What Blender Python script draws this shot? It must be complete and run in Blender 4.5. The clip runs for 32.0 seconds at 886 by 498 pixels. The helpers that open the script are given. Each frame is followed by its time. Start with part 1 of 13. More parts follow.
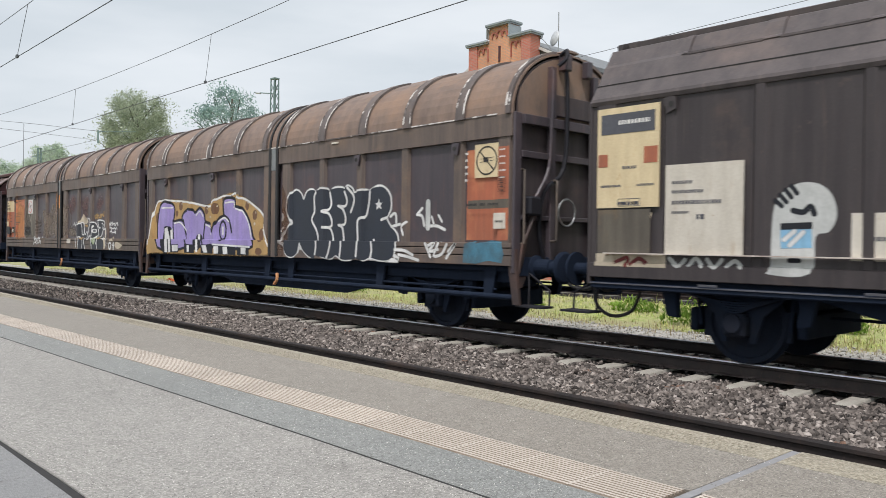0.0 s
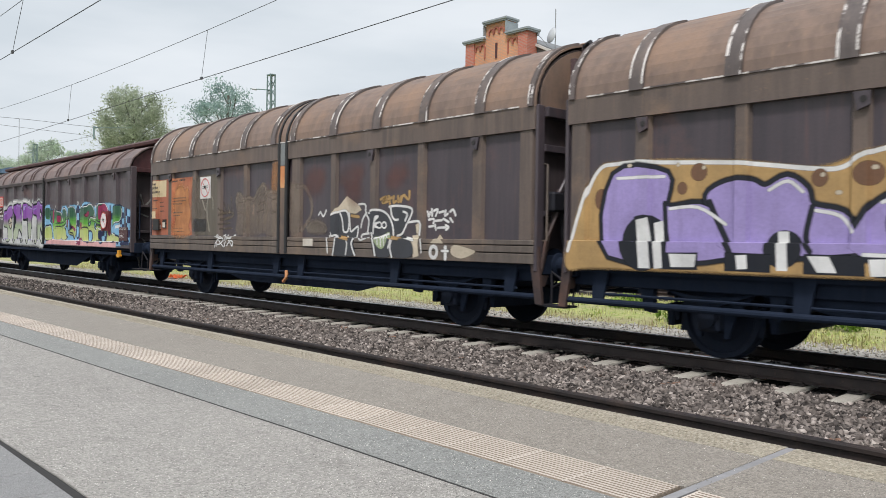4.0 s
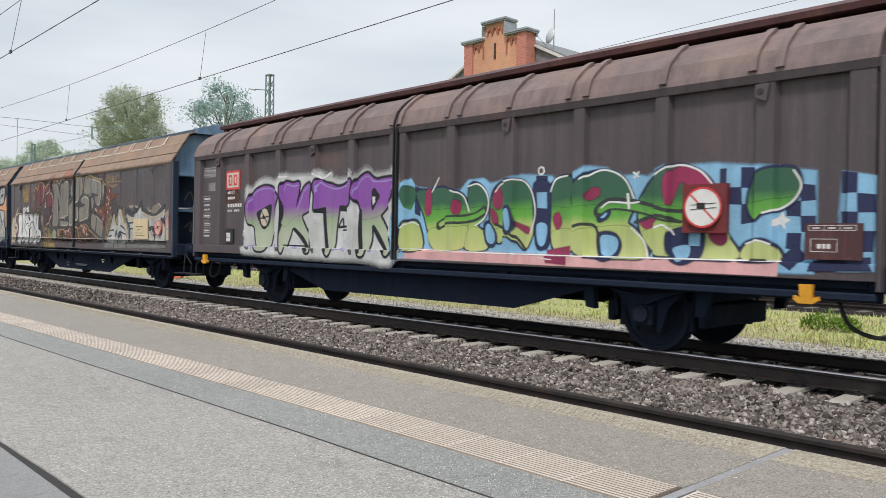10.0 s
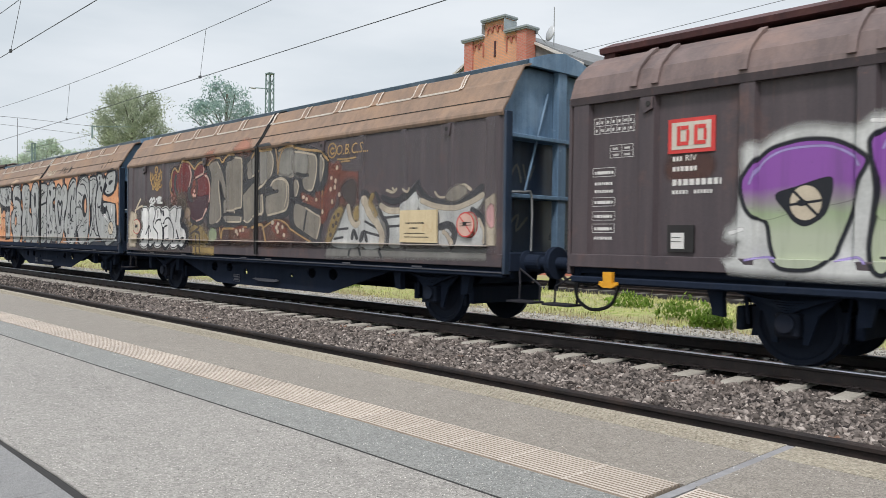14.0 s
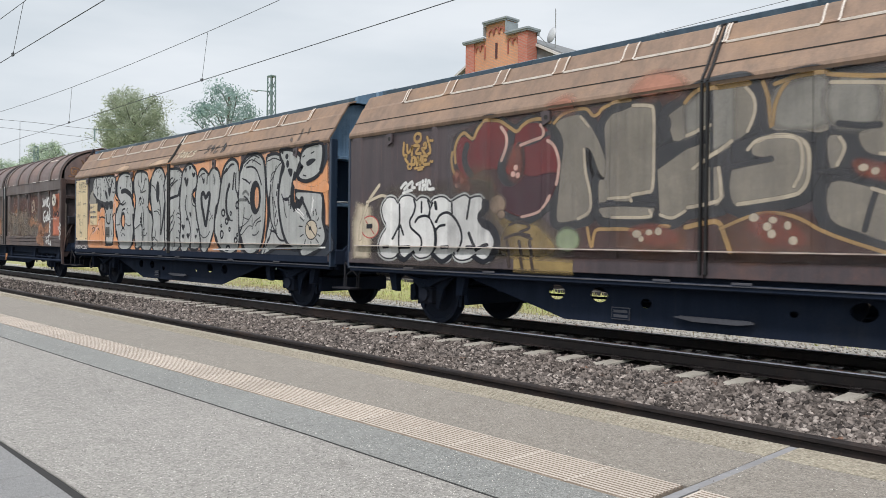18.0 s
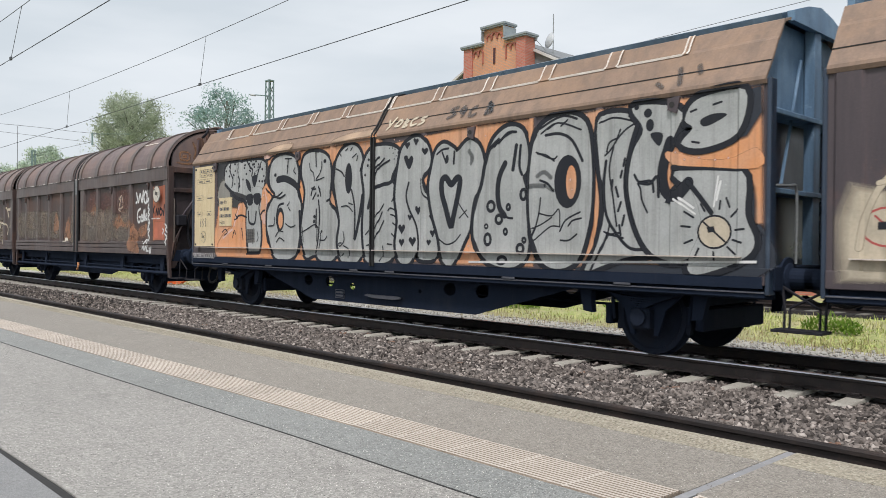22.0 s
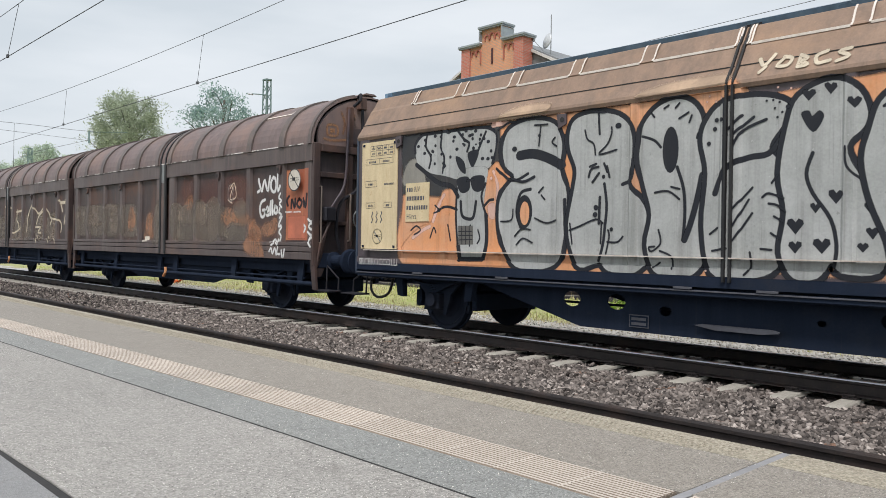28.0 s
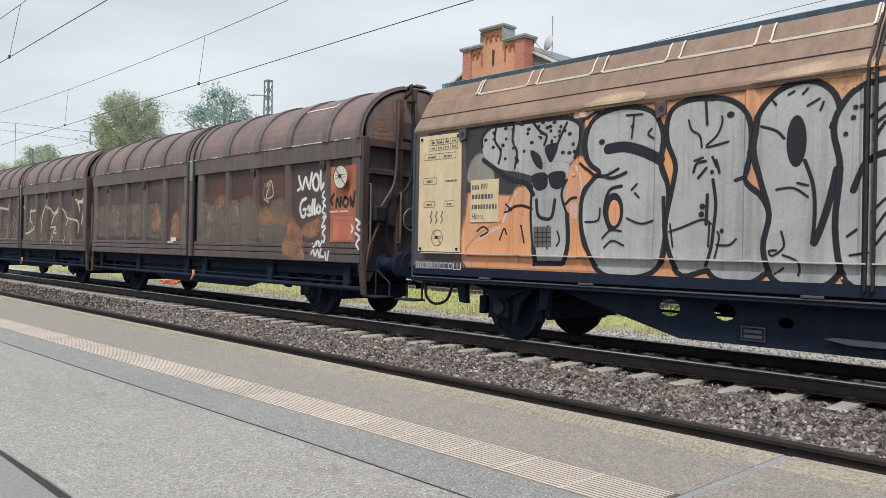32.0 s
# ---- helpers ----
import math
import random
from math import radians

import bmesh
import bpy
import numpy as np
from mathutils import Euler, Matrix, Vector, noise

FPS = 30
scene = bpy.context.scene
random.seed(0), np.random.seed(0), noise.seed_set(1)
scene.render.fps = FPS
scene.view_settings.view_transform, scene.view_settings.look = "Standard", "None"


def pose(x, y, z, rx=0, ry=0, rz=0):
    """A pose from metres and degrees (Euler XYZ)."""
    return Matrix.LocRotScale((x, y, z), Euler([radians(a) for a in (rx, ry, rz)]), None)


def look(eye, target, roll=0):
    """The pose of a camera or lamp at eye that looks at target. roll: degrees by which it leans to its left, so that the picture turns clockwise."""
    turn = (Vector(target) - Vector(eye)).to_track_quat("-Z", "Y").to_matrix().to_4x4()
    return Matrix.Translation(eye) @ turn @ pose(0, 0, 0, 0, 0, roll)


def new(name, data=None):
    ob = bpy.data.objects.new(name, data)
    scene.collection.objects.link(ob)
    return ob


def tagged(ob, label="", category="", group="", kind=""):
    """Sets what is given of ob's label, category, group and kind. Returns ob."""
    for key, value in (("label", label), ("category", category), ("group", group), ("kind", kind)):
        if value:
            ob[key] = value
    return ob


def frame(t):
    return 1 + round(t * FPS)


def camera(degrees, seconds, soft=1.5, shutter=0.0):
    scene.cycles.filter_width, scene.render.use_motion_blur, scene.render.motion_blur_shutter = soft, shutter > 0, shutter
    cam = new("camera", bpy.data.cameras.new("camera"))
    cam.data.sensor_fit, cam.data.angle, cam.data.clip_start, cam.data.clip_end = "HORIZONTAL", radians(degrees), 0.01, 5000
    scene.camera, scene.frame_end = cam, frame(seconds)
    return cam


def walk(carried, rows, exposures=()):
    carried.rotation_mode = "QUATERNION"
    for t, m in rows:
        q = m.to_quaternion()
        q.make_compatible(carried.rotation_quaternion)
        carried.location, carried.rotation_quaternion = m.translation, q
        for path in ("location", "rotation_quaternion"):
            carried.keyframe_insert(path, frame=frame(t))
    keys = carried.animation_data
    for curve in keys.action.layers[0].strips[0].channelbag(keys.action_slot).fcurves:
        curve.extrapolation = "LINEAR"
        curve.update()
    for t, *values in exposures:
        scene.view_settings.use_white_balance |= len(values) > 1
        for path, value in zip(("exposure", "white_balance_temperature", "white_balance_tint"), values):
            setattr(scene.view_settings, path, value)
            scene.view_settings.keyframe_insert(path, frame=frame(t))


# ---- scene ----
import itertools
from collections import defaultdict
from mathutils import geometry

# Plan: X runs along the track, the way the train goes; Y away from the platform; z = 0 on the rail heads.
TRAIN_Y, NEAR_Y, FAR_Y = 9.705, 4.99, 22.5   # track centres
EYE = (0.0, 0.0, 1.349)
TOP = 0.47                                   # platform surface


def aim(turn, dip, roll):
    """The camera on its stand: degrees to the left of +Y, downwards, and of lean."""
    a, b = radians(turn), radians(dip)
    way = Vector((-math.sin(a) * math.cos(b), math.cos(a) * math.cos(b), -math.sin(b)))
    return look(EYE, Vector(EYE) + way, roll)


cam = camera(58.83, 32.0, soft=0.5, shutter=0.3)
walk(cam, [(t, aim(a, b, c)) for t, a, b, c in (
    (0, 47.01, 0.33, 0.80), (0.5, 46.98, 0.32, 0.82), (1, 46.93, 0.32, 0.83), (1.5, 46.89, 0.32, 0.84),
    (2, 46.85, 0.35, 0.86), (2.5, 46.82, 0.39, 0.85), (3, 46.79, 0.45, 0.84), (3.5, 46.77, 0.51, 0.86),
    (5.5, 46.71, 0.62, 0.93), (6, 46.71, 0.58, 0.94), (6.5, 46.71, 0.56, 0.93), (7, 46.71, 0.55, 0.90),
    (7.5, 46.73, 0.54, 0.87), (8, 46.73, 0.52, 0.88), (8.5, 46.72, 0.51, 0.90), (9, 46.70, 0.50, 0.92),
    (9.5, 46.66, 0.51, 0.93), (10, 46.64, 0.53, 0.94), (10.5, 46.64, 0.57, 0.92), (11, 46.64, 0.61, 0.88),
    (11.5, 46.65, 0.65, 0.85), (12, 46.66, 0.68, 0.82), (12.5, 46.68, 0.70, 0.79), (13, 46.68, 0.71, 0.78),
    (13.5, 46.68, 0.70, 0.78), (14, 46.68, 0.67, 0.78), (14.5, 46.69, 0.62, 0.76), (16.5, 46.82, 0.63, 0.69),
    (17, 46.82, 0.62, 0.68), (17.5, 46.83, 0.59, 0.64), (18, 46.83, 0.53, 0.61), (18.5, 46.81, 0.46, 0.58),
    (19, 46.78, 0.37, 0.59), (19.5, 46.75, 0.30, 0.61), (20, 46.72, 0.25, 0.64), (20.5, 46.69, 0.22, 0.67),
    (21, 46.68, 0.20, 0.69), (21.5, 46.67, 0.19, 0.69), (22, 46.67, 0.19, 0.69), (22.5, 46.67, 0.19, 0.69),
    (23, 46.67, 0.19, 0.69), (23.5, 46.67, 0.19, 0.69), (24, 46.67, 0.20, 0.68), (24.5, 46.67, 0.20, 0.67),
    (25, 46.67, 0.22, 0.68), (25.5, 46.67, 0.24, 0.68), (27.5, 46.47, 0.20, 0.86), (28, 46.44, 0.19, 0.96),
    (28.5, 46.43, 0.17, 1.02), (29, 46.43, 0.15, 1.05), (29.5, 46.43, 0.13, 1.06), (30, 46.44, 0.11, 1.06),
    (30.5, 46.46, 0.10, 1.06), (31, 46.49, 0.09, 1.06), (31.5, 46.50, 0.09, 1.06), (32, 46.50, 0.09, 1.09),
)], exposures=[(0, 0.12, 6480, 11), (32, 0.12, 6480, 11)])

# Where the train stands, in metres short of its last place.
RUN = [
    (0, -69.26), (1, -65.65), (2, -62.07), (3, -58.69), (3.5, -57.05), (5.5, -50.57), (6, -48.96),
    (7, -45.86), (8, -42.80), (9, -39.83), (10, -36.91), (11, -34.13), (12, -31.45), (13, -28.73),
    (14, -26.02), (14.5, -24.68), (16.5, -19.59), (17, -18.38), (18, -16.08), (19, -13.87), (20, -11.74),
    (21, -9.70), (22, -7.89), (23, -6.35), (24, -5.06), (25, -3.95), (25.5, -3.47), (27.5, -1.80),
    (28, -1.46), (29, -0.88), (30, -0.44), (31, -0.15), (31.5, -0.07), (32, 0.00),
]

# ---- light: a bright overcast sky with a veiled sun behind the platform ----
world = bpy.data.worlds.new("overcast_sky")
scene.world = world
world.use_nodes = True
wn, wl = world.node_tree.nodes, world.node_tree.links
wn.clear()
sky = wn.new("ShaderNodeTexSky")
sky.sky_type = "NISHITA"
sky.sun_disc = False
sky.sun_elevation, sky.sun_rotation = radians(58), radians(146)
sky.dust_density, sky.air_density = 4.0, 1.0
grey = wn.new("ShaderNodeHueSaturation")
grey.inputs["Saturation"].default_value = 0.25
cloud = wn.new("ShaderNodeTexNoise")
cloud.inputs["Scale"].default_value = 2.3
where = wn.new("ShaderNodeTexCoord")
flat = wn.new("ShaderNodeMapping")
flat.inputs["Scale"].default_value = (1.0, 1.0, 4.5)
flat.inputs["Rotation"].default_value = (radians(4), radians(-7), 0)
wl.new(where.outputs["Generated"], flat.inputs["Vector"])
wl.new(flat.outputs[0], cloud.inputs["Vector"])
cloud.inputs["Detail"].default_value = 5.0
ramp = wn.new("ShaderNodeValToRGB")
ramp.color_ramp.elements[0].position, ramp.color_ramp.elements[0].color = 0.36, (4.22, 4.70, 5.06, 1)
ramp.color_ramp.elements[1].position, ramp.color_ramp.elements[1].color = 0.64, (5.38, 5.74, 6.02, 1)
veil = wn.new("ShaderNodeMixRGB")
veil.inputs["Fac"].default_value = 0.78
back = wn.new("ShaderNodeBackground")
back.inputs["Strength"].default_value = 0.15
out = wn.new("ShaderNodeOutputWorld")
wl.new(sky.outputs[0], grey.inputs["Color"])
wl.new(cloud.outputs["Fac"], ramp.inputs["Fac"])
wl.new(grey.outputs[0], veil.inputs["Color1"])
wl.new(ramp.outputs["Color"], veil.inputs["Color2"])
wl.new(veil.outputs[0], back.inputs["Color"])
wl.new(back.outputs[0], out.inputs["Surface"])

sun = new("sun", bpy.data.lights.new("sun", "SUN"))
sun.data.energy, sun.data.angle, sun.data.color = 2.7, radians(10), (1.0, 0.96, 0.955)
sun.matrix_basis = look((14, -21, 40), (0, 0, 0))


# ---- materials ----
class Nodes:
    """A small writer of node materials."""

    def __init__(self, name, coords="Object"):
        self.mat = bpy.data.materials.new(name)
        self.mat.use_nodes = True
        self.tree = self.mat.node_tree
        self.bsdf = self.tree.nodes["Principled BSDF"]
        self.where = self.tree.nodes.new("ShaderNodeTexCoord").outputs[coords]

    def put(self, socket, value):
        if isinstance(value, bpy.types.NodeSocket):
            self.tree.links.new(value, socket)
        elif isinstance(value, (tuple, list)) and len(value) == 3 and socket.type == "RGBA":
            socket.default_value = (*value, 1)
        else:
            socket.default_value = value

    def stretch(self, sx, sy, sz):
        n = self.tree.nodes.new("ShaderNodeMapping")
        n.inputs["Scale"].default_value = (sx, sy, sz)
        self.tree.links.new(self.where, n.inputs["Vector"])
        return n.outputs[0]

    def noise(self, scale, detail=4.0, rough=0.55, vec=None):
        n = self.tree.nodes.new("ShaderNodeTexNoise")
        n.inputs["Scale"].default_value, n.inputs["Detail"].default_value = scale, detail
        n.inputs["Roughness"].default_value = rough
        self.tree.links.new(vec or self.where, n.inputs["Vector"])
        return n.outputs["Fac"]

    def cells(self, scale, vec=None):
        n = self.tree.nodes.new("ShaderNodeTexVoronoi")
        n.inputs["Scale"].default_value = scale
        self.tree.links.new(vec or self.where, n.inputs["Vector"])
        return n

    def ramp(self, fac, a, b, c0=(0, 0, 0), c1=(1, 1, 1)):
        n = self.tree.nodes.new("ShaderNodeValToRGB")
        e = n.color_ramp.elements
        e[0].position, e[0].color = a, (*c0, 1)
        e[1].position, e[1].color = b, (*c1, 1)
        self.tree.links.new(fac, n.inputs["Fac"])
        return n.outputs["Color"]

    def mix(self, fac, a, b, mode="MIX"):
        n = self.tree.nodes.new("ShaderNodeMixRGB")
        n.blend_type = mode
        self.put(n.inputs["Fac"], fac)
        self.put(n.inputs["Color1"], a)
        self.put(n.inputs["Color2"], b)
        return n.outputs["Color"]

    def island(self):
        return self.tree.nodes.new("ShaderNodeNewGeometry").outputs["Random Per Island"]

    def chance(self):
        return self.tree.nodes.new("ShaderNodeObjectInfo").outputs["Random"]

    def bump(self, height, strength, distance=0.01):
        n = self.tree.nodes.new("ShaderNodeBump")
        n.inputs["Strength"].default_value, n.inputs["Distance"].default_value = strength, distance
        self.tree.links.new(height, n.inputs["Height"])
        self.tree.links.new(n.outputs[0], self.bsdf.inputs["Normal"])

    def done(self, colour, rough=0.7, metal=0.0, spec=0.5):
        self.put(self.bsdf.inputs["Base Color"], colour)
        self.put(self.bsdf.inputs["Roughness"], rough)
        self.bsdf.inputs["Metallic"].default_value = metal
        self.bsdf.inputs["Specular IOR Level"].default_value = spec
        return self.mat


def worn_paint(name, base, dark, rust, amount=0.35, rough=0.55, streak=0.12, gloss=0.35):
    """Weathered vehicle paint: rain streaks, soot, patches of rust and a fine bump."""
    n = Nodes(name)
    run = n.noise(3.2, 6, 0.65, n.stretch(1.8, 1.8, streak))
    fine_run = n.noise(11.0, 4, 0.6, n.stretch(1.6, 1.6, streak * 0.6))
    patch = n.noise(0.9, 6, 0.66)
    cloud_ = n.noise(0.42, 4, 0.6)
    grain = n.noise(42, 3, 0.6)
    c = n.mix(n.ramp(run, 0.36, 0.66), base, dark)
    c = n.mix(n.ramp(cloud_, 0.38, 0.66), c, n.mix(0.55, c, dark))
    c = n.mix(n.ramp(patch, 0.70 - amount * 0.45, 0.84 - amount * 0.3), c, rust)
    c = n.mix(n.ramp(fine_run, 0.60, 0.74), c, n.mix(0.55, c, rust))
    c = n.mix(n.ramp(fine_run, 0.26, 0.38), n.mix(0.5, c, dark), c)
    c = n.mix(n.ramp(n.noise(7, 5, 0.75), 0.64, 0.70), c, n.mix(0.6, c, rust))
    c = n.mix(0.22, c, n.ramp(grain, 0.3, 0.7, (0.35, 0.35, 0.35), (0.66, 0.66, 0.66)), "OVERLAY")
    n.bump(n.noise(18, 4), 0.25, 0.006)
    return n.done(c, n.ramp(patch, 0.3, 0.8, (rough - 0.12,) * 3, (rough + 0.2,) * 3), 0.0, gloss)


def plain(name, base, rough=0.6, metal=0.0, vary=0.25, scale=6.0, bump=0.15):
    n = Nodes(name)
    big, fine = n.noise(scale * 0.25, 4), n.noise(scale * 4, 4)
    c = n.mix(n.ramp(big, 0.3, 0.75), tuple(v * (1 - vary) for v in base), tuple(min(1, v * (1 + vary)) for v in base))
    c = n.mix(0.25, c, n.ramp(fine, 0.3, 0.7, (0.3, 0.3, 0.3), (0.7, 0.7, 0.7)), "OVERLAY")
    if bump:
        n.bump(fine, bump, 0.006)
    return n.done(c, rough, metal)


SPRAYED = set()


def weathered_spray(name, base, other, dirt):
    """Old sprayed field: two tones in clouds, rain-washed streaks and scuffs."""
    n = Nodes(name)
    c = n.mix(n.ramp(n.noise(1.1, 5, 0.65), 0.38, 0.66), base, other)
    c = n.mix(n.ramp(n.noise(3.0, 5, 0.62, n.stretch(2.0, 2.0, 0.10)), 0.50, 0.72), c, n.mix(0.55, c, dirt))
    c = n.mix(n.ramp(n.noise(12, 4, 0.6, n.stretch(2.4, 2.4, 0.06)), 0.58, 0.70), c, n.mix(0.35, c, dirt))
    c = n.mix(n.ramp(n.noise(6.5, 6, 0.75), 0.63, 0.70), c, n.mix(0.5, c, dirt))
    c = n.mix(n.ramp(n.noise(22, 4, 0.7), 0.66, 0.74), c, n.mix(0.6, c, tuple(min(0.8, v * 1.5) for v in base)))
    c = n.mix(0.20, c, n.ramp(n.noise(40, 3), 0.3, 0.7, (0.32, 0.32, 0.32), (0.68, 0.68, 0.68)), "OVERLAY")
    thin = n.tree.nodes.new("ShaderNodeAttribute")
    thin.attribute_name = "thin"
    n.put(n.bsdf.inputs["Alpha"], n.ramp(thin.outputs["Fac"], 0.0, 1.0, (1, 1, 1), (0, 0, 0)))
    SPRAYED.add(n.mat)
    return n.done(c, 0.58, 0.0, 0.3)


def spray(name, base, fade=0.25, veil=0.0):
    """Sprayed paint, dusty; it thins out towards its edges, and veil is how far it has worn away in patches."""
    base = tuple(min(0.8, v * 1.12) for v in base)
    n = Nodes(name)
    dust = n.noise(2.2, 5, 0.6)
    fine = n.noise(30, 3)
    run = n.noise(4.0, 5, 0.6, n.stretch(1.5, 1.5, 0.14))
    c = n.mix(n.ramp(dust, 0.36, 0.72), base, tuple(v * (1 - fade) * 0.92 + 0.05 * fade for v in base))
    c = n.mix(n.ramp(run, 0.50, 0.78), c, tuple(v * 0.66 + 0.012 for v in base))
    c = n.mix(n.ramp(n.noise(0.7, 5, 0.65), 0.45, 0.72), c, n.mix(0.45, c, tuple(v * 0.5 + 0.012 for v in base)))
    c = n.mix(n.ramp(n.noise(9, 5, 0.75), 0.62, 0.72), c, n.mix(0.45, c, tuple(v * 0.45 + 0.010 for v in base)))
    c = n.mix(0.18, c, n.ramp(fine, 0.3, 0.7, (0.32, 0.32, 0.32), (0.68, 0.68, 0.68)), "OVERLAY")
    thin = n.tree.nodes.new("ShaderNodeAttribute")
    thin.attribute_name = "thin"
    full = n.ramp(thin.outputs["Fac"], 0.0, 1.0, (1, 1, 1), (0, 0, 0))
    if veil:
        worn = n.mix(0.5, n.noise(2.6, 6, 0.7), n.noise(3.4, 5, 0.65, n.stretch(2.2, 2.2, 0.2)))
        full = n.mix(1.0, full, n.ramp(worn, 0.36, 0.62, (1 - veil * 0.72,) * 3, (1 - veil,) * 3), "MULTIPLY")
    n.put(n.bsdf.inputs["Alpha"], full)
    SPRAYED.add(n.mat)
    return n.done(c, 0.62, 0.0, 0.3)


BROWN = worn_paint("brown_wagon_paint", (0.098, 0.078, 0.082), (0.064, 0.053, 0.059), (0.145, 0.088, 0.078), 0.32, 0.48)
PANEL_BROWN = worn_paint("dark_panel_paint", (0.084, 0.068, 0.076), (0.053, 0.046, 0.054), (0.128, 0.076, 0.070), 0.32, 0.40)
DUST_ROOF = worn_paint("dusty_pinkish_roof_paint", (0.232, 0.163, 0.126), (0.150, 0.110, 0.090), (0.270, 0.178, 0.124), 0.42, 0.5, 0.4)
BROWN_ROOF = worn_paint("sooty_brown_roof_paint", (0.192, 0.142, 0.132), (0.118, 0.090, 0.086), (0.225, 0.155, 0.132), 0.42, 0.5)
RED_BROWN = worn_paint("red_oxide_paint", (0.105, 0.040, 0.040), (0.055, 0.026, 0.028), (0.13, 0.06, 0.05), 0.3)
RUSTY = worn_paint("rusty_brown_paint", (0.070, 0.048, 0.044), (0.039, 0.030, 0.030), (0.125, 0.070, 0.052), 0.52)
STRAP = worn_paint("grey_brown_strap_paint", (0.145, 0.120, 0.112), (0.090, 0.076, 0.072), (0.20, 0.155, 0.13), 0.4, 0.5)
FRAME_BROWN = worn_paint("dusty_brown_frame_paint", (0.155, 0.127, 0.114), (0.096, 0.080, 0.074), (0.190, 0.140, 0.114), 0.35, 0.5)
UMBER = worn_paint("dark_umber_frame_paint", (0.124, 0.096, 0.090), (0.076, 0.061, 0.059), (0.158, 0.108, 0.088), 0.4, 0.5)
CHAR_BROWN = worn_paint("dark_grey_brown_paint", (0.066, 0.056, 0.056), (0.040, 0.034, 0.036), (0.088, 0.066, 0.058), 0.3, 0.5)
ORANGE_RUST = worn_paint("faded_orange_panel_paint", (0.47, 0.140, 0.072), (0.27, 0.10, 0.06), (0.56, 0.25, 0.12), 0.5)
DUSTY = worn_paint("dusty_grey_brown_rail_paint", (0.165, 0.136, 0.114), (0.092, 0.077, 0.068), (0.215, 0.160, 0.118), 0.45, 0.7, 0.3)
EARTH = worn_paint("earth_brown_frame_paint", (0.158, 0.121, 0.101), (0.095, 0.076, 0.068), (0.200, 0.140, 0.102), 0.42, 0.55)
BLUE = worn_paint("faded_blue_paint", (0.165, 0.275, 0.40), (0.085, 0.140, 0.205), (0.22, 0.32, 0.42), 0.4)
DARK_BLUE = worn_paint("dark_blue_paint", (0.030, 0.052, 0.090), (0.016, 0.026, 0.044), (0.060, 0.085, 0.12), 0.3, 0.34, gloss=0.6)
CAP_BLUE = worn_paint("blue_ridge_paint", (0.070, 0.125, 0.190), (0.040, 0.072, 0.112), (0.115, 0.175, 0.235), 0.3, 0.30, gloss=0.6)
GREY_ROOF = worn_paint("grey_brown_roof_paint", (0.118, 0.100, 0.098), (0.076, 0.066, 0.067), (0.150, 0.118, 0.108), 0.35, 0.5)
TAN_ROOF = worn_paint("tan_brown_roof_paint", (0.285, 0.196, 0.140), (0.185, 0.133, 0.102), (0.315, 0.208, 0.138), 0.4, 0.65)
# Grimy near-black; the blue of deep shadow is put into both colours.
UNDER = worn_paint("black_underframe_grime", (0.0185, 0.0265, 0.0455), (0.0135, 0.0200, 0.0350), (0.026, 0.0310, 0.0420), 0.3, 0.82, gloss=0.08)
WHEEL = worn_paint("grimy_wheel_steel", (0.0150, 0.0210, 0.0350), (0.0105, 0.0150, 0.0260), (0.020, 0.0200, 0.0245), 0.3, 0.7, gloss=0.12)


def chipped():
    """Whitish paint flaked away in small ragged chips, the brown strap showing through."""
    n = Nodes("flaking_whitish_edge_paint")
    f = n.noise(2.6, 8, 0.74)
    c = n.mix(n.ramp(f, 0.49, 0.55), n.mix(n.noise(2.0, 4), (0.13, 0.108, 0.10), (0.085, 0.07, 0.066)), n.mix(n.noise(14, 4), (0.50, 0.47, 0.44), (0.74, 0.71, 0.68)))
    n.bump(f, 0.4, 0.006)
    return n.done(c, 0.6, 0.0, 0.3)


CHIPPED = chipped()
PALE_EDGE = worn_paint("chipped_pale_edge_paint", (0.68, 0.62, 0.56), (0.44, 0.38, 0.33), (0.20, 0.14, 0.105), 0.40, 0.6, 2.0)
WHITE_EDGE = worn_paint("worn_whitish_edge_paint", (0.74, 0.69, 0.63), (0.58, 0.52, 0.46), (0.36, 0.27, 0.21), 0.18, 0.6, 2.0)
STEEL = plain("galvanised_steel", (0.30, 0.31, 0.31), 0.45, 0.7, 0.2, 8)
BEIGE = worn_paint("yellowed_cream_board", (0.68, 0.565, 0.355), (0.56, 0.455, 0.28), (0.45, 0.27, 0.12), 0.25, 0.6, 0.4)
CREAM = worn_paint("off_white_board", (0.63, 0.59, 0.51), (0.50, 0.46, 0.39), (0.40, 0.30, 0.20), 0.2, 0.6, 0.4)
GREYPANEL = worn_paint("grey_green_door_panel", (0.145, 0.128, 0.10), (0.08, 0.07, 0.058), (0.20, 0.14, 0.085), 0.4, 0.65)
YELLOW = plain("yellow_lever_paint", (0.72, 0.34, 0.02), 0.5, 0, 0.2)
BLACK = plain("black_lettering", (0.018, 0.017, 0.017), 0.6, 0, 0.3)
GREY_INK = plain("faded_grey_lettering", (0.075, 0.078, 0.092), 0.6, 0, 0.2)
WHITE = plain("white_lettering", (0.66, 0.65, 0.62), 0.6, 0, 0.12)
RED = plain("red_sign_paint", (0.55, 0.045, 0.04), 0.5, 0, 0.15)
RUBBER = plain("black_rubber_hose", (0.014, 0.014, 0.015), 0.55, 0, 0.3)


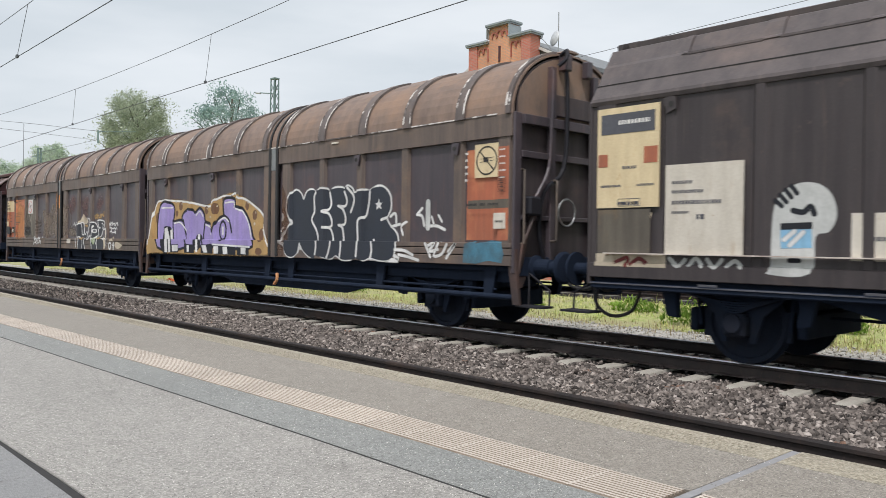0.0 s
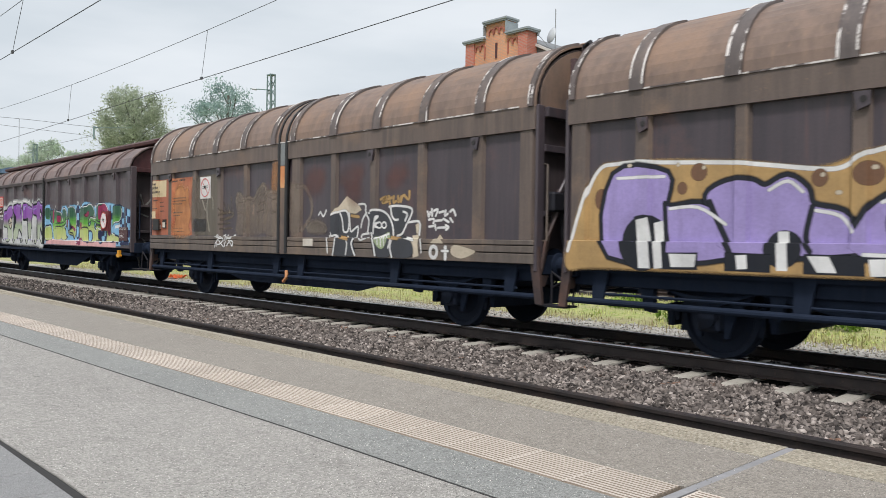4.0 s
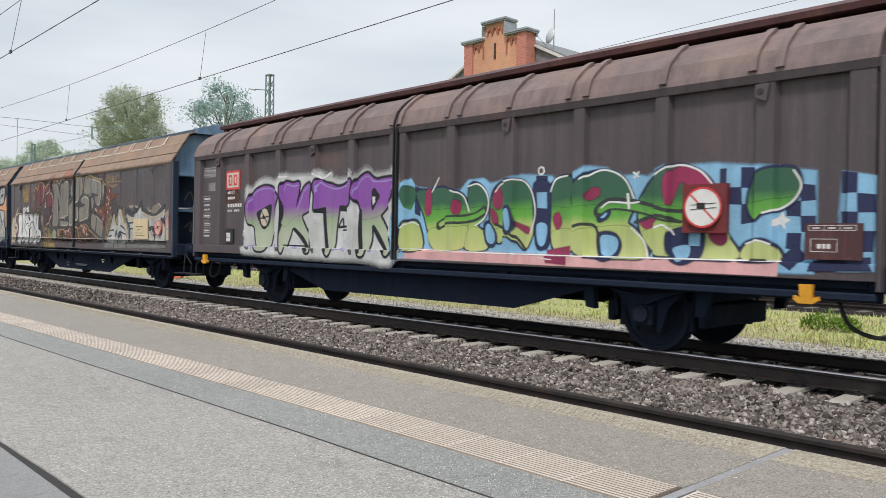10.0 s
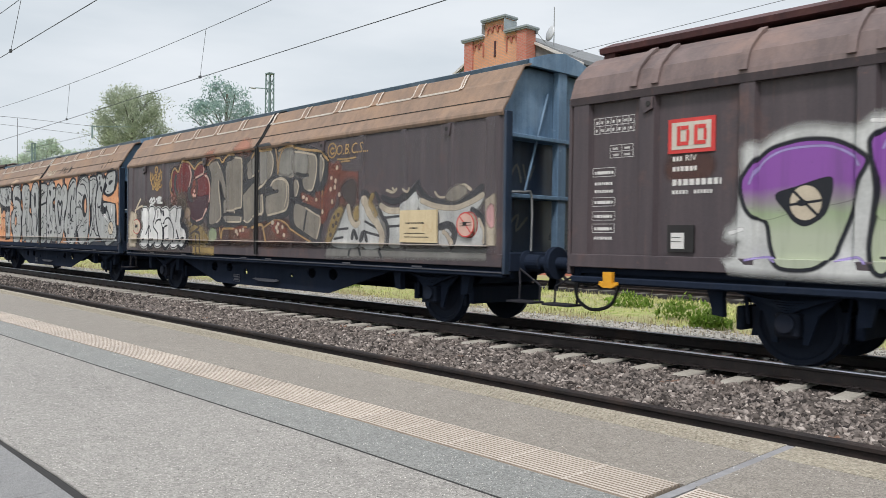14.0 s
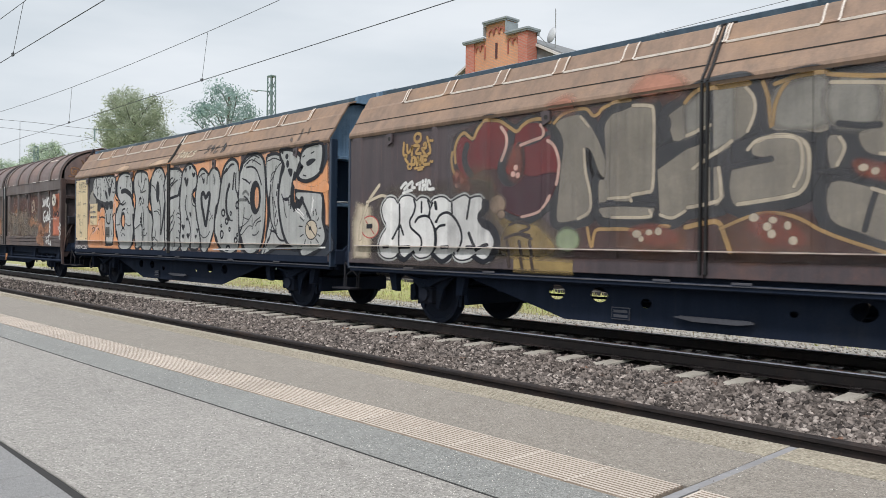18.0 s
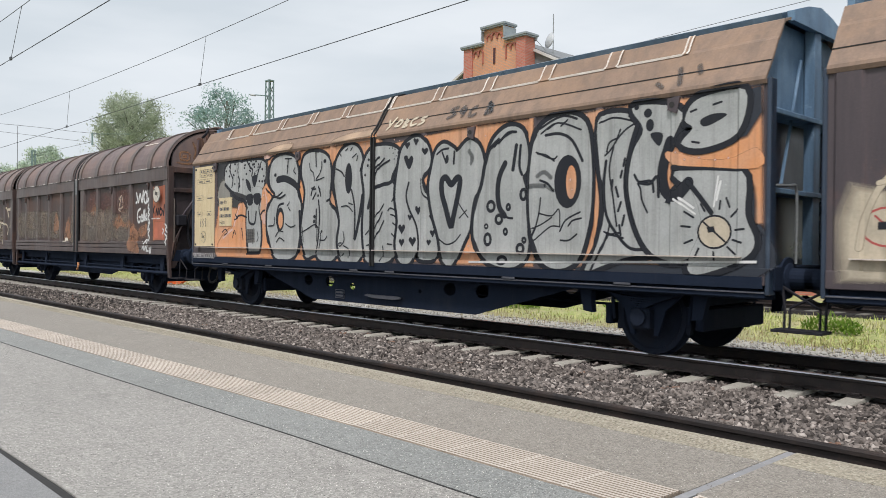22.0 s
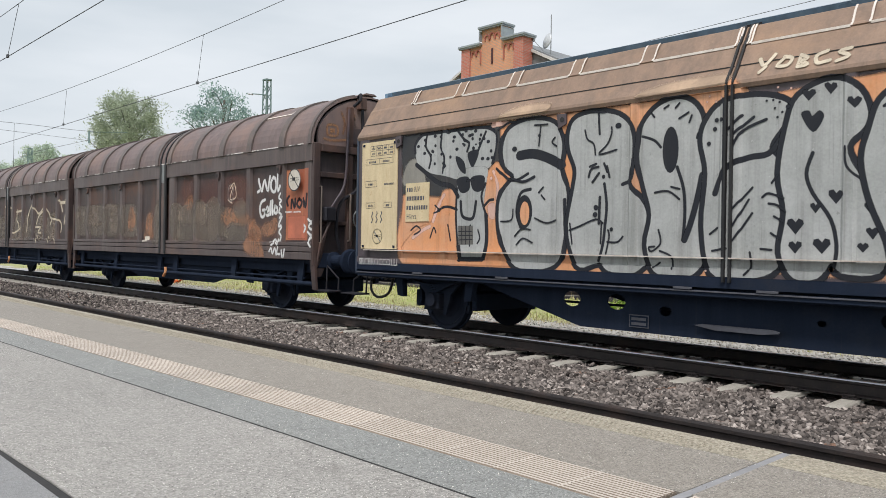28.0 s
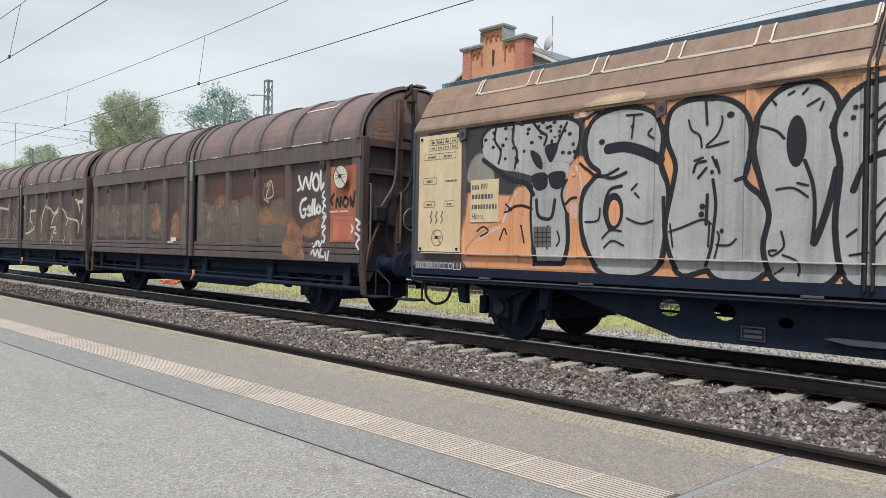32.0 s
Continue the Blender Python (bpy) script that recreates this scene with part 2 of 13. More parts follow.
def ballast_mat():
    n = Nodes("broken_basalt_ballast")
    r = n.island()
    c = n.mix(n.ramp(r, 0.88, 1.0), n.ramp(r, 0.0, 0.90, (0.024, 0.021, 0.020), (0.240, 0.209, 0.187)), (0.46, 0.41, 0.37))
    c = n.mix(n.ramp(n.cells(9).outputs["Color"], 0.92, 0.95), c, (0.20, 0.12, 0.085))
    c = n.mix(n.ramp(n.noise(1.3, 4), 0.4, 0.7), c, n.mix(0.10, c, (0.20, 0.15, 0.115)))
    n.bump(n.noise(60, 4), 0.4, 0.006)
    return n.done(c, 0.85, 0, 0.25)


def bed_mat():
    n = Nodes("packed_ballast_bed")
    v = n.cells(22)
    # Shade in the gaps between stones is put into this near-black bed colour.
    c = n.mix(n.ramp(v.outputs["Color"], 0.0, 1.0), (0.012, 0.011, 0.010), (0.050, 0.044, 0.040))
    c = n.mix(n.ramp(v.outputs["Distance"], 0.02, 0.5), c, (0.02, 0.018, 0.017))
    n.bump(v.outputs["Distance"], 1.0, 0.03)
    return n.done(c, 0.9, 0, 0.2)


def concrete(name, lo, hi, speck, scale=110.0, fleck=0.58, bump=0.5, pieces=0.0):
    """Exposed-aggregate concrete: fine pebbles, fog-like stains and dark spots."""
    n = Nodes(name)
    fog = n.noise(0.55, 5, 0.6)
    v = n.cells(scale)
    c = n.mix(n.ramp(fog, 0.3, 0.75), lo, hi)
    c = n.mix(fleck, c, n.mix(n.ramp(v.outputs["Color"], 0.15, 0.95), speck[0], speck[1]))
    c = n.mix(n.ramp(n.noise(scale * 0.8, 3, 0.7), 0.56, 0.64), c, n.mix(0.5, c, speck[1]))
    c = n.mix(n.ramp(n.noise(scale * 0.5, 3, 0.7), 0.56, 0.68), c, n.mix(0.30, c, speck[0]))
    c = n.mix(n.ramp(n.noise(9, 3, 0.7), 0.35, 0.7), n.mix(0.16, c, speck[0]), c)
    c = n.mix(n.ramp(n.noise(2.6, 5, 0.7), 0.62, 0.75), c, tuple(x * 0.72 for x in lo))
    c = n.mix(n.ramp(n.cells(1.7).outputs["Distance"], 0.02, 0.035), tuple(x * 0.45 for x in lo), c)
    chip = n.cells(scale * 0.62)
    bright = n.mix(1.0, n.ramp(chip.outputs["Distance"], 0.22, 0.36, (1, 1, 1), (0, 0, 0)), n.ramp(chip.outputs["Color"], 0.62, 0.70), "MULTIPLY")
    dim = n.mix(1.0, n.ramp(chip.outputs["Distance"], 0.25, 0.40, (1, 1, 1), (0, 0, 0)), n.ramp(chip.outputs["Color"], 0.30, 0.36, (1, 1, 1), (0, 0, 0)), "MULTIPLY")
    c = n.mix(bright, c, n.mix(fleck, c, speck[1]))
    c = n.mix(dim, c, n.mix(fleck, c, speck[0]))
    if pieces:
        c = n.mix(n.ramp(n.chance(), 0.0, 1.0), c, n.mix(pieces, c, tuple(x * 0.45 for x in lo)))
    n.bump(v.outputs["Distance"], bump, 0.004)
    return n.done(c, 0.66, 0, 0.45)


PLAT_LIGHT = concrete("washed_concrete_platform", (0.262, 0.251, 0.227), (0.340, 0.326, 0.295), ((0.092, 0.088, 0.081), (0.52, 0.50, 0.462)), 125, 0.46)
PLAT_DARK = concrete("dark_asphalt_strip", (0.198, 0.201, 0.187), (0.268, 0.271, 0.250), ((0.072, 0.077, 0.075), (0.42, 0.43, 0.41)), 150, 0.48)
PLAT_BROWN = concrete("brownish_asphalt_strip", (0.242, 0.217, 0.181), (0.320, 0.289, 0.243), ((0.070, 0.065, 0.058), (0.44, 0.405, 0.353)), 150, 0.48)
EDGE = concrete("sandy_edge_stone", (0.290, 0.250, 0.176), (0.375, 0.328, 0.240), ((0.10, 0.088, 0.065), (0.55, 0.51, 0.42)), 100, 0.5)
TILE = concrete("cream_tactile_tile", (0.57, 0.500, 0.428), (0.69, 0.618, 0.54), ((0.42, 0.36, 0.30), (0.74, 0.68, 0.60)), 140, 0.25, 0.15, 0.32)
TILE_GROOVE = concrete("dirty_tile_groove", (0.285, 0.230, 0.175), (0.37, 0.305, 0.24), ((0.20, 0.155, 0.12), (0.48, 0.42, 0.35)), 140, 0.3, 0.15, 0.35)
PAVER = concrete("blue_grey_paving_slab", (0.228, 0.230, 0.228), (0.305, 0.305, 0.300), ((0.10, 0.10, 0.10), (0.42, 0.42, 0.41)), 180, 0.3, 0.5, 0.25)
SLEEPER = concrete("weathered_concrete_sleeper", (0.36, 0.340, 0.290), (0.46, 0.437, 0.380), ((0.2, 0.185, 0.16), (0.5, 0.47, 0.42)), 120, 0.3)


def chip_mat():
    """Chips of stone standing out of the washed concrete: most pale, some dark."""
    n = Nodes("stone_chips")
    r = n.island()
    c = n.mix(n.ramp(r, 0.30, 0.36), n.ramp(r, 0.0, 0.30, (0.065, 0.062, 0.057), (0.15, 0.143, 0.132)), n.ramp(r, 0.36, 1.0, (0.28, 0.267, 0.244), (0.70, 0.68, 0.63)))
    return n.done(c, 0.6, 0, 0.45)


CHIPS = chip_mat()
GAP = plain("dark_joint", (0.03, 0.029, 0.028), 0.9, 0, 0.2)
MORTAR = plain("grey_joint_filler", (0.25, 0.25, 0.255), 0.8, 0, 0.12)
RAIL = worn_paint("rusty_rail_steel", (0.036, 0.028, 0.026), (0.020, 0.017, 0.017), (0.060, 0.040, 0.032), 0.4, 0.6, 1.0)
RAIL_TOP = plain("polished_rail_head", (0.55, 0.56, 0.58), 0.32, 0.9, 0.12)


def grass_mat():
    n = Nodes("dry_summer_grass")
    r = n.island()
    c = n.ramp(r, 0.0, 1.0, (0.16, 0.24, 0.045), (0.60, 0.62, 0.22))
    c = n.mix(n.ramp(n.noise(0.8, 4), 0.42, 0.66), c, (0.50, 0.45, 0.24))
    return n.done(c, 0.8, 0, 0.2)


def soil_mat():
    n = Nodes("sparse_grass_and_gravel_ground")
    a = n.noise(0.35, 6, 0.65)
    c = n.mix(n.ramp(n.noise(6, 5, 0.7), 0.4, 0.62), (0.22, 0.29, 0.075), (0.42, 0.40, 0.20))
    c = n.mix(n.ramp(a, 0.40, 0.62), c, (0.33, 0.30, 0.19))
    n.bump(n.noise(25, 5), 0.6, 0.02)
    return n.done(c, 0.95, 0, 0.1)


def leaf_mat(name, lo, hi):
    n = Nodes(name)
    c = n.ramp(n.island(), 0.0, 1.0, lo, hi)
    c = n.mix(n.ramp(n.noise(0.7, 3), 0.35, 0.7), c, tuple(v * 0.62 for v in lo))
    m = n.done(c, 0.6, 0, 0.25)
    thin, both = n.tree.nodes.new("ShaderNodeBsdfTranslucent"), n.tree.nodes.new("ShaderNodeMixShader")
    n.put(thin.inputs["Color"], c)
    both.inputs["Fac"].default_value = 0.6
    n.tree.links.new(n.bsdf.outputs[0], both.inputs[1])
    n.tree.links.new(thin.outputs[0], both.inputs[2])
    n.tree.links.new(both.outputs[0], n.tree.nodes["Material Output"].inputs["Surface"])
    return m


STRAW = leaf_mat("straw_coloured_weeds", (0.38, 0.31, 0.17), (0.66, 0.56, 0.36))
PALE_GRAVEL = concrete("pale_dusty_gravel", (0.36, 0.345, 0.305), (0.46, 0.44, 0.39), ((0.16, 0.15, 0.13), (0.62, 0.60, 0.55)), 30, 0.5, 1.0)
BALLAST, BED, GRASS, SOIL = ballast_mat(), bed_mat(), grass_mat(), soil_mat()
# Tree leaf colours A to C are raised and greyed to stand in for haze.
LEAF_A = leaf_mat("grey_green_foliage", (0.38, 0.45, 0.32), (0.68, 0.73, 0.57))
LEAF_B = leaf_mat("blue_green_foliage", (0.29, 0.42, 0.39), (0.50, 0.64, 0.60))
LEAF_D = leaf_mat("fresh_green_weeds", (0.13, 0.24, 0.03), (0.34, 0.50, 0.09))
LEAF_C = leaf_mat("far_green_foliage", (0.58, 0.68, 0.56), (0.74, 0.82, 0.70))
BARK = plain("grey_brown_bark", (0.13, 0.125, 0.105), 0.9, 0, 0.3)
MAST = plain("green_mast_paint", (0.175, 0.250, 0.238), 0.55, 0.1, 0.2)
WIRE = plain("weathered_copper_wire", (0.085, 0.092, 0.098), 0.6, 0.3, 0.2)


def brick_mat(name, a, b):
    n = Nodes(name)
    br = n.tree.nodes.new("ShaderNodeTexBrick")
    br.inputs["Scale"].default_value = 1.0
    br.inputs["Brick Width"].default_value, br.inputs["Row Height"].default_value = 0.25, 0.077
    br.inputs["Mortar Size"].default_value = 0.008
    br.inputs["Color1"].default_value, br.inputs["Color2"].default_value = (*a, 1), (*b, 1)
    br.inputs["Mortar"].default_value = (0.36, 0.31, 0.26, 1)
    t = n.tree.nodes.new("ShaderNodeMapping")
    t.inputs["Rotation"].default_value = (radians(90), 0, 0)
    n.tree.links.new(n.where, t.inputs["Vector"])
    n.tree.links.new(t.outputs[0], br.inputs["Vector"])
    c = n.mix(n.ramp(n.noise(0.6, 5), 0.35, 0.75), br.outputs["Color"], n.mix(0.3, br.outputs["Color"], (0.16, 0.075, 0.05)))
    return n.done(c, 0.85, 0, 0.2)


BRICK = brick_mat("red_facing_brick", (0.57, 0.195, 0.140), (0.48, 0.155, 0.112))
BRICK_Y = brick_mat("orange_ochre_brick", (0.68, 0.335, 0.185), (0.62, 0.29, 0.16))
RED_CORBEL = plain("dark_red_moulded_brick", (0.36, 0.125, 0.085), 0.8, 0, 0.2)
SLATE = plain("grey_slate_roof", (0.17, 0.18, 0.185), 0.6, 0, 0.25, 10)
ZINC = plain("grey_zinc_coping", (0.30, 0.335, 0.35), 0.45, 0.3, 0.15)
GLASS_DARK = plain("dark_window_glass", (0.02, 0.025, 0.03), 0.08, 0, 0.2, 3, 0)
FRAME_W = plain("painted_window_frame", (0.55, 0.53, 0.5), 0.5, 0, 0.1)
DISH = plain("light_grey_dish", (0.46, 0.48, 0.49), 0.45, 0.1, 0.1)


# sprayed colours
def graded(name, stops):
    """Sprayed paint that passes softly from colour to colour up the wall: stops of height and colour."""
    n = Nodes(name)
    up = n.tree.nodes.new("ShaderNodeSeparateXYZ")
    n.tree.links.new(n.where, up.inputs[0])
    wave = n.tree.nodes.new("ShaderNodeMath")
    wave.operation = "MULTIPLY_ADD"
    n.put(wave.inputs[0], n.noise(1.6, 4, 0.6))
    wave.inputs[1].default_value, wave.inputs[2].default_value = 0.26, -0.13
    high = n.tree.nodes.new("ShaderNodeMath")
    high.operation = "ADD"
    n.put(high.inputs[0], up.outputs["Z"])
    n.put(high.inputs[1], wave.outputs[0])
    scale_ = n.tree.nodes.new("ShaderNodeMapRange")
    scale_.inputs["From Min"].default_value, scale_.inputs["From Max"].default_value = 1.0, 2.6
    n.put(scale_.inputs["Value"], high.outputs[0])
    r = n.tree.nodes.new("ShaderNodeValToRGB")
    e = r.color_ramp.elements
    while len(e) < len(stops):
        e.new(0.5)
    for k, (z, c) in enumerate(stops):
        e[k].position, e[k].color = (z - 1.0) / 1.6, (*c, 1)
    n.put(r.inputs["Fac"], scale_.outputs[0])
    c = r.outputs["Color"]
    c = n.mix(n.ramp(n.noise(4.0, 5, 0.6, n.stretch(1.5, 1.5, 0.14)), 0.50, 0.78), c, n.mix(0.30, c, (0.05, 0.05, 0.05)))
    c = n.mix(n.ramp(n.noise(9, 5, 0.75), 0.62, 0.72), c, n.mix(0.30, c, (0.06, 0.055, 0.05)))
    thin = n.tree.nodes.new("ShaderNodeAttribute")
    thin.attribute_name = "thin"
    n.put(n.bsdf.inputs["Alpha"], n.ramp(thin.outputs["Fac"], 0.0, 1.0, (1, 1, 1), (0, 0, 0)))
    SPRAYED.add(n.mat)
    return n.done(c, 0.55, 0.0, 0.3)


G_PURPLE_FADE = graded("purple_to_sage_spray", [(1.45, (0.40, 0.44, 0.33)), (1.68, (0.30, 0.37, 0.23)), (1.86, (0.26, 0.20, 0.27)), (1.98, (0.235, 0.085, 0.33)), (2.5, (0.235, 0.080, 0.34))])
G_GREEN_FADE = graded("dark_green_to_lime_spray", [(1.30, (0.46, 0.50, 0.20)), (1.58, (0.38, 0.47, 0.15)), (1.70, (0.13, 0.36, 0.06)), (1.82, (0.10, 0.30, 0.055)), (1.96, (0.040, 0.115, 0.065)), (2.4, (0.042, 0.10, 0.075))])
G_INK = spray("slate_navy_spray", (0.030, 0.036, 0.048), 0.2)
END_DARK = worn_paint("sooty_dark_end_paint", (0.080, 0.064, 0.066), (0.048, 0.040, 0.043), (0.105, 0.075, 0.066), 0.35)
ORANGE_PALE = worn_paint("pale_worn_orange_paint", (0.62, 0.27, 0.105), (0.46, 0.17, 0.075), (0.66, 0.36, 0.17), 0.5)
GRIME = worn_paint("brown_black_grime", (0.017, 0.0165, 0.021), (0.010, 0.0105, 0.016), (0.028, 0.023, 0.024), 0.3, 0.7)
G_ORANGE = weathered_spray("weathered_orange_spray", (0.66, 0.30, 0.135), (0.58, 0.34, 0.22), (0.24, 0.115, 0.065))
G_DARK = spray("dark_slate_spray", (0.05, 0.053, 0.06))
G_GREY = weathered_spray("weathered_silver_spray", (0.405, 0.415, 0.405), (0.315, 0.328, 0.315), (0.165, 0.168, 0.157))
G_DKGREY = spray("dark_grey_spray", (0.12, 0.115, 0.105))
G_ASH = spray("ash_grey_spray", (0.255, 0.245, 0.215), 0.25)
G_BLUSH = spray("dusty_blush_spray", (0.40, 0.185, 0.125), 0.4, 0.4)
G_BLACK = spray("black_spray", (0.012, 0.014, 0.020), 0.15)
G_WHITE = spray("white_spray", (0.66, 0.66, 0.64), 0.25)
G_PALE = spray("cream_spray", (0.52, 0.45, 0.34), 0.3)
G_TAN = spray("tan_spray", (0.40, 0.285, 0.195), 0.5)
G_DKBROWN = spray("dark_brown_spray", (0.055, 0.040, 0.034))
G_SALMON = spray("salmon_spray", (0.50, 0.16, 0.095), 0.35)
G_RED = spray("dark_red_spray", (0.20, 0.030, 0.032), 0.3, 0.2)
G_OLIVE = spray("olive_grey_spray", (0.270, 0.244, 0.198), 0.25, 0.1)
G_MAROON = spray("maroon_spray", (0.066, 0.024, 0.034), 0.25, 0.1)
G_SILVER = spray("silver_spray", (0.52, 0.53, 0.51), 0.3)
G_PINK = spray("pale_pink_spray", (0.62, 0.40, 0.33), 0.2)
G_GOLD = spray("gold_brown_spray", (0.42, 0.27, 0.11), 0.3)
G_RUST = spray("rust_red_spray", (0.30, 0.085, 0.05), 0.35, 0.45)
G_SMOKE = spray("smoke_grey_spray", (0.26, 0.255, 0.235), 0.3, 0.3)
G_YELLOW = spray("straw_yellow_spray", (0.50, 0.36, 0.14), 0.3, 0.5)
G_SAGE = spray("sage_green_spray", (0.28, 0.345, 0.20), 0.2)
G_SKY = spray("sky_blue_spray", (0.22, 0.43, 0.60), 0.2)
G_NAVY = spray("navy_spray", (0.020, 0.026, 0.075), 0.2)
G_SIGNRED = spray("faded_sign_red", (0.40, 0.085, 0.075), 0.2)
G_ROSE = spray("rose_spray", (0.68, 0.38, 0.37), 0.2)
G_MAGENTA = spray("magenta_spray", (0.26, 0.030, 0.085), 0.2)
G_BROWN = spray("spot_brown_spray", (0.16, 0.085, 0.048), 0.2)
G_LILAC = spray("lilac_spray", (0.315, 0.255, 0.50), 0.2)
G_CHAR = spray("charcoal_spray", (0.040, 0.044, 0.048), 0.2, 0.12)
G_FAINT = spray("faint_brown_spray", (0.132, 0.110, 0.092), 0.5, 0.6)
G_RUSTSPOT = spray("dull_rust_spray", (0.115, 0.055, 0.042), 0.4, 0.45)
G_NAVYDUST = spray("dusty_slate_spray", (0.045, 0.052, 0.058), 0.4, 0.55)
G_STAIN = spray("tan_stain", (0.19, 0.145, 0.095), 0.4, 0.55)
G_RUSTDUST = spray("rusty_dust_stain", (0.158, 0.082, 0.050), 0.55, 0.6)
G_SALMONDUST = spray("dusty_salmon_stain", (0.20, 0.092, 0.050), 0.45, 0.5)

# See-through grey that lifts the dark paint the way haze does.
G_FILM = spray("grey_road_dust_film", (0.20, 0.190, 0.200), 0.4, 0.96)
G_GHOST_TAN = spray("scrubbed_tan_ghost", (0.270, 0.215, 0.170), 0.4, 0.55)
G_GHOST_OLIVE = spray("scrubbed_olive_ghost", (0.215, 0.182, 0.148), 0.4, 0.5)
G_GHOST_ORANGE = spray("scrubbed_orange_ghost", (0.46, 0.215, 0.085), 0.5, 0.55)
G_GHOST_SALMON = spray("scrubbed_salmon_ghost", (0.47, 0.245, 0.145), 0.5, 0.52)
G_GHOST_PEACH = spray("worn_peach_orange", (0.66, 0.31, 0.13), 0.5, 0.45)
G_GHOST_RED = spray("scrubbed_red_ghost", (0.20, 0.080, 0.062), 0.5, 0.76)
BLUE_FLAKE = worn_paint("flaking_blue_paint", (0.085, 0.25, 0.34), (0.05, 0.14, 0.20), (0.07, 0.055, 0.045), 0.62, 0.6, 1.0)
# Ballast colour darkened for the shadow that lies under the train.
SHADE_BALLAST = worn_paint("oil_stained_ballast", (0.030, 0.026, 0.024), (0.016, 0.015, 0.015), (0.055, 0.047, 0.042), 0.3, 0.85, 1.0)


# ---- shaping helpers ----
def part(name, bm, material, parent=None, label="", m=None, smooth=False):
    """One bmesh as one mesh object, under a thing or a part."""
    me = bpy.data.meshes.new(name)
    bm.to_mesh(me)
    bm.free()
    me.materials.append(material)
    if smooth:
        me.shade_smooth()
    ob = new(name, me)
    ob.parent = parent
    if m is not None:
        ob.matrix_basis = m
    if label:
        ob["label"] = label
    return ob


def again(ob, parent, m):
    """Another piece on the same mesh."""
    o = new(ob.name.split(".")[0], ob.data)
    o.parent, o.matrix_basis = parent, m
    if "label" in ob:
        o["label"] = ob["label"]
    return o


def empty(name, m, label, category, group="", kind=""):
    e = new(name)
    e.empty_display_size = 0.2
    e.matrix_basis = m
    return tagged(e, label, category, group, kind)


def quads(verts, faces):
    bm = bmesh.new()
    vs = [bm.verts.new(v) for v in verts]
    for f in faces:
        bm.faces.new([vs[i] for i in f])
    return bm


def box(bm, x0, x1, y0, y1, z0, z1, bev=0.0):
    v = [bm.verts.new(p) for p in itertools.product((x0, x1), (y0, y1), (z0, z1))]
    fs = [bm.faces.new([v[i] for i in f]) for f in ((0, 1, 3, 2), (4, 6, 7, 5), (0, 4, 5, 1), (2, 3, 7, 6), (0, 2, 6, 4), (1, 5, 7, 3))]
    if bev:
        bmesh.ops.bevel(bm, geom=list({e for f in fs for e in f.edges}), offset=bev, segments=1, affect="EDGES")
    return bm


def prism(bm, prof, x0, x1, axis="x"):
    """A closed (a, b) outline pushed from x0 to x1 along an axis."""
    def at(x, a, b):
        return (x, a, b) if axis == "x" else (a, x, b) if axis == "y" else (a, b, x)
    lo, hi = [[bm.verts.new(at(x, a, b)) for a, b in prof] for x in (x0, x1)]
    k = len(prof)
    fs = [bm.faces.new((lo[i], lo[(i + 1) % k], hi[(i + 1) % k], hi[i])) for i in range(k)]
    fs += [bm.faces.new(lo[::-1]), bm.faces.new(hi)]
    bmesh.ops.recalc_face_normals(bm, faces=fs)
    return bm


def shell(bm, line, t, x0, x1):
    """An open (y, z) line given the thickness t, pushed along x."""
    inner = []
    for i, (y, z) in enumerate(line):
        a, b = line[max(i - 1, 0)], line[min(i + 1, len(line) - 1)]
        d = Vector((b[0] - a[0], b[1] - a[1])).normalized()
        inner.append((y + d.y * t * (1 if line[0][0] < 0 else -1), z - d.x * t * (1 if line[0][0] < 0 else -1)))
    return prism(bm, list(line) + inner[::-1], x0, x1)


def tube(bm, pts, r, n=8, caps=True):
    """A round bar along a path."""
    pts = [Vector(p) for p in pts]
    rings, side = [], None
    for i, p in enumerate(pts):
        d = (pts[min(i + 1, len(pts) - 1)] - pts[max(i - 1, 0)]).normalized()
        if side is None:
            side = d.orthogonal().normalized()
        side = (side - d * side.dot(d)).normalized()
        up = d.cross(side)
        rings.append([bm.verts.new(p + r * (math.cos(a) * side + math.sin(a) * up)) for a in (2 * math.pi * k / n for k in range(n))])
    for a, b in zip(rings, rings[1:]):
        for k in range(n):
            bm.faces.new((a[k], a[(k + 1) % n], b[(k + 1) % n], b[k]))
    if caps:
        bm.faces.new(rings[0][::-1])
        bm.faces.new(rings[-1])
    return bm


def lathe(bm, prof, n=24, axis="y"):
    """(r, h) pairs turned round an axis."""
    rings = []
    for r, h in prof:
        ring = []
        for k in range(n):
            a = 2 * math.pi * k / n
            c, s = r * math.cos(a), r * math.sin(a)
            ring.append(bm.verts.new((c, h, s) if axis == "y" else (h, c, s) if axis == "x" else (c, s, h)))
        rings.append(ring)
    for a, b in zip(rings, rings[1:]):
        for k in range(n):
            bm.faces.new((a[k], a[(k + 1) % n], b[(k + 1) % n], b[k]))
    bm.faces.new(rings[0][::-1])
    bm.faces.new(rings[-1])
    bmesh.ops.recalc_face_normals(bm, faces=bm.faces[:])
    return bm


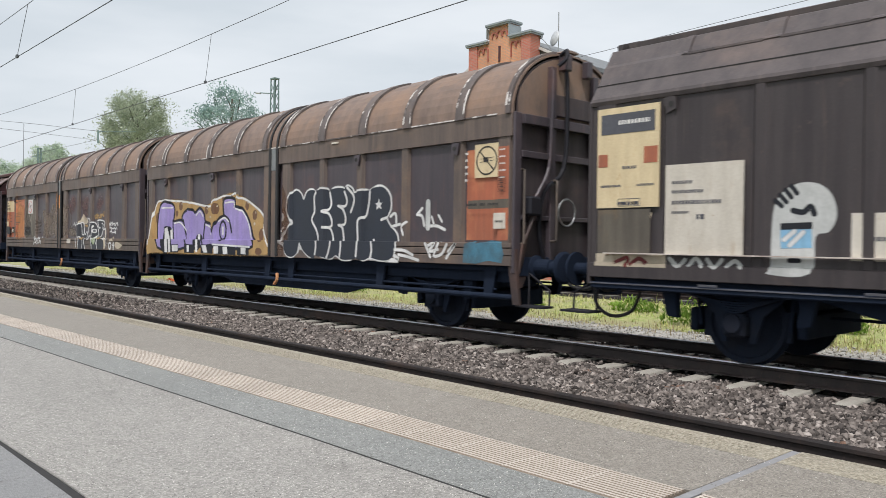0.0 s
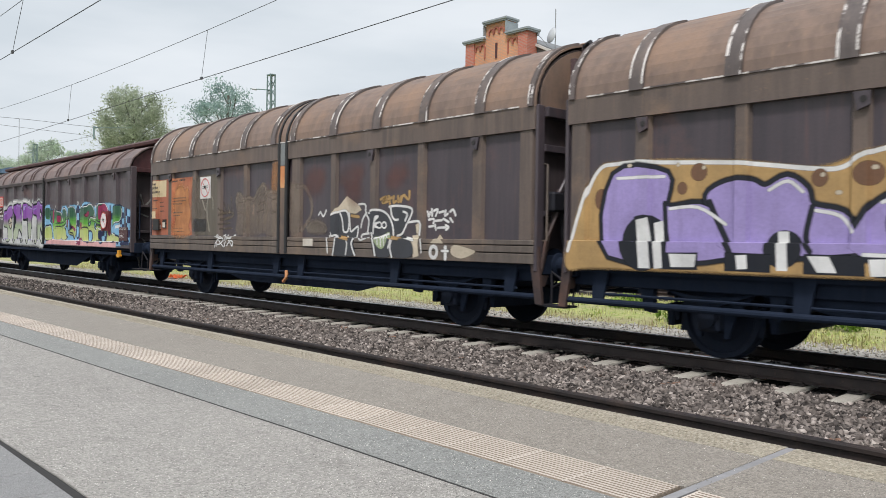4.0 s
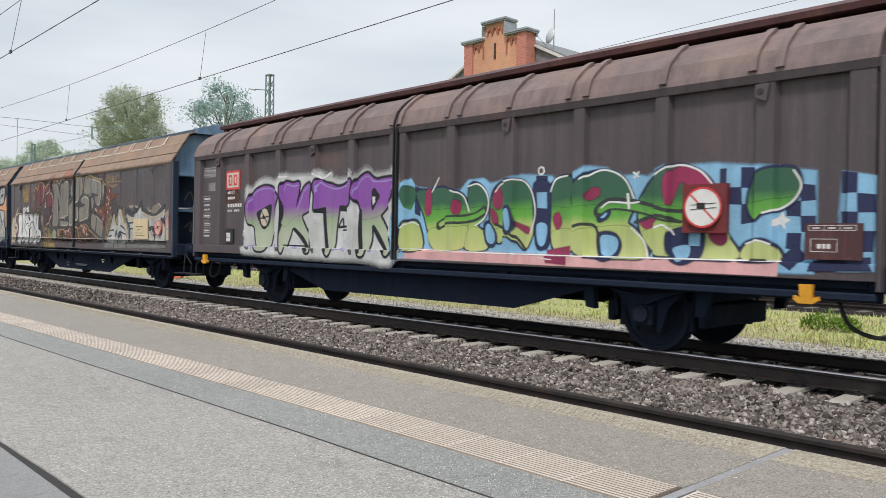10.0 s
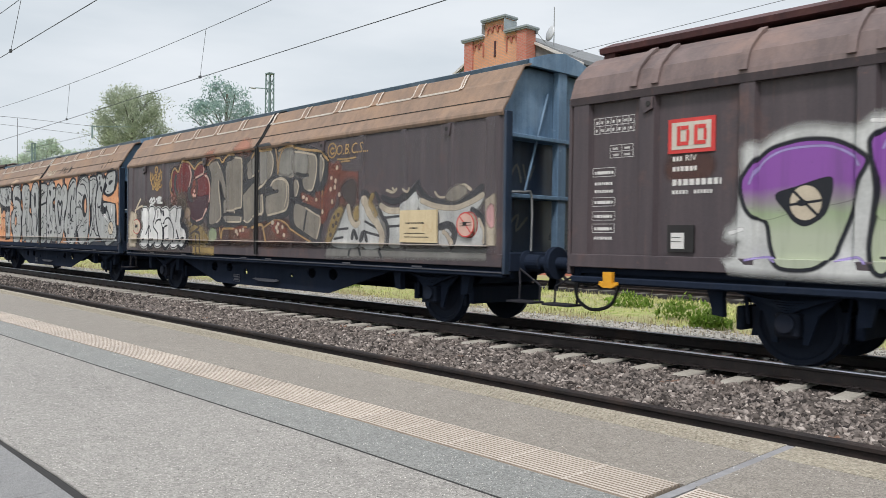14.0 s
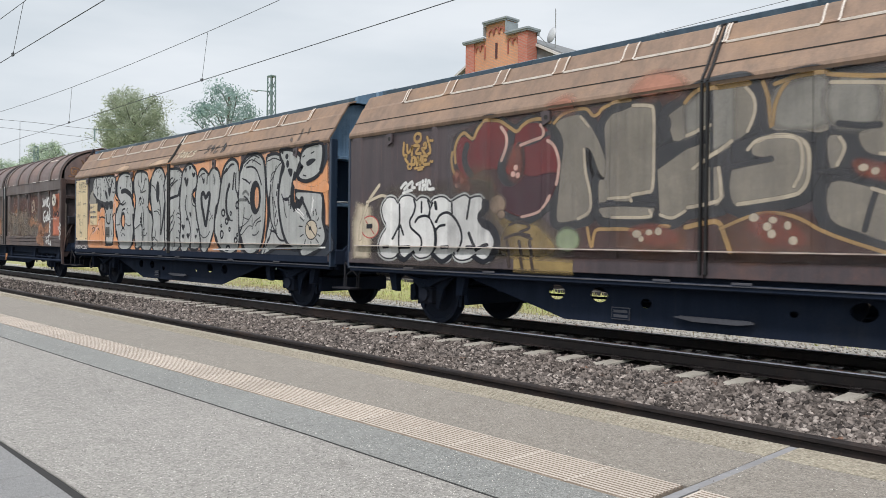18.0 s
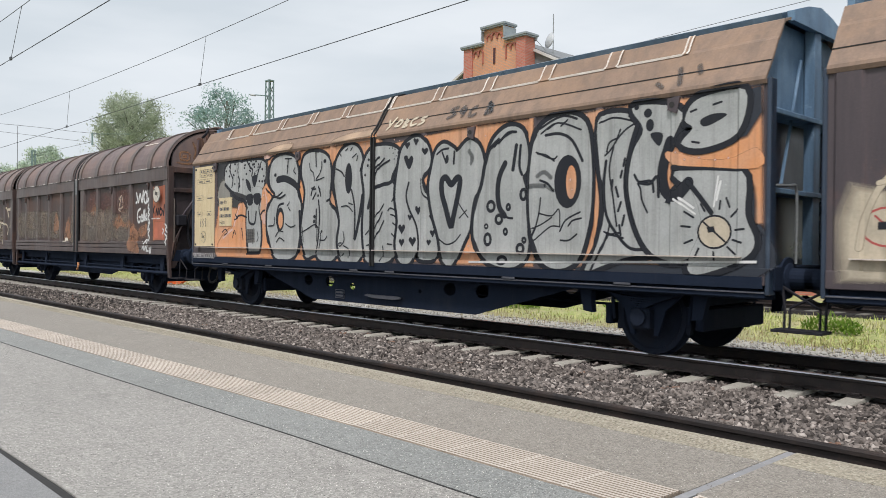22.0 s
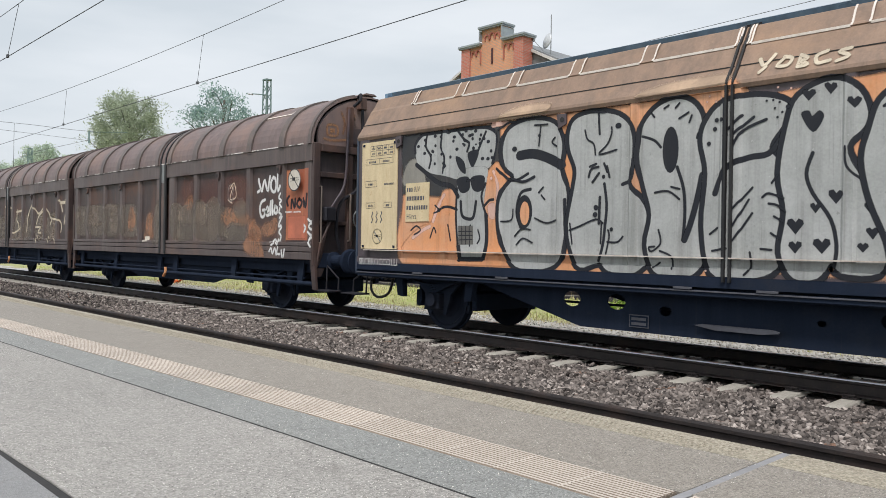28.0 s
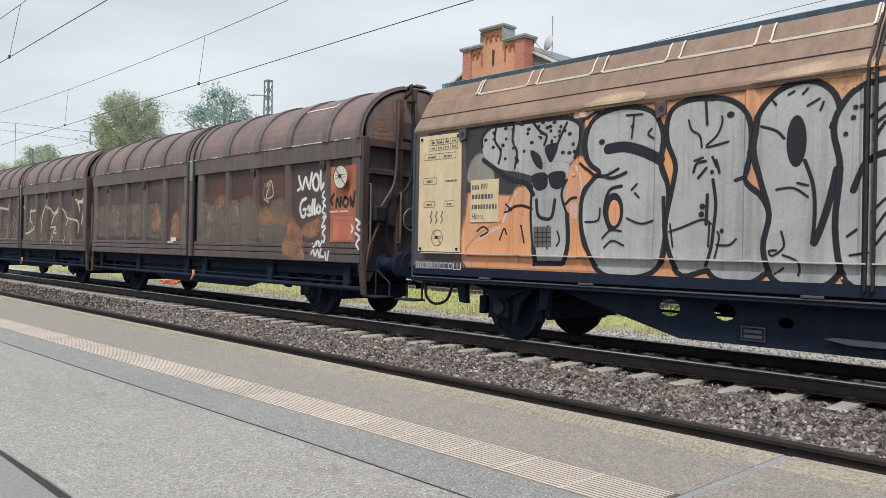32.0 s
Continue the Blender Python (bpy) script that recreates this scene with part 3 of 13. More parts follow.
def curve(pts, step=4, closed=False):
    """A smooth line through points (Catmull-Rom)."""
    pts = [Vector(p) for p in pts]
    k = len(pts)
    if k < 3 or step < 2:
        return pts
    out_ = []
    for i in range(k if closed else k - 1):
        if closed:
            p0, p1, p2, p3 = (pts[(i + j) % k] for j in (-1, 0, 1, 2))
        else:
            p0, p1, p2, p3 = pts[max(i - 1, 0)], pts[i], pts[i + 1], pts[min(i + 2, k - 1)]
        for s in range(step):
            u = s / step
            out_.append(0.5 * (2 * p1 + (p2 - p0) * u + (2 * p0 - 5 * p1 + 4 * p2 - p3) * u * u + (3 * p1 - p0 - 3 * p2 + p3) * u ** 3))
    if not closed:
        out_.append(pts[-1])
    return out_


def scatter(name, base_v, base_f, places, material, parent=None, label="", category="", jitter=0.0, seed=1, lie=1.0):
    """Many small pieces in one mesh: places are rows of x, y, z, sx, sy, sz, turn."""
    rng = np.random.default_rng(seed)
    bv, bf, pl = np.array(base_v, float), np.array(base_f, int), np.asarray(places, float)
    k, m = len(pl), len(bv)
    v = np.repeat(bv[None], k, 0) * pl[:, None, 3:6]
    if jitter:
        v = v * (1 + rng.uniform(-jitter, jitter, (k, m, 3)))
        q = rng.normal(size=(k, 4))
        q[:, 1:3] *= lie
        q /= np.linalg.norm(q, axis=1)[:, None]
        w, x, y, z = q.T
        rot = np.array([[1 - 2 * (y * y + z * z), 2 * (x * y - z * w), 2 * (x * z + y * w)],
                        [2 * (x * y + z * w), 1 - 2 * (x * x + z * z), 2 * (y * z - x * w)],
                        [2 * (x * z - y * w), 2 * (y * z + x * w), 1 - 2 * (x * x + y * y)]]).transpose(2, 0, 1)
        v = np.einsum("kij,kmj->kmi", rot, v)
    else:
        c, s = np.cos(pl[:, 6])[:, None], np.sin(pl[:, 6])[:, None]
        v = np.stack([v[..., 0] * c - v[..., 1] * s, v[..., 0] * s + v[..., 1] * c, v[..., 2]], -1)
    v += pl[:, None, :3]
    f = (bf[None] + (np.arange(k) * m)[:, None, None]).reshape(-1, bf.shape[1])
    me = bpy.data.meshes.new(name)
    me.vertices.add(k * m)
    me.vertices.foreach_set("co", v.reshape(-1))
    n = bf.shape[1]
    me.loops.add(f.size)
    me.loops.foreach_set("vertex_index", f.reshape(-1).astype(np.int32))
    me.polygons.add(len(f))
    me.polygons.foreach_set("loop_start", np.arange(0, f.size, n, dtype=np.int32))
    me.update(calc_edges=True)
    me.validate()
    me.materials.append(material)
    ob = new(name, me)
    ob.parent = parent
    if label or category:
        tagged(ob, label, category, kind="stuff")
    return ob


OCT_V = [(1, 0, 0), (-1, 0, 0), (0, 1, 0), (0, -1, 0), (0, 0, 1), (0, 0, -1)]
OCT_F = [(0, 2, 4), (2, 1, 4), (1, 3, 4), (3, 0, 4), (2, 0, 5), (1, 2, 5), (3, 1, 5), (0, 3, 5)]
CUBE_V = [(-1, -1, -0.8), (1, -0.8, -1), (0.9, 1, -0.9), (-1, 0.9, -1), (-0.8, -1, 1), (1, -1, 0.7), (0.8, 0.9, 1), (-1, 1, 0.8)]
CUBE_F = [(0, 2, 1), (0, 3, 2), (4, 5, 6), (4, 6, 7), (0, 1, 5), (0, 5, 4), (1, 2, 6), (1, 6, 5), (2, 3, 7), (2, 7, 6), (3, 0, 4), (3, 4, 7)]


# ---- ground, tracks and platform ----
def ground():
    xs = sorted({-3000, -1200, -500, -200, 40, 200, 1200, 3000, *range(-120, 31, 3)})
    ys = sorted({-3000, -800, -200, -40, -10, 3, 12, 60, 140, 400, 1200, 3000, *range(12, 40, 2)})
    def z(x, y):
        bumps = 0.05 * noise.noise((x * 0.21, y * 0.3, 2.0)) if 12 < y < 60 else 0
        return -0.33 + bumps + (0.0 if y > 11 else -0.05)
    verts = [(x, y, z(x, y)) for x in xs for y in ys]
    k = len(ys)
    faces = [(i * k + j, (i + 1) * k + j, (i + 1) * k + j + 1, i * k + j + 1) for i in range(len(xs) - 1) for j in range(k - 1)]
    tagged(part("ground", quads(verts, faces), SOIL, smooth=True), "dry grassy ground with bare gravel beside the tracks", "ground", kind="structure")


ground()


def bed(x, y):
    """Height of the ballast between the tracks."""
    lift = -0.215 + 0.02 * noise.noise((x * 1.7, y * 1.9, 0.3))
    if y > 11.2:
        lift -= min((y - 11.2) * 0.10, 0.10)
    if 8.3 < y < 11.1:
        lift -= 0.022
    if 8.0 < y < 8.75:
        lift -= 0.018
    if 5.9 < y < 8.2:
        lift -= 0.045 * math.sin((y - 5.9) / 2.3 * math.pi)
    return lift


def ballast():
    xs = [-160 + 4 * i for i in range(25)] + [-60 + 0.5 * i for i in range(150)]
    ys = [3.5 + 0.25 * i for i in range(30)]
    verts = [(x, y, bed(x, y)) for x in xs for y in ys]
    k = len(ys)
    faces = [(i * k + j, (i + 1) * k + j, (i + 1) * k + j + 1, i * k + j + 1) for i in range(len(xs) - 1) for j in range(k - 1)]
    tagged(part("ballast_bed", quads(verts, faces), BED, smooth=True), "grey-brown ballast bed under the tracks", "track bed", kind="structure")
    rng = np.random.default_rng(5)

    def strew(n, x0, x1, y0, y1, lo, hi, sink=0.2):
        x = x1 - (x1 - x0) * rng.random(n) ** 1.25
        y = rng.uniform(y0, y1, n)
        s = rng.uniform(lo, hi, n)
        z = np.array([bed(a, b) for a, b in zip(x, y)]) + s * rng.uniform(-sink, 0.85, n)
        x, y, z, s = (v[~((y > 8.30) & (y < 11.05) & (np.abs((x + 8.434 + 0.3) % 0.6 - 0.3) < 0.115))] for v in (x, y, z, s))
        n = len(x)
        return np.stack([x, y, z, s * rng.uniform(0.8, 1.5, n), s * rng.uniform(0.6, 1.1, n), s * rng.uniform(0.35, 0.75, n), x * 0], 1)

    near = np.concatenate([strew(34000, -19, 0.5, 5.8, 8.80, 0.013, 0.022, 0.5), strew(26000, -19, 0.5, 5.8, 8.65, 0.020, 0.029, 0.1)])
    scatter("ballast_stones", CUBE_V, CUBE_F, near, BALLAST, None, "sharp grey-brown basalt ballast stones between the tracks", "gravel", 0.5, 3, 0.42)
    mid = np.concatenate([strew(16000, -62, -18, 5.8, 8.6, 0.022, 0.042)])
    scatter("ballast_stones", OCT_V, OCT_F, mid, BALLAST, None, "grey-brown basalt ballast stones along the far track", "gravel", 0.5, 4)
    pale = strew(9000, -46, 4, 12.2, 14.1, 0.014, 0.034)
    scatter("gravel", OCT_V, OCT_F, pale, PALE_GRAVEL, None, "pale dusty gravel on the far shoulder of the track", "gravel", 0.5, 8, 0.5)
    # These darker stones and the strip further down carry the train's painted shade.
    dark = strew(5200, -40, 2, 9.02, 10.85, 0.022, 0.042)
    scatter("ballast_stones", OCT_V, OCT_F, dark, SHADE_BALLAST, None, "ballast stones between the rails, darkened for the shade of the train", "gravel", 0.3, 6)
    edge = [10.75 + 0.46 * i for i in range(8)]
    verts = [(x, y, max(bed(x, y) + 0.003, -0.36)) for x in xs for y in edge]
    faces = [(i * 8 + j, (i + 1) * 8 + j, (i + 1) * 8 + j + 1, i * 8 + j + 1) for i in range(len(xs) - 1) for j in range(7)]
    tagged(part("gravel_shoulder", quads(verts, faces), PALE_GRAVEL, smooth=True), "pale dusty gravel shoulder beside the far rail", "track bed", kind="structure")
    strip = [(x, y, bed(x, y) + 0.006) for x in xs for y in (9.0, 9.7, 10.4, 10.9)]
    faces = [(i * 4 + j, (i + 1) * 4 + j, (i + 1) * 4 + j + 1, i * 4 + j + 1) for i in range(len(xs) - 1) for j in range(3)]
    tagged(part("oily_bed", quads(strip, faces), SHADE_BALLAST, smooth=True), "ballast between the rails, darkened for the shade of the train", "track bed", kind="structure")


ballast()

RAIL_FOOT = ((-0.07, -0.172), (0.07, -0.172), (0.07, -0.160), (0.012, -0.145), (0.010, -0.052), (0.034, -0.040), (0.035, -0.012),
             (-0.035, -0.012), (-0.034, -0.040), (-0.010, -0.052), (-0.012, -0.145), (-0.07, -0.160))


def track(y, name, label, x0, x1, every, n, phase, head=None):
    root = empty(name, pose(0, y, 0), label, "railway track", kind="structure")
    first = None
    for s in (-1, 1):
        bm = bmesh.new()
        prism(bm, [(s * 0.7525 + a, b) for a, b in RAIL_FOOT], x0, x1)
        rail = part("rail", bm, RAIL, root, "rusty steel rail")
        bm = prism(bmesh.new(), [(s * 0.7525 + a, b) for a, b in ((-0.0355, -0.013), (0.0355, -0.013), (0.030, -0.001), (0.016, 0.001), (-0.016, 0.001), (-0.030, -0.001))], x0, x1)
        part("rail_head", bm, head or RAIL_TOP, rail, "worn rail head")
    for i in range(n):
        m = pose(phase - every * i, 0, 0)
        if first is None:
            bm = bmesh.new()
            prism(bm, [(-1.3, -0.36), (1.3, -0.36), (1.3, -0.225), (1.24, -0.205), (0.45, -0.19), (-0.45, -0.19), (-1.24, -0.205), (-1.3, -0.225)], -0.15, 0.15)
            for v in bm.verts:
                if v.co.z > -0.30:
                    v.co.x *= 0.60
            bmesh.ops.bevel(bm, geom=[e for e in bm.edges if min(v.co.z for v in e.verts) > -0.24], offset=0.012, segments=1, affect="EDGES")
            first = part("sleeper", bm, SLEEPER, root, "weathered concrete sleeper", m)
            bm = bmesh.new()
            for a in (-0.7525, 0.7525):
                box(bm, -0.075, 0.075, a - 0.12, a + 0.12, -0.195, -0.170, 0.006)
                for b in (-0.115, 0.115):
                    tube(bm, [(-0.06, a + b * 0.7, -0.155), (-0.055, a + b * 1.1, -0.145), (0.0, a + b * 1.2, -0.15), (0.055, a + b * 1.1, -0.145), (0.06, a + b * 0.7, -0.155)], 0.008, 5)
                    tube(bm, [(0, a + b, -0.17), (0, a + b, -0.135)], 0.013, 6)
            clip = part("rail_fastening", bm, RAIL, first, "rusty rail fastenings")
        else:
            o = again(first, root, m)
            again(clip, o, Matrix())


track(TRAIN_Y, "track_1", "running track on pale concrete sleepers", -160, 30, 0.6, 150, -8.434 + 0.6 * 12)
track(NEAR_Y, "track_2", "empty platform track with rusty rails", -160, 30, 0.6, 60, -2.2, RAIL)


def siding():
    root = empty("track_3", pose(0, FAR_Y, -0.12), "rusty siding beyond the grass", "railway track", kind="structure")
    part("ballast_strip", prism(bmesh.new(), [(-2.0, -0.34), (2.0, -0.34), (1.5, -0.13), (-1.5, -0.13)], -160, 30), BED, root, "old gravel bed")
    for s in (-1, 1):
        part("rail", prism(bmesh.new(), [(s * 0.7525 + a, b) for a, b in RAIL_FOOT], -160, 30), RAIL, root, "rusty steel rail")
    first = None
    for i in range(70):
        m = pose(-0.65 * i, 0, 0)
        if first is None:
            first = part("sleeper", box(bmesh.new(), -0.12, 0.12, -1.28, 1.28, -0.25, -0.115, 0.01), BARK, root, "old timber sleeper", m)
        else:
            again(first, root, m)


siding()


def drift(x, y):
    """The strips of the platform swing a little away from the edge further down the line."""
    k = 1.0 if y < 2.7 else max(0.0, (3.2 - y) / 0.5)
    return -0.019 * k * min(max(-3.0 - x, 0.0), 7.0)


def strip(x0, x1, y0, y1, z0, z1):
    """A long flat course that follows the drift."""
    xs = [x0] + [x for x in range(-10, -2) if x0 < x < x1] + [x1]
    bm = bmesh.new()
    rings = [[bm.verts.new((x, y + drift(x, y), z)) for y, z in ((y0, z0), (y1, z0), (y1, z1), (y0, z1))] for x in xs]
    for a, b in zip(rings, rings[1:]):
        for i in range(4):
            bm.faces.new((a[i], a[(i + 1) % 4], b[(i + 1) % 4], b[i]))
    bm.faces.new(rings[0][::-1])
    bm.faces.new(rings[-1])
    bmesh.ops.recalc_face_normals(bm, faces=bm.faces[:])
    return bm


def platform():
    root = empty("platform", pose(0, 0, 0), "station platform of washed concrete with a cream tactile strip", "platform", kind="structure")
    x0, x1 = -160.0, 25.0
    part("body", box(bmesh.new(), x0, x1, -7.0, 3.40, -0.7, TOP - 0.06), MORTAR, root)
    jx = -1.44
    for a, b in ((x0, jx - 0.020), (jx + 0.020, x1)):
        for name, y0, y1, mat, label in (("edge_stone", 3.222, 3.47, EDGE, "sandy precast edge stone"),
                                         ("asphalt_strip", 2.604, 3.216, PLAT_BROWN, "brownish asphalt strip"),
                                         ("asphalt_strip", 1.992, 2.306, PLAT_DARK, "dark grey asphalt strip"),
                                         ("concrete_slab", 0.945, 1.978, PLAT_LIGHT, "pale exposed-aggregate slab")):
            bm = strip(a, b, y0, y1, TOP - (0.30 if y1 > 3.4 else 0.07), TOP)
            part(name, bm, mat, root, label)
    part("expansion_joint", box(bmesh.new(), jx - 0.019, jx + 0.019, 0.945, 3.466, TOP - 0.05, TOP - 0.002), MORTAR, root, "grey filled cross joint")
    part("joint", strip(x0, x1, 1.980, 1.990, TOP - 0.05, TOP + 0.0005), GAP, root)
    part("joint", box(bmesh.new(), x0, x1, 0.911, 0.944, TOP - 0.05, TOP - 0.005), GAP, root)
    # knurled grip band along the edge stone
    rng = np.random.default_rng(9)
    pl = []
    for r in range(5):
        y = 3.26 + 0.030 * r
        for i in range(900):
            pl.append((-1.6 - 0.030 * i - 0.015 * (r % 2), y, TOP + 0.0005, 0.0095, 0.0095, 0.004, 0))
    scatter("grip_studs", OCT_V, OCT_F, pl, EDGE, root)
    # ribbed tiles
    tile = None
    for i in range(300):
        x = -1.478 - 0.322 * i if i < 290 else -1.082 + 0.322 * (i - 290)
        m = pose(x, 2.455 + drift(x - 0.16, 2.455), TOP, 0, 0, 1.09 if -10 < x < -3 else 0)
        if tile is None:
            bm = box(bmesh.new(), -0.3215, 0, -0.144, 0.144, -0.05, -0.003)
            box(bm, -0.3215, -0.3125, -0.1435, 0.1435, -0.004, 0.0028)
            for k in range(12):
                y = -0.1298 + 0.0236 * k
                vs = [bm.verts.new((a, y + b, c)) for a in (-0.3125, 0.0) for b, c in ((-0.008, -0.003), (-0.0065, 0.003), (0.0065, 0.003), (0.008, -0.003))]
                for f in ((0, 1, 5, 4), (1, 2, 6, 5), (2, 3, 7, 6), (3, 2, 1, 0), (4, 5, 6, 7)):
                    bm.faces.new([vs[j] for j in f])
            bmesh.ops.recalc_face_normals(bm, faces=bm.faces[:])
            tile = part("tactile_tile", bm, TILE, root, "cream ribbed guide tile", m)
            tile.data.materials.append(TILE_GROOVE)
            # Rib tops are cream; rib sides and grooves take the darker brown.
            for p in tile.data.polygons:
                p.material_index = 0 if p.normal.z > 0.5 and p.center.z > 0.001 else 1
        else:
            again(tile, root, m)
    part("tactile_strip", box(bmesh.new(), -1.082 + 0.322 * 9 + 0.001, x1, 2.311, 2.599, TOP - 0.05, TOP), TILE, root)
    part("tactile_strip", box(bmesh.new(), x0, -1.478 - 0.322 * 290, 2.311 - 0.133, 2.599 - 0.133, TOP - 0.05, TOP), TILE, root)
    # paving slabs in dark joints
    part("joint_bed", box(bmesh.new(), -8.775, 3.052, -3.368, 0.910, TOP - 0.05, TOP - 0.003), GAP, root)
    slab = None
    for i, j in itertools.product(range(40), range(7)):
        m = pose(2.898 - 0.2955 * i, 0.608 - 0.612 * j, TOP)
        if slab is None:
            slab = part("paving_slab", box(bmesh.new(), -0.1440, 0.1440, -0.301, 0.301, -0.06, 0.0, 0.003), PAVER, root, "blue-grey paving slab", m)
        else:
            again(slab, root, m)
    part("paving_field", box(bmesh.new(), x0, -8.78, -7.0, 0.909, TOP - 0.05, TOP - 0.002), PAVER, root)
    part("paving_field", box(bmesh.new(), 3.055, x1, -7.0, 0.909, TOP - 0.05, TOP - 0.002), PAVER, root)


platform()


def stone_chips():
    """Exposed aggregate, thickest where one stands nearest to it."""
    rng = np.random.default_rng(21)
    for n, y0, y1, what in ((74000, 0.955, 1.968, "pale slab"), (15000, 2.0, 2.298, "dark asphalt strip"), (7000, 2.612, 3.208, "brownish asphalt strip")):
        x = 0.6 - 11 * rng.random(n) ** 1.7
        y = rng.uniform(y0, y1, n)
        y += np.array([drift(a, b) for a, b in zip(x, y)])
        s = rng.uniform(0.0013, 0.0033, n)
        pl = np.stack([x, y, np.full(n, TOP - 0.0008), s * rng.uniform(0.8, 1.4, n), s * rng.uniform(0.8, 1.3, n), s * rng.uniform(0.6, 1.1, n), rng.uniform(0, 6.28, n)], 1)
        scatter("stone_chips", [(-1, -0.8, 0), (1, -0.7, 0), (0.8, 0.9, 0), (-0.9, 0.8, 0), (0.1, 0.0, 1)], [(0, 1, 4), (1, 2, 4), (2, 3, 4), (3, 0, 4)], pl, CHIPS, None, "pale and dark stone chips in the " + what, "aggregate", 0, 22)


stone_chips()


def grass():
    rng = np.random.default_rng(11)
    n = 56000
    x = -1 - 52 * rng.random(n) ** 1.5
    y = rng.uniform(13.4, 21.0, n)
    dens = np.array([noise.noise((a * 0.45, b * 0.7, 7.0)) + 0.5 * noise.noise((a * 2.1, b * 2.3, 1.0)) for a, b in zip(x, y)])
    keep = dens + (y - 14.6) * 0.16 > -0.02 + 0.35 * rng.random(n)
    x, y, dens = x[keep], y[keep], dens[keep]
    h = np.clip(rng.gamma(2.6, 0.021, len(x)) * (1 + dens), 0.03, 0.34)
    pl = np.stack([x, y, np.full(len(x), -0.34), rng.uniform(0.012, 0.03, len(x)), rng.uniform(0.02, 0.09, len(x)), h, rng.uniform(0, 6.28, len(x))], 1)
    blade_v = [(-0.5, 0, 0), (0.5, 0, 0), (0.3, 0.45, 0.6), (0, 1.2, 1.0), (-0.3, 0.45, 0.6)]
    scatter("grass", blade_v, [(0, 1, 2), (0, 2, 4), (4, 2, 3)], pl, GRASS, None, "patchy dry yellow-green grass beside the track", "grass", 0, 12)
    m = 15000
    x, y = -1 - 46 * rng.random(m) ** 1.4, 13.1 + rng.gamma(2.0, 0.60, m)
    h = np.clip(rng.gamma(2.2, 0.03, m), 0.03, 0.30)
    pl = np.stack([x, y, np.full(m, -0.35), rng.uniform(0.010, 0.022, m), rng.uniform(0.02, 0.08, m), h, rng.uniform(0, 6.28, m)], 1)
    scatter("dry_weeds", blade_v, [(0, 1, 2), (0, 2, 4), (4, 2, 3)], pl, STRAW, None, "withered straw-coloured weeds along the gravel", "grass", 0, 14)
    # taller weeds
    for k, (wx, wy, r, hh) in enumerate(((-8.8, 15.6, 0.75, 0.62), (-7.6, 14.4, 0.45, 0.4), (-14.5, 16.5, 0.8, 0.5), (-6.2, 16.8, 0.6, 0.45), (-22, 16, 0.9, 0.5), (-11.5, 17.5, 0.7, 0.45))):
        m = 420
        a, q = rng.uniform(0, 6.28, m), np.sqrt(rng.random(m))
        pl = np.stack([wx + r * q * np.cos(a), wy + r * 0.6 * q * np.sin(a), -0.33 + rng.random(m) * hh * (1 - 0.6 * q), np.full(m, 0.05), rng.uniform(0.05, 0.13, m), rng.uniform(0.04, 0.12, m), rng.uniform(0, 6.28, m)], 1)
        scatter("weed_clump", blade_v, [(0, 1, 2), (0, 2, 4), (4, 2, 3)], pl, LEAF_D, None, "bright green weeds growing in the dry grass", "plant", 0, 20 + k)


grass()


# ---- overhead line, masts ----
def overhead(y, zc, slope, zm, sag, low, span, label, x0, x1, drop, lean):
    """Contact wire and the messenger above it: low is where the messenger hangs lowest, drop the place of one dropper."""
    root = empty("overhead_line", pose(0, y, 0), label, "catenary")

    def zmess(x):
        u = ((x - low) / span + 0.5) % 1.0 - 0.5
        return zm + sag * 4 * u * u

    xs = [x0 + (x1 - x0) * i / 120 for i in range(121)]
    part("contact_wire", tube(bmesh.new(), [(x, 0, zc + slope * x) for x in xs], 0.009, 6), WIRE, root)
    part("messenger_wire", tube(bmesh.new(), [(x, 0, zmess(x)) for x in xs], 0.0075, 6), WIRE, root)
    x = drop - 10.6 * int((drop - x0) / 10.6)
    while x < x1 - 1:
        part("dropper", tube(bmesh.new(), [(x + lean, 0, zmess(x + lean)), (x, 0, zc + slope * x)], 0.006, 5), WIRE, root)
        part("clamp", box(bmesh.new(), x - 0.05, x + 0.05, -0.02, 0.02, zc + slope * x - 0.02, zc + slope * x + 0.05), WIRE, root)
        x += 10.6


overhead(TRAIN_Y, 5.70, 0.0045, 6.81, 1.06, -26.0, 62, "contact wire with droppers over the running track", -150, 30, -19.88, 0.32)
overhead(NEAR_Y, 5.53, 0.0062, 6.42, 0.5, -22.0, 62, "contact wire with droppers over the platform track", -150, 30, -19.42, 0.79)
wire = part("feeder_wire", tube(bmesh.new(), [(-25.47 + 2 * i, 31.6, 10.73 + 0.074 * i) for i in range(28)], 0.011, 6), WIRE)
tagged(wire, "thin aerial wire fixed to the roof pole", "wire")


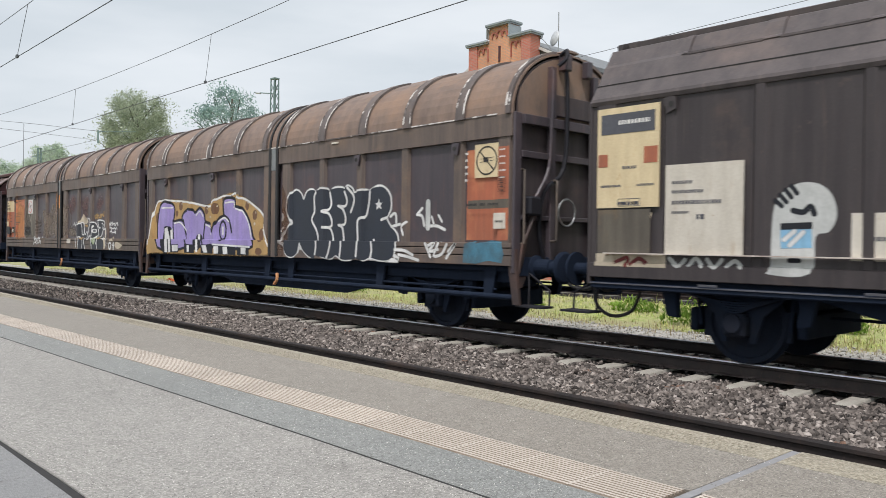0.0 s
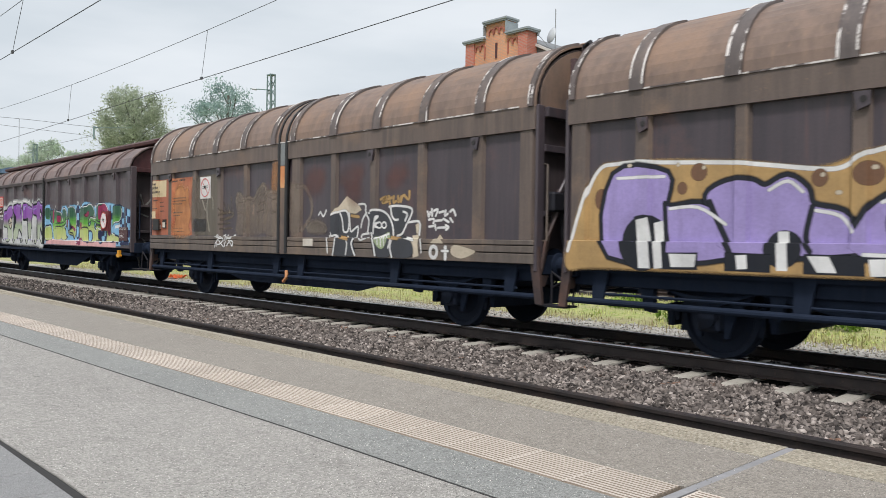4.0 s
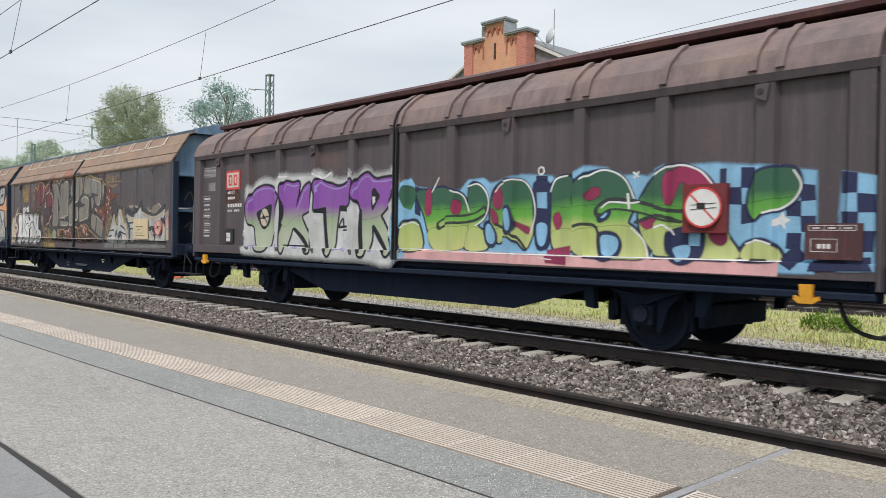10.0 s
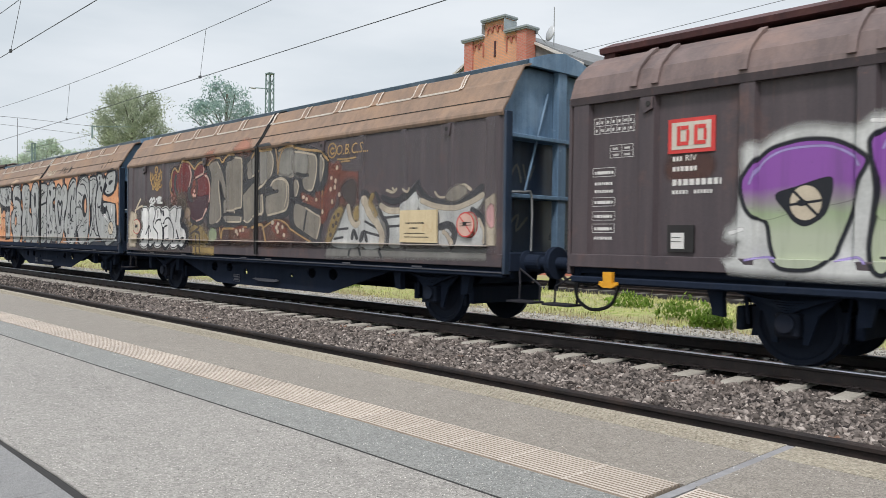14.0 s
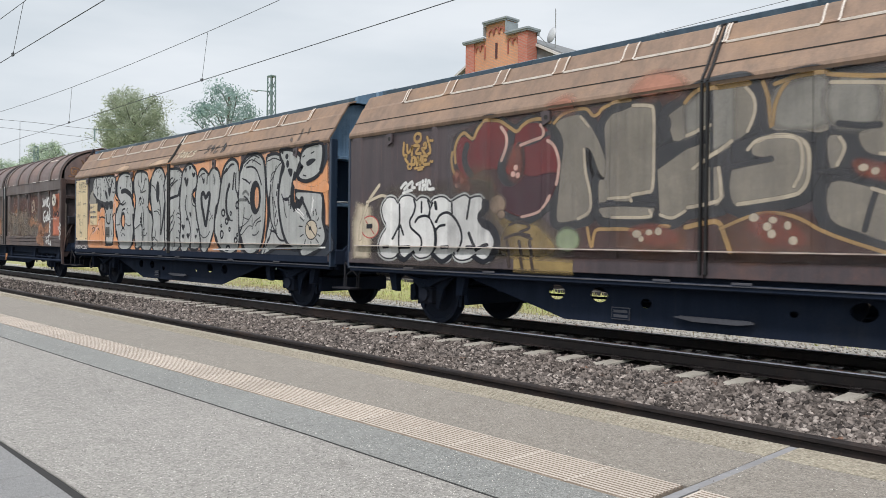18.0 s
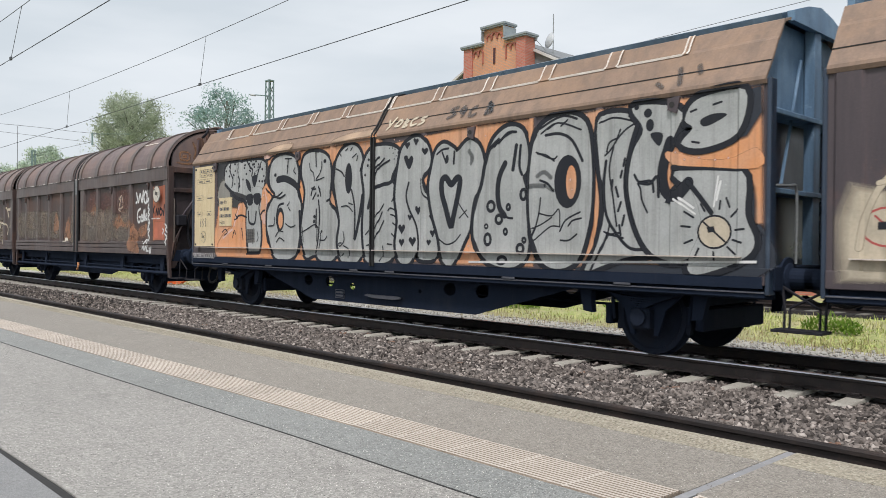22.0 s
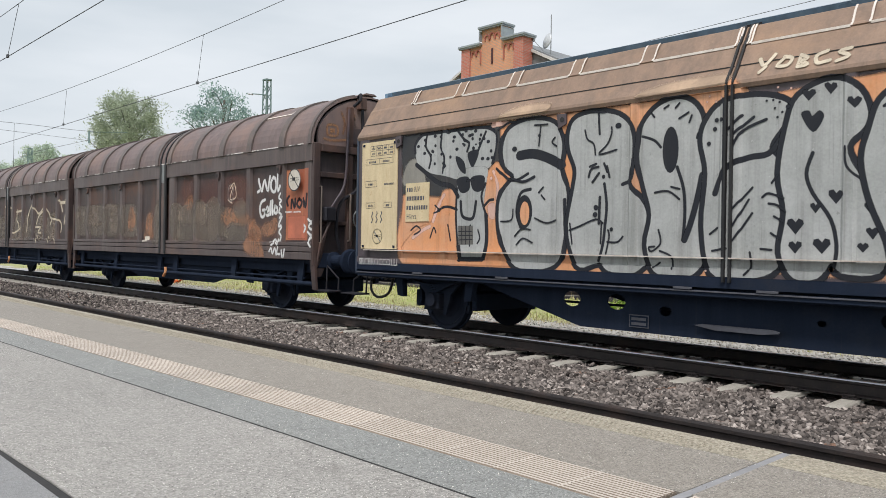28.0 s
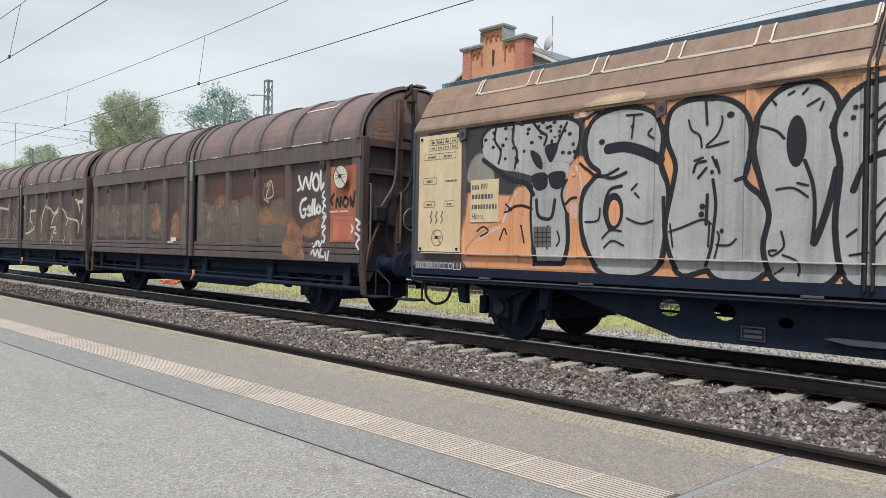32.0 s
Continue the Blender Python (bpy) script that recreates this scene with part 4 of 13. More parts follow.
def lattice_mast(x, y, h, w0, w1):
    root = empty("lattice_mast", pose(x, y, -0.35), "green-painted steel lattice mast beside the tracks", "mast", "catenary masts")
    def corner(i, z):
        w = w0 + (w1 - w0) * z / h
        return ((-1, -1), (1, -1), (1, 1), (-1, 1))[i][0] * w / 2, ((-1, -1), (1, -1), (1, 1), (-1, 1))[i][1] * w / 2 * 0.8, z
    for i in range(4):
        part("leg", tube(bmesh.new(), [corner(i, 0), corner(i, h)], 0.035, 4), MAST, root)
    z, step = 0.0, 0.45
    while z + step <= h:
        for i in range(4):
            a, b = (i, (i + 1) % 4) if int(z / step) % 2 else ((i + 1) % 4, i)
            part("brace", tube(bmesh.new(), [corner(a, z), corner(b, z + step)], 0.018, 4), MAST, root)
        z += step
    bm = bmesh.new()
    box(bm, -w1 * 0.62, w1 * 0.62, -w1 * 0.5, w1 * 0.5, h, h + 0.06)
    part("cap", bm, MAST, root)
    arm = part("arm", tube(bmesh.new(), [(0, 0, h - 0.7), (-1.1, -0.5, h - 0.55)], 0.025, 6), MAST, root)
    part("insulator", tube(bmesh.new(), [(-0.75, -0.35, h - 0.62), (-1.0, -0.46, h - 0.57)], 0.05, 8), DISH, arm)


lattice_mast(-33.6, 20.0, 9.6, 0.46, 0.30)
lattice_mast(-70.9, 20.0, 9.2, 0.46, 0.30)


def cross_span():
    root = empty("cross_span", pose(-62, 0, 0), "thin cross-span wires carrying the overhead line", "catenary")
    part("upper_wire", tube(bmesh.new(), [(0, y, 9.66 - 0.02 * math.sin(y)) for y in range(4, 23)], 0.014, 5), WIRE, root)
    part("lower_wire", tube(bmesh.new(), [(0, 4, 9.2), (0, 15.2, 9.1), (0, 21.5, 8.95)], 0.012, 5), WIRE, root)
    part("hanger", tube(bmesh.new(), [(0, 16.42, 9.64), (0, 16.42, 6.4)], 0.016, 5), WIRE, root)
    for y, z in ((TRAIN_Y, 6.9), (NEAR_Y, 6.3)):
        part("hanger", tube(bmesh.new(), [(0, y, 9.66), (0, y, z - 1.35)], 0.012, 5), WIRE, root)
    part("insulator", tube(bmesh.new(), [(0, 21.6, 9.7), (0, 21.6, 8.75)], 0.07, 8), MAST, root)
    part("tie", tube(bmesh.new(), [(0, 21.6, 9.0), (-8.9, 20.05, 8.55)], 0.012, 5), WIRE, root)
    part("strut", tube(bmesh.new(), [(0, 21.6, 9.6), (0, 24.5, 9.9)], 0.03, 5), MAST, root)


cross_span()


# ---- station building ----
def building():
    root = empty("station_building", pose(0, 30, -0.35), "red and ochre brick station building with a stepped gable", "building")
    Z = 0.35
    # gable wall: pieces butted end to end
    xl, x1, x2, xr, dep = -30.35, -28.92, -27.39, -25.97, 0.75
    low, mid, top = 6.2, 12.05 + Z, 12.85 + Z
    part("gable_pier", box(bmesh.new(), xl, xl + 0.62, 0, dep, 0, mid), BRICK, root, "red brick corner pier")
    part("gable_pier", box(bmesh.new(), xr - 0.62, xr, 0, dep, 0, mid), BRICK, root, "red brick corner pier")
    part("gable_field", box(bmesh.new(), xl + 0.62, xr - 0.62, 0.10, dep, 0, 11.5), BRICK_Y, root, "recessed ochre brick field")
    part("gable_head", box(bmesh.new(), xl + 0.62, x1, 0.10, dep, 11.5, mid), BRICK_Y, root)
    part("gable_head", box(bmesh.new(), x2, xr - 0.62, 0.10, dep, 11.5, mid), BRICK_Y, root)
    part("gable_head", box(bmesh.new(), x1, x2, 0.10, dep, 11.5, top), BRICK_Y, root)
    # raised arcade on the field
    def arch(cx, base, r, side, long_, w=0.07):
        bm = bmesh.new()
        ring = [(r * math.cos(a), r * math.sin(a)) for a in (math.pi * k / 8 for k in range(9))]
        outer = [((r + w) * math.cos(a), (r + w) * math.sin(a)) for a in (math.pi * k / 8 for k in range(9))]
        prism(bm, [(cx + a, base + b) for a, b in outer + ring[::-1]], 0.03, 0.12, "y")
        part("arch", bm, RED_CORBEL, root)
        for s in (-1, 1):
            part("corbel", box(bmesh.new(), cx + s * (r + w / 2) - w / 2, cx + s * (r + w / 2) + w / 2, 0.04, 0.12, base - (long_ if s == side else 0.14), base - 0.002), RED_CORBEL, root)
    for cx, base, side, long_ in ((-29.48, 11.98, 0, 0), (-29.13, 12.02, 1, 0.62), (-28.52, 12.70, 0, 0), (-28.155, 12.76, 0, 0), (-27.79, 12.70, 0, 0), (-27.18, 12.02, -1, 0.62), (-26.83, 11.98, 0, 0)):
        arch(cx, base, 0.115, side, long_)
    part("slit_window", box(bmesh.new(), -28.21, -28.09, 0.05, 0.12, 11.3, 12.1), RED_BROWN, root, "narrow dark slit window")
    bm = bmesh.new()
    ring = [(0.85 * math.cos(a), 0.85 * math.sin(a)) for a in (math.pi * k / 10 for k in range(11))]
    outer = [(1.05 * math.cos(a), 1.05 * math.sin(a)) for a in (math.pi * k / 10 for k in range(11))]
    part("window_arch", prism(bm, [(-28.15 + a, 8.4 + b) for a, b in outer + ring[::-1]], -0.02, 0.12, "y"), BRICK, root)
    part("gable_window", box(bmesh.new(), -28.9, -27.4, 0.04, 0.12, 6.9, 9.1), GLASS_DARK, root, "dark arched window")
    # copings
    def cope(a, b, z, name="coping"):
        bm = box(bmesh.new(), a, b, -0.14, dep + 0.14, z, z + 0.12, 0.02)
        box(bm, a + 0.05, b - 0.05, -0.09, dep + 0.09, z - 0.06, z - 0.003)
        part(name, bm, ZINC, root, "grey sheet-metal coping")
    cope(xl - 0.16, x1 + 0.02, mid)
    cope(x2 - 0.02, xr + 0.16, mid)
    cope(x1 - 0.12, x2 + 0.12, top)
    for x in (x1, x2):
        s = 1 if x == x2 else -1
        part("step_face", box(bmesh.new(), min(x, x + s * 0.05), max(x, x + s * 0.05), -0.1, dep + 0.1, mid + 0.175, top - 0.1), ZINC, root)
    # dormer roof behind the gable
    bm = bmesh.new()
    prism(bm, [(-33.3, 10.1), (-33.3, 10.3), (-28.16, 12.9), (-23.0, 10.45), (-23.0, 10.25)], dep + 0.05, 11.0, "y")
    part("dormer_roof", bm, SLATE, root, "grey slate dormer roof")
    for s in (-1, 1):
        part("verge", prism(bmesh.new(), [(-28.16 + s * 2.2, 11.66), (-28.16 + s * 2.2, 11.80), (-28.16 + s * 5.2, 10.30), (-28.16 + s * 5.2, 10.16)], dep - 0.12, dep + 0.048, "y"), FRAME_W, root, "pale verge board")
    # main range with its roof
    part("wall", box(bmesh.new(), -33.5, xl - 0.002, 0.4, 11.5, 0, low), BRICK, root, "red brick wall")
    part("wall", box(bmesh.new(), xr + 0.002, -10.3, 0.4, 11.5, 0, low), BRICK, root, "red brick wall")
    part("wall", box(bmesh.new(), xl, xr, dep + 0.002, 11.5, 0, low), BRICK, root, "red brick wall")
    bm = prism(bmesh.new(), [(0.0, low), (0.0, low + 0.14), (5.9, 10.6), (11.9, low + 0.14), (11.9, low)], -34.0, -10.3)
    part("roof", bm, SLATE, root, "grey slate roof")
    part("eaves_board", box(bmesh.new(), xr + 0.2, -10.4, -0.12, -0.003, low - 0.05, low + 0.16), ZINC, root)
    # cross wing
    part("wing_wall", box(bmesh.new(), -10.28, 1.5, -0.6, 11.5, 0, 7.0), BRICK_Y, root, "ochre brick wing wall")
    part("plinth_band", box(bmesh.new(), -10.34, 1.56, -0.66, -0.603, 0, 0.9), SLEEPER, root)
    part("string_course", box(bmesh.new(), -10.34, 1.56, -0.68, -0.603, 4.0, 4.22), BRICK, root)
    bm = prism(bmesh.new(), [(-10.7, 6.95), (-4.4, 10.4), (1.9, 6.95)], -0.9, 11.9, "y")
    part("wing_roof", bm, SLATE, root, "grey slate roof of the wing")
    win = None
    for x in (-24, -21.4, -18.8, -16.2, -13.6, -8.4, -5.6, -2.8):
        y = 0.4 if x < -10.3 else -0.6
        for z in (0.9, 4.4):
            if z > 4 and x < -10.3:
                continue
            m = pose(x, y - 0.03, z)
            if win is None:
                bm = box(bmesh.new(), -0.5, 0.5, -0.02, 0.02, 0, 1.9)
                win = part("window", bm, GLASS_DARK, root, "dark window in the brick wall", m)
                bm = bmesh.new()
                for a, b, c, d in ((-0.58, -0.5, -0.06, 1.96), (0.5, 0.58, -0.06, 1.96), (-0.5, 0.5, 1.9, 1.96), (-0.5, 0.5, -0.06, 0), (-0.03, 0.03, 0.0, 1.9), (-0.5, -0.03, 1.2, 1.26), (0.03, 0.5, 1.2, 1.26)):
                    box(bm, a, b, -0.05, 0.0, c, d)
                fr = part("frame", bm, FRAME_W, win)
            else:
                o = again(win, root, m)
                again(fr, o, Matrix())
    # chimney-side aerial and dish on the roof
    dish = empty("satellite_dish", pose(-25.47, 31.6, 9.75), "light grey satellite dish on a roof pole", "satellite dish")
    part("pole", tube(bmesh.new(), [(0, 0, 0), (0, 0, 3.55)], 0.025, 6), STEEL, dish)
    bm = bmesh.new()
    rings = []
    for i in range(6):
        r = 0.34 * i / 5
        rings.append([bm.verts.new((r * math.cos(a), 0.12 * (r / 0.34) ** 2 - 0.12, r * 1.25 * math.sin(a))) for a in (2 * math.pi * k / 20 for k in range(20))])
    for a, b in zip(rings[1:], rings[2:]):
        for k in range(20):
            bm.faces.new((a[k], a[(k + 1) % 20], b[(k + 1) % 20], b[k]))
    bm.faces.new(rings[1])
    bmesh.ops.recalc_face_normals(bm, faces=bm.faces[:])
    bmesh.ops.solidify(bm, geom=bm.faces[:], thickness=0.02)
    pan = part("pan", bm, DISH, dish, "", pose(-0.17, -0.10, 2.22, -14, 0, -12), smooth=True)
    part("feed_arm", tube(bmesh.new(), [(0, -0.1, -0.6), (-0.1, -0.75, -0.25)], 0.015, 5), STEEL, pan)
    part("feed_horn", box(bmesh.new(), -0.15, -0.05, -0.82, -0.70, -0.32, -0.18), STEEL, pan)


building()


# ---- trees ----
def tree(x, y, h, crown_z, rx, rz, mat, label, seed, n=5200, limbs=11, leaf=0.34, gaps=0.35):
    rng = random.Random(seed)
    root = empty("tree", pose(x, y, -0.4), label, "tree")
    bm = bmesh.new()
    top = crown_z + rz * 0.55
    prev = [(0, 0, 0), (0.1, 0.05, top * 0.35), (0.25, -0.1, top * 0.7), (0.1, 0.1, top)]
    pts = curve(prev, 4)
    for i in range(len(pts) - 1):
        r = 0.42 * (1 - 0.85 * i / len(pts))
        tube(bm, [pts[i], pts[i + 1]], r, 7, False)
    part("trunk", bm, BARK, root, smooth=True)
    tips, bm = [], bmesh.new()
    for k in range(limbs):
        a, u = rng.uniform(0, 6.28), rng.uniform(-0.55, 0.95)
        rad = rx * math.sqrt(max(0.05, 1 - u * u)) * rng.uniform(0.62, 1.05)
        tip = Vector((rad * math.cos(a), rad * math.sin(a), crown_z + rz * u * rng.uniform(0.85, 1.08)))
        start = Vector((0.1, 0, max(h * 0.22, tip.z - rad * 0.8 - 1.0)))
        mid_ = start.lerp(tip, 0.5) + Vector((rng.uniform(-.4, .4), rng.uniform(-.4, .4), rng.uniform(0.2, 0.7)))
        line = curve([start, mid_, tip], 4)
        for i in range(len(line) - 1):
            tube(bm, [line[i], line[i + 1]], 0.08 * (1 - 0.8 * i / len(line)), 5, False)
        tips += [(tip, rng.uniform(0.22, 0.42) * rx)] + [(line[5] + Vector((rng.uniform(-1, 1), rng.uniform(-1, 1), rng.uniform(-.5, 1))) * rx * 0.2, rng.uniform(0.2, 0.34) * rx)]
    part("branchwork", bm, BARK, root)
    for k in range(int(limbs * 1.6)):
        d = Vector((rng.gauss(0, 1), rng.gauss(0, 1), rng.gauss(0, 1))).normalized()
        tips.append((Vector((d.x * rx * 0.72, d.y * rx * 0.72, crown_z + d.z * rz * 0.75)), rng.uniform(0.16, 0.34) * rx))
    g = np.random.default_rng(seed)
    who = g.integers(0, len(tips), n)
    dirs = g.normal(size=(n, 3))
    dirs /= np.linalg.norm(dirs, axis=1)[:, None]
    cs = np.array([list(t[0]) for t in tips])[who]
    rs = np.array([t[1] for t in tips])[who]
    p = cs + dirs * (rs * g.random(n) ** (1 / 2.2))[:, None]
    keep = np.array([noise.noise(Vector(q) * 0.55) for q in p]) > -gaps + 0.1
    p = p[keep]
    k = len(p)
    s = g.uniform(0.5, 1.2, k) * leaf
    pl = np.stack([p[:, 0], p[:, 1], p[:, 2], s, s * 0.75, s * 0.35, np.zeros(k)], 1)
    v = [(-1, 0, 0), (-0.2, -0.6, 0.3), (1, 0, 0), (-0.2, 0.6, 0.3)]
    scatter("crown", v, [(0, 1, 2), (0, 2, 3)], pl, mat, root, jitter=0.35, seed=seed)


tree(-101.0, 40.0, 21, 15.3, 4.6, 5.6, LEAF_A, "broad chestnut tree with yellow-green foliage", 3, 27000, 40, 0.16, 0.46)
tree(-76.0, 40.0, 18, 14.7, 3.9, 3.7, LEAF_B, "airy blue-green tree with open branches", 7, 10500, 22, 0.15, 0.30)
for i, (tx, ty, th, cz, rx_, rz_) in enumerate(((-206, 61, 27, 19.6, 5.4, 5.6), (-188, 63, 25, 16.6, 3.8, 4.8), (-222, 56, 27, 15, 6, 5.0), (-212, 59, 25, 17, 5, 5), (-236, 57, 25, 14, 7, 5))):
    tree(tx, ty, th, cz, rx_, rz_, LEAF_C, "distant green tree with haze put into its pale leaves", 30 + i, 8000, 16, 0.34, 0.5)


def litter():
    rng = random.Random(4)
    bm = bmesh.new()
    k = 7
    vs = [[bm.verts.new((0.9 * (i / (k - 1) - 0.5) + rng.uniform(-.04, .04), 0.55 * (j / (k - 1) - 0.5) + rng.uniform(-.04, .04), 0.03 + rng.uniform(0, 0.16))) for j in range(k)] for i in range(k)]
    for i in range(k - 1):
        for j in range(k - 1):
            bm.faces.new((vs[i][j], vs[i + 1][j], vs[i + 1][j + 1], vs[i][j + 1]))
    bmesh.ops.solidify(bm, geom=bm.faces[:], thickness=0.012)
    ob = part("plastic_sheet", bm, plain("orange_plastic", (0.75, 0.17, 0.03), 0.45, 0, 0.2), None, "", pose(-30.3, 13.8, -0.31, 0, 0, 12))
    tagged(ob, "crumpled orange plastic sheet lying in the grass", "litter")


litter()


# ---- goods wagons ----
SIDE = 1.36                                   # half width over the side walls
ARCH = [(1.36 * math.cos(a), 3.24 + 1.05 * math.sin(a) ** 0.95) for a in (math.pi / 2 * k / 12 for k in range(13))]
STYLES = {
    # panel depth, sill, foot of the panel, head of the panel, top of the side, ribs (place, half width), roof line
    "arched": dict(panel=1.285, sill=1.05, foot=1.385, head=2.92, top=3.24, rib=1.342,
                   ribs=[(0.36, 0.14), (1.60, 0.07), (2.77, 0.07), (4.0, 0.07), (5.27, 0.09), (6.22, 0.11)], roof=ARCH, cap=None),
    "ribbed": dict(panel=1.272, sill=1.02, foot=1.19, head=3.13, top=3.22, rib=1.352,
                   ribs=[(0.13, 0.07), (1.27, 0.085), (2.47, 0.085), (3.70, 0.085), (4.92, 0.085), (6.18, 0.10), (7.16, 0.12)],
                   roof=[(1.385, 3.22), (1.37, 3.28), (1.29, 3.48), (1.06, 3.69), (0.82, 3.82), (0.5, 3.88), (0.0, 3.91)],
                   cap=[(0.70, 3.93), (0.72, 4.00), (0.40, 4.13), (0.0, 4.19), (-0.40, 4.13), (-0.72, 4.00), (-0.70, 3.93)]),
    "panelled": dict(panel=1.332, sill=0.96, foot=1.15, head=3.155, top=3.20, rib=1.358,
                     ribs=[(0.07, 0.035), (1.25, 0.045), (2.37, 0.045), (3.50, 0.045), (4.62, 0.045), (5.72, 0.05), (6.62, 0.12)],
                     roof=[(1.38, 3.20), (1.37, 3.24), (1.25, 3.41), (1.09, 3.69), (1.05, 3.73), (0.92, 3.94), (0.70, 4.01), (0.0, 4.08)],
                     cap=[(0.70, 3.99), (0.72, 4.07), (0.36, 4.185), (0.0, 4.25), (-0.36, 4.185), (-0.72, 4.07), (-0.70, 3.99)]),
}


def relief(st, x, z):
    """How far out the near side stands at a place on it."""
    s = STYLES[st]
    if st == "panelled" and z > s["top"] - 0.001:
        return 1.384 if z < 3.24 else 1.373 - (z - 3.24) * 0.706 if z < 3.41 else 1.253 - (z - 3.41) * 0.571
    if z <= s["foot"] or z >= s["head"]:
        return SIDE
    d = s["panel"]
    for c, w in s["ribs"]:
        u = abs(abs(x) - c)
        if u <= w:
            return s["rib"]
        if u < w + 0.03:
            d = s["rib"] + (s["panel"] - s["rib"]) * (u - w) / 0.03
    t = min(z - s["foot"], s["head"] - z)
    return d if t > 0.006 else SIDE + (d - SIDE) * max(0, t) / 0.006


def cuts(st):
    s = STYLES[st]
    xs = sorted({sg * (c + k) for c, w in s["ribs"] for k in (-w - 0.03, -w, w, w + 0.03) for sg in (-1, 1)})
    return xs, [s["foot"], s["foot"] + 0.006, s["head"] - 0.006, s["head"], s["top"] - 0.0015, s["top"], 3.24, 3.41]


COAT = defaultdict(int)


def ribbon(bm, pts, w, n=5):
    """A flat round-ended stroke in the x-z plane."""
    pts = [Vector((p[0], p[1])) for p in pts]
    left, right = [], []
    for i, p in enumerate(pts):
        d = pts[min(i + 1, len(pts) - 1)] - pts[max(i - 1, 0)]
        d = d.normalized() if d.length > 1e-6 else Vector((1, 0))
        q = Vector((-d.y, d.x)) * w / 2
        left.append(p + q)
        right.append(p - q)
    d0, d1 = (pts[0] - pts[1]).normalized(), (pts[-1] - pts[-2]).normalized()
    def capping(c, d):
        a0 = math.atan2(d.y, d.x)
        return [c + Vector((math.cos(a0 + math.pi * (k / n - 0.5)), math.sin(a0 + math.pi * (k / n - 0.5)))) * w / 2 for k in range(1, n)]
    def vert(p):
        return bm.verts.new((p.x, 0, p.y))
    lv, rv = [vert(p) for p in left], [vert(p) for p in right]
    for i in range(len(pts) - 1):
        bm.faces.new((lv[i], lv[i + 1], rv[i + 1], rv[i]))
    far, near = capping(pts[-1], d1), capping(pts[0], d0)
    bm.faces.new([rv[-1]] + [vert(p) for p in far] + [lv[-1]])
    bm.faces.new([lv[0]] + [vert(p) for p in near] + [rv[0]])
    return right + far + left[::-1] + near


def loop_band(bm, pts, w):
    """A flat closed stroke."""
    k = len(pts)
    inner, outer = [], []
    for i, p in enumerate(pts):
        d = (pts[(i + 1) % k] - pts[i - 1]).normalized()
        q = Vector((-d.y, d.x)) * w / 2
        inner.append(bm.verts.new(((p + q).x, 0, (p + q).y)))
        outer.append(bm.verts.new(((p - q).x, 0, (p - q).y)))
    for i in range(k):
        bm.faces.new((inner[i], inner[(i + 1) % k], outer[(i + 1) % k], outer[i]))


def skirt(bm, thin, q, f, grow=0.0):
    """The thinning edge of a sprayed patch, outside a closed outline."""
    if f <= 0:
        return
    k = len(q)
    area = sum(a.x * b.y - a.y * b.x for a, b in zip(q, q[1:] + q[:1]))
    turn = 1 if area > 0 else -1
    inner, outer = [], []
    for i, p in enumerate(q):
        d = q[(i + 1) % k] - q[i - 1]
        d = d.normalized() if d.length > 1e-6 else Vector((1, 0))
        away = Vector((d.y, -d.x)) * turn
        a, b = p + away * grow, p + away * (grow + f)
        inner.append(bm.verts.new((a.x, 0, a.y)))
        outer.append(bm.verts.new((b.x, 0, b.y)))
        outer[-1][thin] = 1.0
    for i in range(k):
        j = (i + 1) % k
        bm.faces.new((inner[i], inner[j], outer[j], outer[i]))


# how far the paint of a coat thins out past its outline
FEATHER = {"paint_haze": 0.12, "faded_stain": 0.08, "old_paint": 0.06, "soft_spot": 0.06, "letter_glow": 0.02, "roof_splash": 0.07, "roof_smear": 0.05,
           "paint_field": 0.05, "patch": 0.03, "paint_patch": 0.05, "paint_shadow": 0.05, "ghost": 0.05, "wash": 0.12, "old_mark": 0.03, "smudge": 0.05,
           "letter_edge": 0.025, "letter_low": 0.02, "letter_top": 0.012, "red_patch": 0.08, "rust_glow": 0.08, "white_fill": 0.04, "dust_film": 0.01}
SOFT = []


SINGLE = ("letter", "letter_edge", "letter_shadow", "letter_top", "letter_low", "letter_eye", "letter_hole", "checker", "patch", "paint_patch", "paint_field",
          "faded_stain", "rust_patch", "old_letter", "old_paint", "dark_patch", "cream_shape", "paint_shadow")


COAT_FOOT = {}


def coat(wagon, st, name, mat, shapes, label="", smooth=4):
    """A layer of paint: letters and patches one by one, fine strokes together."""
    COAT[wagon] += 1
    if name in SINGLE:
        for k, sh in enumerate(shapes):
            one_coat(wagon, st, name, mat, [sh], label, smooth, k * 0.00004)
    else:
        ob = one_coat(wagon, st, name, mat, shapes, label, smooth, 0.0)
        if len(shapes) > 1:
            ob["kind"] = "stuff"


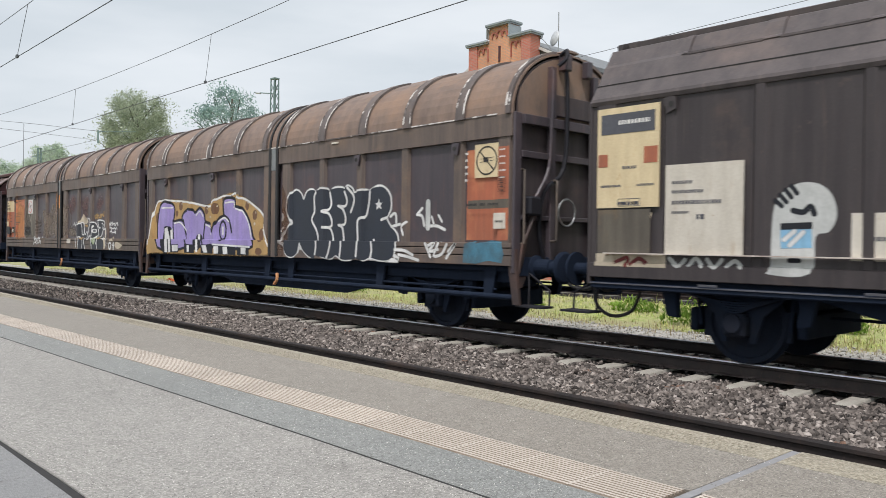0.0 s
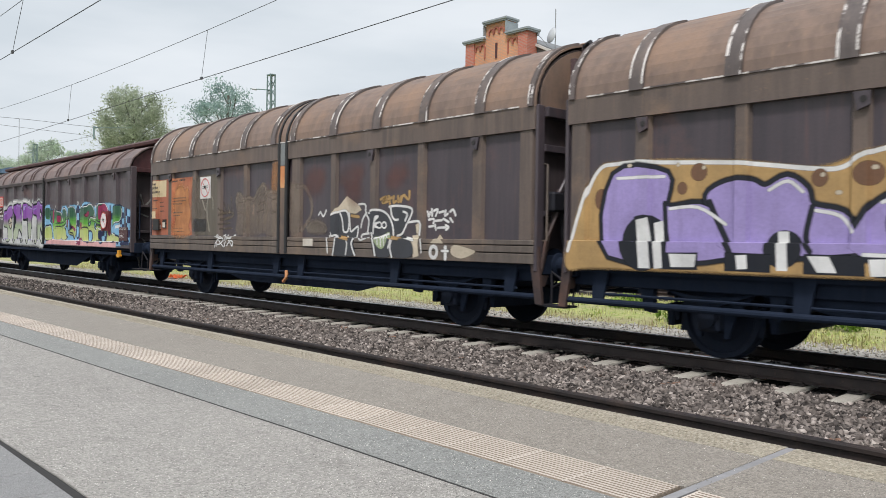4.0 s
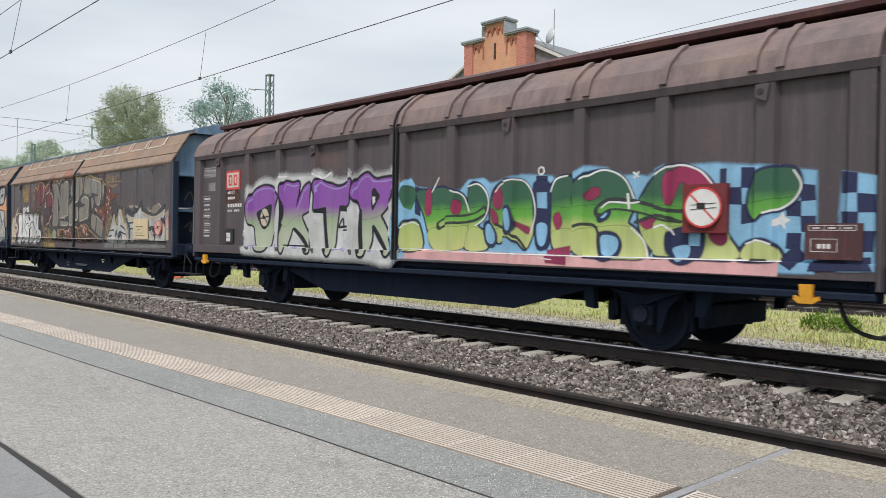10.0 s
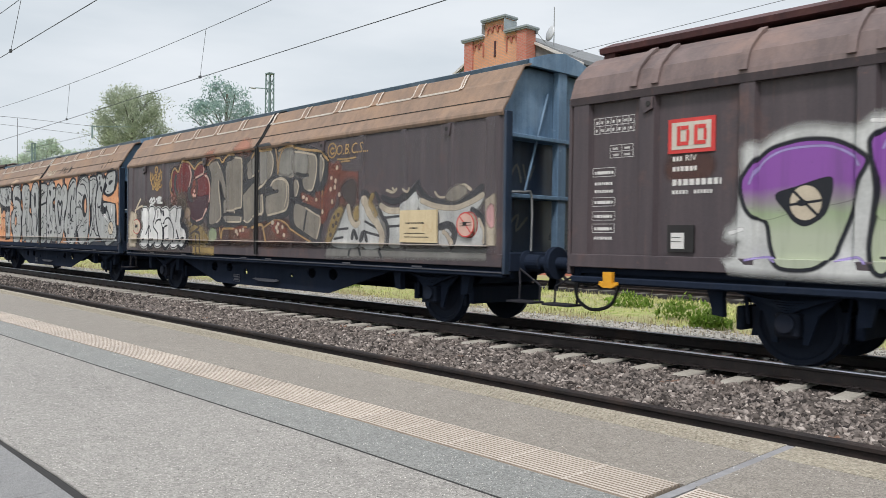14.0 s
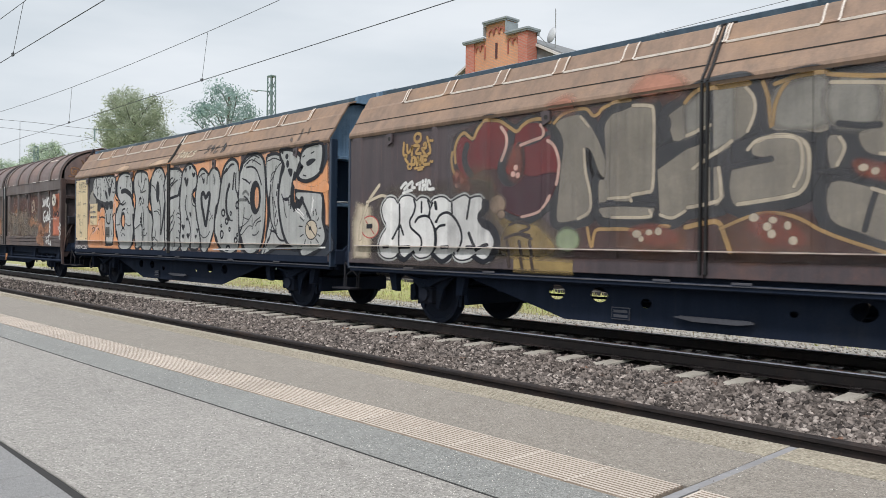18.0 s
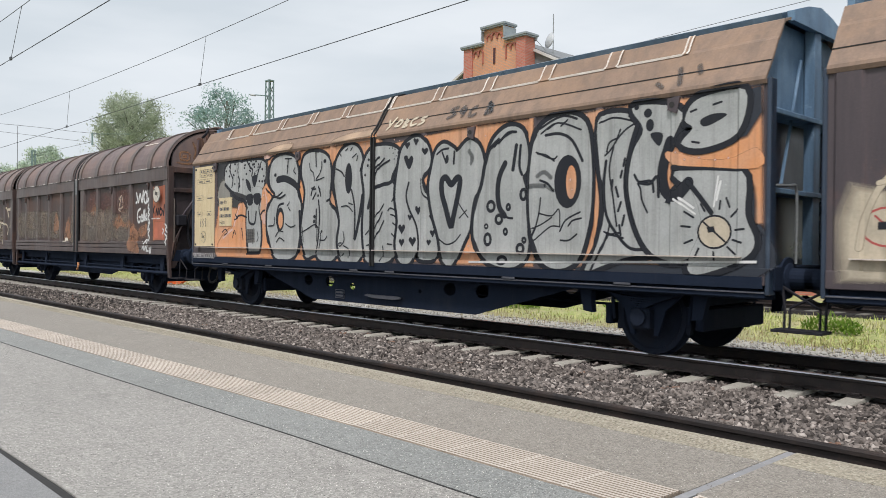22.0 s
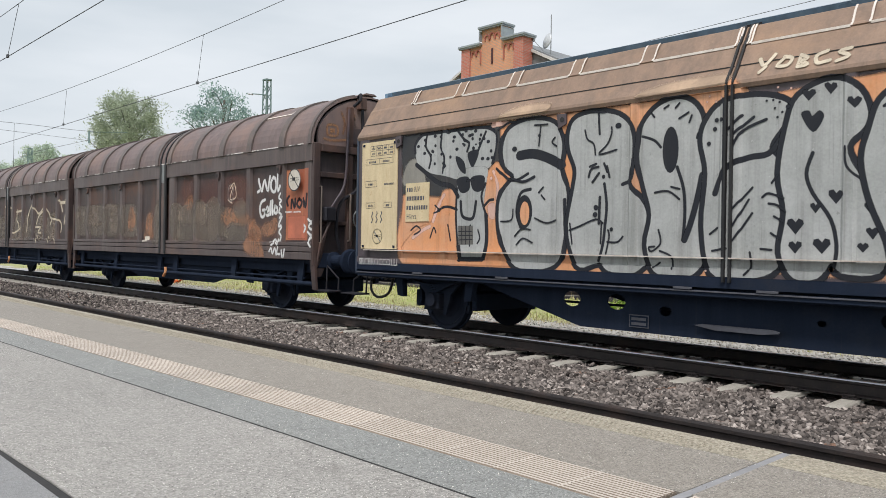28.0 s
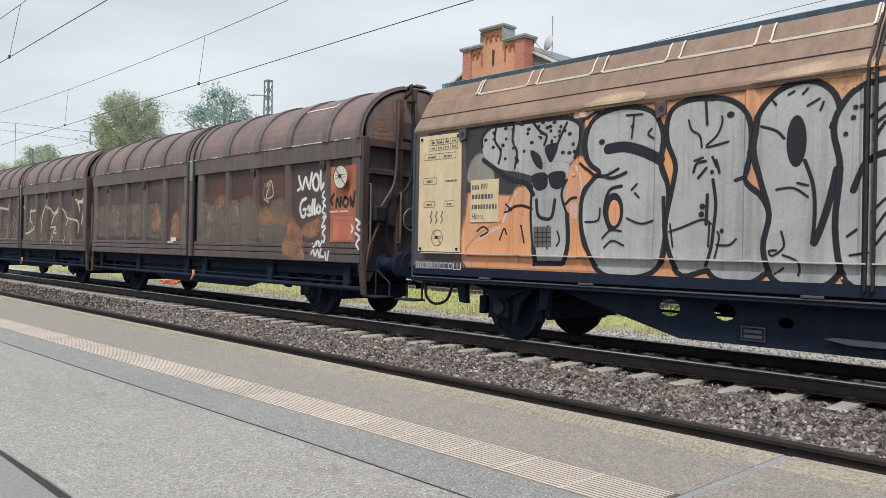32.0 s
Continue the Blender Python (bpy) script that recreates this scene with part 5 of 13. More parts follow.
def one_coat(wagon, st, name, mat, shapes, label, smooth, more):
    """One layer of paint on the near side. shapes: (width, x, z, x, z, ...) strokes; width 0 is a filled outline, -1 the same with straight edges,
    10 and more a closed stroke, 20 a disc (x, z, rx, rz), 30 and more a ring."""
    bm = bmesh.new()
    thin = bm.verts.layers.float.new("thin")
    feather = FEATHER.get(name, 0.010) * (1.6 if wagon in SOFT else 1.0) if mat in SPRAYED else 0.0
    for k, sh in enumerate(shapes):
        w, q = sh[0], [Vector((sh[i], sh[i + 1])) for i in range(1, len(sh), 2)]
        old = len(bm.verts)
        if w >= 20:
            (cx, cz), (rx, rz) = q
            w -= 20
            q = [Vector((cx + rx * math.cos(a), cz + rz * math.sin(a))) for a in (2 * math.pi * j / 20 for j in range(20))]
            if w >= 10:
                loop_band(bm, q, w - 10)
            else:
                bm.faces.new([bm.verts.new((p.x, 0, p.y)) for p in q])
                skirt(bm, thin, q, min(feather, rx * 0.6, rz * 0.6))
        elif w >= 10:
            q = curve(q, smooth, True)
            loop_band(bm, q, w - 10)
            skirt(bm, thin, q, feather, (w - 10) / 2)
        elif w > 0:
            skirt(bm, thin, ribbon(bm, curve(q, smooth), w), min(feather, w * 0.35))
        else:
            q = curve(q, smooth, True) if w == 0 else q
            fill = geometry.delaunay_2d_cdt(q, [], [list(range(len(q)))], 1, 1e-4)
            vs = [bm.verts.new((p.x, 0, p.y)) for p in fill[0]]
            for f in fill[2]:
                bm.faces.new([vs[i] for i in f])
            skirt(bm, thin, q, feather)
        bm.verts.ensure_lookup_table()
        for v in bm.verts[old:]:
            v.co.y = -k * 0.00003
    foot = COAT_FOOT.get(wagon)
    if foot and any(v.co.z < foot for v in bm.verts):
        if all(v.co.z <= foot + 0.003 for v in bm.verts):
            foot = -9.0
        bmesh.ops.bisect_plane(bm, geom=bm.verts[:] + bm.edges[:] + bm.faces[:], plane_co=(0, 0, foot), plane_no=(0, 0, 1), dist=1e-5, clear_inner=True)
    lift = COAT[wagon] * 0.00016 + 0.002 + more
    x0, x1 = min(v.co.x for v in bm.verts), max(v.co.x for v in bm.verts)
    z0, z1 = min(v.co.z for v in bm.verts), max(v.co.z for v in bm.verts)
    xs, zs = cuts(st)
    for c, n, lo, hi in [((x, 0, 0), (1, 0, 0), x0 < x, x < x1) for x in xs] + [((0, 0, z), (0, 0, 1), z0 < z, z < z1) for z in zs]:
        if lo and hi:
            bmesh.ops.bisect_plane(bm, geom=bm.verts[:] + bm.edges[:] + bm.faces[:], plane_co=c, plane_no=n, dist=1e-5)
    for v in bm.verts:
        v.co.y -= relief(st, v.co.x, v.co.z) + lift
    bm.normal_update()
    for f in bm.faces:
        if f.normal.y > 0:
            f.normal_flip()
    return part(name, bm, mat, wagon, label)


def board(wagon, st, name, mat, x0, x1, z0, z1, label="", out_by=0.012):
    """A thin plate fixed to the near side."""
    y = max(relief(st, (x0 + x1) / 2, (z0 + z1) / 2), relief(st, x0 + 0.02, (z0 + z1) / 2), relief(st, x1 - 0.02, (z0 + z1) / 2)) + 0.004
    ob = part(name, box(bmesh.new(), x0, x1, -y - out_by, -y + 0.004, z0, z1), mat, wagon, label)
    return ob, -y - out_by - 0.003


def bars(parent, y, mat, rows):
    """Lettering too small to read, as plain bars: rows of x, z, length, height."""
    bm = bmesh.new()
    for x, z, l, h in rows:
        h *= 0.74
        u, rng = x, random.Random(round(x * 50 + z * 31))
        while u < x + l - 0.01:
            w = min(rng.uniform(0.5, 0.85) * h, x + l - u)
            bm.faces.new([bm.verts.new(p) for p in ((u, y, z), (u + w, y, z), (u + w, y, z + h), (u, y, z + h))])
            u += w + 0.28 * h
    ob = part("lettering", bm, mat, parent)
    ob["kind"] = "stuff"
    return ob


def words(parent, text, x, z, size, y, mat, label="", shear=0.0, squeeze=1.0):
    """Readable lettering in the built-in font, flat on the side."""
    cu = bpy.data.curves.new("lettering", "FONT")
    cu.body, cu.size, cu.shear, cu.resolution_u = text, size, shear, 2
    tmp = bpy.data.objects.new("lettering", cu)
    me = bpy.data.meshes.new_from_object(tmp)
    bpy.data.objects.remove(tmp)
    me.name = "lettering"
    me.transform(Matrix.Translation((x, y, z)) @ Matrix.Rotation(math.pi / 2, 4, "X") @ Matrix.Diagonal((squeeze, 1, 1, 1)))
    me.materials.clear()
    me.materials.append(mat)
    ob = new("lettering", me)
    ob.parent = parent
    ob["kind"] = "stuff"
    if label:
        ob["label"] = label
    return ob


WHEEL_R = 0.49                                # rolling radius


def wheelset(root, x):
    ws = new("wheelset")
    ws.parent = root
    ws.matrix_basis = pose(x, 0, WHEEL_R)
    part("axle", lathe(bmesh.new(), [(0.07, -1.08), (0.07, -0.8), (0.09, -0.7), (0.08, 0), (0.09, 0.7), (0.07, 0.8), (0.07, 1.08)], 12), WHEEL, ws)
    for s in (-1, 1):
        prof = [(0.08, 0.665), (0.13, 0.675), (0.38, 0.70), (0.43, 0.682), (0.518, 0.684), (0.518, 0.708), (0.494, 0.718), (0.488, 0.818), (0.43, 0.820), (0.41, 0.79), (0.30, 0.765), (0.16, 0.80), (0.13, 0.845), (0.08, 0.845)]
        part("wheel", lathe(bmesh.new(), [(r, s * h) for r, h in prof], 36), WHEEL, ws, "dark steel disc wheel", smooth=False)
    return ws


def brake_beams(root, x):
    """The cross beams with their triangle frames before and behind an axle."""
    for e in (-1, 1):
        u = x + e * 0.66
        beam = part("brake_beam", box(bmesh.new(), u - 0.05, u + 0.05, -0.84, 0.84, 0.34, 0.62, 0.02), UNDER, root, "black brake beam across the wheels")
        part("beam_tie", prism(bmesh.new(), [(-0.72, 0.66), (0.72, 0.66), (0.30, 0.92), (-0.30, 0.92)], u - 0.03, u + 0.03), UNDER, beam)
    part("axle_frame", box(bmesh.new(), x - 0.50, x + 0.50, -0.60, 0.60, 0.62, 0.84, 0.03), UNDER, root, "black frame above the axle")


def running_gear(root, x):
    for s in (-1, 1):
        gear = part("axle_guard", prism(bmesh.new(), [(x - 0.62, 0.98), (x - 0.62, 0.86), (x - 0.30, 0.58), (x - 0.20, 0.26), (x - 0.14, 0.26), (x - 0.14, 0.60), (x + 0.14, 0.60), (x + 0.14, 0.26), (x + 0.20, 0.26), (x + 0.30, 0.58), (x + 0.62, 0.86), (x + 0.62, 0.98)],
                               s * 0.96, s * 1.00, "y"), UNDER, root, "dark axle guard plate")
        bm = box(bmesh.new(), x - 0.135, x + 0.135, min(s * 0.90, s * 1.12), max(s * 0.90, s * 1.12), 0.33, 0.60, 0.03)
        part("axle_box", bm, WHEEL, gear)
        bm = lathe(bmesh.new(), [(0.02, 0.0), (0.105, 0.0), (0.105, 0.05), (0.02, 0.05)], 16)
        bmesh.ops.transform(bm, matrix=pose(x, s * 1.12 - (0.05 if s < 0 else 0.0), WHEEL_R), verts=bm.verts[:])
        part("axle_cover", bm, WHEEL, gear)
        for k in range(5):
            half = 0.60 - 0.10 * k
            z = 0.735 - 0.028 * k
            line = [(x + half * u, z + 0.085 * u * u) for u in (-1, -0.66, -0.33, 0, 0.33, 0.66, 1)]
            part("spring_leaf", prism(bmesh.new(), [(a, b) for a, b in line] + [(a, b - 0.022) for a, b in line[::-1]], s * 1.02, s * 1.10, "y"), UNDER, gear)
        for e in (-1, 1):
            part("spring_stop", prism(bmesh.new(), [(x + e * 0.70, 0.98), (x + e * 0.98, 0.98), (x + e * 0.90, 0.70), (x + e * 0.86, 0.52), (x + e * 0.72, 0.50), (x + e * 0.74, 0.72)], s * 1.02, s * 1.12, "y"), UNDER, gear)
            part("spring_shackle", tube(bmesh.new(), [(x + e * 0.60, s * 1.06, 0.81), (x + e * 0.66, s * 1.06, 0.98)], 0.028, 6), UNDER, gear)
            part("brake_block", prism(bmesh.new(), [(x + e * 0.50 + 0.03 * a, 0.46 + b) for a, b in ((-1, -0.17), (1, -0.17), (1.6, 0), (1, 0.17), (-1, 0.17), (-0.4, 0))], s * 0.73, s * 0.81, "y"), WHEEL, gear)
            part("brake_hanger", tube(bmesh.new(), [(x + e * 0.54, s * 0.86, 0.42), (x + e * 0.60, s * 0.86, 0.97)], 0.022, 6), UNDER, gear)


def buffers_and_coupling(root, xe, e):
    for s in (-1, 1):
        y = s * 0.875
        bm = lathe(bmesh.new(), [(0.02, 0.0), (0.17, 0.0), (0.17, 0.03), (0.115, 0.05), (0.115, 0.30), (0.085, 0.31), (0.085, 0.50), (0.02, 0.50)], 18, "x")
        bmesh.ops.transform(bm, matrix=pose(xe, y, 1.04) @ Matrix.Diagonal((e, 1, 1, 1)), verts=bm.verts[:])
        bmesh.ops.recalc_face_normals(bm, faces=bm.faces[:])
        bf = part("buffer", bm, UNDER, root, "greasy black buffer")
        bm = lathe(bmesh.new(), [(0.02, 0.50), (0.23, 0.505), (0.235, 0.53), (0.20, 0.555), (0.02, 0.57)], 22, "x")
        bmesh.ops.transform(bm, matrix=pose(xe, y, 1.04) @ Matrix.Diagonal((e, 1, 1, 1)), verts=bm.verts[:])
        bmesh.ops.recalc_face_normals(bm, faces=bm.faces[:])
        part("buffer_head", bm, UNDER, bf)
    part("draw_hook", tube(bmesh.new(), curve([(xe, 0, 1.03), (xe + e * 0.25, 0, 1.03), (xe + e * 0.40, 0, 1.06), (xe + e * 0.42, 0, 1.15), (xe + e * 0.34, 0, 1.18)], 3), 0.045, 8), UNDER, root)
    part("coupling_screw", tube(bmesh.new(), curve([(xe + e * 0.33, 0.03, 1.06), (xe + e * 0.36, 0.04, 0.85), (xe + e * 0.45, 0.03, 0.74), (xe + e * 0.40, 0.02, 0.68)], 3), 0.035, 7), UNDER, root)
    for y in (-0.42, -0.27):
        part("brake_hose", tube(bmesh.new(), curve([(xe, y, 0.92), (xe + e * 0.18, y, 0.86), (xe + e * 0.28, y * 0.9, 0.76), (xe + e * 0.44, y * 0.7, 0.72), (xe + e * 0.62, y * 0.5, 0.80)], 4), 0.024, 8), RUBBER, root, "black rubber brake hose")


def goods_wagon(style, centre, length, base, label, paint, roof_mat, end_mat, cap_mat=None, pale=True, dusty=None, side_lug=True, ribs=None):
    st = STYLES[style]
    root = empty("goods_wagon", pose(centre, TRAIN_Y, 0), label, "goods wagon", "wagons of the train")
    h = length / 2
    rail_mat = dusty or paint
    frame_mat = (ribs or FRAME_BROWN) if style == "arched" else paint
    for s in (-1, 1):
        for e in (-1, 1):
            def bx(a, b, y0, y1, z0, z1, bev=0.0):
                xa, xb = sorted((e * a, e * b))
                ya, yb = sorted((s * y0, s * y1))
                return box(bmesh.new(), xa, xb, ya, yb, z0, z1, bev)
            wall = part("sliding_wall", bx(0.012, h, st["panel"] - 0.04, st["panel"], st["foot"], st["head"]), paint, root, "sliding side wall")
            if style == "arched":
                zs = [(st["sill"], 1.19), (1.203, 1.30), (1.312, st["foot"])]
            else:
                zs = [(st["sill"], st["foot"])]
            for z0, z1 in zs:
                part("bottom_rail", bx(0.012, h, SIDE - 0.09, SIDE, z0, z1, 0.008), rail_mat, wall, "dusty bottom rail")
            part("cornice", prism(bmesh.new(), [(s * (SIDE - 0.09), st["head"]), (s * SIDE, st["head"]), (s * (st["roof"][0][0]), st["top"]), (s * (SIDE - 0.09), st["top"])], *sorted((e * 0.012, e * h))), roof_mat if style == "panelled" else frame_mat, wall, "cornice rail")
            for c, w in st["ribs"]:
                if c + w > h - 0.02:
                    continue
                prof = [(e * c - w - 0.03, s * st["panel"]), (e * c - w, s * st["rib"]), (e * c + w, s * st["rib"]), (e * c + w + 0.03, s * st["panel"])]
                part("rib", prism(bmesh.new(), prof, st["foot"] + 0.001, st["head"] - 0.001, "z"), frame_mat, wall, "vertical stiffening rib")
                if side_lug and s < 0 and c in (st["ribs"][2][0], st["ribs"][-2][0]):
                    lug = prism(bmesh.new(), [(e * c - 0.10 * e, st["head"] - 0.02), (e * c - 0.10 * e, st["head"] - 0.16), (e * c + 0.02 * e, st["head"] - 0.21), (e * c + 0.06 * e, st["head"] - 0.02)], s * SIDE, s * (SIDE + 0.03), "y")
                    lug = part("lifting_lug", lug, paint, wall, "steel lifting lug with a hole")
                    bm = lathe(bmesh.new(), [(0.005, 0), (0.035, 0), (0.035, 0.004), (0.005, 0.004)], 12)
                    bmesh.ops.transform(bm, matrix=pose(e * c - 0.04 * e, s * (SIDE + 0.036), st["head"] - 0.10), verts=bm.verts[:])
                    part("hole", bm, GAP, lug)
            # the roof half goes with the wall
            line = [(s * y, z) for y, z in st["roof"]]
            roof = part("roof_panel", shell(bmesh.new(), line, 0.03, *sorted((e * 0.012, e * h))), roof_mat, wall, "weathered curved roof panel", smooth=False)
            # raised straps and ribs: place along the wagon and half width
            if style == "arched":
                marks = [(0.36 - 0.07 * e, 0.085), (1.635, 0.11), (2.89, 0.11), (4.09, 0.10), (5.34, 0.10), (h - 0.07, 0.045)]
                lo, hi = 0.02, 0.85
            elif style == "ribbed":
                marks = [(x, 0.045) for x in (0.10, 1.22, 1.50, 2.50, 3.55, 3.83, 4.95, 6.05, 6.35)]
                lo, hi = 0.16, 0.66
            else:
                marks = [(0.07, 0.03)] + [(1.25 + 1.12 * k, 0.10) for k in range(4)] + [(5.68, 0.04)]
                lo, hi = 0.43, 0.72
            dense = curve([Vector(p) for p in line], 4)
            a, b = int(lo * (len(dense) - 1)), int(hi * (len(dense) - 1))
            seg = [(p.x, p.y) for p in dense[a:b + 1]]
            seg_out = []
            for i, (y, z) in enumerate(seg):
                p0, p1 = seg[max(i - 1, 0)], seg[min(i + 1, len(seg) - 1)]
                d = Vector((p1[0] - p0[0], p1[1] - p0[1])).normalized()
                nrm = Vector((d.y, -d.x)) if s > 0 else Vector((-d.y, d.x))
                hgt = 0.016 if style == "panelled" else 0.035
                seg_out.append((y + nrm.x * hgt, z + nrm.y * hgt))
            chips = random.Random(round(centre * 7) + 3 * e + s)
            for x, w in marks:
                part("roof_rib", prism(bmesh.new(), seg + seg_out[::-1], e * x - w, e * x + w), STRAP if style == "arched" else roof_mat, roof, "raised roof strap")
                if pale and s < 0:
                    thin = [(y * 1.002, z + 0.004) for y, z in seg_out]
                    for edge in (-1, 1):
                        k0, k1, wide = 0, len(seg), 0.022
                        if style == "arched":
                            k0, wide = chips.randint(0, 6), chips.uniform(0.018, 0.040)
                            k1 = min(len(seg), k0 + chips.randint(10, 40))
                        xa, xb = sorted((e * x + edge * w, e * x + edge * (w - wide)))
                        if k1 - k0 > 2:
                            part("chipped_edge", prism(bmesh.new(), seg_out[k0:k1] + thin[k0:k1][::-1], xa, xb), CHIPPED if style == "arched" else WHITE_EDGE, roof, "pale chipped paint on the strap")
            if style == "arched":
                part("gutter", bx(0.02, h - 0.3, SIDE - 0.03, SIDE + 0.014, 3.245, 3.264), CHIPPED, roof, "pale worn gutter strip")
            if style == "panelled":
                y0, z0 = st["roof"][3]
                for (xa, wa), (xb, wb) in zip(marks, marks[1:]):
                    part("panel_edge", bx(xa + wa, xb - wb, y0 - 0.02, y0 + 0.014, z0 - 0.006, z0 + 0.022), WHITE_EDGE if pale else roof_mat, roof, "worn panel edge")
                part("seam", bx(0.02, h, 1.20, 1.248, 3.424, 3.436), GAP, roof)
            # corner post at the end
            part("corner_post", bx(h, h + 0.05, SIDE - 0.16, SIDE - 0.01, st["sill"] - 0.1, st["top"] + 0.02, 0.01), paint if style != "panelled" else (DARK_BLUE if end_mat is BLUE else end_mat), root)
    if style == "panelled":
        for e in (-1, 1):
            part("side_lip", box(bmesh.new(), *sorted((e * 0.03, e * (h - 0.25))), -SIDE - 0.062, -SIDE + 0.01, 1.262, 1.276), PALE_EDGE, root, "thin bright lip along the foot of the wall")
    if style == "arched":
        cover = part("wall_gap_cover", box(bmesh.new(), -0.168, 0.018, -SIDE - 0.006, -SIDE + 0.03, st["sill"], 2.795), frame_mat, root, "upright cover between the sliding walls")
        part("bare_plate", box(bmesh.new(), -0.166, 0.016, -SIDE - 0.010, -SIDE + 0.03, 2.80, st["top"]), STEEL, cover, "bare grey metal plate")
        for a in (-0.250, 0.018):
            part("wall_seal", box(bmesh.new(), a, a + 0.082, -SIDE - 0.030, -SIDE + 0.03, st["sill"] + 0.02, st["top"], 0.012), RUBBER, root, "black rubber seal beside the wall gap")
            over = [(-y * 1.018, 3.24 + (z - 3.24) * 1.018) for y, z in st["roof"][:-1]]
            part("roof_seal", prism(bmesh.new(), over + [(y + 0.03, z - 0.03) for y, z in over[::-1]], a + 0.012, a + 0.070), RUBBER, root, "black rubber seal over the roof joint")
    else:
        for a in (-0.055, 0.018):
            part("wall_seal", box(bmesh.new(), a, a + 0.026, -SIDE - 0.046, -SIDE + 0.03, st["foot"] - 0.15, st["top"]), RUBBER, root, "black rubber seal between the sliding walls")
            over = [(-y - 0.018, z + 0.020) for y, z in st["roof"][:-1]]
            part("roof_seal", prism(bmesh.new(), over + [(y + 0.03, z - 0.03) for y, z in over[::-1]], a, a + 0.026), RUBBER, root, "black rubber seal over the roof joint")
    # roof cap
    if st["cap"]:
        bm = prism(bmesh.new(), st["cap"], -h + 0.12, h - 0.12) if style == "panelled" else prism(bmesh.new(), st["cap"], -h - 0.04, h + 0.04)
        part("roof_cap", bm, cap_mat or roof_mat, root, "ridge capping over the sliding walls")
    else:
        bm = bmesh.new()
        prism(bm, [(-0.16, 4.325), (-0.10, 4.36), (0.10, 4.36), (0.16, 4.325)], -h, h)
        part("ridge_strip", bm, roof_mat, root)
    # ends
    out_line = [(y, z) for y, z in st["roof"]][::-1]
    lim = st["panel"] - 0.045
    half = [(-lim, st["sill"]), (-lim, st["roof"][0][1])] + [(-min(lim, y - 0.05), z - 0.05) for y, z in st["roof"] if y > 0.06] + [(0.0, st["roof"][-1][1] - 0.05)]
    full = half + [(-y, z) for y, z in half[::-1] if abs(y) > 1e-4]
    inset = {"arched": 0.05, "ribbed": 0.20, "panelled": 0.30}[style]
    for e in (-1, 1):
        xw = e * (h - inset)
        # On blue ends this wall takes the darker blue, hood and posts the lighter.
        part("end_wall", prism(bmesh.new(), full, xw - 0.025, xw + 0.025), END_DARK if style != "panelled" else (DARK_BLUE if end_mat is BLUE else end_mat), root, "dark end wall")
        xo = e * (h + 0.005)
        def ebox(y0, y1, z0, z1, d0=-0.02, d1=0.06, bev=0.008):
            xa, xb = sorted((xo + e * d0, xo + e * d1))
            return box(bmesh.new(), xa, xb, y0, y1, z0, z1, bev)
        deep = -inset + 0.03
        if style == "arched":
            arc = [(-lim + 0.02, 3.245)] + [(-min(lim - 0.02, y - 0.07), z - 0.07) for y, z in st["roof"] if y > 0.08 and z > 3.34]
            # The lighter roof colour here stands for the lit slope of the arch.
            part("end_arch", prism(bmesh.new(), arc + [(-y, z) for y, z in arc[::-1]], *sorted((xw + e * 0.027, xw + e * 0.04))), roof_mat, root, "stained arched top of the end wall")
            for y in (-0.52, 0.52):
                part("end_post", ebox(y - 0.06, y + 0.06, 1.0, 4.02, deep, 0.07), paint, root, "upright end post")
            part("end_beam", ebox(-1.2, 1.2, 3.10, 3.24, deep, 0.10), paint, root)
            part("end_beam", ebox(-1.2, 1.2, 2.62, 2.72, deep, 0.06), paint, root)
            part("end_beam", ebox(-1.2, 1.2, 1.72, 1.79, deep, 0.05), paint, root)
            part("vent_pipe", tube(bmesh.new(), curve([(xo + e * 0.11, -0.30, 4.15), (xo + e * 0.13, -0.28, 3.4), (xo + e * 0.12, -0.34, 2.5), (xo + e * 0.12, -0.78, 2.15), (xo + e * 0.10, -0.86, 1.6), (xo + e * 0.08, -0.70, 1.1)], 4), 0.034, 7), GRIME, root, "bent brake pipe")
            part("roof_latch", ebox(-0.36, -0.20, 3.98, 4.24, 0.0, 0.16, 0.02), paint, root)
            part("roof_latch", ebox(0.22, 0.34, 3.95, 4.22, 0.0, 0.14, 0.02), paint, root)
            part("grab_handle", tube(bmesh.new(), curve([(xo + e * 0.04, -0.55, 2.30), (xo + e * 0.22, -0.62, 2.30), (xo + e * 0.24, -0.64, 2.1), (xo + e * 0.24, -0.64, 1.5), (xo + e * 0.20, -0.62, 1.42), (xo + e * 0.04, -0.55, 1.42)], 3), 0.018, 7), DUSTY, root, "worn grab handle")
            part("hand_rail", tube(bmesh.new(), [(xo + e * 0.02, -1.20, 2.44), (xo + e * 0.12, -1.22, 2.44), (xo + e * 0.12, -1.22, 1.38), (xo + e * 0.02, -1.20, 1.38)], 0.017, 7), DUSTY, root, "worn upright hand rail")
            part("hand_wheel", tube(bmesh.new(), [(xo + e * 0.16, -0.30 + 0.2 * math.cos(a), 1.85 + 0.2 * math.sin(a)) for a in (2 * math.pi * k / 18 for k in range(19))], 0.016, 6), STEEL, root, "hand brake wheel")
            part("diagonal_strut", tube(bmesh.new(), [(xo + e * 0.08, -0.92, 2.1), (xo + e * 0.03, -1.22, 0.95)], 0.035, 6), RUSTY, root)
            part("gusset", prism(bmesh.new(), [(-1.3, 1.0), (-1.02, 1.0), (-1.16, 0.74), (-1.3, 0.74)], *sorted((xo + e * 0.0, xo + e * 0.05))), RUSTY, root)
        elif style == "ribbed":
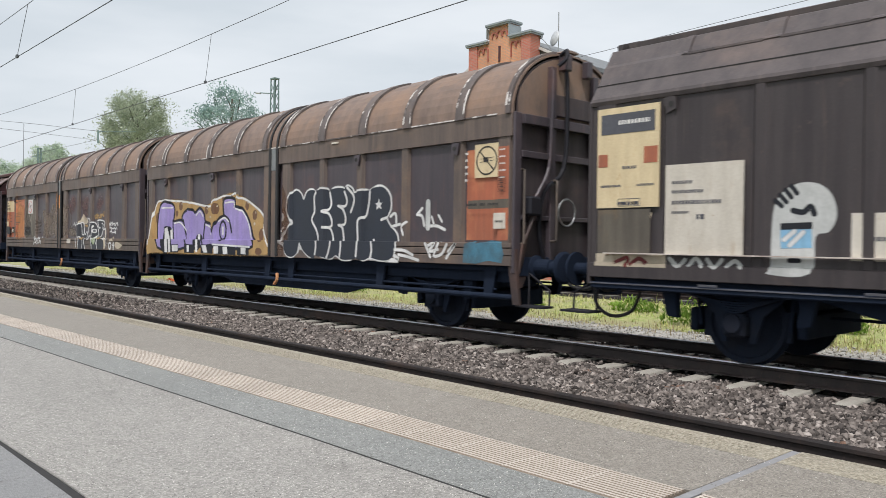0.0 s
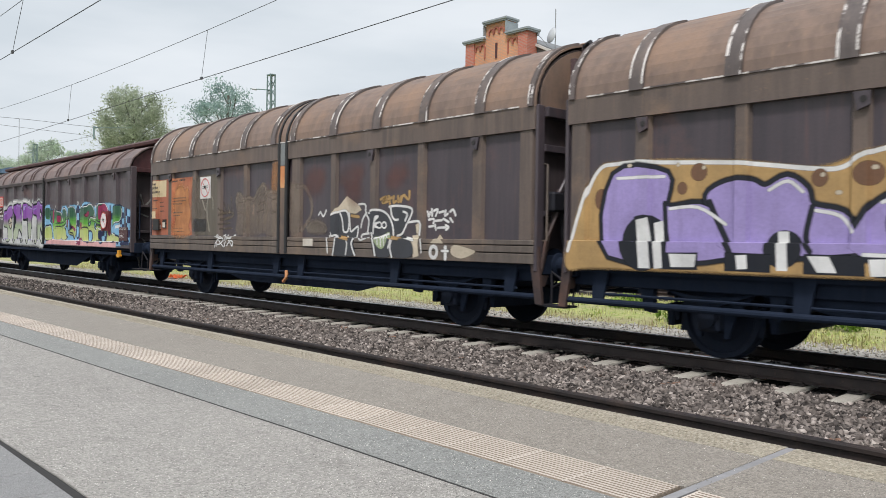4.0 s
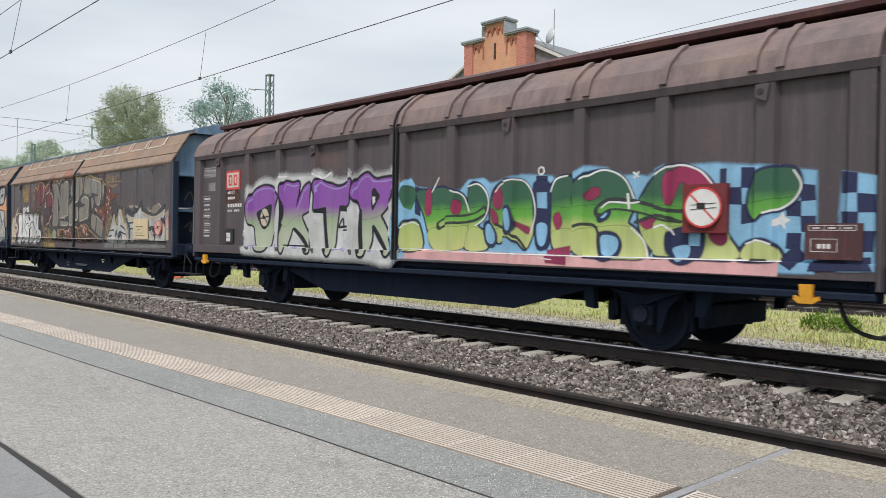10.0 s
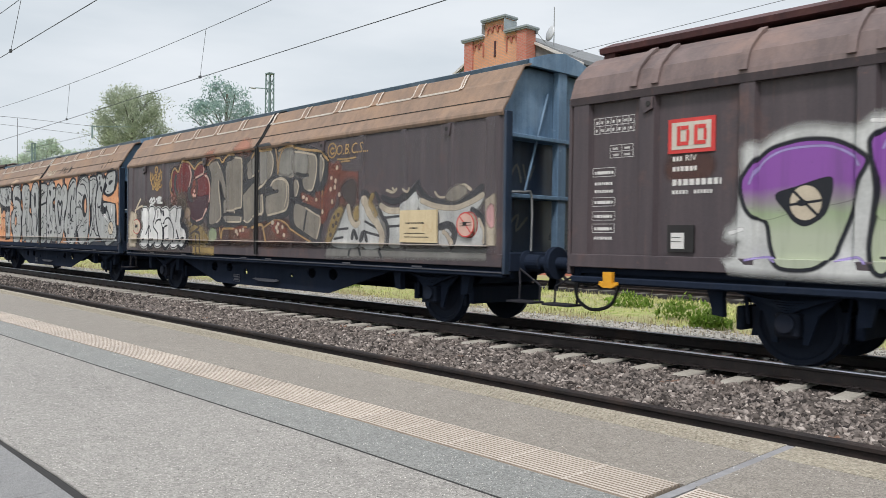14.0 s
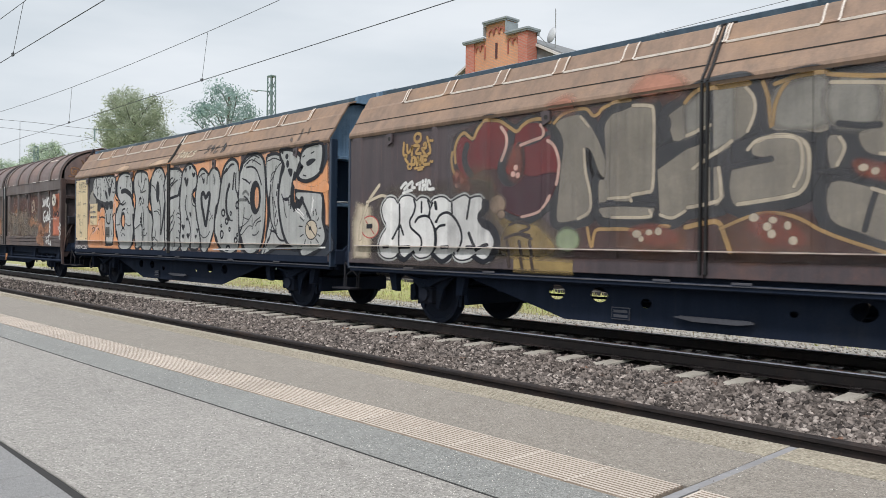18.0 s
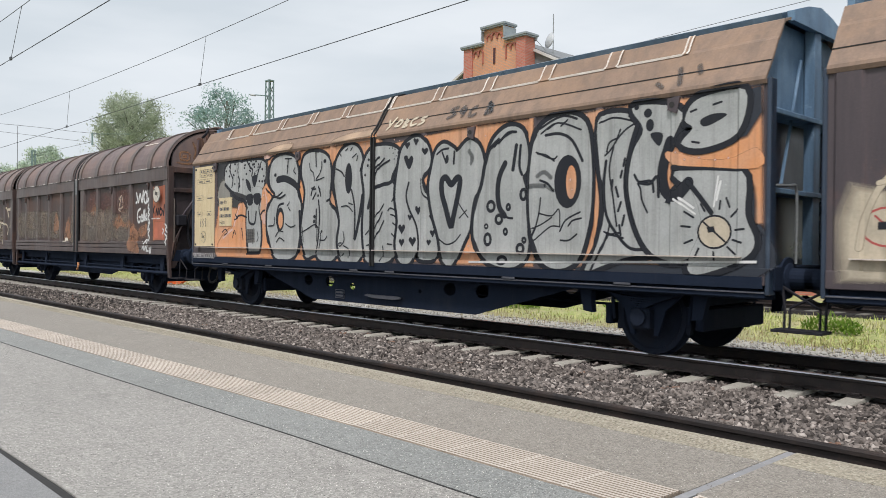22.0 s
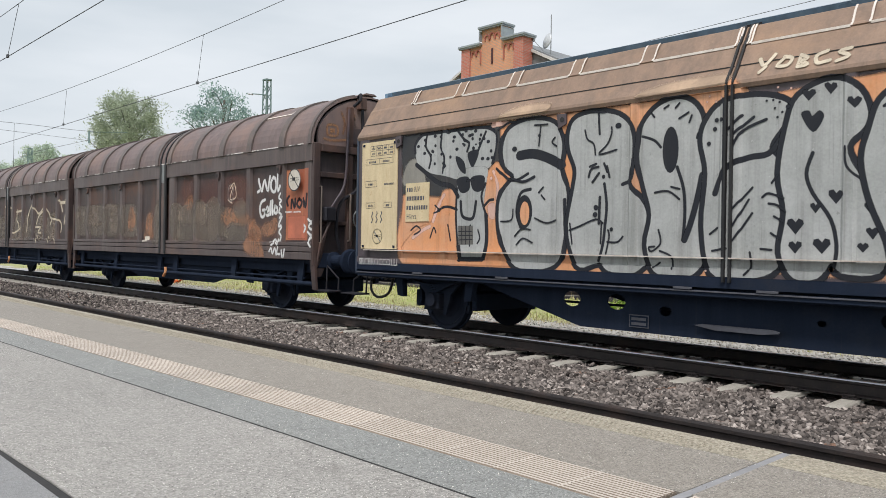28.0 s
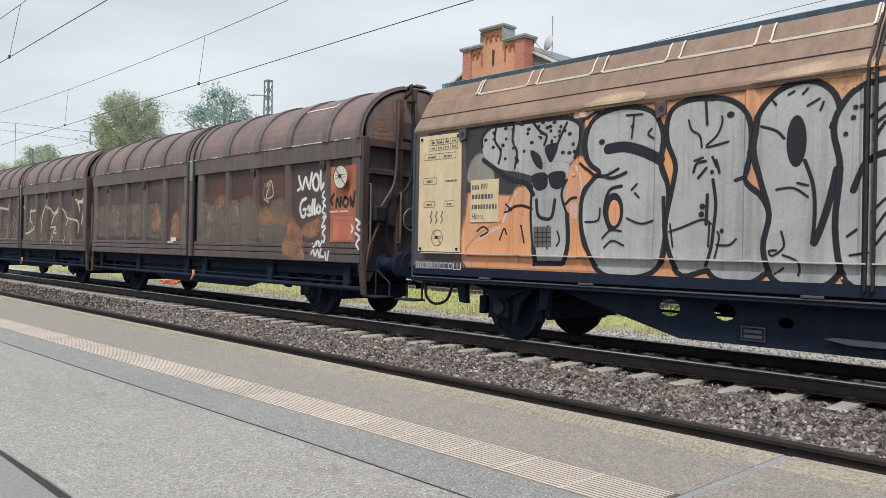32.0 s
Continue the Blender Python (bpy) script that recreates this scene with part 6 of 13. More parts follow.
            for y in (-0.55, 0.55):
                part("end_post", ebox(y - 0.09, y + 0.09, 1.0, 3.10, deep, 0.0), END_DARK, root, "upright end post")
                part("end_post", ebox(y - 0.09, y + 0.09, 3.22, 4.0, deep, 0.0), end_mat, root, "red-brown upper post")
            part("end_beam", ebox(-1.33, 1.33, 3.10, 3.22, deep, 0.03), end_mat, root, "red-brown cross beam")
            part("end_beam", ebox(-1.2, 1.2, 2.15, 2.22, deep, -0.06), END_DARK, root)
            part("end_beam", ebox(-1.2, 1.2, 1.45, 1.52, deep, -0.06), END_DARK, root)
            for m_ in (-1, 1):
                cheek = [(-1.29, 3.225), (-1.28, 3.28), (-1.20, 3.47), (-1.00, 3.65), (-0.80, 3.765), (-0.645, 3.80), (-0.645, 3.225)]
                part("end_cheek", prism(bmesh.new(), [(m_ * y, z) for y, z in cheek], *sorted((xo - e * 0.10, xo - e * 0.07))), end_mat, root, "red-brown corner sheet under the roof end")
            part("end_gable", prism(bmesh.new(), [(-0.62, 3.72), (-0.62, 3.96), (-0.3, 4.08), (0.0, 4.12), (0.3, 4.08), (0.62, 3.96), (0.62, 3.72)], *sorted((xo - e * 0.05, xo + e * 0.02))), end_mat, root, "red-brown end fascia")
            part("hand_rail", tube(bmesh.new(), [(xo + e * 0.0, -1.10, 2.3), (xo + e * 0.08, -1.12, 2.3), (xo + e * 0.08, -1.12, 1.3), (xo + e * 0.0, -1.10, 1.3)], 0.016, 7), UNDER, root)
        else:
            hood = [(-lim + 0.01, 2.93), (-lim + 0.01, st["roof"][0][1] - 0.04)] + [(-min(lim - 0.01, y - 0.06), z - 0.06) for y, z in st["roof"][2:] if y > 0.08]
            part("end_hood", prism(bmesh.new(), hood + [(-y, z) for y, z in hood[::-1]], *sorted((xo - e * 0.16, xo - e * 0.135))), end_mat, root, "faded blue upper end panel")
            part("end_post", ebox(-0.10, 0.10, 1.0, 3.99, -0.12, 0.0), end_mat, root, "faded blue middle post")
            for z in (2.86, 1.98):
                part("end_beam", ebox(-1.3, 1.3, z, z + 0.06, deep, 0.02), end_mat, root, "blue cross beam")
            part("end_gusset", prism(bmesh.new(), [(-0.75, 3.95), (-0.75, 4.07), (-0.36, 4.19), (0.0, 4.25), (0.36, 4.19), (0.75, 4.07), (0.75, 3.95)], *sorted((xo - e * 0.05, xo + e * 0.03))), end_mat, root)
            part("ladder_rail", tube(bmesh.new(), [(xo - e * 0.1, -0.25, 3.6), (xo - e * 0.1, -0.75, 2.1)], 0.02, 6), end_mat, root)
            part("hand_rail", tube(bmesh.new(), curve([(xo + e * 0.0, -1.2, 2.06), (xo + e * 0.1, -1.0, 2.06), (xo + e * 0.12, -0.85, 2.0), (xo + e * 0.12, -0.85, 1.2)], 3), 0.018, 7), STEEL, root)
        # foot step hung below the corner
        sx = sorted((xo + e * 0.04, xo + e * 0.52))
        step = part("foot_step", box(bmesh.new(), sx[0], sx[1], -1.30, -1.02, 0.470, 0.500, 0.006), GRIME, root, "worn steel foot step")
        for u in (sx[0] + 0.05, sx[1] - 0.05):
            part("step_hanger", tube(bmesh.new(), [(u, -1.06, 0.50), (u, -1.05, 0.72), (xo + e * 0.05, -1.02, 0.95)], 0.016, 6), GRIME, step)
        if style == "arched":
            part("corner_leg", prism(bmesh.new(), [(xo - e * 0.10, 1.20), (xo + e * 0.06, 1.30), (xo + e * 0.10, 0.80), (xo + e * 0.14, 0.50), (xo + e * 0.02, 0.50), (xo - e * 0.04, 0.85)], -1.33, -1.28, "y"), RUSTY, root, "rusty corner leg")
            part("lever_rod", tube(bmesh.new(), curve([(xo + e * 0.13, -0.62, 3.95), (xo + e * 0.14, -0.66, 3.1), (xo + e * 0.15, -0.72, 2.5), (xo + e * 0.17, -0.95, 2.15), (xo + e * 0.12, -1.10, 1.9)], 4), 0.026, 7), PANEL_BROWN, root, "bent locking rod")
            part("lever_box", ebox(-1.18, -0.92, 1.78, 2.06, 0.04, 0.20, 0.03), GRIME, root, "greasy lever box")
            part("locking_lever", tube(bmesh.new(), [(xo + e * 0.16, -1.0, 1.85), (xo + e * 0.10, -1.22, 1.35), (xo + e * 0.06, -1.27, 0.92)], 0.024, 7), RUSTY, root, "rusty locking lever")
            part("roof_hook", tube(bmesh.new(), curve([(xo + e * 0.05, -0.35, 4.22), (xo + e * 0.20, -0.40, 4.26), (xo + e * 0.24, -0.46, 4.12), (xo + e * 0.14, -0.52, 4.02)], 3), 0.03, 7), GRIME, root, "roof locking hook")
            part("end_plate", ebox(-0.46, 0.46, 3.30, 3.62, 0.0, 0.05, 0.01), END_DARK, root, "sheet over the latch gear")
        part("headstock", ebox(-1.25, 1.25, 0.90, 1.18, -0.10, 0.06, 0.015), UNDER, root, "black headstock beam")
        buffers_and_coupling(root, e * (h + 0.06), e)
    # floor and underframe
    part("floor", box(bmesh.new(), -h + 0.1, h - 0.1, -SIDE + 0.12, SIDE - 0.12, st["sill"] - 0.08, st["sill"] + 0.03), UNDER, root)
    for s in (-1, 1):
        ys = sorted((s * 1.06, s * 1.16))
        part("solebar", box(bmesh.new(), -h, h, ys[0], ys[1], 0.80, st["sill"] - 0.003, 0.01), UNDER, root, "black solebar")
        lowz, w0, w1 = (0.43, 2.1, 3.9) if style == "arched" else (0.31, 2.2, 4.05) if style == "panelled" else (0.40, 2.4, 3.9)
        belly = [(-w1, 0.80), (-w0, lowz), (w0, lowz), (w1, 0.80)]
        bm = bmesh.new()
        holes = [] if style != "panelled" else [(-2.34, 0.67, 0.145), (-1.63, 0.67, 0.14), (-0.92, 0.60, 0.085), (0.92, 0.60, 0.05), (1.63, 0.67, 0.14), (2.34, 0.67, 0.145)]
        loops = [belly] + [[(cx + r * math.cos(a), cz + r * 0.72 * math.sin(a)) for a in (2 * math.pi * k / 14 for k in range(14))] for cx, cz, r in holes]
        edges = []
        for lp in loops:
            vs = [bm.verts.new((x, s * 1.10, z)) for x, z in lp]
            edges += [bm.edges.new((vs[i], vs[(i + 1) % len(vs)])) for i in range(len(vs))]
        bmesh.ops.triangle_fill(bm, edges=edges, use_beauty=True)
        bmesh.ops.solidify(bm, geom=bm.faces[:], thickness=0.02)
        part("belly_girder", bm, UNDER, root, "black fish-bellied girder")
        if style == "arched":
            part("locking_bar", tube(bmesh.new(), [(-h - 0.02, s * 1.27, 0.60), (h + 0.02, s * 1.27, 0.60)], 0.042, 10), UNDER, root, "long locking bar below the side")
            part("locking_bar", tube(bmesh.new(), [(-h + 0.4, s * 1.22, 0.70), (h - 0.4, s * 1.22, 0.70)], 0.018, 6), UNDER, root)
            for x in (-5.9, -3.3, -0.45, 0.45, 3.3, 5.9):
                part("bar_bracket", prism(bmesh.new(), [(x - 0.12, 1.04), (x + 0.12, 1.04), (x + 0.02, 0.57), (x - 0.14, 0.57)], s * 1.21, s * 1.25, "y"), UNDER, root, "slanting bar bracket")
            part("crank", tube(bmesh.new(), curve([(0.0, s * 1.31, 0.72), (0.03, s * 1.32, 0.6), (-0.08, s * 1.32, 0.5)], 3), 0.032, 6), ORANGE_PALE, root, "rusty orange crank")
        else:
            yy = sorted((s * 1.22, s * 1.34))
            part("running_rail", box(bmesh.new(), -h, h, yy[0], yy[1], 0.82, 0.90, 0.012), UNDER, root, "black door runner")
            if style == "panelled":
                # The grey of this lip paints the highlight along the runner's top.
                part("runner_lip", box(bmesh.new(), -h, h, *sorted((s * 1.342, s * 1.356)), 0.875, 0.893, 0.003), GREY_INK, root, "lip of the door runner, its highlight painted grey")
                for x in (-5.2, -3.4, -0.55, 0.45, 3.1, 5.0):
                    part("runner_plate", box(bmesh.new(), x - 0.12, x + 0.12, *sorted((s * 1.357, s * 1.366)), 0.90, 0.928, 0.003), GREY_INK, root, "small grey runner plate")
                if s < 0:
                    part("brake_lever", prism(bmesh.new(), [(-0.50, 0.47), (-0.42, 0.49), (0.42, 0.49), (0.50, 0.475), (0.50, 0.455), (0.30, 0.43), (-0.25, 0.43)], -1.165, -1.135, "y"), GREY_INK, root, "grey brake changeover lever")
                    plate = part("number_frame", box(bmesh.new(), -1.42, -1.14, -1.121, -1.117, 0.37, 0.53), GREY_INK, root, "faint grey lettering frame")
                    part("inner_field", box(bmesh.new(), -1.408, -1.152, -1.124, -1.120, 0.382, 0.518), UNDER, plate)
                    for z in (0.40, 0.46):
                        part("lettering_bar", box(bmesh.new(), -1.385, -1.175, -1.127, -1.123, z, z + 0.035), GREY_INK, plate)
            for x in (-4.6, -2.3, 0.0, 2.3, 4.6):
                part("runner_bracket", box(bmesh.new(), x - 0.08, x + 0.08, min(s * 1.16, s * 1.22), max(s * 1.16, s * 1.22), 0.80, 0.95), UNDER, root)
    part("brake_cylinder", lathe(bmesh.new(), [(0.02, -0.3), (0.17, -0.3), (0.18, -0.2), (0.18, 0.25), (0.06, 0.34), (0.02, 0.34)], 14, "x"), UNDER, root, "", pose(1.1, -0.45, 0.66))
    part("air_tank", lathe(bmesh.new(), [(0.03, -0.55), (0.15, -0.5), (0.19, -0.4), (0.19, 0.4), (0.15, 0.5), (0.03, 0.55)], 14, "x"), UNDER, root, "", pose(-1.1, 0.4, 0.66))
    part("brake_rod", tube(bmesh.new(), [(-base / 2, -0.15, 0.55), (base / 2, -0.15, 0.55)], 0.02, 6), UNDER, root)
    part("brake_pipe", tube(bmesh.new(), [(-h, 0.3, 0.86), (h, 0.3, 0.86)], 0.02, 6), UNDER, root)
    sets = []
    for x in (-base / 2, base / 2):
        running_gear(root, x)
        brake_beams(root, x)
        sets.append(wheelset(root, x))
    return root, sets



def low_hose(wagon, xe, e):
    """A brake hose hanging in a loop below the headstock."""
    part("brake_hose", tube(bmesh.new(), curve([(xe + e * 0.40, -0.62, 0.86), (xe + e * 0.22, -0.80, 0.56), (xe - e * 0.10, -0.90, 0.43), (xe - e * 0.42, -0.92, 0.52), (xe - e * 0.55, -0.92, 0.80)], 5), 0.024, 8), RUBBER, wagon, "black rubber brake hose in a low loop")
    part("hose_valve", box(bmesh.new(), xe - e * 0.55 - 0.04, xe - e * 0.55 + 0.04, -0.97, -0.88, 0.78, 0.92, 0.01), RUSTY, wagon)


W0, S0 = goods_wagon("panelled", 69.95, 13.7, 10.0, "dark brown sliding-wall goods wagon with cream boards", CHAR_BROWN, GREY_ROOF, CHAR_BROWN, GREY_ROOF, False)
W1, S1 = goods_wagon("arched", 55.33, 12.78, 8.95, "dark brown arched-roof goods wagon with outlined graffiti", PANEL_BROWN, DUST_ROOF, RUSTY, dusty=EARTH, ribs=EARTH)
W2, S2 = goods_wagon("arched", 41.98, 12.78, 8.95, "grimy brown arched-roof goods wagon with white graffiti and orange panels", PANEL_BROWN, DUST_ROOF, RUSTY, dusty=DUSTY, ribs=EARTH)
W3, S3 = goods_wagon("ribbed", 26.92, 14.62, 9.1, "brown ribbed goods wagon with purple and green graffiti", BROWN, BROWN_ROOF, RED_BROWN, RED_BROWN, False)
W4, S4 = goods_wagon("panelled", 11.56, 13.66, 10.1, "brown sliding-wall goods wagon with blue ends and faded graffiti", BROWN, TAN_ROOF, BLUE, CAP_BLUE)
W5, S5 = goods_wagon("panelled", -2.70, 13.60, 10.2, "brown sliding-wall goods wagon covered with grey bubble-letter graffiti", BROWN, TAN_ROOF, BLUE, CAP_BLUE)
W6, S6 = goods_wagon("arched", -17.29, 12.76, 8.95, "rust-stained arched-roof goods wagon with white tags", RUSTY, BROWN_ROOF, RUSTY, pale=False, dusty=UMBER, ribs=UMBER)
W7, S7 = goods_wagon("arched", -30.62, 12.76, 8.95, "rust-stained arched-roof goods wagon with faded tags", RUSTY, BROWN_ROOF, RUSTY, pale=False, dusty=UMBER, ribs=UMBER)
part("orange_plate", box(bmesh.new(), -0.163, 0.013, -SIDE - 0.009, -SIDE + 0.03, 2.36, 2.79), ORANGE_PALE, W2, "orange plate between the sliding walls")


def roof_hatch(wagon, x0, x1, a0, a1):
    """Pale worn edges of a hatch on the arched roof, between two angles of the arch."""
    def at(a, out_by):
        return -(1.36 + out_by) * math.cos(a), 3.24 + (1.05 + out_by) * math.sin(a) ** 0.95
    hatch = None
    for xa, xb, lo, hi in ((x0, x0 + 0.03, a0, a1), (x1 - 0.03, x1, a0, a1), (x0 + 0.03, x1 - 0.03, a0, a0 + 0.03), (x0 + 0.03, x1 - 0.03, a1 - 0.03, a1)):
        row = [lo + (hi - lo) * k / 6 for k in range(7)]
        ob = part("hatch_edge", prism(bmesh.new(), [at(a, 0.012) for a in row] + [at(a, -0.01) for a in row[::-1]], xa, xb), WHITE_EDGE, hatch or wagon, "pale worn edge of the roof hatch")
        hatch = hatch or ob


roof_hatch(W6, 3.95, 5.15, 0.72, 1.20)
COAT_FOOT[W5] = 1.06
COAT_FOOT[W6] = 1.07
SOFT += [W4, W2, W6, W7]
part("sill_band", box(bmesh.new(), -6.78, 6.78, -SIDE - 0.003, -SIDE + 0.02, 0.93, 1.058), UNDER, W5, "black sill below the painted wall")
low_hose(W0, -6.91, -1)
low_hose(W3, -7.37, -1)
low_hose(W3, 7.37, 1)
low_hose(W5, -6.86, -1)


# ---- boards, signs and lettering on the wagons ----
def rect(x0, x1, z0, z1):
    return (-1, x0, z0, x1, z0, x1, z1, x0, z1)


def no_hump_sign(wagon, st, x, z, r, ring, plate=None, size=0.0, disc=None, out_by=0.012, lift=0.030):
    """A round sign: a barred circle with a small dark wagon in it, with or without its square plate."""
    if plate:
        ob, y = board(wagon, st, "sign_plate", plate, x - size, x + size, z - size, z + size, "square plate with a barred round sign", out_by)
    else:
        ob, y = wagon, -(max(SIDE, relief(st, x, z)) + lift)
    def flat(name, mat, pts, dy):
        bm = bmesh.new()
        bm.faces.new([bm.verts.new((a, y - dy, b)) for a, b in pts])
        part(name, bm, mat, ob)
    turn = [2 * math.pi * k / 28 for k in range(28)]
    if disc:
        flat("disc", disc, [(x + r * math.cos(a), z + r * math.sin(a)) for a in turn], 0.0)
    bm = bmesh.new()
    a, b = [[bm.verts.new((x + q * math.cos(k), y - 0.002, z + q * math.sin(k))) for k in turn] for q in (r, r * 0.90)]
    for i in range(28):
        bm.faces.new((a[i], a[(i + 1) % 28], b[(i + 1) % 28], b[i]))
    part("ring", bm, ring, ob)
    d = r * 0.63
    flat("bar", ring, [(x - d - 0.006, z + d - 0.007), (x - d + 0.008, z + d + 0.007), (x + d + 0.006, z - d + 0.007), (x + d - 0.008, z - d - 0.007)], 0.003)
    flat("wagon_symbol", BLACK, [(x - r * 0.3, z - r * 0.05), (x + r * 0.15, z - r * 0.05), (x + r * 0.15, z + r * 0.22), (x - r * 0.3, z + r * 0.22)], 0.004)
    for dz in (-0.10, 0.12):
        flat("line", BLACK, [(x - r * 0.62, z + r * dz - 0.004), (x + r * 0.72, z + r * (dz + 0.08) - 0.004), (x + r * 0.72, z + r * (dz + 0.08) + 0.004), (x - r * 0.62, z + r * dz + 0.004)], 0.005)


def grid_label(parent, y, mat, x, z, w, h, cols, rows):
    """A ruled table of unreadable entries."""
    bm = bmesh.new()
    def strip(a, b, c, d):
        bm.faces.new([bm.verts.new(p) for p in ((a, y, c), (b, y, c), (b, y, d), (a, y, d))])
    t = 0.006
    for i in range(cols + 1):
        u = x + w * i / cols
        strip(u - t / 2, u + t / 2, z, z + h)
    for j in range(rows + 1):
        v = z + h * j / rows
        for i in range(cols):
            strip(x + w * i / cols + t / 2, x + w * (i + 1) / cols - t / 2, v - t / 2, v + t / 2)
    part("ruled_label", bm, mat, parent)
    bars(parent, y, mat, [(x + w * (i + 0.25) / cols, z + h * (j + 0.25) / rows, w * 0.5 / cols, h * 0.5 / rows) for i in range(cols) for j in range(rows)])


# W0: cream data boards
b, y = board(W0, "panelled", "data_board", BEIGE, -6.74, -5.84, 1.84, 3.10, "yellowed cream data board")
coat_dark = part("dark_label", box(bmesh.new(), -6.68, -5.90, y - 0.002, y + 0.002, 2.77, 3.02), GREY_INK, b)
bars(coat_dark, y - 0.005, WHITE, [(-6.42, 2.88, 0.45, 0.07)])
bars(b, y, GREY_INK, [(-6.36, 2.32, 0.2, 0.05), (-6.68, 2.10, 0.3, 0.04), (-6.15, 2.10, 0.25, 0.04), (-6.42, 1.87, 0.3, 0.06)])
grid_label(b, y, GREY_INK, -6.42, 1.86, 0.32, 0.09, 2, 1)
part("rust_patch", box(bmesh.new(), -6.72, -6.58, y - 0.001, y + 0.003, 2.36, 2.52), ORANGE_RUST, b)
part("rust_patch", box(bmesh.new(), -6.05, -5.86, y - 0.001, y + 0.003, 2.38, 2.58), ORANGE_RUST, b)
board(W0, "panelled", "scratched_panel", GREYPANEL, -6.73, -5.96, 1.27, 1.82, "scratched brown-grey panel", 0.0)
b, y = board(W0, "panelled", "data_board", CREAM, -5.75, -4.78, 1.27, 2.33, "off-white number board")
bars(b, y, GREY_INK, [(-5.66, 2.10, 0.26, 0.05), (-5.66, 1.99, 0.40, 0.05), (-5.66, 1.86, 0.62, 0.06), (-5.66, 1.75, 0.22, 0.04), (-5.34, 1.68, 0.1, 0.08)])
b, y = board(W0, "panelled", "data_board", CREAM, -3.66, -2.9, 1.24, 1.72, "framed off-white board")
bars(b, y, GREY_INK, [(-3.55, 1.44, 0.5, 0.06)])

# W1: red panel at the front end
coat(W1, "arched", "red_panel", ORANGE_RUST, [rect(5.42, 6.32, 1.42, 2.78)], "faded orange-red end panel")
coat(W1, "arched", "grey_stripe", GREYPANEL, [rect(5.44, 6.32, 1.89, 2.02)])
coat(W1, "arched", "blue_patch", BLUE_FLAKE, [(-1, 5.42, 1.08, 5.44, 1.36, 5.62, 1.41, 5.7, 1.37, 5.95, 1.42, 6.2, 1.40, 6.26, 1.22, 6.22, 1.09, 5.95, 1.12, 5.7, 1.07)], "flaking light blue paint")
yy = -(SIDE + 0.012)
bars(W1, yy, BLACK, [(5.50, 1.93, 0.22, 0.05), (5.78, 1.93, 0.1, 0.05), (5.94, 1.93, 0.2, 0.05)])
bars(W1, yy, WHITE, [(5.46, 2.70 - 0.1 * k, 0.06, 0.05) for k in range(5)] + [(6.16, 2.72 - 0.1 * k, 0.12, 0.03) for k in range(5)])
grid_label(W1, yy, BLACK, 6.14, 2.12, 0.14, 0.22, 1, 4)
no_hump_sign(W1, "arched", 5.86, 2.60, 0.215, BLACK, BEIGE, 0.25)
b, y = board(W1, "arched", "small_plate", CREAM, 6.04, 6.27, 1.59, 1.82, "small cream plate")
bars(b, y, BLACK, [(6.08, 1.68, 0.15, 0.04)])
b, y = board(W1, "arched", "roof_plate", CREAM, 1.95, 2.15, 3.16, 3.19, "small cream plate")

# W2: orange and grey panels at the rear end
coat(W2, "arched", "orange_panel", ORANGE_RUST, [rect(-6.34, -5.50, 1.40, 2.79)], "faded orange data panel")
coat(W2, "arched", "grey_post", GREYPANEL, [rect(-5.47, -5.24, 1.40, 2.79)])
coat(W2, "arched", "orange_panel", ORANGE_RUST, [rect(-5.21, -4.12, 1.40, 2.79)], "rusted orange panel")
coat(W2, "arched", "grey_panel", GREYPANEL, [rect(-3.93, -2.86, 1.40, 2.79)], "dusty grey-green panel")
coat(W2, "arched", "rust_glow", G_GHOST_PEACH, [(0, -5.1, 1.45, -5.05, 1.8, -5.12, 2.1, -5.0, 2.5, -4.75, 2.55, -4.6, 2.42, -4.45, 2.5, -4.4, 2.2, -4.3, 1.9, -4.42, 1.6, -4.35, 1.45)], "paler worn orange paint")
coat(W2, "arched", "cream_plate", BEIGE, [rect(-6.33, -5.63, 2.36, 2.77)], "cream number plate")
yy = -(SIDE + 0.014)
bars(W2, yy, G_DKBROWN, [(-6.28, 2.66, 0.22, 0.06), (-6.28, 2.56, 0.35, 0.07), (-6.28, 2.45, 0.45, 0.075), (-6.2, 2.25, 0.3, 0.05), (-5.8, 2.2, 0.22, 0.04), (-5.8, 2.1, 0.25, 0.04), (-6.25, 2.05, 0.3, 0.035), (-5.8, 1.98, 0.25, 0.04)])
bars(W2, yy, G_DKBROWN, [(-5.05, 2.28, 0.7, 0.035), (-5.05, 2.21, 0.7, 0.035), (-5.05, 2.14, 0.5, 0.035), (-5.05, 1.93, 0.55, 0.04), (-5.05, 1.86, 0.4, 0.03), (-5.05, 1.56, 0.6, 0.02), (-5.05, 1.48, 0.6, 0.02), (-5.1, 2.68, 0.3, 0.06), (-4.7, 2.70, 0.3, 0.06)])
board(W2, "arched", "document_box", BLACK, -6.24, -5.88, 1.52, 1.80, "black document holder", 0.03)
b, y = board(W2, "arched", "paper_slip", WHITE, -6.02, -5.92, 1.55, 1.66, "white paper slip", 0.034)
board(W2, "arched", "document_box", BLACK, -5.80, -5.60, 1.57, 1.79, "black label holder", 0.02)
board(W2, "arched", "paper_slip", CREAM, -5.78, -5.63, 1.59, 1.72, "paper slip", 0.024)
board(W2, "arched", "small_plate", BEIGE, -6.33, -6.13, 1.82, 2.00, "small cream plate", 0.01)
no_hump_sign(W2, "arched", -3.51, 2.50, 0.215, RED, WHITE, 0.25)
b, y = board(W2, "arched", "small_plate", CREAM, 0.68, 1.0, 1.22, 1.36, "small cream plate")

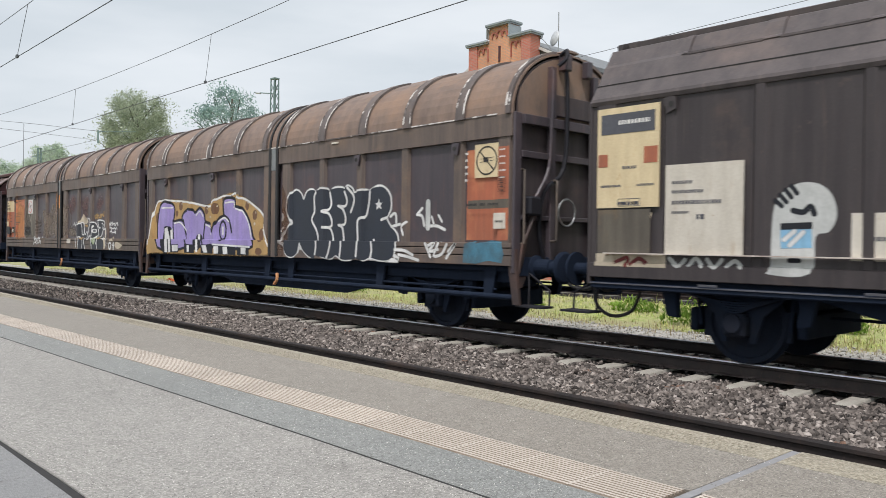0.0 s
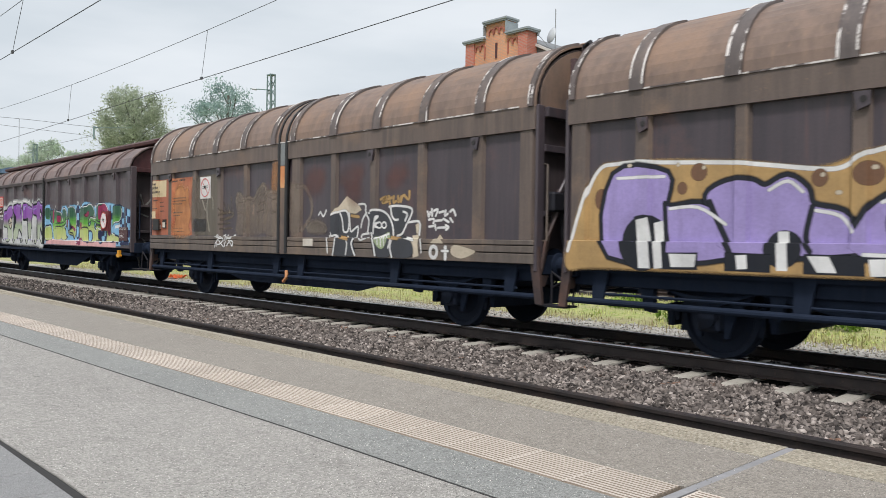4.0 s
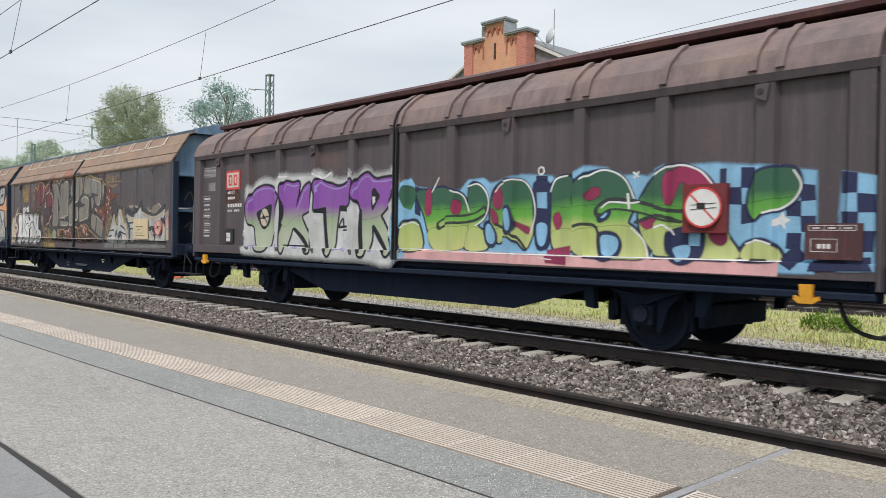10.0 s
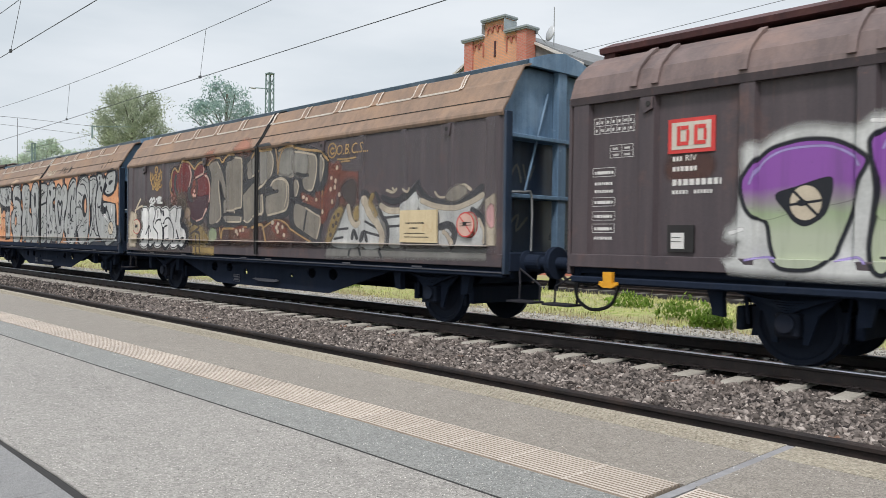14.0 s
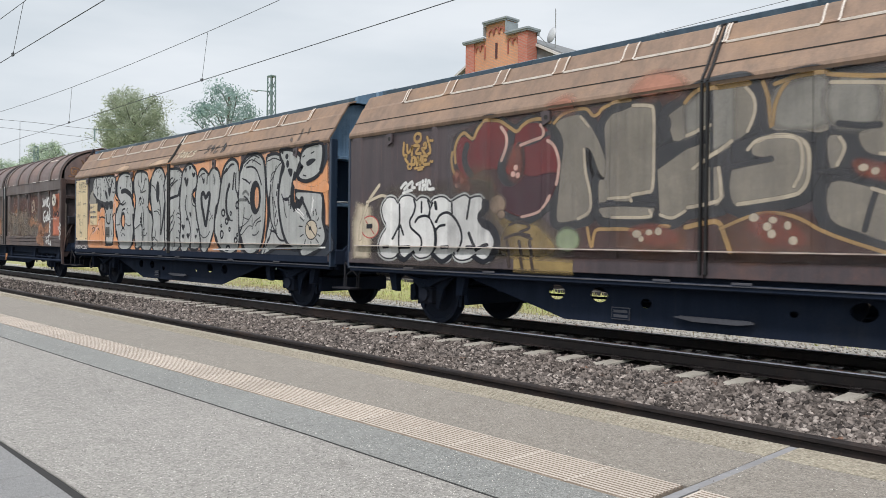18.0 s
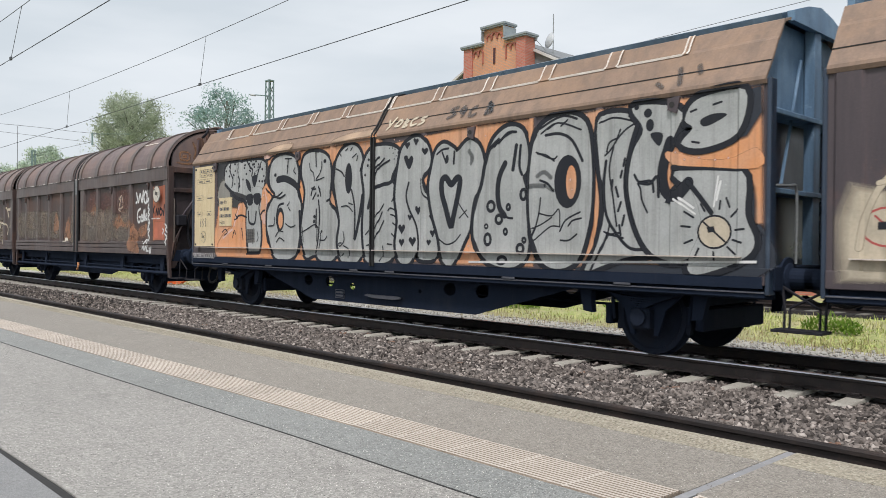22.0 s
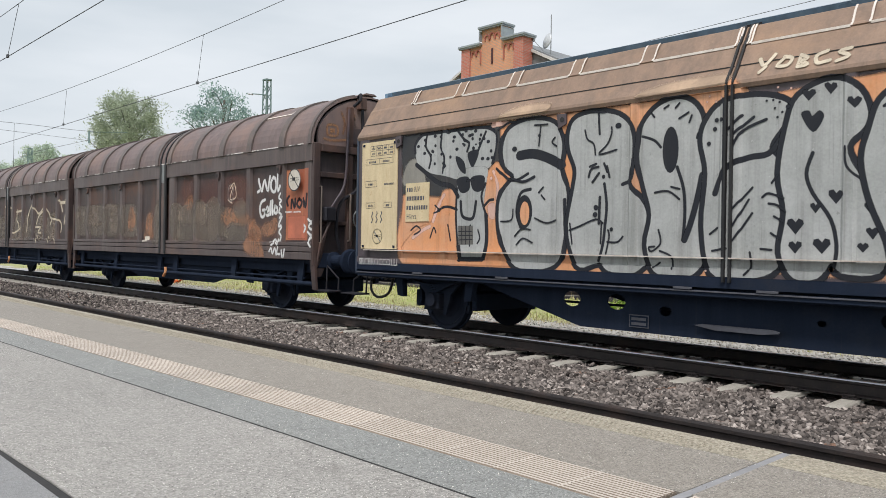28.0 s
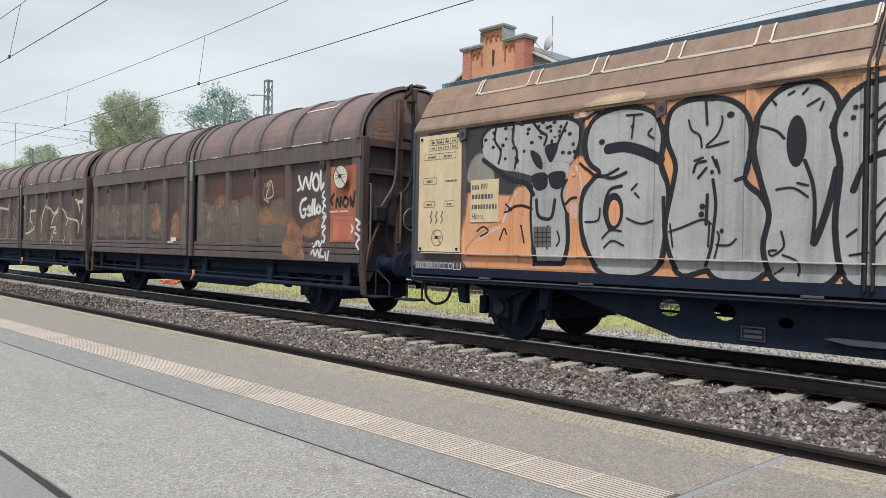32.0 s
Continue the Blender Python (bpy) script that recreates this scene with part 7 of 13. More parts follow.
# W3: operator's sign, data tables, red square sign
b, y = board(W3, "ribbed", "operator_sign", RED, -5.92, -5.32, 2.41, 2.82, "red square operator's sign with pale field")
part("sign_field", box(bmesh.new(), -5.87, -5.37, y - 0.001, y + 0.002, 2.455, 2.775), CREAM, b)
for u in (-5.80, -5.58):
    bm = bmesh.new()
    box(bm, u, u + 0.045, y - 0.006, y - 0.003, 2.50, 2.73)
    box(bm, u + 0.05, u + 0.15, y - 0.006, y - 0.003, 2.50, 2.545)
    box(bm, u + 0.05, u + 0.15, y - 0.006, y - 0.003, 2.685, 2.73)
    box(bm, u + 0.12, u + 0.16, y - 0.006, y - 0.003, 2.55, 2.68)
    part("sign_block", bm, RED, b)
yy = -(STYLES["ribbed"]["panel"] + 0.006)
words(W3, "RIV", -5.70, 2.32, 0.10, yy, WHITE)
bars(W3, yy, WHITE, [(-5.86, 2.32, 0.12, 0.075), (-5.86, 2.20, 0.32, 0.075), (-5.86, 2.03, 0.62, 0.10), (-5.86, 1.93, 0.2, 0.06), (-5.58, 1.93, 0.25, 0.06)])
coat(W3, "ribbed", "red_patch", G_RUSTSPOT, [(0, -5.9, 2.15, -5.85, 2.4, -5.5, 2.42, -5.35, 2.25, -5.5, 2.12)])
grid_label(W3, yy, WHITE, -7.0, 2.74, 0.6, 0.20, 7, 2)
grid_label(W3, yy, WHITE, -6.75, 2.42, 0.34, 0.16, 2, 2)
for k, z in enumerate((2.22, 2.08, 1.98, 1.84, 1.66, 1.50, 1.38)):
    bars(W3, yy, WHITE, [(-6.98, z, 0.28, 0.05)])
    if k in (0, 3, 4, 5):
        grid_label(W3, yy - 0.001, WHITE, -7.01, z - 0.03, 0.34, 0.11, 1, 1)
board(W3, "ribbed", "document_box", BLACK, -5.90, -5.56, 1.24, 1.56, "black document holder", 0.03)
b, y = board(W3, "ribbed", "paper_slip", WHITE, -5.85, -5.68, 1.28, 1.47, "white waybill", 0.034)
bars(b, y, BLACK, [(-5.84, 1.41, 0.13, 0.015), (-5.84, 1.36, 0.13, 0.015)])
board(W3, "ribbed", "sign_plate", G_RED, 5.22, 5.76, 1.50, 2.06, "red square sign plate", SIDE + 0.026 - 1.304)
no_hump_sign(W3, "ribbed", 5.49, 1.79, 0.235, RED, None, 0, WHITE, lift=0.033)
b, y = board(W3, "ribbed", "data_board", RED_BROWN, 6.64, 7.20, 1.23, 1.60, "dark red data board", 0.032)
grid_label(b, y, WHITE, 6.68, 1.53, 0.46, 0.05, 3, 1)
grid_label(b, y, WHITE, 6.70, 1.31, 0.26, 0.13, 1, 1)
bm = bmesh.new()
prism(bm, [(6.60, 0.97), (6.74, 0.97), (6.73, 0.83), (6.79, 0.85), (6.80, 0.81), (6.74, 0.77), (6.60, 0.77), (6.54, 0.81), (6.55, 0.85), (6.61, 0.83)], -1.42, -1.36, "y")
part("brake_lever", bm, YELLOW, W3, "yellow brake lever")
bm = prism(bmesh.new(), [(-6.74, 0.97), (-6.60, 0.97), (-6.61, 0.83), (-6.55, 0.85), (-6.54, 0.81), (-6.60, 0.77), (-6.74, 0.77), (-6.80, 0.81), (-6.79, 0.85), (-6.73, 0.83)], -1.42, -1.36, "y")
part("brake_lever", bm, YELLOW, W3, "yellow brake lever")

def end_tag(wagon, x, mat, strokes, label):
    """A sprayed tag on an end wall: strokes of (y, z) points."""
    bm = bmesh.new()
    for row in strokes:
        ribbon(bm, curve([Vector((row[i], row[i + 1])) for i in range(0, len(row), 2)], 3), 0.045)
    for v in bm.verts:
        v.co = Vector((x, v.co.x, v.co.z))
    ob = part("end_tag", bm, mat, wagon, label)
    ob["kind"] = "stuff"


end_tag(W3, 7.31 - 0.20 + 0.032, G_YELLOW, [(-0.35, 3.65, -0.2, 3.5, -0.3, 3.35), (-0.15, 3.7, 0.0, 3.45), (0.1, 3.65, 0.25, 3.4, 0.05, 3.3), (-0.35, 2.1, -0.15, 1.9, -0.3, 1.75, -0.05, 1.6), (0.0, 2.1, 0.2, 1.7), (0.2, 2.05, 0.35, 1.8)], "yellow-green tag on the end wall")
end_tag(W3, 7.31 - 0.20 + 0.033, G_SMOKE, [(-1.0, 2.5, -0.9, 2.2, -0.7, 2.4), (-0.95, 1.3, -0.8, 1.15, -0.7, 1.3), (0.2, 2.6, 0.3, 2.3, 0.4, 2.55), (-1.05, 2.0, -0.8, 1.9)], "grey scrawl on the end wall")
end_tag(W4, 6.83 - 0.30 + 0.034, G_SMOKE, [(-0.9, 2.3, -0.75, 2.5, -0.65, 2.25), (-0.6, 2.5, -0.5, 2.25, -0.35, 2.5), (-0.9, 1.6, -0.7, 1.75, -0.75, 1.5, -0.5, 1.7)], "pale tag on the end wall")

end_tag(W6, 6.378, G_GHOST_ORANGE, [(-1.02, 3.44, -1.02, 3.62, -0.80, 3.62, -0.80, 3.44, -1.02, 3.44), (-0.95, 3.50, -0.87, 3.50), (-0.95, 3.55, -0.87, 3.55), (-0.70, 3.9, -0.62, 3.7, -0.66, 3.5), (-0.45, 4.0, -0.38, 3.8), (-1.1, 3.36, -0.9, 3.34, -0.6, 3.38)], "orange stencil and rust runs on the arched end")

# W4: yellow board and sign
b, y = board(W4, "panelled", "data_board", BEIGE, 4.60, 5.48, 1.30, 1.82, "yellow-cream data board", 0.03)
bars(b, y, BLACK, [(4.75, 1.60, 0.45, 0.03), (4.85, 1.52, 0.2, 0.03), (4.72, 1.44, 0.5, 0.02), (4.72, 1.38, 0.6, 0.02)])
no_hump_sign(W4, "panelled", 6.12, 1.58, 0.19, RED, None, 0, G_PINK)
yy = -(SIDE + 0.032)
words(W4, "O.B.C.S...", 2.75, 2.85, 0.27, yy + 0.025, G_GOLD, "gold tag lettering", 0.2, 0.92)

# W5: tall cream data board, number, dedication
b, y = board(W5, "panelled", "data_board", BEIGE, -6.66, -5.72, 1.29, 3.10, "tall yellowed cream data board")
grid_label(b, y, GREY_INK, -6.42, 2.86, 0.62, 0.17, 4, 2)
grid_label(b, y, GREY_INK, -6.55, 2.72, 0.72, 0.09, 2, 1)
words(b, "A  B  C  D", -6.38, 2.97, 0.09, y - 0.001, GREY_INK)
grid_label(b, y, GREY_INK, -6.55, 2.34, 0.30, 0.10, 1, 1)
bars(b, y, GREY_INK, [(-6.05, 2.36, 0.25, 0.04)])
grid_label(b, y, GREY_INK, -6.53, 1.98, 0.24, 0.09, 1, 1)
grid_label(b, y, GREY_INK, -6.05, 1.98, 0.20, 0.09, 1, 1)
for k in range(3):
    bm = bmesh.new()
    line = [(-6.36 + 0.12 * k + 0.02 * math.sin(i * 1.6), 1.92 - 0.028 * i) for i in range(8)]
    for (a, c), (d, e) in zip(line, line[1:]):
        bm.faces.new([bm.verts.new(p) for p in ((a - 0.012, y, c), (a + 0.012, y, c), (d + 0.012, y, e), (d - 0.012, y, e))])
    part("wavy_line", bm, GREY_INK, b)
no_hump_sign(b, "panelled", -6.22, 1.50, 0.13, STEEL, lift=0.012)
for u, v in ((-6.60, 1.33), (-5.78, 1.33), (-6.60, 3.05), (-5.78, 3.05)):
    part("bolt", box(bmesh.new(), u - 0.02, u + 0.02, y - 0.012, y + 0.003, v - 0.02, v + 0.02), UNDER, b)
b, y = board(W5, "panelled", "number_plate_board", BEIGE, -5.53, -4.97, 1.74, 2.36, "cream number board half hidden by orange paint", 0.012)
words(b, "RIV", -5.32, 2.22, 0.12, y, GREY_INK, squeeze=0.8)
words(b, "Hiirrs", -5.50, 1.78, 0.13, y, GREY_INK, squeeze=0.8)
bars(b, y, GREY_INK, [(-5.50, 2.22, 0.14, 0.09), (-5.50, 2.08, 0.42, 0.09), (-5.50, 1.93, 0.50, 0.09)])
words(W5, "SRCBROCCOLLI", -6.72, 1.02, 0.155, -(SIDE + 0.012), WHITE, "white hand-lettered word", 0.0, 0.93)

# scrubbed letters under the dust
coat(W6, "arched", "ghost", G_GHOST_OLIVE, [(0, 0.4, 1.48, 0.37, 2.15, 0.52, 2.25, 0.82, 2.17, 1.11, 2.21, 1.33, 2.23, 1.39, 1.48), (0, 1.66, 1.48, 1.63, 2.24, 1.88, 2.25, 2.06, 2.16, 2.14, 2.26, 2.39, 2.33, 2.7, 2.27, 2.77, 2.09, 2.79, 1.49), (0, 2.87, 1.49, 2.85, 2.07, 2.95, 2.11, 3.24, 2.06, 3.37, 2.18, 3.6, 2.24, 3.79, 2.17, 3.85, 1.49), (0, -6.13, 1.58, -6.16, 2.24, -5.8, 2.34, -5.5, 2.23, -5.44, 1.58), (0, -5.19, 1.58, -5.19, 2.3, -4.81, 2.34, -4.27, 2.28, -4.24, 1.58), (0, -3.95, 1.58, -3.98, 2.3, -3.5, 2.32, -3.03, 2.25, -3, 1.58), (0, -2.73, 1.55, -2.7, 2.21, -2.41, 2.3, -1.95, 2.24, -1.76, 1.58), (0, -0.69, 1.4, -0.71, 2.12, -0.47, 2.28, -0.32, 2.29, -0.28, 1.4)], "ghost of scrubbed-off graffiti letters")
coat(W6, "arched", "ghost", G_GHOST_TAN, [(0, 1.67, 1.85, 1.69, 2.21, 1.88, 2.22, 2.02, 2.14, 2.03, 1.85), (0, 2.22, 1.54, 2.22, 2.21, 2.39, 2.3, 2.67, 2.24, 2.71, 1.99, 2.52, 1.54), (0, 3.41, 1.93, 3.42, 2.15, 3.6, 2.22, 3.75, 2.14, 3.75, 1.93), (0, 0.66, 1.87, 0.7, 2.19, 0.94, 2.11, 1.22, 2.13, 1.29, 1.86), (0, -5.13, 1.85, -5.08, 2.22, -4.74, 2.29, -4.62, 1.84), (0, -3.6, 1.68, -3.59, 2.24, -3.25, 2.25, -3.2, 1.68)], "tan ghost of an old letter")
coat(W6, "arched", "ghost", G_GHOST_SALMON, [(0, 0.99, 2.2, 1.05, 2.31, 1.31, 2.4, 1.36, 2.26, 1.22, 2.17), (0, 2.9, 1.97, 3.09, 2.08, 3.29, 2.02, 3.45, 1.87, 3.71, 1.87, 3.88, 1.94, 4.01, 1.91, 3.99, 1.79, 3.8, 1.76, 3.53, 1.78, 3.24, 1.83, 3.06, 1.75, 2.92, 1.8), (0, 4.08, 1.49, 4.11, 1.83, 4.24, 1.72, 4.41, 1.65, 4.46, 1.49), (0, 4.53, 1.6, 4.6, 1.72, 4.79, 1.74, 5.03, 1.84, 5.06, 1.68, 4.9, 1.55, 4.65, 1.53), (0, 3.94, 1.43, 4.38, 1.46, 4.68, 1.09, 4, 1.18), (0, -2.39, 1.72, -2.29, 2.11, -2.16, 2.25, -2, 2.06, -1.94, 1.86, -2.1, 1.67), (0, -1.27, 1.58, -1.22, 1.81, -1.13, 1.99, -0.99, 2.05, -0.86, 1.94, -0.9, 1.72, -0.79, 1.49, -1.32, 1.46)], "orange ghost of scrubbed-off graffiti")
coat(W6, "arched", "old_mark", G_GHOST_TAN, [(0.04, 0.37, 2.18, 0.54, 2.26, 0.82, 2.18, 1.11, 2.22, 1.34, 2.25), (0.04, 1.63, 2.24, 1.88, 2.26, 2.06, 2.17, 2.16, 2.27, 2.4, 2.34, 2.7, 2.28), (0.035, 3.37, 2.17, 3.6, 2.25, 3.8, 2.17), (0.03, 2.97, 1.59, 3.15, 1.74, 3.53, 1.75, 3.82, 1.73), (0.03, 2.17, 1.46, 2.38, 1.37, 2.63, 1.41), (0.05, -3.62, 2.25, -3.6, 1.78), (0.05, -3.6, 2.26, -3.22, 2.28), (0.05, -3.59, 2.07, -3.29, 2.09), (0.05, -4.64, 2.25, -4.62, 1.84, -4.3, 1.86), (0.05, -2.56, 1.58, -2.27, 1.67, -1.87, 1.67, -1.81, 1.53)], "pale rim of old letters")
coat(W6, "arched", "wash", G_GHOST_RED, [(0, 0.9, 2.45, 0.94, 2.78, 1.38, 2.78, 1.39, 2.5), (0, 1.86, 2.36, 1.95, 2.66, 2.59, 2.67, 2.55, 2.4), (0, 2.99, 2.26, 3.06, 2.67, 3.82, 2.66, 3.75, 2.3)], "ghost of scrubbed-off graffiti")
coat(W7, "arched", "ghost", G_GHOST_OLIVE, [(0, u, 1.40, u + 0.03, 2.0, u + 0.35, 2.22, u + 0.72, 2.05, u + 0.8, 1.40) for u in (-4.95, -3.75, -2.6, -1.45, 0.55, 1.75, 3.0, 4.2)], "ghost of scrubbed-off graffiti")
coat(W7, "arched", "ghost", G_GHOST_TAN, [(0, u, 1.42, u + 0.1, 1.9, u + 0.3, 2.3, u + 0.45, 1.85, u + 0.4, 1.42) for u in (-4.5, -2.1, 1.0, 3.4, 4.65)], "ghost of scrubbed-off graffiti")

# W6: orange panel, sign, red square
coat(W6, "arched", "orange_panel", ORANGE_RUST, [rect(5.40, 6.24, 1.42, 2.79)], "orange-red end panel")
coat(W6, "arched", "red_square", G_SALMON, [rect(5.48, 6.16, 1.46, 1.88)])
coat(W6, "arched", "black_tag", G_BLACK, [(0.04, 5.46, 2.1, 5.42, 2.2, 5.5, 2.28), (0.04, 5.58, 2.05, 5.6, 2.22, 5.7, 2.05, 5.72, 2.22), (0.04, 5.85, 2.22, 5.78, 2.12, 5.88, 2.05, 5.95, 2.16, 5.85, 2.22), (0.04, 6.0, 2.22, 6.04, 2.05, 6.1, 2.18, 6.16, 2.04, 6.2, 2.3)])
no_hump_sign(W6, "arched", 5.83, 2.58, 0.22, CHAR_BROWN, None, 0, CREAM)
bars(W6, -(SIDE + 0.014), WHITE, [(5.5, 1.95, 0.25, 0.04), (5.8, 1.95, 0.25, 0.04)])


# ---- painted letters and figures on the near sides ----

coat(W6, "arched", "tag", G_WHITE, [(0.05, 4.34, 2.67, 4.38, 2.56, 4.47, 2.42, 4.52, 2.55, 4.58, 2.64, 4.63, 2.53, 4.71, 2.42, 4.74, 2.56, 4.78, 2.71), (0.05, 4.92, 2.69, 4.82, 2.58, 4.85, 2.43, 4.97, 2.39, 5.02, 2.53, 4.96, 2.67, 4.88, 2.67), (0.05, 5.07, 2.73, 5.07, 2.57, 5.10, 2.39, 5.21, 2.42, 5.25, 2.49), (0.05, 4.31, 2.41, 4.37, 2.43), (0.05, 4.60, 2.24, 4.46, 2.19, 4.40, 2.05, 4.47, 1.90, 4.57, 1.91, 4.60, 2.02, 4.52, 2.03), (0.05, 4.64, 1.98, 4.74, 2.02, 4.70, 2.09, 4.64, 2.00, 4.69, 1.92, 4.78, 1.94), (0.05, 4.83, 2.20, 4.80, 2.06, 4.82, 1.94), (0.05, 4.89, 2.21, 4.88, 2.06, 4.90, 1.94), (0.05, 4.99, 2.10, 4.96, 1.99, 5.04, 1.96, 5.09, 2.04, 5.01, 2.10)], "white hand-sprayed tag")
coat(W6, "arched", "tag", G_WHITE, [(0.035, 5.27, 2.34, 5.22, 2.26, 5.31, 2.20, 5.24, 2.14, 5.32, 2.07), (0.035, 5.26, 2.05, 5.23, 1.97, 5.32, 1.92, 5.25, 1.86), (0.035, 5.34, 1.88, 5.27, 1.79, 5.22, 1.69, 5.31, 1.71), (0.035, 5.33, 1.67, 5.24, 1.58, 5.32, 1.50, 5.28, 1.41), (0.035, 4.94, 1.39, 5.02, 1.43, 5.08, 1.37, 4.98, 1.32), (0.035, 5.13, 1.41, 5.19, 1.33, 5.23, 1.43), (0.035, 4.91, 1.19, 4.98, 1.26, 5.04, 1.15, 5.12, 1.26, 5.18, 1.13), (0.035, 5.23, 1.28, 5.20, 1.16, 5.31, 1.14), (0.035, 5.36, 1.22, 5.41, 1.05, 5.47, 1.24), (0.035, 6.25, 1.82, 6.34, 1.76, 6.28, 1.68, 6.36, 1.62), (0.035, 6.24, 1.58, 6.35, 1.50, 6.28, 1.40, 6.36, 1.30), (0.035, 6.10, 1.72, 6.17, 1.66, 6.11, 1.58)], "white scrawl down the post")
coat(W6, "arched", "tag", G_PALE, [(0.02, 3.14, 2.53, 3.32, 2.64, 3.41, 2.35, 3.15, 2.3, 3.27, 2.58), (0.02, 3.06, 2.28, 3.24, 2.21)])
coat(W6, "arched", "small_plate", CREAM, [(-1, -1.29, 1.48, -1.01, 1.48, -1, 1.35, -1.29, 1.34)])
coat(W7, "arched", "tag", G_PALE, [(0.05, 0.89, 2.41, 0.8, 2.05, 1.02, 1.91, 0.93, 1.65), (0.05, 2, 1.62, 2.09, 2.09, 2.28, 2.34, 2.52, 2.55), (0.05, 2.52, 2.53, 2.92, 2.39, 3.31, 2.23, 3.76, 2.4), (0.05, 3.08, 1.89, 3.31, 2.14, 3.68, 2.28), (0.05, 4.13, 2.36, 4.41, 2.21, 4.59, 2.06, 5.36, 1.99, 5.62, 1.81, 5.55, 1.61), (0.05, 4.51, 1.85, 4.68, 2.03), (0.07, 5.41, 2.61, 5.59, 2.42, 5.68, 2.27), (0.07, 5.91, 2.6, 6, 2.32, 5.86, 1.87)], "long cream tag along the wagon")
coat(W7, "arched", "tag", G_PALE, [(0.05, 2.95, 1.77, 3.52, 1.77, 3.25, 1.61, 3.53, 1.58), (0.05, -1.65, 2.6, -1.7, 2.36), (0.07, -2.77, 2.54, -1.71, 2.46), (0.06, -0.57, 2.58, -0.51, 2.34, -0.65, 2), (0.07, -0.46, 2.55, 0.34, 2.48), (0.06, 0.78, 2.34, 1.58, 2.37), (0.05, 0.5, 1.58, 1.14, 1.71, 1.2, 1.81), (0.05, 3.16, 1.49, 3.27, 1.27), (0.04, 4.36, 1.45, 4.54, 1.26), (0.05, 5.05, 1.51, 5.2, 1.26), (0.09, 5.47, 2.53, 5.96, 2.54)])
coat(W0, "panelled", "paint_shape", G_SILVER, [(0, -4.48, 1.17, -4.46, 1.72, -4.38, 1.93, -4.2, 2.04, -4, 2.03, -3.86, 1.91, -3.81, 1.71, -3.88, 1.54, -4.02, 1.48, -4.06, 1.1, -4.49, 1.08)], "white rounded graffiti shape")
coat(W0, "panelled", "paint_line", G_BLACK, [(0.04, -4.44, 1.87, -4.37, 1.81), (0.04, -4.39, 1.93, -4.32, 1.85), (0.04, -4.33, 1.98, -4.27, 1.9), (0.04, -4.27, 2.02, -4.21, 1.94), (0.05, -4.25, 1.76, -4.14, 1.74, -4.07, 1.8, -4.03, 1.72), (0.04, -4.28, 1.23, -4.18, 1.23), (-1, -4.38, 1.62, -4.05, 1.63, -4.05, 1.57, -4.38, 1.56)])
coat(W0, "panelled", "paint_shape", G_SKY, [(-1, -4.38, 1.56, -4.06, 1.56, -4.05, 1.37, -4.37, 1.36)])
coat(W0, "panelled", "paint_line", G_WHITE, [(0.04, -4.34, 1.45, -4.23, 1.54), (0.04, -4.28, 1.39, -4.14, 1.53)])
coat(W0, "panelled", "chalk_tag", G_PALE, [(0.03, -6.57, 1.77, -6.57, 1.63), (0.03, -6.5, 1.63, -6.51, 1.76, -6.44, 1.76), (0.03, -6.37, 1.74, -6.4, 1.67, -6.3, 1.64), (0.03, -6.57, 1.58, -6.62, 1.51, -6.52, 1.47, -6.58, 1.39), (0.03, -6.43, 1.54, -6.48, 1.44, -6.38, 1.44, -6.42, 1.54), (0.03, -6.33, 1.56, -6.28, 1.4, -6.2, 1.53, -6.13, 1.39, -5.97, 1.76)], "chalky tag")
coat(W0, "panelled", "scrawl", G_RED, [(0.04, -6.46, 1.19, -6.29, 1.22, -6.31, 1.12), (0.04, -6.24, 1.14, -6.13, 1.21, -6.03, 1.16)], "red scrawl")
coat(W0, "panelled", "edge_strip", G_PALE, [(-1, -6.77, 1.26, -5.74, 1.26, -5.74, 1.11, -6.77, 1.11)], "dirty cream strip along the sill")
coat(W0, "panelled", "scrawl", G_RED, [(0.04, -6.46, 1.16, -6.29, 1.22, -6.31, 1.12), (0.04, -6.24, 1.14, -6.13, 1.21, -6.03, 1.16)], "red scrawl")
coat(W0, "panelled", "scrawl", G_SILVER, [(0.04, -5.69, 1.22, -5.59, 1.13, -5.5, 1.21), (0.04, -5.44, 1.15, -5.36, 1.23, -5.28, 1.14), (0.04, -5.22, 1.22, -5.13, 1.13, -5.04, 1.22), (0.04, -4.97, 1.15, -4.88, 1.21, -4.81, 1.14)])
coat(W0, "panelled", "faint_tag", G_TAN, [(0.03, -6.68, 1.8, -6.66, 1.67, -6.59, 1.66, -6.57, 1.8), (0.03, -6.52, 1.66, -6.52, 1.79, -6.44, 1.79), (0.03, -6.52, 1.72, -6.45, 1.73), (0.03, -6.39, 1.78, -6.42, 1.71, -6.37, 1.66, -6.32, 1.72, -6.37, 1.78), (0.03, -6.55, 1.59, -6.66, 1.57, -6.62, 1.51, -6.55, 1.49, -6.65, 1.44), (0.03, -6.5, 1.56, -6.5, 1.46, -6.43, 1.46, -6.43, 1.56, -6.5, 1.56), (0.03, -6.4, 1.57, -6.37, 1.46, -6.32, 1.54, -6.28, 1.46, -6.24, 1.58)], "pale scratched tag")
coat(W6, "arched", "chalk_tag", G_SMOKE, [(0.02, 3.23, 2.62, 3.08, 2.56, 3.06, 2.33, 3.2, 2.25, 3.3, 2.34), (0.02, 3.32, 2.59, 3.24, 2.37)])
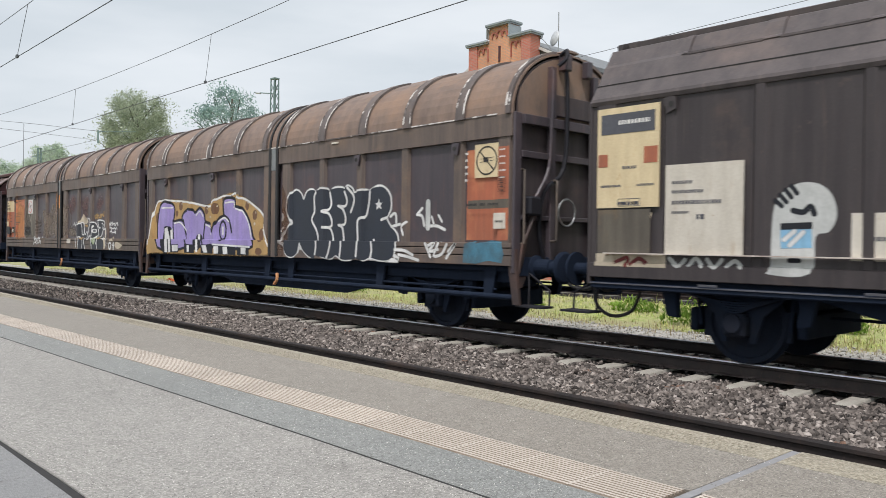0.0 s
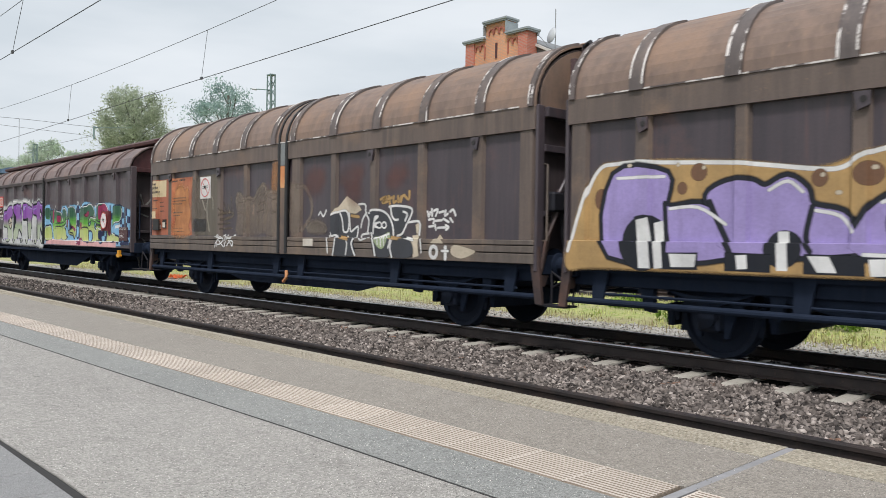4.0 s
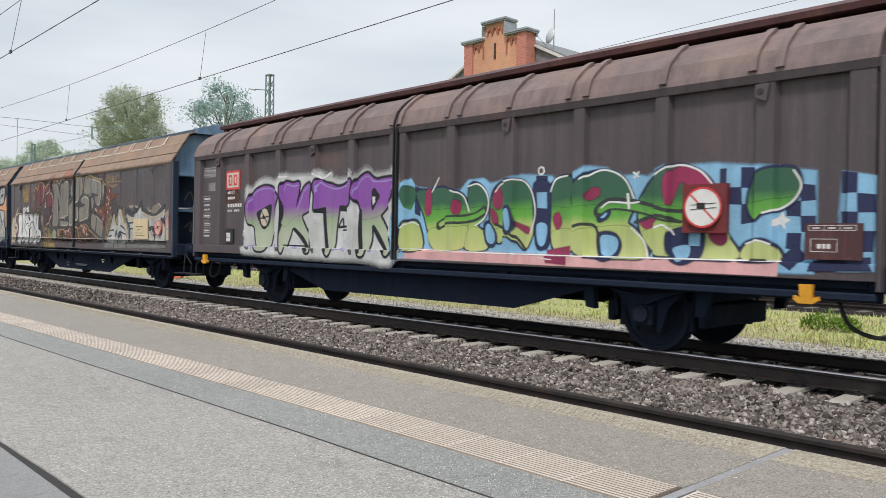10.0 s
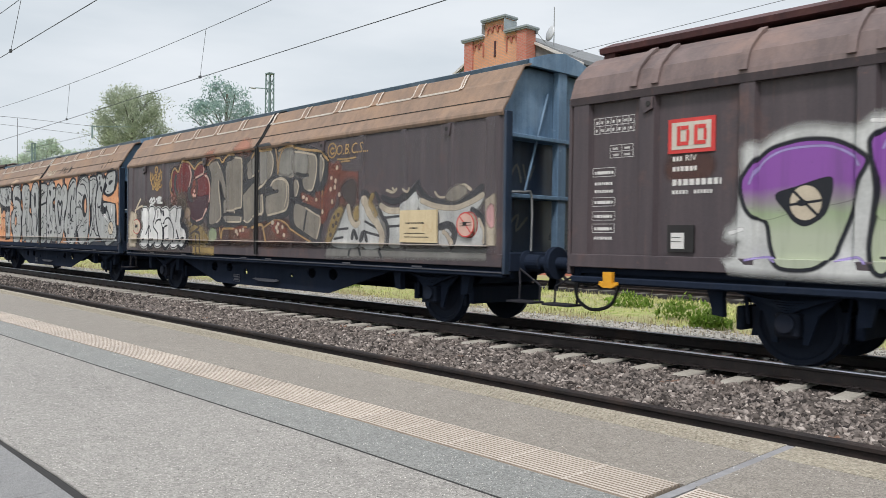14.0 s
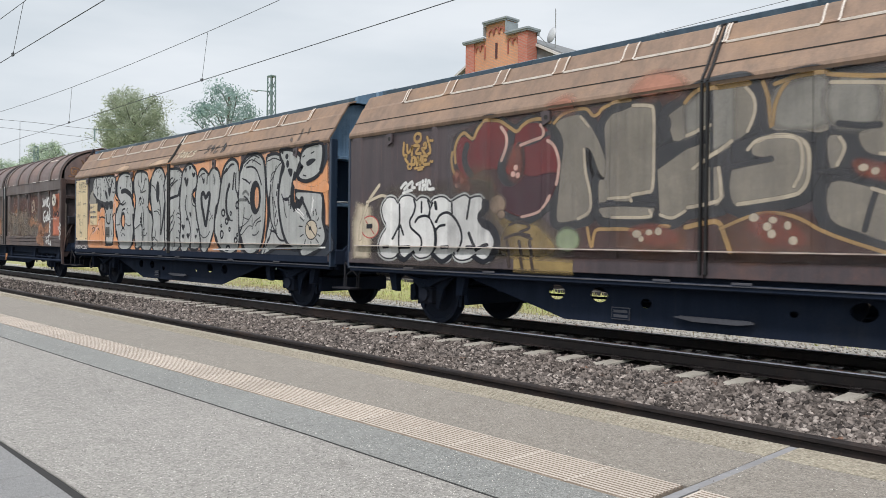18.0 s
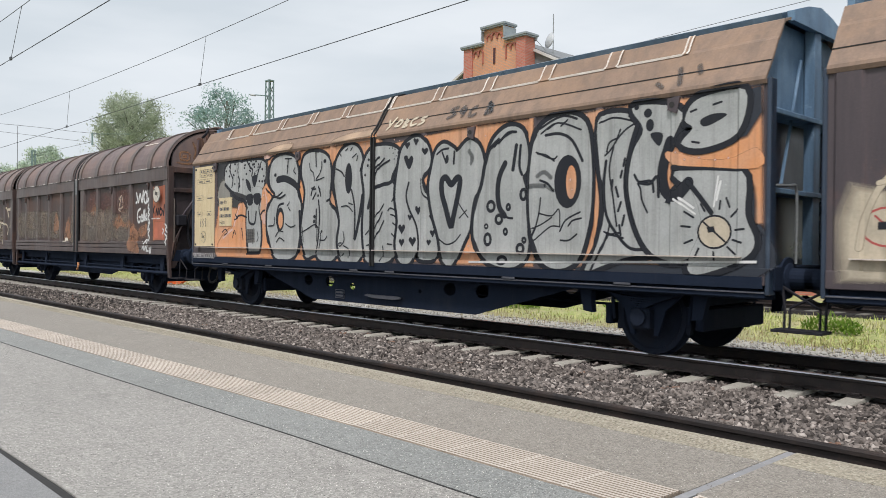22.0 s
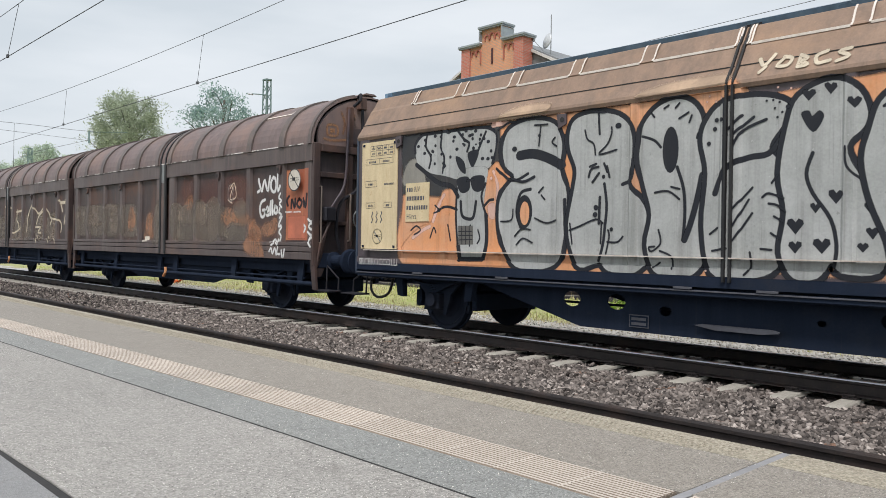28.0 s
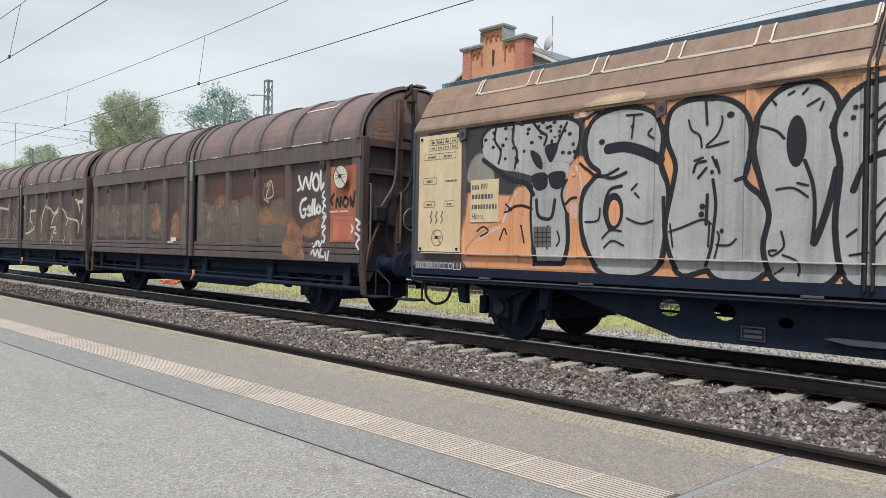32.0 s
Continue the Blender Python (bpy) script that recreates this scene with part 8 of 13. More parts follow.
coat(W1, "arched", "paint_field", G_GOLD, [(0, -6.37, 1.06, -6.23, 1.66, -6.06, 2.11, -5.89, 2.33, -5.67, 2.36, -4.98, 2.35, -4.18, 2.29, -3.76, 2.24, -3.17, 2.16, -2.72, 2.29, -2.29, 2.37, -1.81, 2.4, -1.39, 2.27, -1.06, 2.15, -0.61, 1.89, -0.46, 1.51, -0.21, 1.16, -0.79, 1.09, -3.15, 1.07, -5.83, 1.06)], "golden-brown graffiti ground")
coat(W1, "arched", "white_edge", G_WHITE, [(0.04, -6.36, 1.25, -6.23, 1.66, -6.06, 2.11, -5.89, 2.33, -5.67, 2.36, -5.35, 2.37, -4.98, 2.34, -4.18, 2.29, -3.76, 2.24, -3.17, 2.16, -2.94, 2.17, -2.72, 2.29, -2.29, 2.37, -2.04, 2.35, -1.81, 2.41, -1.62, 2.31, -1.39, 2.27, -1.06, 2.15, -0.61, 1.91, -0.46, 1.51, -0.22, 1.19)])
coat(W1, "arched", "spot", G_BROWN, [(20, -5.89, 1.92, 0.09, 0.13), (20, -4.53, 2.2, 0.1, 0.1), (20, -3.17, 2.07, 0.08, 0.09), (20, -2.69, 2.09, 0.14, 0.12), (20, -2.37, 2.3, 0.05, 0.04), (20, -1.28, 2.12, 0.07, 0.09), (20, -0.95, 1.92, 0.09, 0.1), (20, -0.63, 1.49, 0.14, 0.14), (20, -0.66, 1.15, 0.13, 0.07), (20, -1.96, 2.34, 0.04, 0.03), (20, -4.74, 2.02, 0.06, 0.07)], "brown spots")
coat(W1, "arched", "rivet", G_PALE, [(20, -5.83, 1.97, 0.03, 0.02), (20, -4.47, 2.25, 0.02, 0.02), (20, -3.14, 2.1, 0.02, 0.02), (20, -2.64, 2.15, 0.03, 0.02), (20, -1.25, 2.19, 0.02, 0.02), (20, -0.91, 1.97, 0.02, 0.02), (20, -0.6, 1.6, 0.03, 0.02), (20, -0.96, 1.73, 0.03, 0.03), (20, -4.8, 2.3, 0.02, 0.02), (20, -5.47, 2.33, 0.03, 0.02), (20, -1.77, 2.32, 0.02, 0.02), (20, -2.98, 1.91, 0.03, 0.02)])
coat(W1, "arched", "letter_edge", G_BLACK, [(10.11, -5.71, 1.21, -5.7, 2.22, -4.95, 2.2, -4.94, 1.81, -4.5, 1.82, -4.15, 1.59, -4.05, 1.24), (10.11, -4.11, 1.28, -4.3, 1.65, -4.42, 1.92, -4.18, 2.06, -3.91, 2.06, -3.74, 1.99, -3.51, 2.09, -3.31, 1.96, -3.24, 1.78, -2.94, 1.7, -2.81, 1.52, -2.79, 1.3), (10.11, -2.73, 1.27, -2.72, 1.65, -2.53, 1.84, -2.3, 1.92, -2.3, 2.26, -1.84, 2.25, -1.83, 2.1, -1.5, 2.04, -1.21, 1.78, -1.06, 1.46, -1.04, 1.25)])
coat(W1, "arched", "letter", G_LILAC, [(0, -5.71, 1.21, -5.7, 2.22, -4.95, 2.2, -4.94, 1.81, -4.5, 1.82, -4.15, 1.59, -4.05, 1.24), (0, -4.11, 1.28, -4.3, 1.65, -4.42, 1.92, -4.18, 2.06, -3.91, 2.06, -3.74, 1.99, -3.51, 2.09, -3.31, 1.96, -3.24, 1.78, -2.94, 1.7, -2.81, 1.52, -2.79, 1.3), (0, -2.73, 1.27, -2.72, 1.65, -2.53, 1.84, -2.3, 1.92, -2.3, 2.26, -1.84, 2.25, -1.83, 2.1, -1.5, 2.04, -1.21, 1.78, -1.06, 1.46, -1.04, 1.25)], "lilac letter with dark edges")
coat(W1, "arched", "letter_hole", G_BLACK, [(20, -5.23, 1.37, 0.33, 0.34), (20, -3.52, 1.32, 0.2, 0.2), (30.06, -2.36, 1.59, 0.15, 0.21), (0.05, -4.97, 1.85, -4.93, 1.27), (0.06, -4.11, 1.28, -4.3, 1.65, -4.39, 1.85), (0.05, -3.24, 1.77, -3.3, 1.45, -3.23, 1.3), (0.05, -2.3, 1.93, -2.07, 1.81, -1.96, 1.56)])
coat(W1, "arched", "letter_hole", G_BLACK, [(-1, -4.98, 1.25, -4.49, 1.26, -4.49, 1.07, -4.98, 1.06), (-1, -4.16, 1.27, -3.64, 1.26, -3.64, 1.07, -4.16, 1.07), (-1, -3.29, 1.27, -2.7, 1.26, -2.69, 1.07, -3.29, 1.07), (-1, -2.61, 1.25, -1.63, 1.24, -1.63, 1.06, -2.6, 1.06), (-1, -1.56, 1.24, -1.06, 1.23, -1.05, 1.06, -1.56, 1.06)])
coat(W1, "arched", "drip", G_WHITE, [(-1, -5.33, 1.65, -5.18, 1.68, -5.12, 1.06, -5.27, 1.06), (-1, -5.11, 1.61, -4.99, 1.64, -4.95, 1.07, -5.05, 1.06), (-1, -3.59, 1.51, -3.48, 1.51, -3.46, 1.09, -3.57, 1.09), (-1, -4.86, 1.24, -4.51, 1.24, -4.53, 1.1, -4.83, 1.09), (-1, -4.03, 1.24, -3.91, 1.25, -3.9, 1.1, -4.01, 1.09), (-1, -3.25, 1.25, -3.04, 1.25, -2.96, 1.09, -3.15, 1.09), (-1, -2.66, 1.23, -2.43, 1.24, -2.43, 1.08, -2.64, 1.07), (-1, -2.22, 1.23, -2.02, 1.23, -2, 1.07, -2.2, 1.07), (-1, -1.4, 1.22, -1.2, 1.22, -1.19, 1.08, -1.39, 1.09)])
coat(W1, "arched", "drip", G_WHITE, [(-1, -2.4, 1.68, -2.33, 1.69, -2.32, 1.49, -2.39, 1.49)])
coat(W1, "arched", "highlight", G_WHITE, [(0.03, -5.65, 2.18, -4.98, 2.17), (0.03, -2.27, 2.21, -1.87, 2.22, -1.86, 2.1), (0.03, -4.9, 1.78, -4.53, 1.79, -4.19, 1.59), (0.03, -1.8, 2.07, -1.5, 2.02, -1.22, 1.76, -1.09, 1.43), (0.03, -3.2, 1.73, -2.96, 1.67, -2.83, 1.51), (0.03, -3.7, 1.96, -3.5, 2.05, -3.34, 1.93), (0.03, -2.57, 1.8, -2.3, 1.88, -2.1, 1.79), (0.03, -2.71, 1.28, -1.04, 1.24)])
coat(W1, "arched", "faded_stain", G_SALMONDUST, [(-1, -0.12, 2.17, -0.02, 2.27, -0, 1.17, -0.09, 1.17), (-1, 0.22, 1.98, 0.44, 2.04, 0.45, 1.69, 0.25, 1.18, 0.2, 1.58)], "rusty orange stain beside the wall gap")
coat(W1, "arched", "letter_edge", G_WHITE, [(10.06, 0.32, 1.31, 0.4, 1.57, 0.55, 1.74, 0.41, 1.98, 0.44, 2.21, 0.62, 2.36, 0.81, 2.3, 0.92, 2.17, 1.04, 2.32, 1.22, 2.35, 1.33, 2.29, 1.47, 2.35, 1.71, 2.34, 1.8, 2.28, 1.95, 2.35, 2.21, 2.34, 2.27, 2.28, 2.34, 2.37, 2.49, 2.32, 2.55, 2.24, 2.7, 2.26, 2.9, 2.27, 3.01, 2.25, 3.21, 2.32, 3.4, 2.3, 3.56, 2.16, 3.58, 1.95, 3.48, 1.79, 3.57, 1.65, 3.75, 1.51, 3.79, 1.35, 3.76, 1.17, 3.63, 1.08)], "white outline of the letters")
coat(W1, "arched", "letter_edge", G_WHITE, [(0.04, 3.63, 1.08, 3.39, 1.07, 3.12, 1.11, 2.95, 1.06, 2.72, 1.12, 2.54, 1.06, 2.29, 1.06, 2.1, 1.13, 1.97, 1.07, 1.7, 1.09, 1.43, 1.15, 1.28, 1.08, 1.06, 1.18, 0.9, 1.32, 0.8, 1.15, 0.61, 1.07, 0.41, 1.12, 0.32, 1.31)], "white outline of the letters")
coat(W1, "arched", "letter", G_INK, [(0, 0.32, 1.31, 0.4, 1.57, 0.55, 1.74, 0.41, 1.98, 0.44, 2.21, 0.62, 2.36, 0.81, 2.3, 0.92, 2.17, 1.04, 2.32, 1.22, 2.35, 1.33, 2.29, 1.37, 2, 1.43, 1.13, 1.28, 1.08, 1.06, 1.18, 0.9, 1.32, 0.8, 1.15, 0.61, 1.07, 0.41, 1.12), (0, 1.3, 2.28, 1.47, 2.35, 1.71, 2.34, 1.8, 2.28, 1.86, 1.99, 1.93, 1.41, 1.84, 1.09, 1.7, 1.09, 1.41, 1.13, 1.44, 1.32, 1.31, 1.62, 1.26, 1.78, 1.33, 1.95)], "charcoal bubble letters")
coat(W1, "arched", "letter", G_INK, [(0, 1.78, 2.27, 1.95, 2.35, 2.21, 2.34, 2.27, 2.28, 2.31, 2.02, 2.3, 1.82, 2.26, 1.56, 2.27, 1.13, 2.1, 1.13, 1.97, 1.07, 1.81, 1.09, 1.87, 1.36, 1.84, 1.83), (0, 2.26, 2.28, 2.34, 2.37, 2.49, 2.32, 2.55, 2.24, 2.7, 2.26, 2.9, 2.27, 3.02, 2.25, 2.99, 2.05, 2.94, 1.81, 2.77, 1.74, 2.75, 1.42, 2.72, 1.11, 2.54, 1.06, 2.29, 1.06, 2.24, 1.13, 2.25, 1.56, 2.3, 1.82)])
coat(W1, "arched", "letter", G_INK, [(0, 2.94, 1.85, 3.01, 2.25, 3.21, 2.32, 3.4, 2.3, 3.56, 2.16, 3.58, 1.95, 3.48, 1.79, 3.57, 1.65, 3.75, 1.51, 3.79, 1.35, 3.76, 1.17, 3.63, 1.08, 3.39, 1.07, 3.12, 1.11, 2.95, 1.06, 2.72, 1.11, 2.75, 1.42, 2.77, 1.74)])
coat(W1, "arched", "letter_line", G_WHITE, [(0.04, 1.33, 2.3, 1.28, 2.2, 1.3, 1.95, 1.21, 1.78, 1.38, 1.57, 1.46, 1.32, 1.43, 1.13), (0.04, 1.8, 2.28, 1.85, 2.09, 1.79, 1.98, 1.61, 1.94), (0.04, 1.61, 1.94, 1.79, 1.88, 1.87, 1.75, 1.84, 1.65, 1.63, 1.64), (0.04, 1.63, 1.64, 1.83, 1.61, 1.93, 1.41, 1.87, 1.17, 1.81, 1.08), (0.04, 2.26, 2.28, 2.34, 2.12, 2.28, 2.02, 2.07, 2.03), (0.04, 2.07, 2.03, 2.21, 1.97, 2.3, 1.82, 2.27, 1.69, 2.08, 1.68), (0.04, 2.08, 1.68, 2.21, 1.62, 2.26, 1.36, 2.23, 1.11), (0.04, 2.34, 2.35, 2.52, 2.22, 2.55, 2.09, 2.46, 1.91)])
coat(W1, "arched", "letter_line", G_WHITE, [(0.04, 3.01, 2.25, 2.99, 2.05, 2.91, 1.83, 2.74, 1.75, 2.75, 1.42, 2.72, 1.13), (0.04, 3.48, 1.79, 3.34, 1.76), (0.04, 3.14, 1.41, 3.17, 1.23, 3.13, 1.1), (0.04, 0.9, 1.32, 0.85, 1.16), (-1, 3.27, 2.12, 3.29, 2.05, 3.36, 2.05, 3.31, 2.01, 3.34, 1.94, 3.27, 1.98, 3.2, 1.93, 3.22, 2.01, 3.17, 2.04, 3.24, 2.05), (0.04, 3.59, 1.81, 3.72, 1.86, 3.75, 1.65), (0.04, 3.62, 1.64, 3.85, 1.68), (0.04, 3.9, 1.56, 3.95, 1.65, 4.06, 1.71), (0.04, 3.93, 1.63, 3.99, 1.5), (0.04, 4.27, 1.83, 4.4, 1.93), (0.04, 4.28, 1.83, 4.4, 1.8, 4.45, 1.65)])
coat(W1, "arched", "letter_line", G_WHITE, [(0.04, 4.57, 1.64, 4.76, 1.64, 4.94, 1.58), (0.03, 4.63, 1.79, 4.68, 1.68), (0.03, 4.79, 1.81, 4.87, 1.71), (0.04, 3.8, 1.25, 4.05, 1.24, 4.26, 1.17), (0.04, 3.9, 1.17, 4.14, 1.14, 4.4, 1.09), (0.04, 4.56, 1.36, 4.69, 1.15), (0.04, 4.63, 1.33, 4.78, 1.37, 4.66, 1.24, 4.86, 1.27), (0.04, 4.87, 1.37, 4.77, 1.17, 4.95, 1.2, 5.06, 1.35), (0.04, 5.1, 1.24, 5.26, 1.37, 5.06, 1.14), (20, 0.23, 1.85, 0.07, 0.08), (20, 0.22, 1.44, 0.07, 0.06), (0.03, 0.11, 1.57, 0.29, 1.64)])
coat(W1, "arched", "tag", G_SILVER, [(0.1, 4.54, 2.02, 4.54, 1.62)])
coat(W2, "arched", "cream_shape", G_PALE, [(-1, 1.48, 1.77, 1.96, 2.13, 2.32, 1.96, 2.39, 1.88, 2.22, 1.82, 1.86, 1.86, 1.62, 1.81), (-1, 3.85, 1.61, 3.99, 1.63, 3.99, 1.47, 3.87, 1.48), (-1, 3.77, 1.43, 3.99, 1.45, 3.97, 1.29, 4, 1.11, 3.88, 1.08, 3.81, 1.29), (-1, 4.28, 1.32, 4.43, 1.45, 4.58, 1.32), (0, 4.76, 1.24, 4.86, 1.29, 5.19, 1.23, 5.26, 1.19, 4.99, 1.1, 4.78, 1.15)], "cream house-shaped patch")
coat(W2, "arched", "letter_low", G_DARK, [(0, 1.53, 1.76, 1.79, 1.85, 1.96, 1.84, 2.01, 1.71, 1.99, 1.51, 1.87, 1.51, 2.07, 1.51, 2.27, 1.57, 2.25, 1.28, 2.27, 1.09, 1.67, 1.09, 1.72, 1.41, 1.56, 1.43), (0, 2.6, 1.79, 2.77, 1.85, 2.98, 1.83, 3.15, 1.75, 3.26, 1.57, 3.28, 1.28, 3.25, 1.09, 2.88, 1.1, 2.78, 1.37), (0, 3.23, 1.89, 3.71, 1.88, 3.72, 1.79, 3.59, 1.59, 3.48, 1.46, 3.59, 1.4, 3.8, 1.33, 3.83, 1.11, 3.36, 1.1, 3.32, 1.42)], "dark inside of the letters")
coat(W2, "arched", "letter_line", G_WHITE, [(0.030, 1.51, 1.78, 1.49, 1.59, 1.56, 1.42, 1.7, 1.41, 1.64, 1.07), (0.030, 1.55, 1.81, 1.79, 1.87, 1.96, 1.86, 2.03, 1.71, 2, 1.51, 1.87, 1.51, 1.83, 1.7, 1.76, 1.83), (0.030, 2.03, 1.83, 2.07, 1.57, 2.11, 1.5, 2.3, 1.59, 2.28, 1.41, 2.2, 1.28, 2.31, 1.08), (0.030, 2.31, 1.98, 2.5, 1.97, 2.52, 1.82, 2.61, 1.69, 2.57, 1.46), (0.030, 2.54, 1.83, 2.43, 1.71, 2.39, 1.57), (0.030, 2.6, 1.82, 2.77, 1.87, 2.98, 1.85, 3.15, 1.76, 3.26, 1.59, 3.28, 1.37, 3.23, 1.23), (0.030, 2.8, 1.47, 2.82, 1.66, 2.86, 1.76), (30.03, 2.9, 1.61, 0.06, 0.05)], "white outlined graffiti")
coat(W2, "arched", "letter_line", G_WHITE, [(30.03, 3.03, 1.61, 0.06, 0.05), (0.030, 3.16, 1.92, 3.37, 1.93, 3.71, 1.89, 3.74, 1.79, 3.61, 1.61, 3.51, 1.47, 3.38, 1.43), (0.030, 3.2, 1.9, 3.23, 1.78, 3.31, 1.7, 3.4, 1.7), (0.030, 3.53, 1.83, 3.63, 1.79, 3.58, 1.68), (0.030, 3.64, 1.65, 3.99, 1.66, 4, 1.45), (0.030, 2.01, 1.41, 2.07, 1.28, 2.04, 1.09), (0.030, 2.75, 1.47, 2.83, 1.27, 2.88, 1.09), (0.030, 3.32, 1.37, 3.28, 1.23, 3.33, 1.08), (0.030, 3.64, 1.4, 3.86, 1.36), (0.030, 2.63, 1.47, 2.42, 1.44, 2.45, 1.35, 2.62, 1.39)])
coat(W2, "arched", "grin", G_SAGE, [(0, 2.83, 1.39, 3.02, 1.43, 3.17, 1.49, 3.17, 1.32, 3.06, 1.21, 2.91, 1.27)])
coat(W2, "arched", "letter_line", G_WHITE, [(0.03, 2.85, 1.38, 3.16, 1.46), (0.02, 2.93, 1.39, 2.94, 1.28), (0.02, 3.02, 1.42, 3.04, 1.25), (0.02, 3.1, 1.45, 3.12, 1.27), (30.06, 4.36, 1.18, 0.08, 0.09), (0.05, 4.63, 1.26, 4.63, 1.08), (0.030, 4.55, 1.2, 4.69, 1.2), (0.030, 4.13, 1.82, 4.16, 1.74, 4.19, 1.81), (0.030, 4.23, 1.86, 4.24, 1.75), (0.030, 4.28, 1.83, 4.37, 1.85, 4.32, 1.75), (0.030, 4.4, 1.8, 4.51, 1.82), (0.030, 4.55, 1.83, 4.53, 1.75, 4.6, 1.78), (0.030, 4.65, 1.81, 4.72, 1.84, 4.77, 1.75), (0.030, 4.16, 1.69, 4.28, 1.7, 4.27, 1.63), (0.030, 4.32, 1.67, 4.47, 1.68)])
coat(W2, "arched", "letter_line", G_WHITE, [(0.030, 4.5, 1.7, 4.62, 1.65), (0.030, 4.65, 1.71, 4.71, 1.65), (0.030, 4.17, 1.58, 4.28, 1.59), (0.030, 4.31, 1.61, 4.33, 1.53), (0.030, 4.37, 1.56, 4.62, 1.57), (0.030, 4.55, 1.6, 4.62, 1.57, 4.56, 1.53), (0.03, 1.07, 1.81, 1.14, 1.87), (0.03, 1.16, 1.84, 1.23, 1.78, 1.32, 1.89), (0.03, 1.44, 1.42, 1.48, 1.11), (0.02, 4.04, 1.38, 4.07, 1.16)])
coat(W2, "arched", "tag", G_GOLD, [(0.04, 2.93, 2.05, 3.09, 2.09, 2.97, 1.99, 3.12, 2.01), (0.04, 3.15, 2.1, 3.18, 1.97), (0.04, 3.12, 2.05, 3.24, 2.07), (0.04, 3.28, 2.09, 3.27, 1.99, 3.34, 2.01), (0.04, 3.39, 2.09, 3.4, 1.99, 3.47, 2.08), (0.04, 3.46, 2, 3.53, 2.1, 3.66, 2.03, 3.68, 2.16), (0.04, 2.1, 1.78, 2.32, 1.76), (0.04, 1.82, 1.4, 2.07, 1.36), (0.04, 3.24, 1.4, 3.46, 1.38)], "gold tag")
coat(W2, "arched", "tag", G_WHITE, [(0.022, -2.95, 1.4, -2.74, 1.36, -2.53, 1.42), (0.022, -2.43, 1.4, -2.26, 1.35, -2.09, 1.42), (0.022, -2.85, 1.25, -2.9, 1.14), (0.022, -2.71, 1.29, -2.52, 1.17), (0.022, -2.39, 1.27, -2.48, 1.15), (0.022, -2.26, 1.3, -2.11, 1.18)])
# scrubbed letters under the dust of W2
coat(W2, "arched", "ghost", G_GHOST_TAN, [(0, -2.03, 1.5, -1.98, 1.85, -2.08, 2.17, -2.02, 2.29, -1.88, 2.29, -1.77, 2.15, -1.65, 2.1, -1.61, 1.5), (0, -1.57, 1.5, -1.6, 2.14, -1.45, 2.19, -1.31, 2.17, -1.15, 2.34, -0.97, 2.46, -0.86, 2.39, -0.81, 2.2, -0.83, 1.87, -0.95, 1.51), (0, -0.87, 1.51, -0.81, 2.27, -0.63, 2.31, -0.32, 2.27, -0.29, 1.51), (0, 0.76, 1.51, 0.87, 1.68, 1.06, 1.7, 1.25, 1.62, 1.28, 1.51), (0, 0.11, 1.51, 0.09, 2.39, 0.24, 2.41, 0.44, 2.37, 0.5, 2.05, 0.43, 1.51)], "ghost of scrubbed-off graffiti letters")
coat(W2, "arched", "ghost", G_GHOST_ORANGE, [(0, -0.58, 2.36, -0.56, 2.74, -0.31, 2.86, -0.28, 2.36)], "orange stain beside the wall gap")
coat(W2, "arched", "old_mark", G_GHOST_TAN, [(0.06, 0.41, 2.36, 0.58, 2.36, 0.74, 2.22, 0.84, 2.03, 0.83, 1.83, 0.69, 1.67, 0.51, 1.52), (0.05, -1.59, 2.17, -1.45, 2.2, -1.3, 2.18, -1.14, 2.36, -0.96, 2.47, -0.85, 2.39, -0.8, 2.2), (0.04, -2.06, 2.17, -2.01, 2.3, -1.88, 2.29, -1.77, 2.15), (0.04, -0.81, 2.28, -0.63, 2.32, -0.32, 2.28)], "pale outline of an old painted letter")
coat(W2, "arched", "old_mark", G_STAIN, [(0.035, -2.79, 2.01, -2.62, 1.92), (0.035, -2.62, 2.13, -2.52, 1.95), (0.035, -2.44, 2.08, -2.36, 1.92), (0.035, -2.3, 2.26, -2.25, 1.99), (0.05, -2.77, 1.86, -2.59, 1.9, -2.2, 1.91, -2.29, 1.81, -2.68, 1.76), (0.035, -2.78, 1.65, -2.35, 1.68), (0.03, -2.71, 1.55, -2.25, 1.57), (0.02, -1.1, 2.24, -0.88, 2.28), (0.02, -1.14, 2.08, -0.87, 2.11), (0.02, -1.19, 1.88, -0.91, 1.95), (0.02, -1.07, 2.31, -1.13, 1.52), (0.02, -1.98, 2.11, -1.71, 2.12), (0.02, -1.95, 1.9, -1.68, 1.91), (0.02, -0.58, 2.14, -0.36, 2.14), (0.02, -0.62, 1.87, -0.36, 1.88)], "scrubbed tan scrawl")
coat(W2, "arched", "ghost", G_GHOST_OLIVE, [(0, -4.16, 1.59, -4.16, 2.59, -3.9, 2.67, -3.61, 2.56, -3.47, 1.64), (0, 0.71, 1.54, 0.85, 1.63, 1.11, 1.6, 1.31, 1.5)], "ghost of scrubbed-off graffiti")
coat(W2, "arched", "wash", G_GHOST_RED, [(0, 1.83, 2.46, 2.05, 2.58, 2.36, 2.58, 2.27, 2.45, 1.98, 2.39), (0, 3.18, 2.37, 3.33, 2.51, 3.54, 2.52, 3.47, 2.4, 3.27, 2.3), (0, 0.74, 2.32, 0.83, 2.59, 1.18, 2.57, 1.05, 2.3), (0, 2.17, 2.04, 2.02, 2.25, 2.31, 2.23)], "ghost of scrubbed-off graffiti")
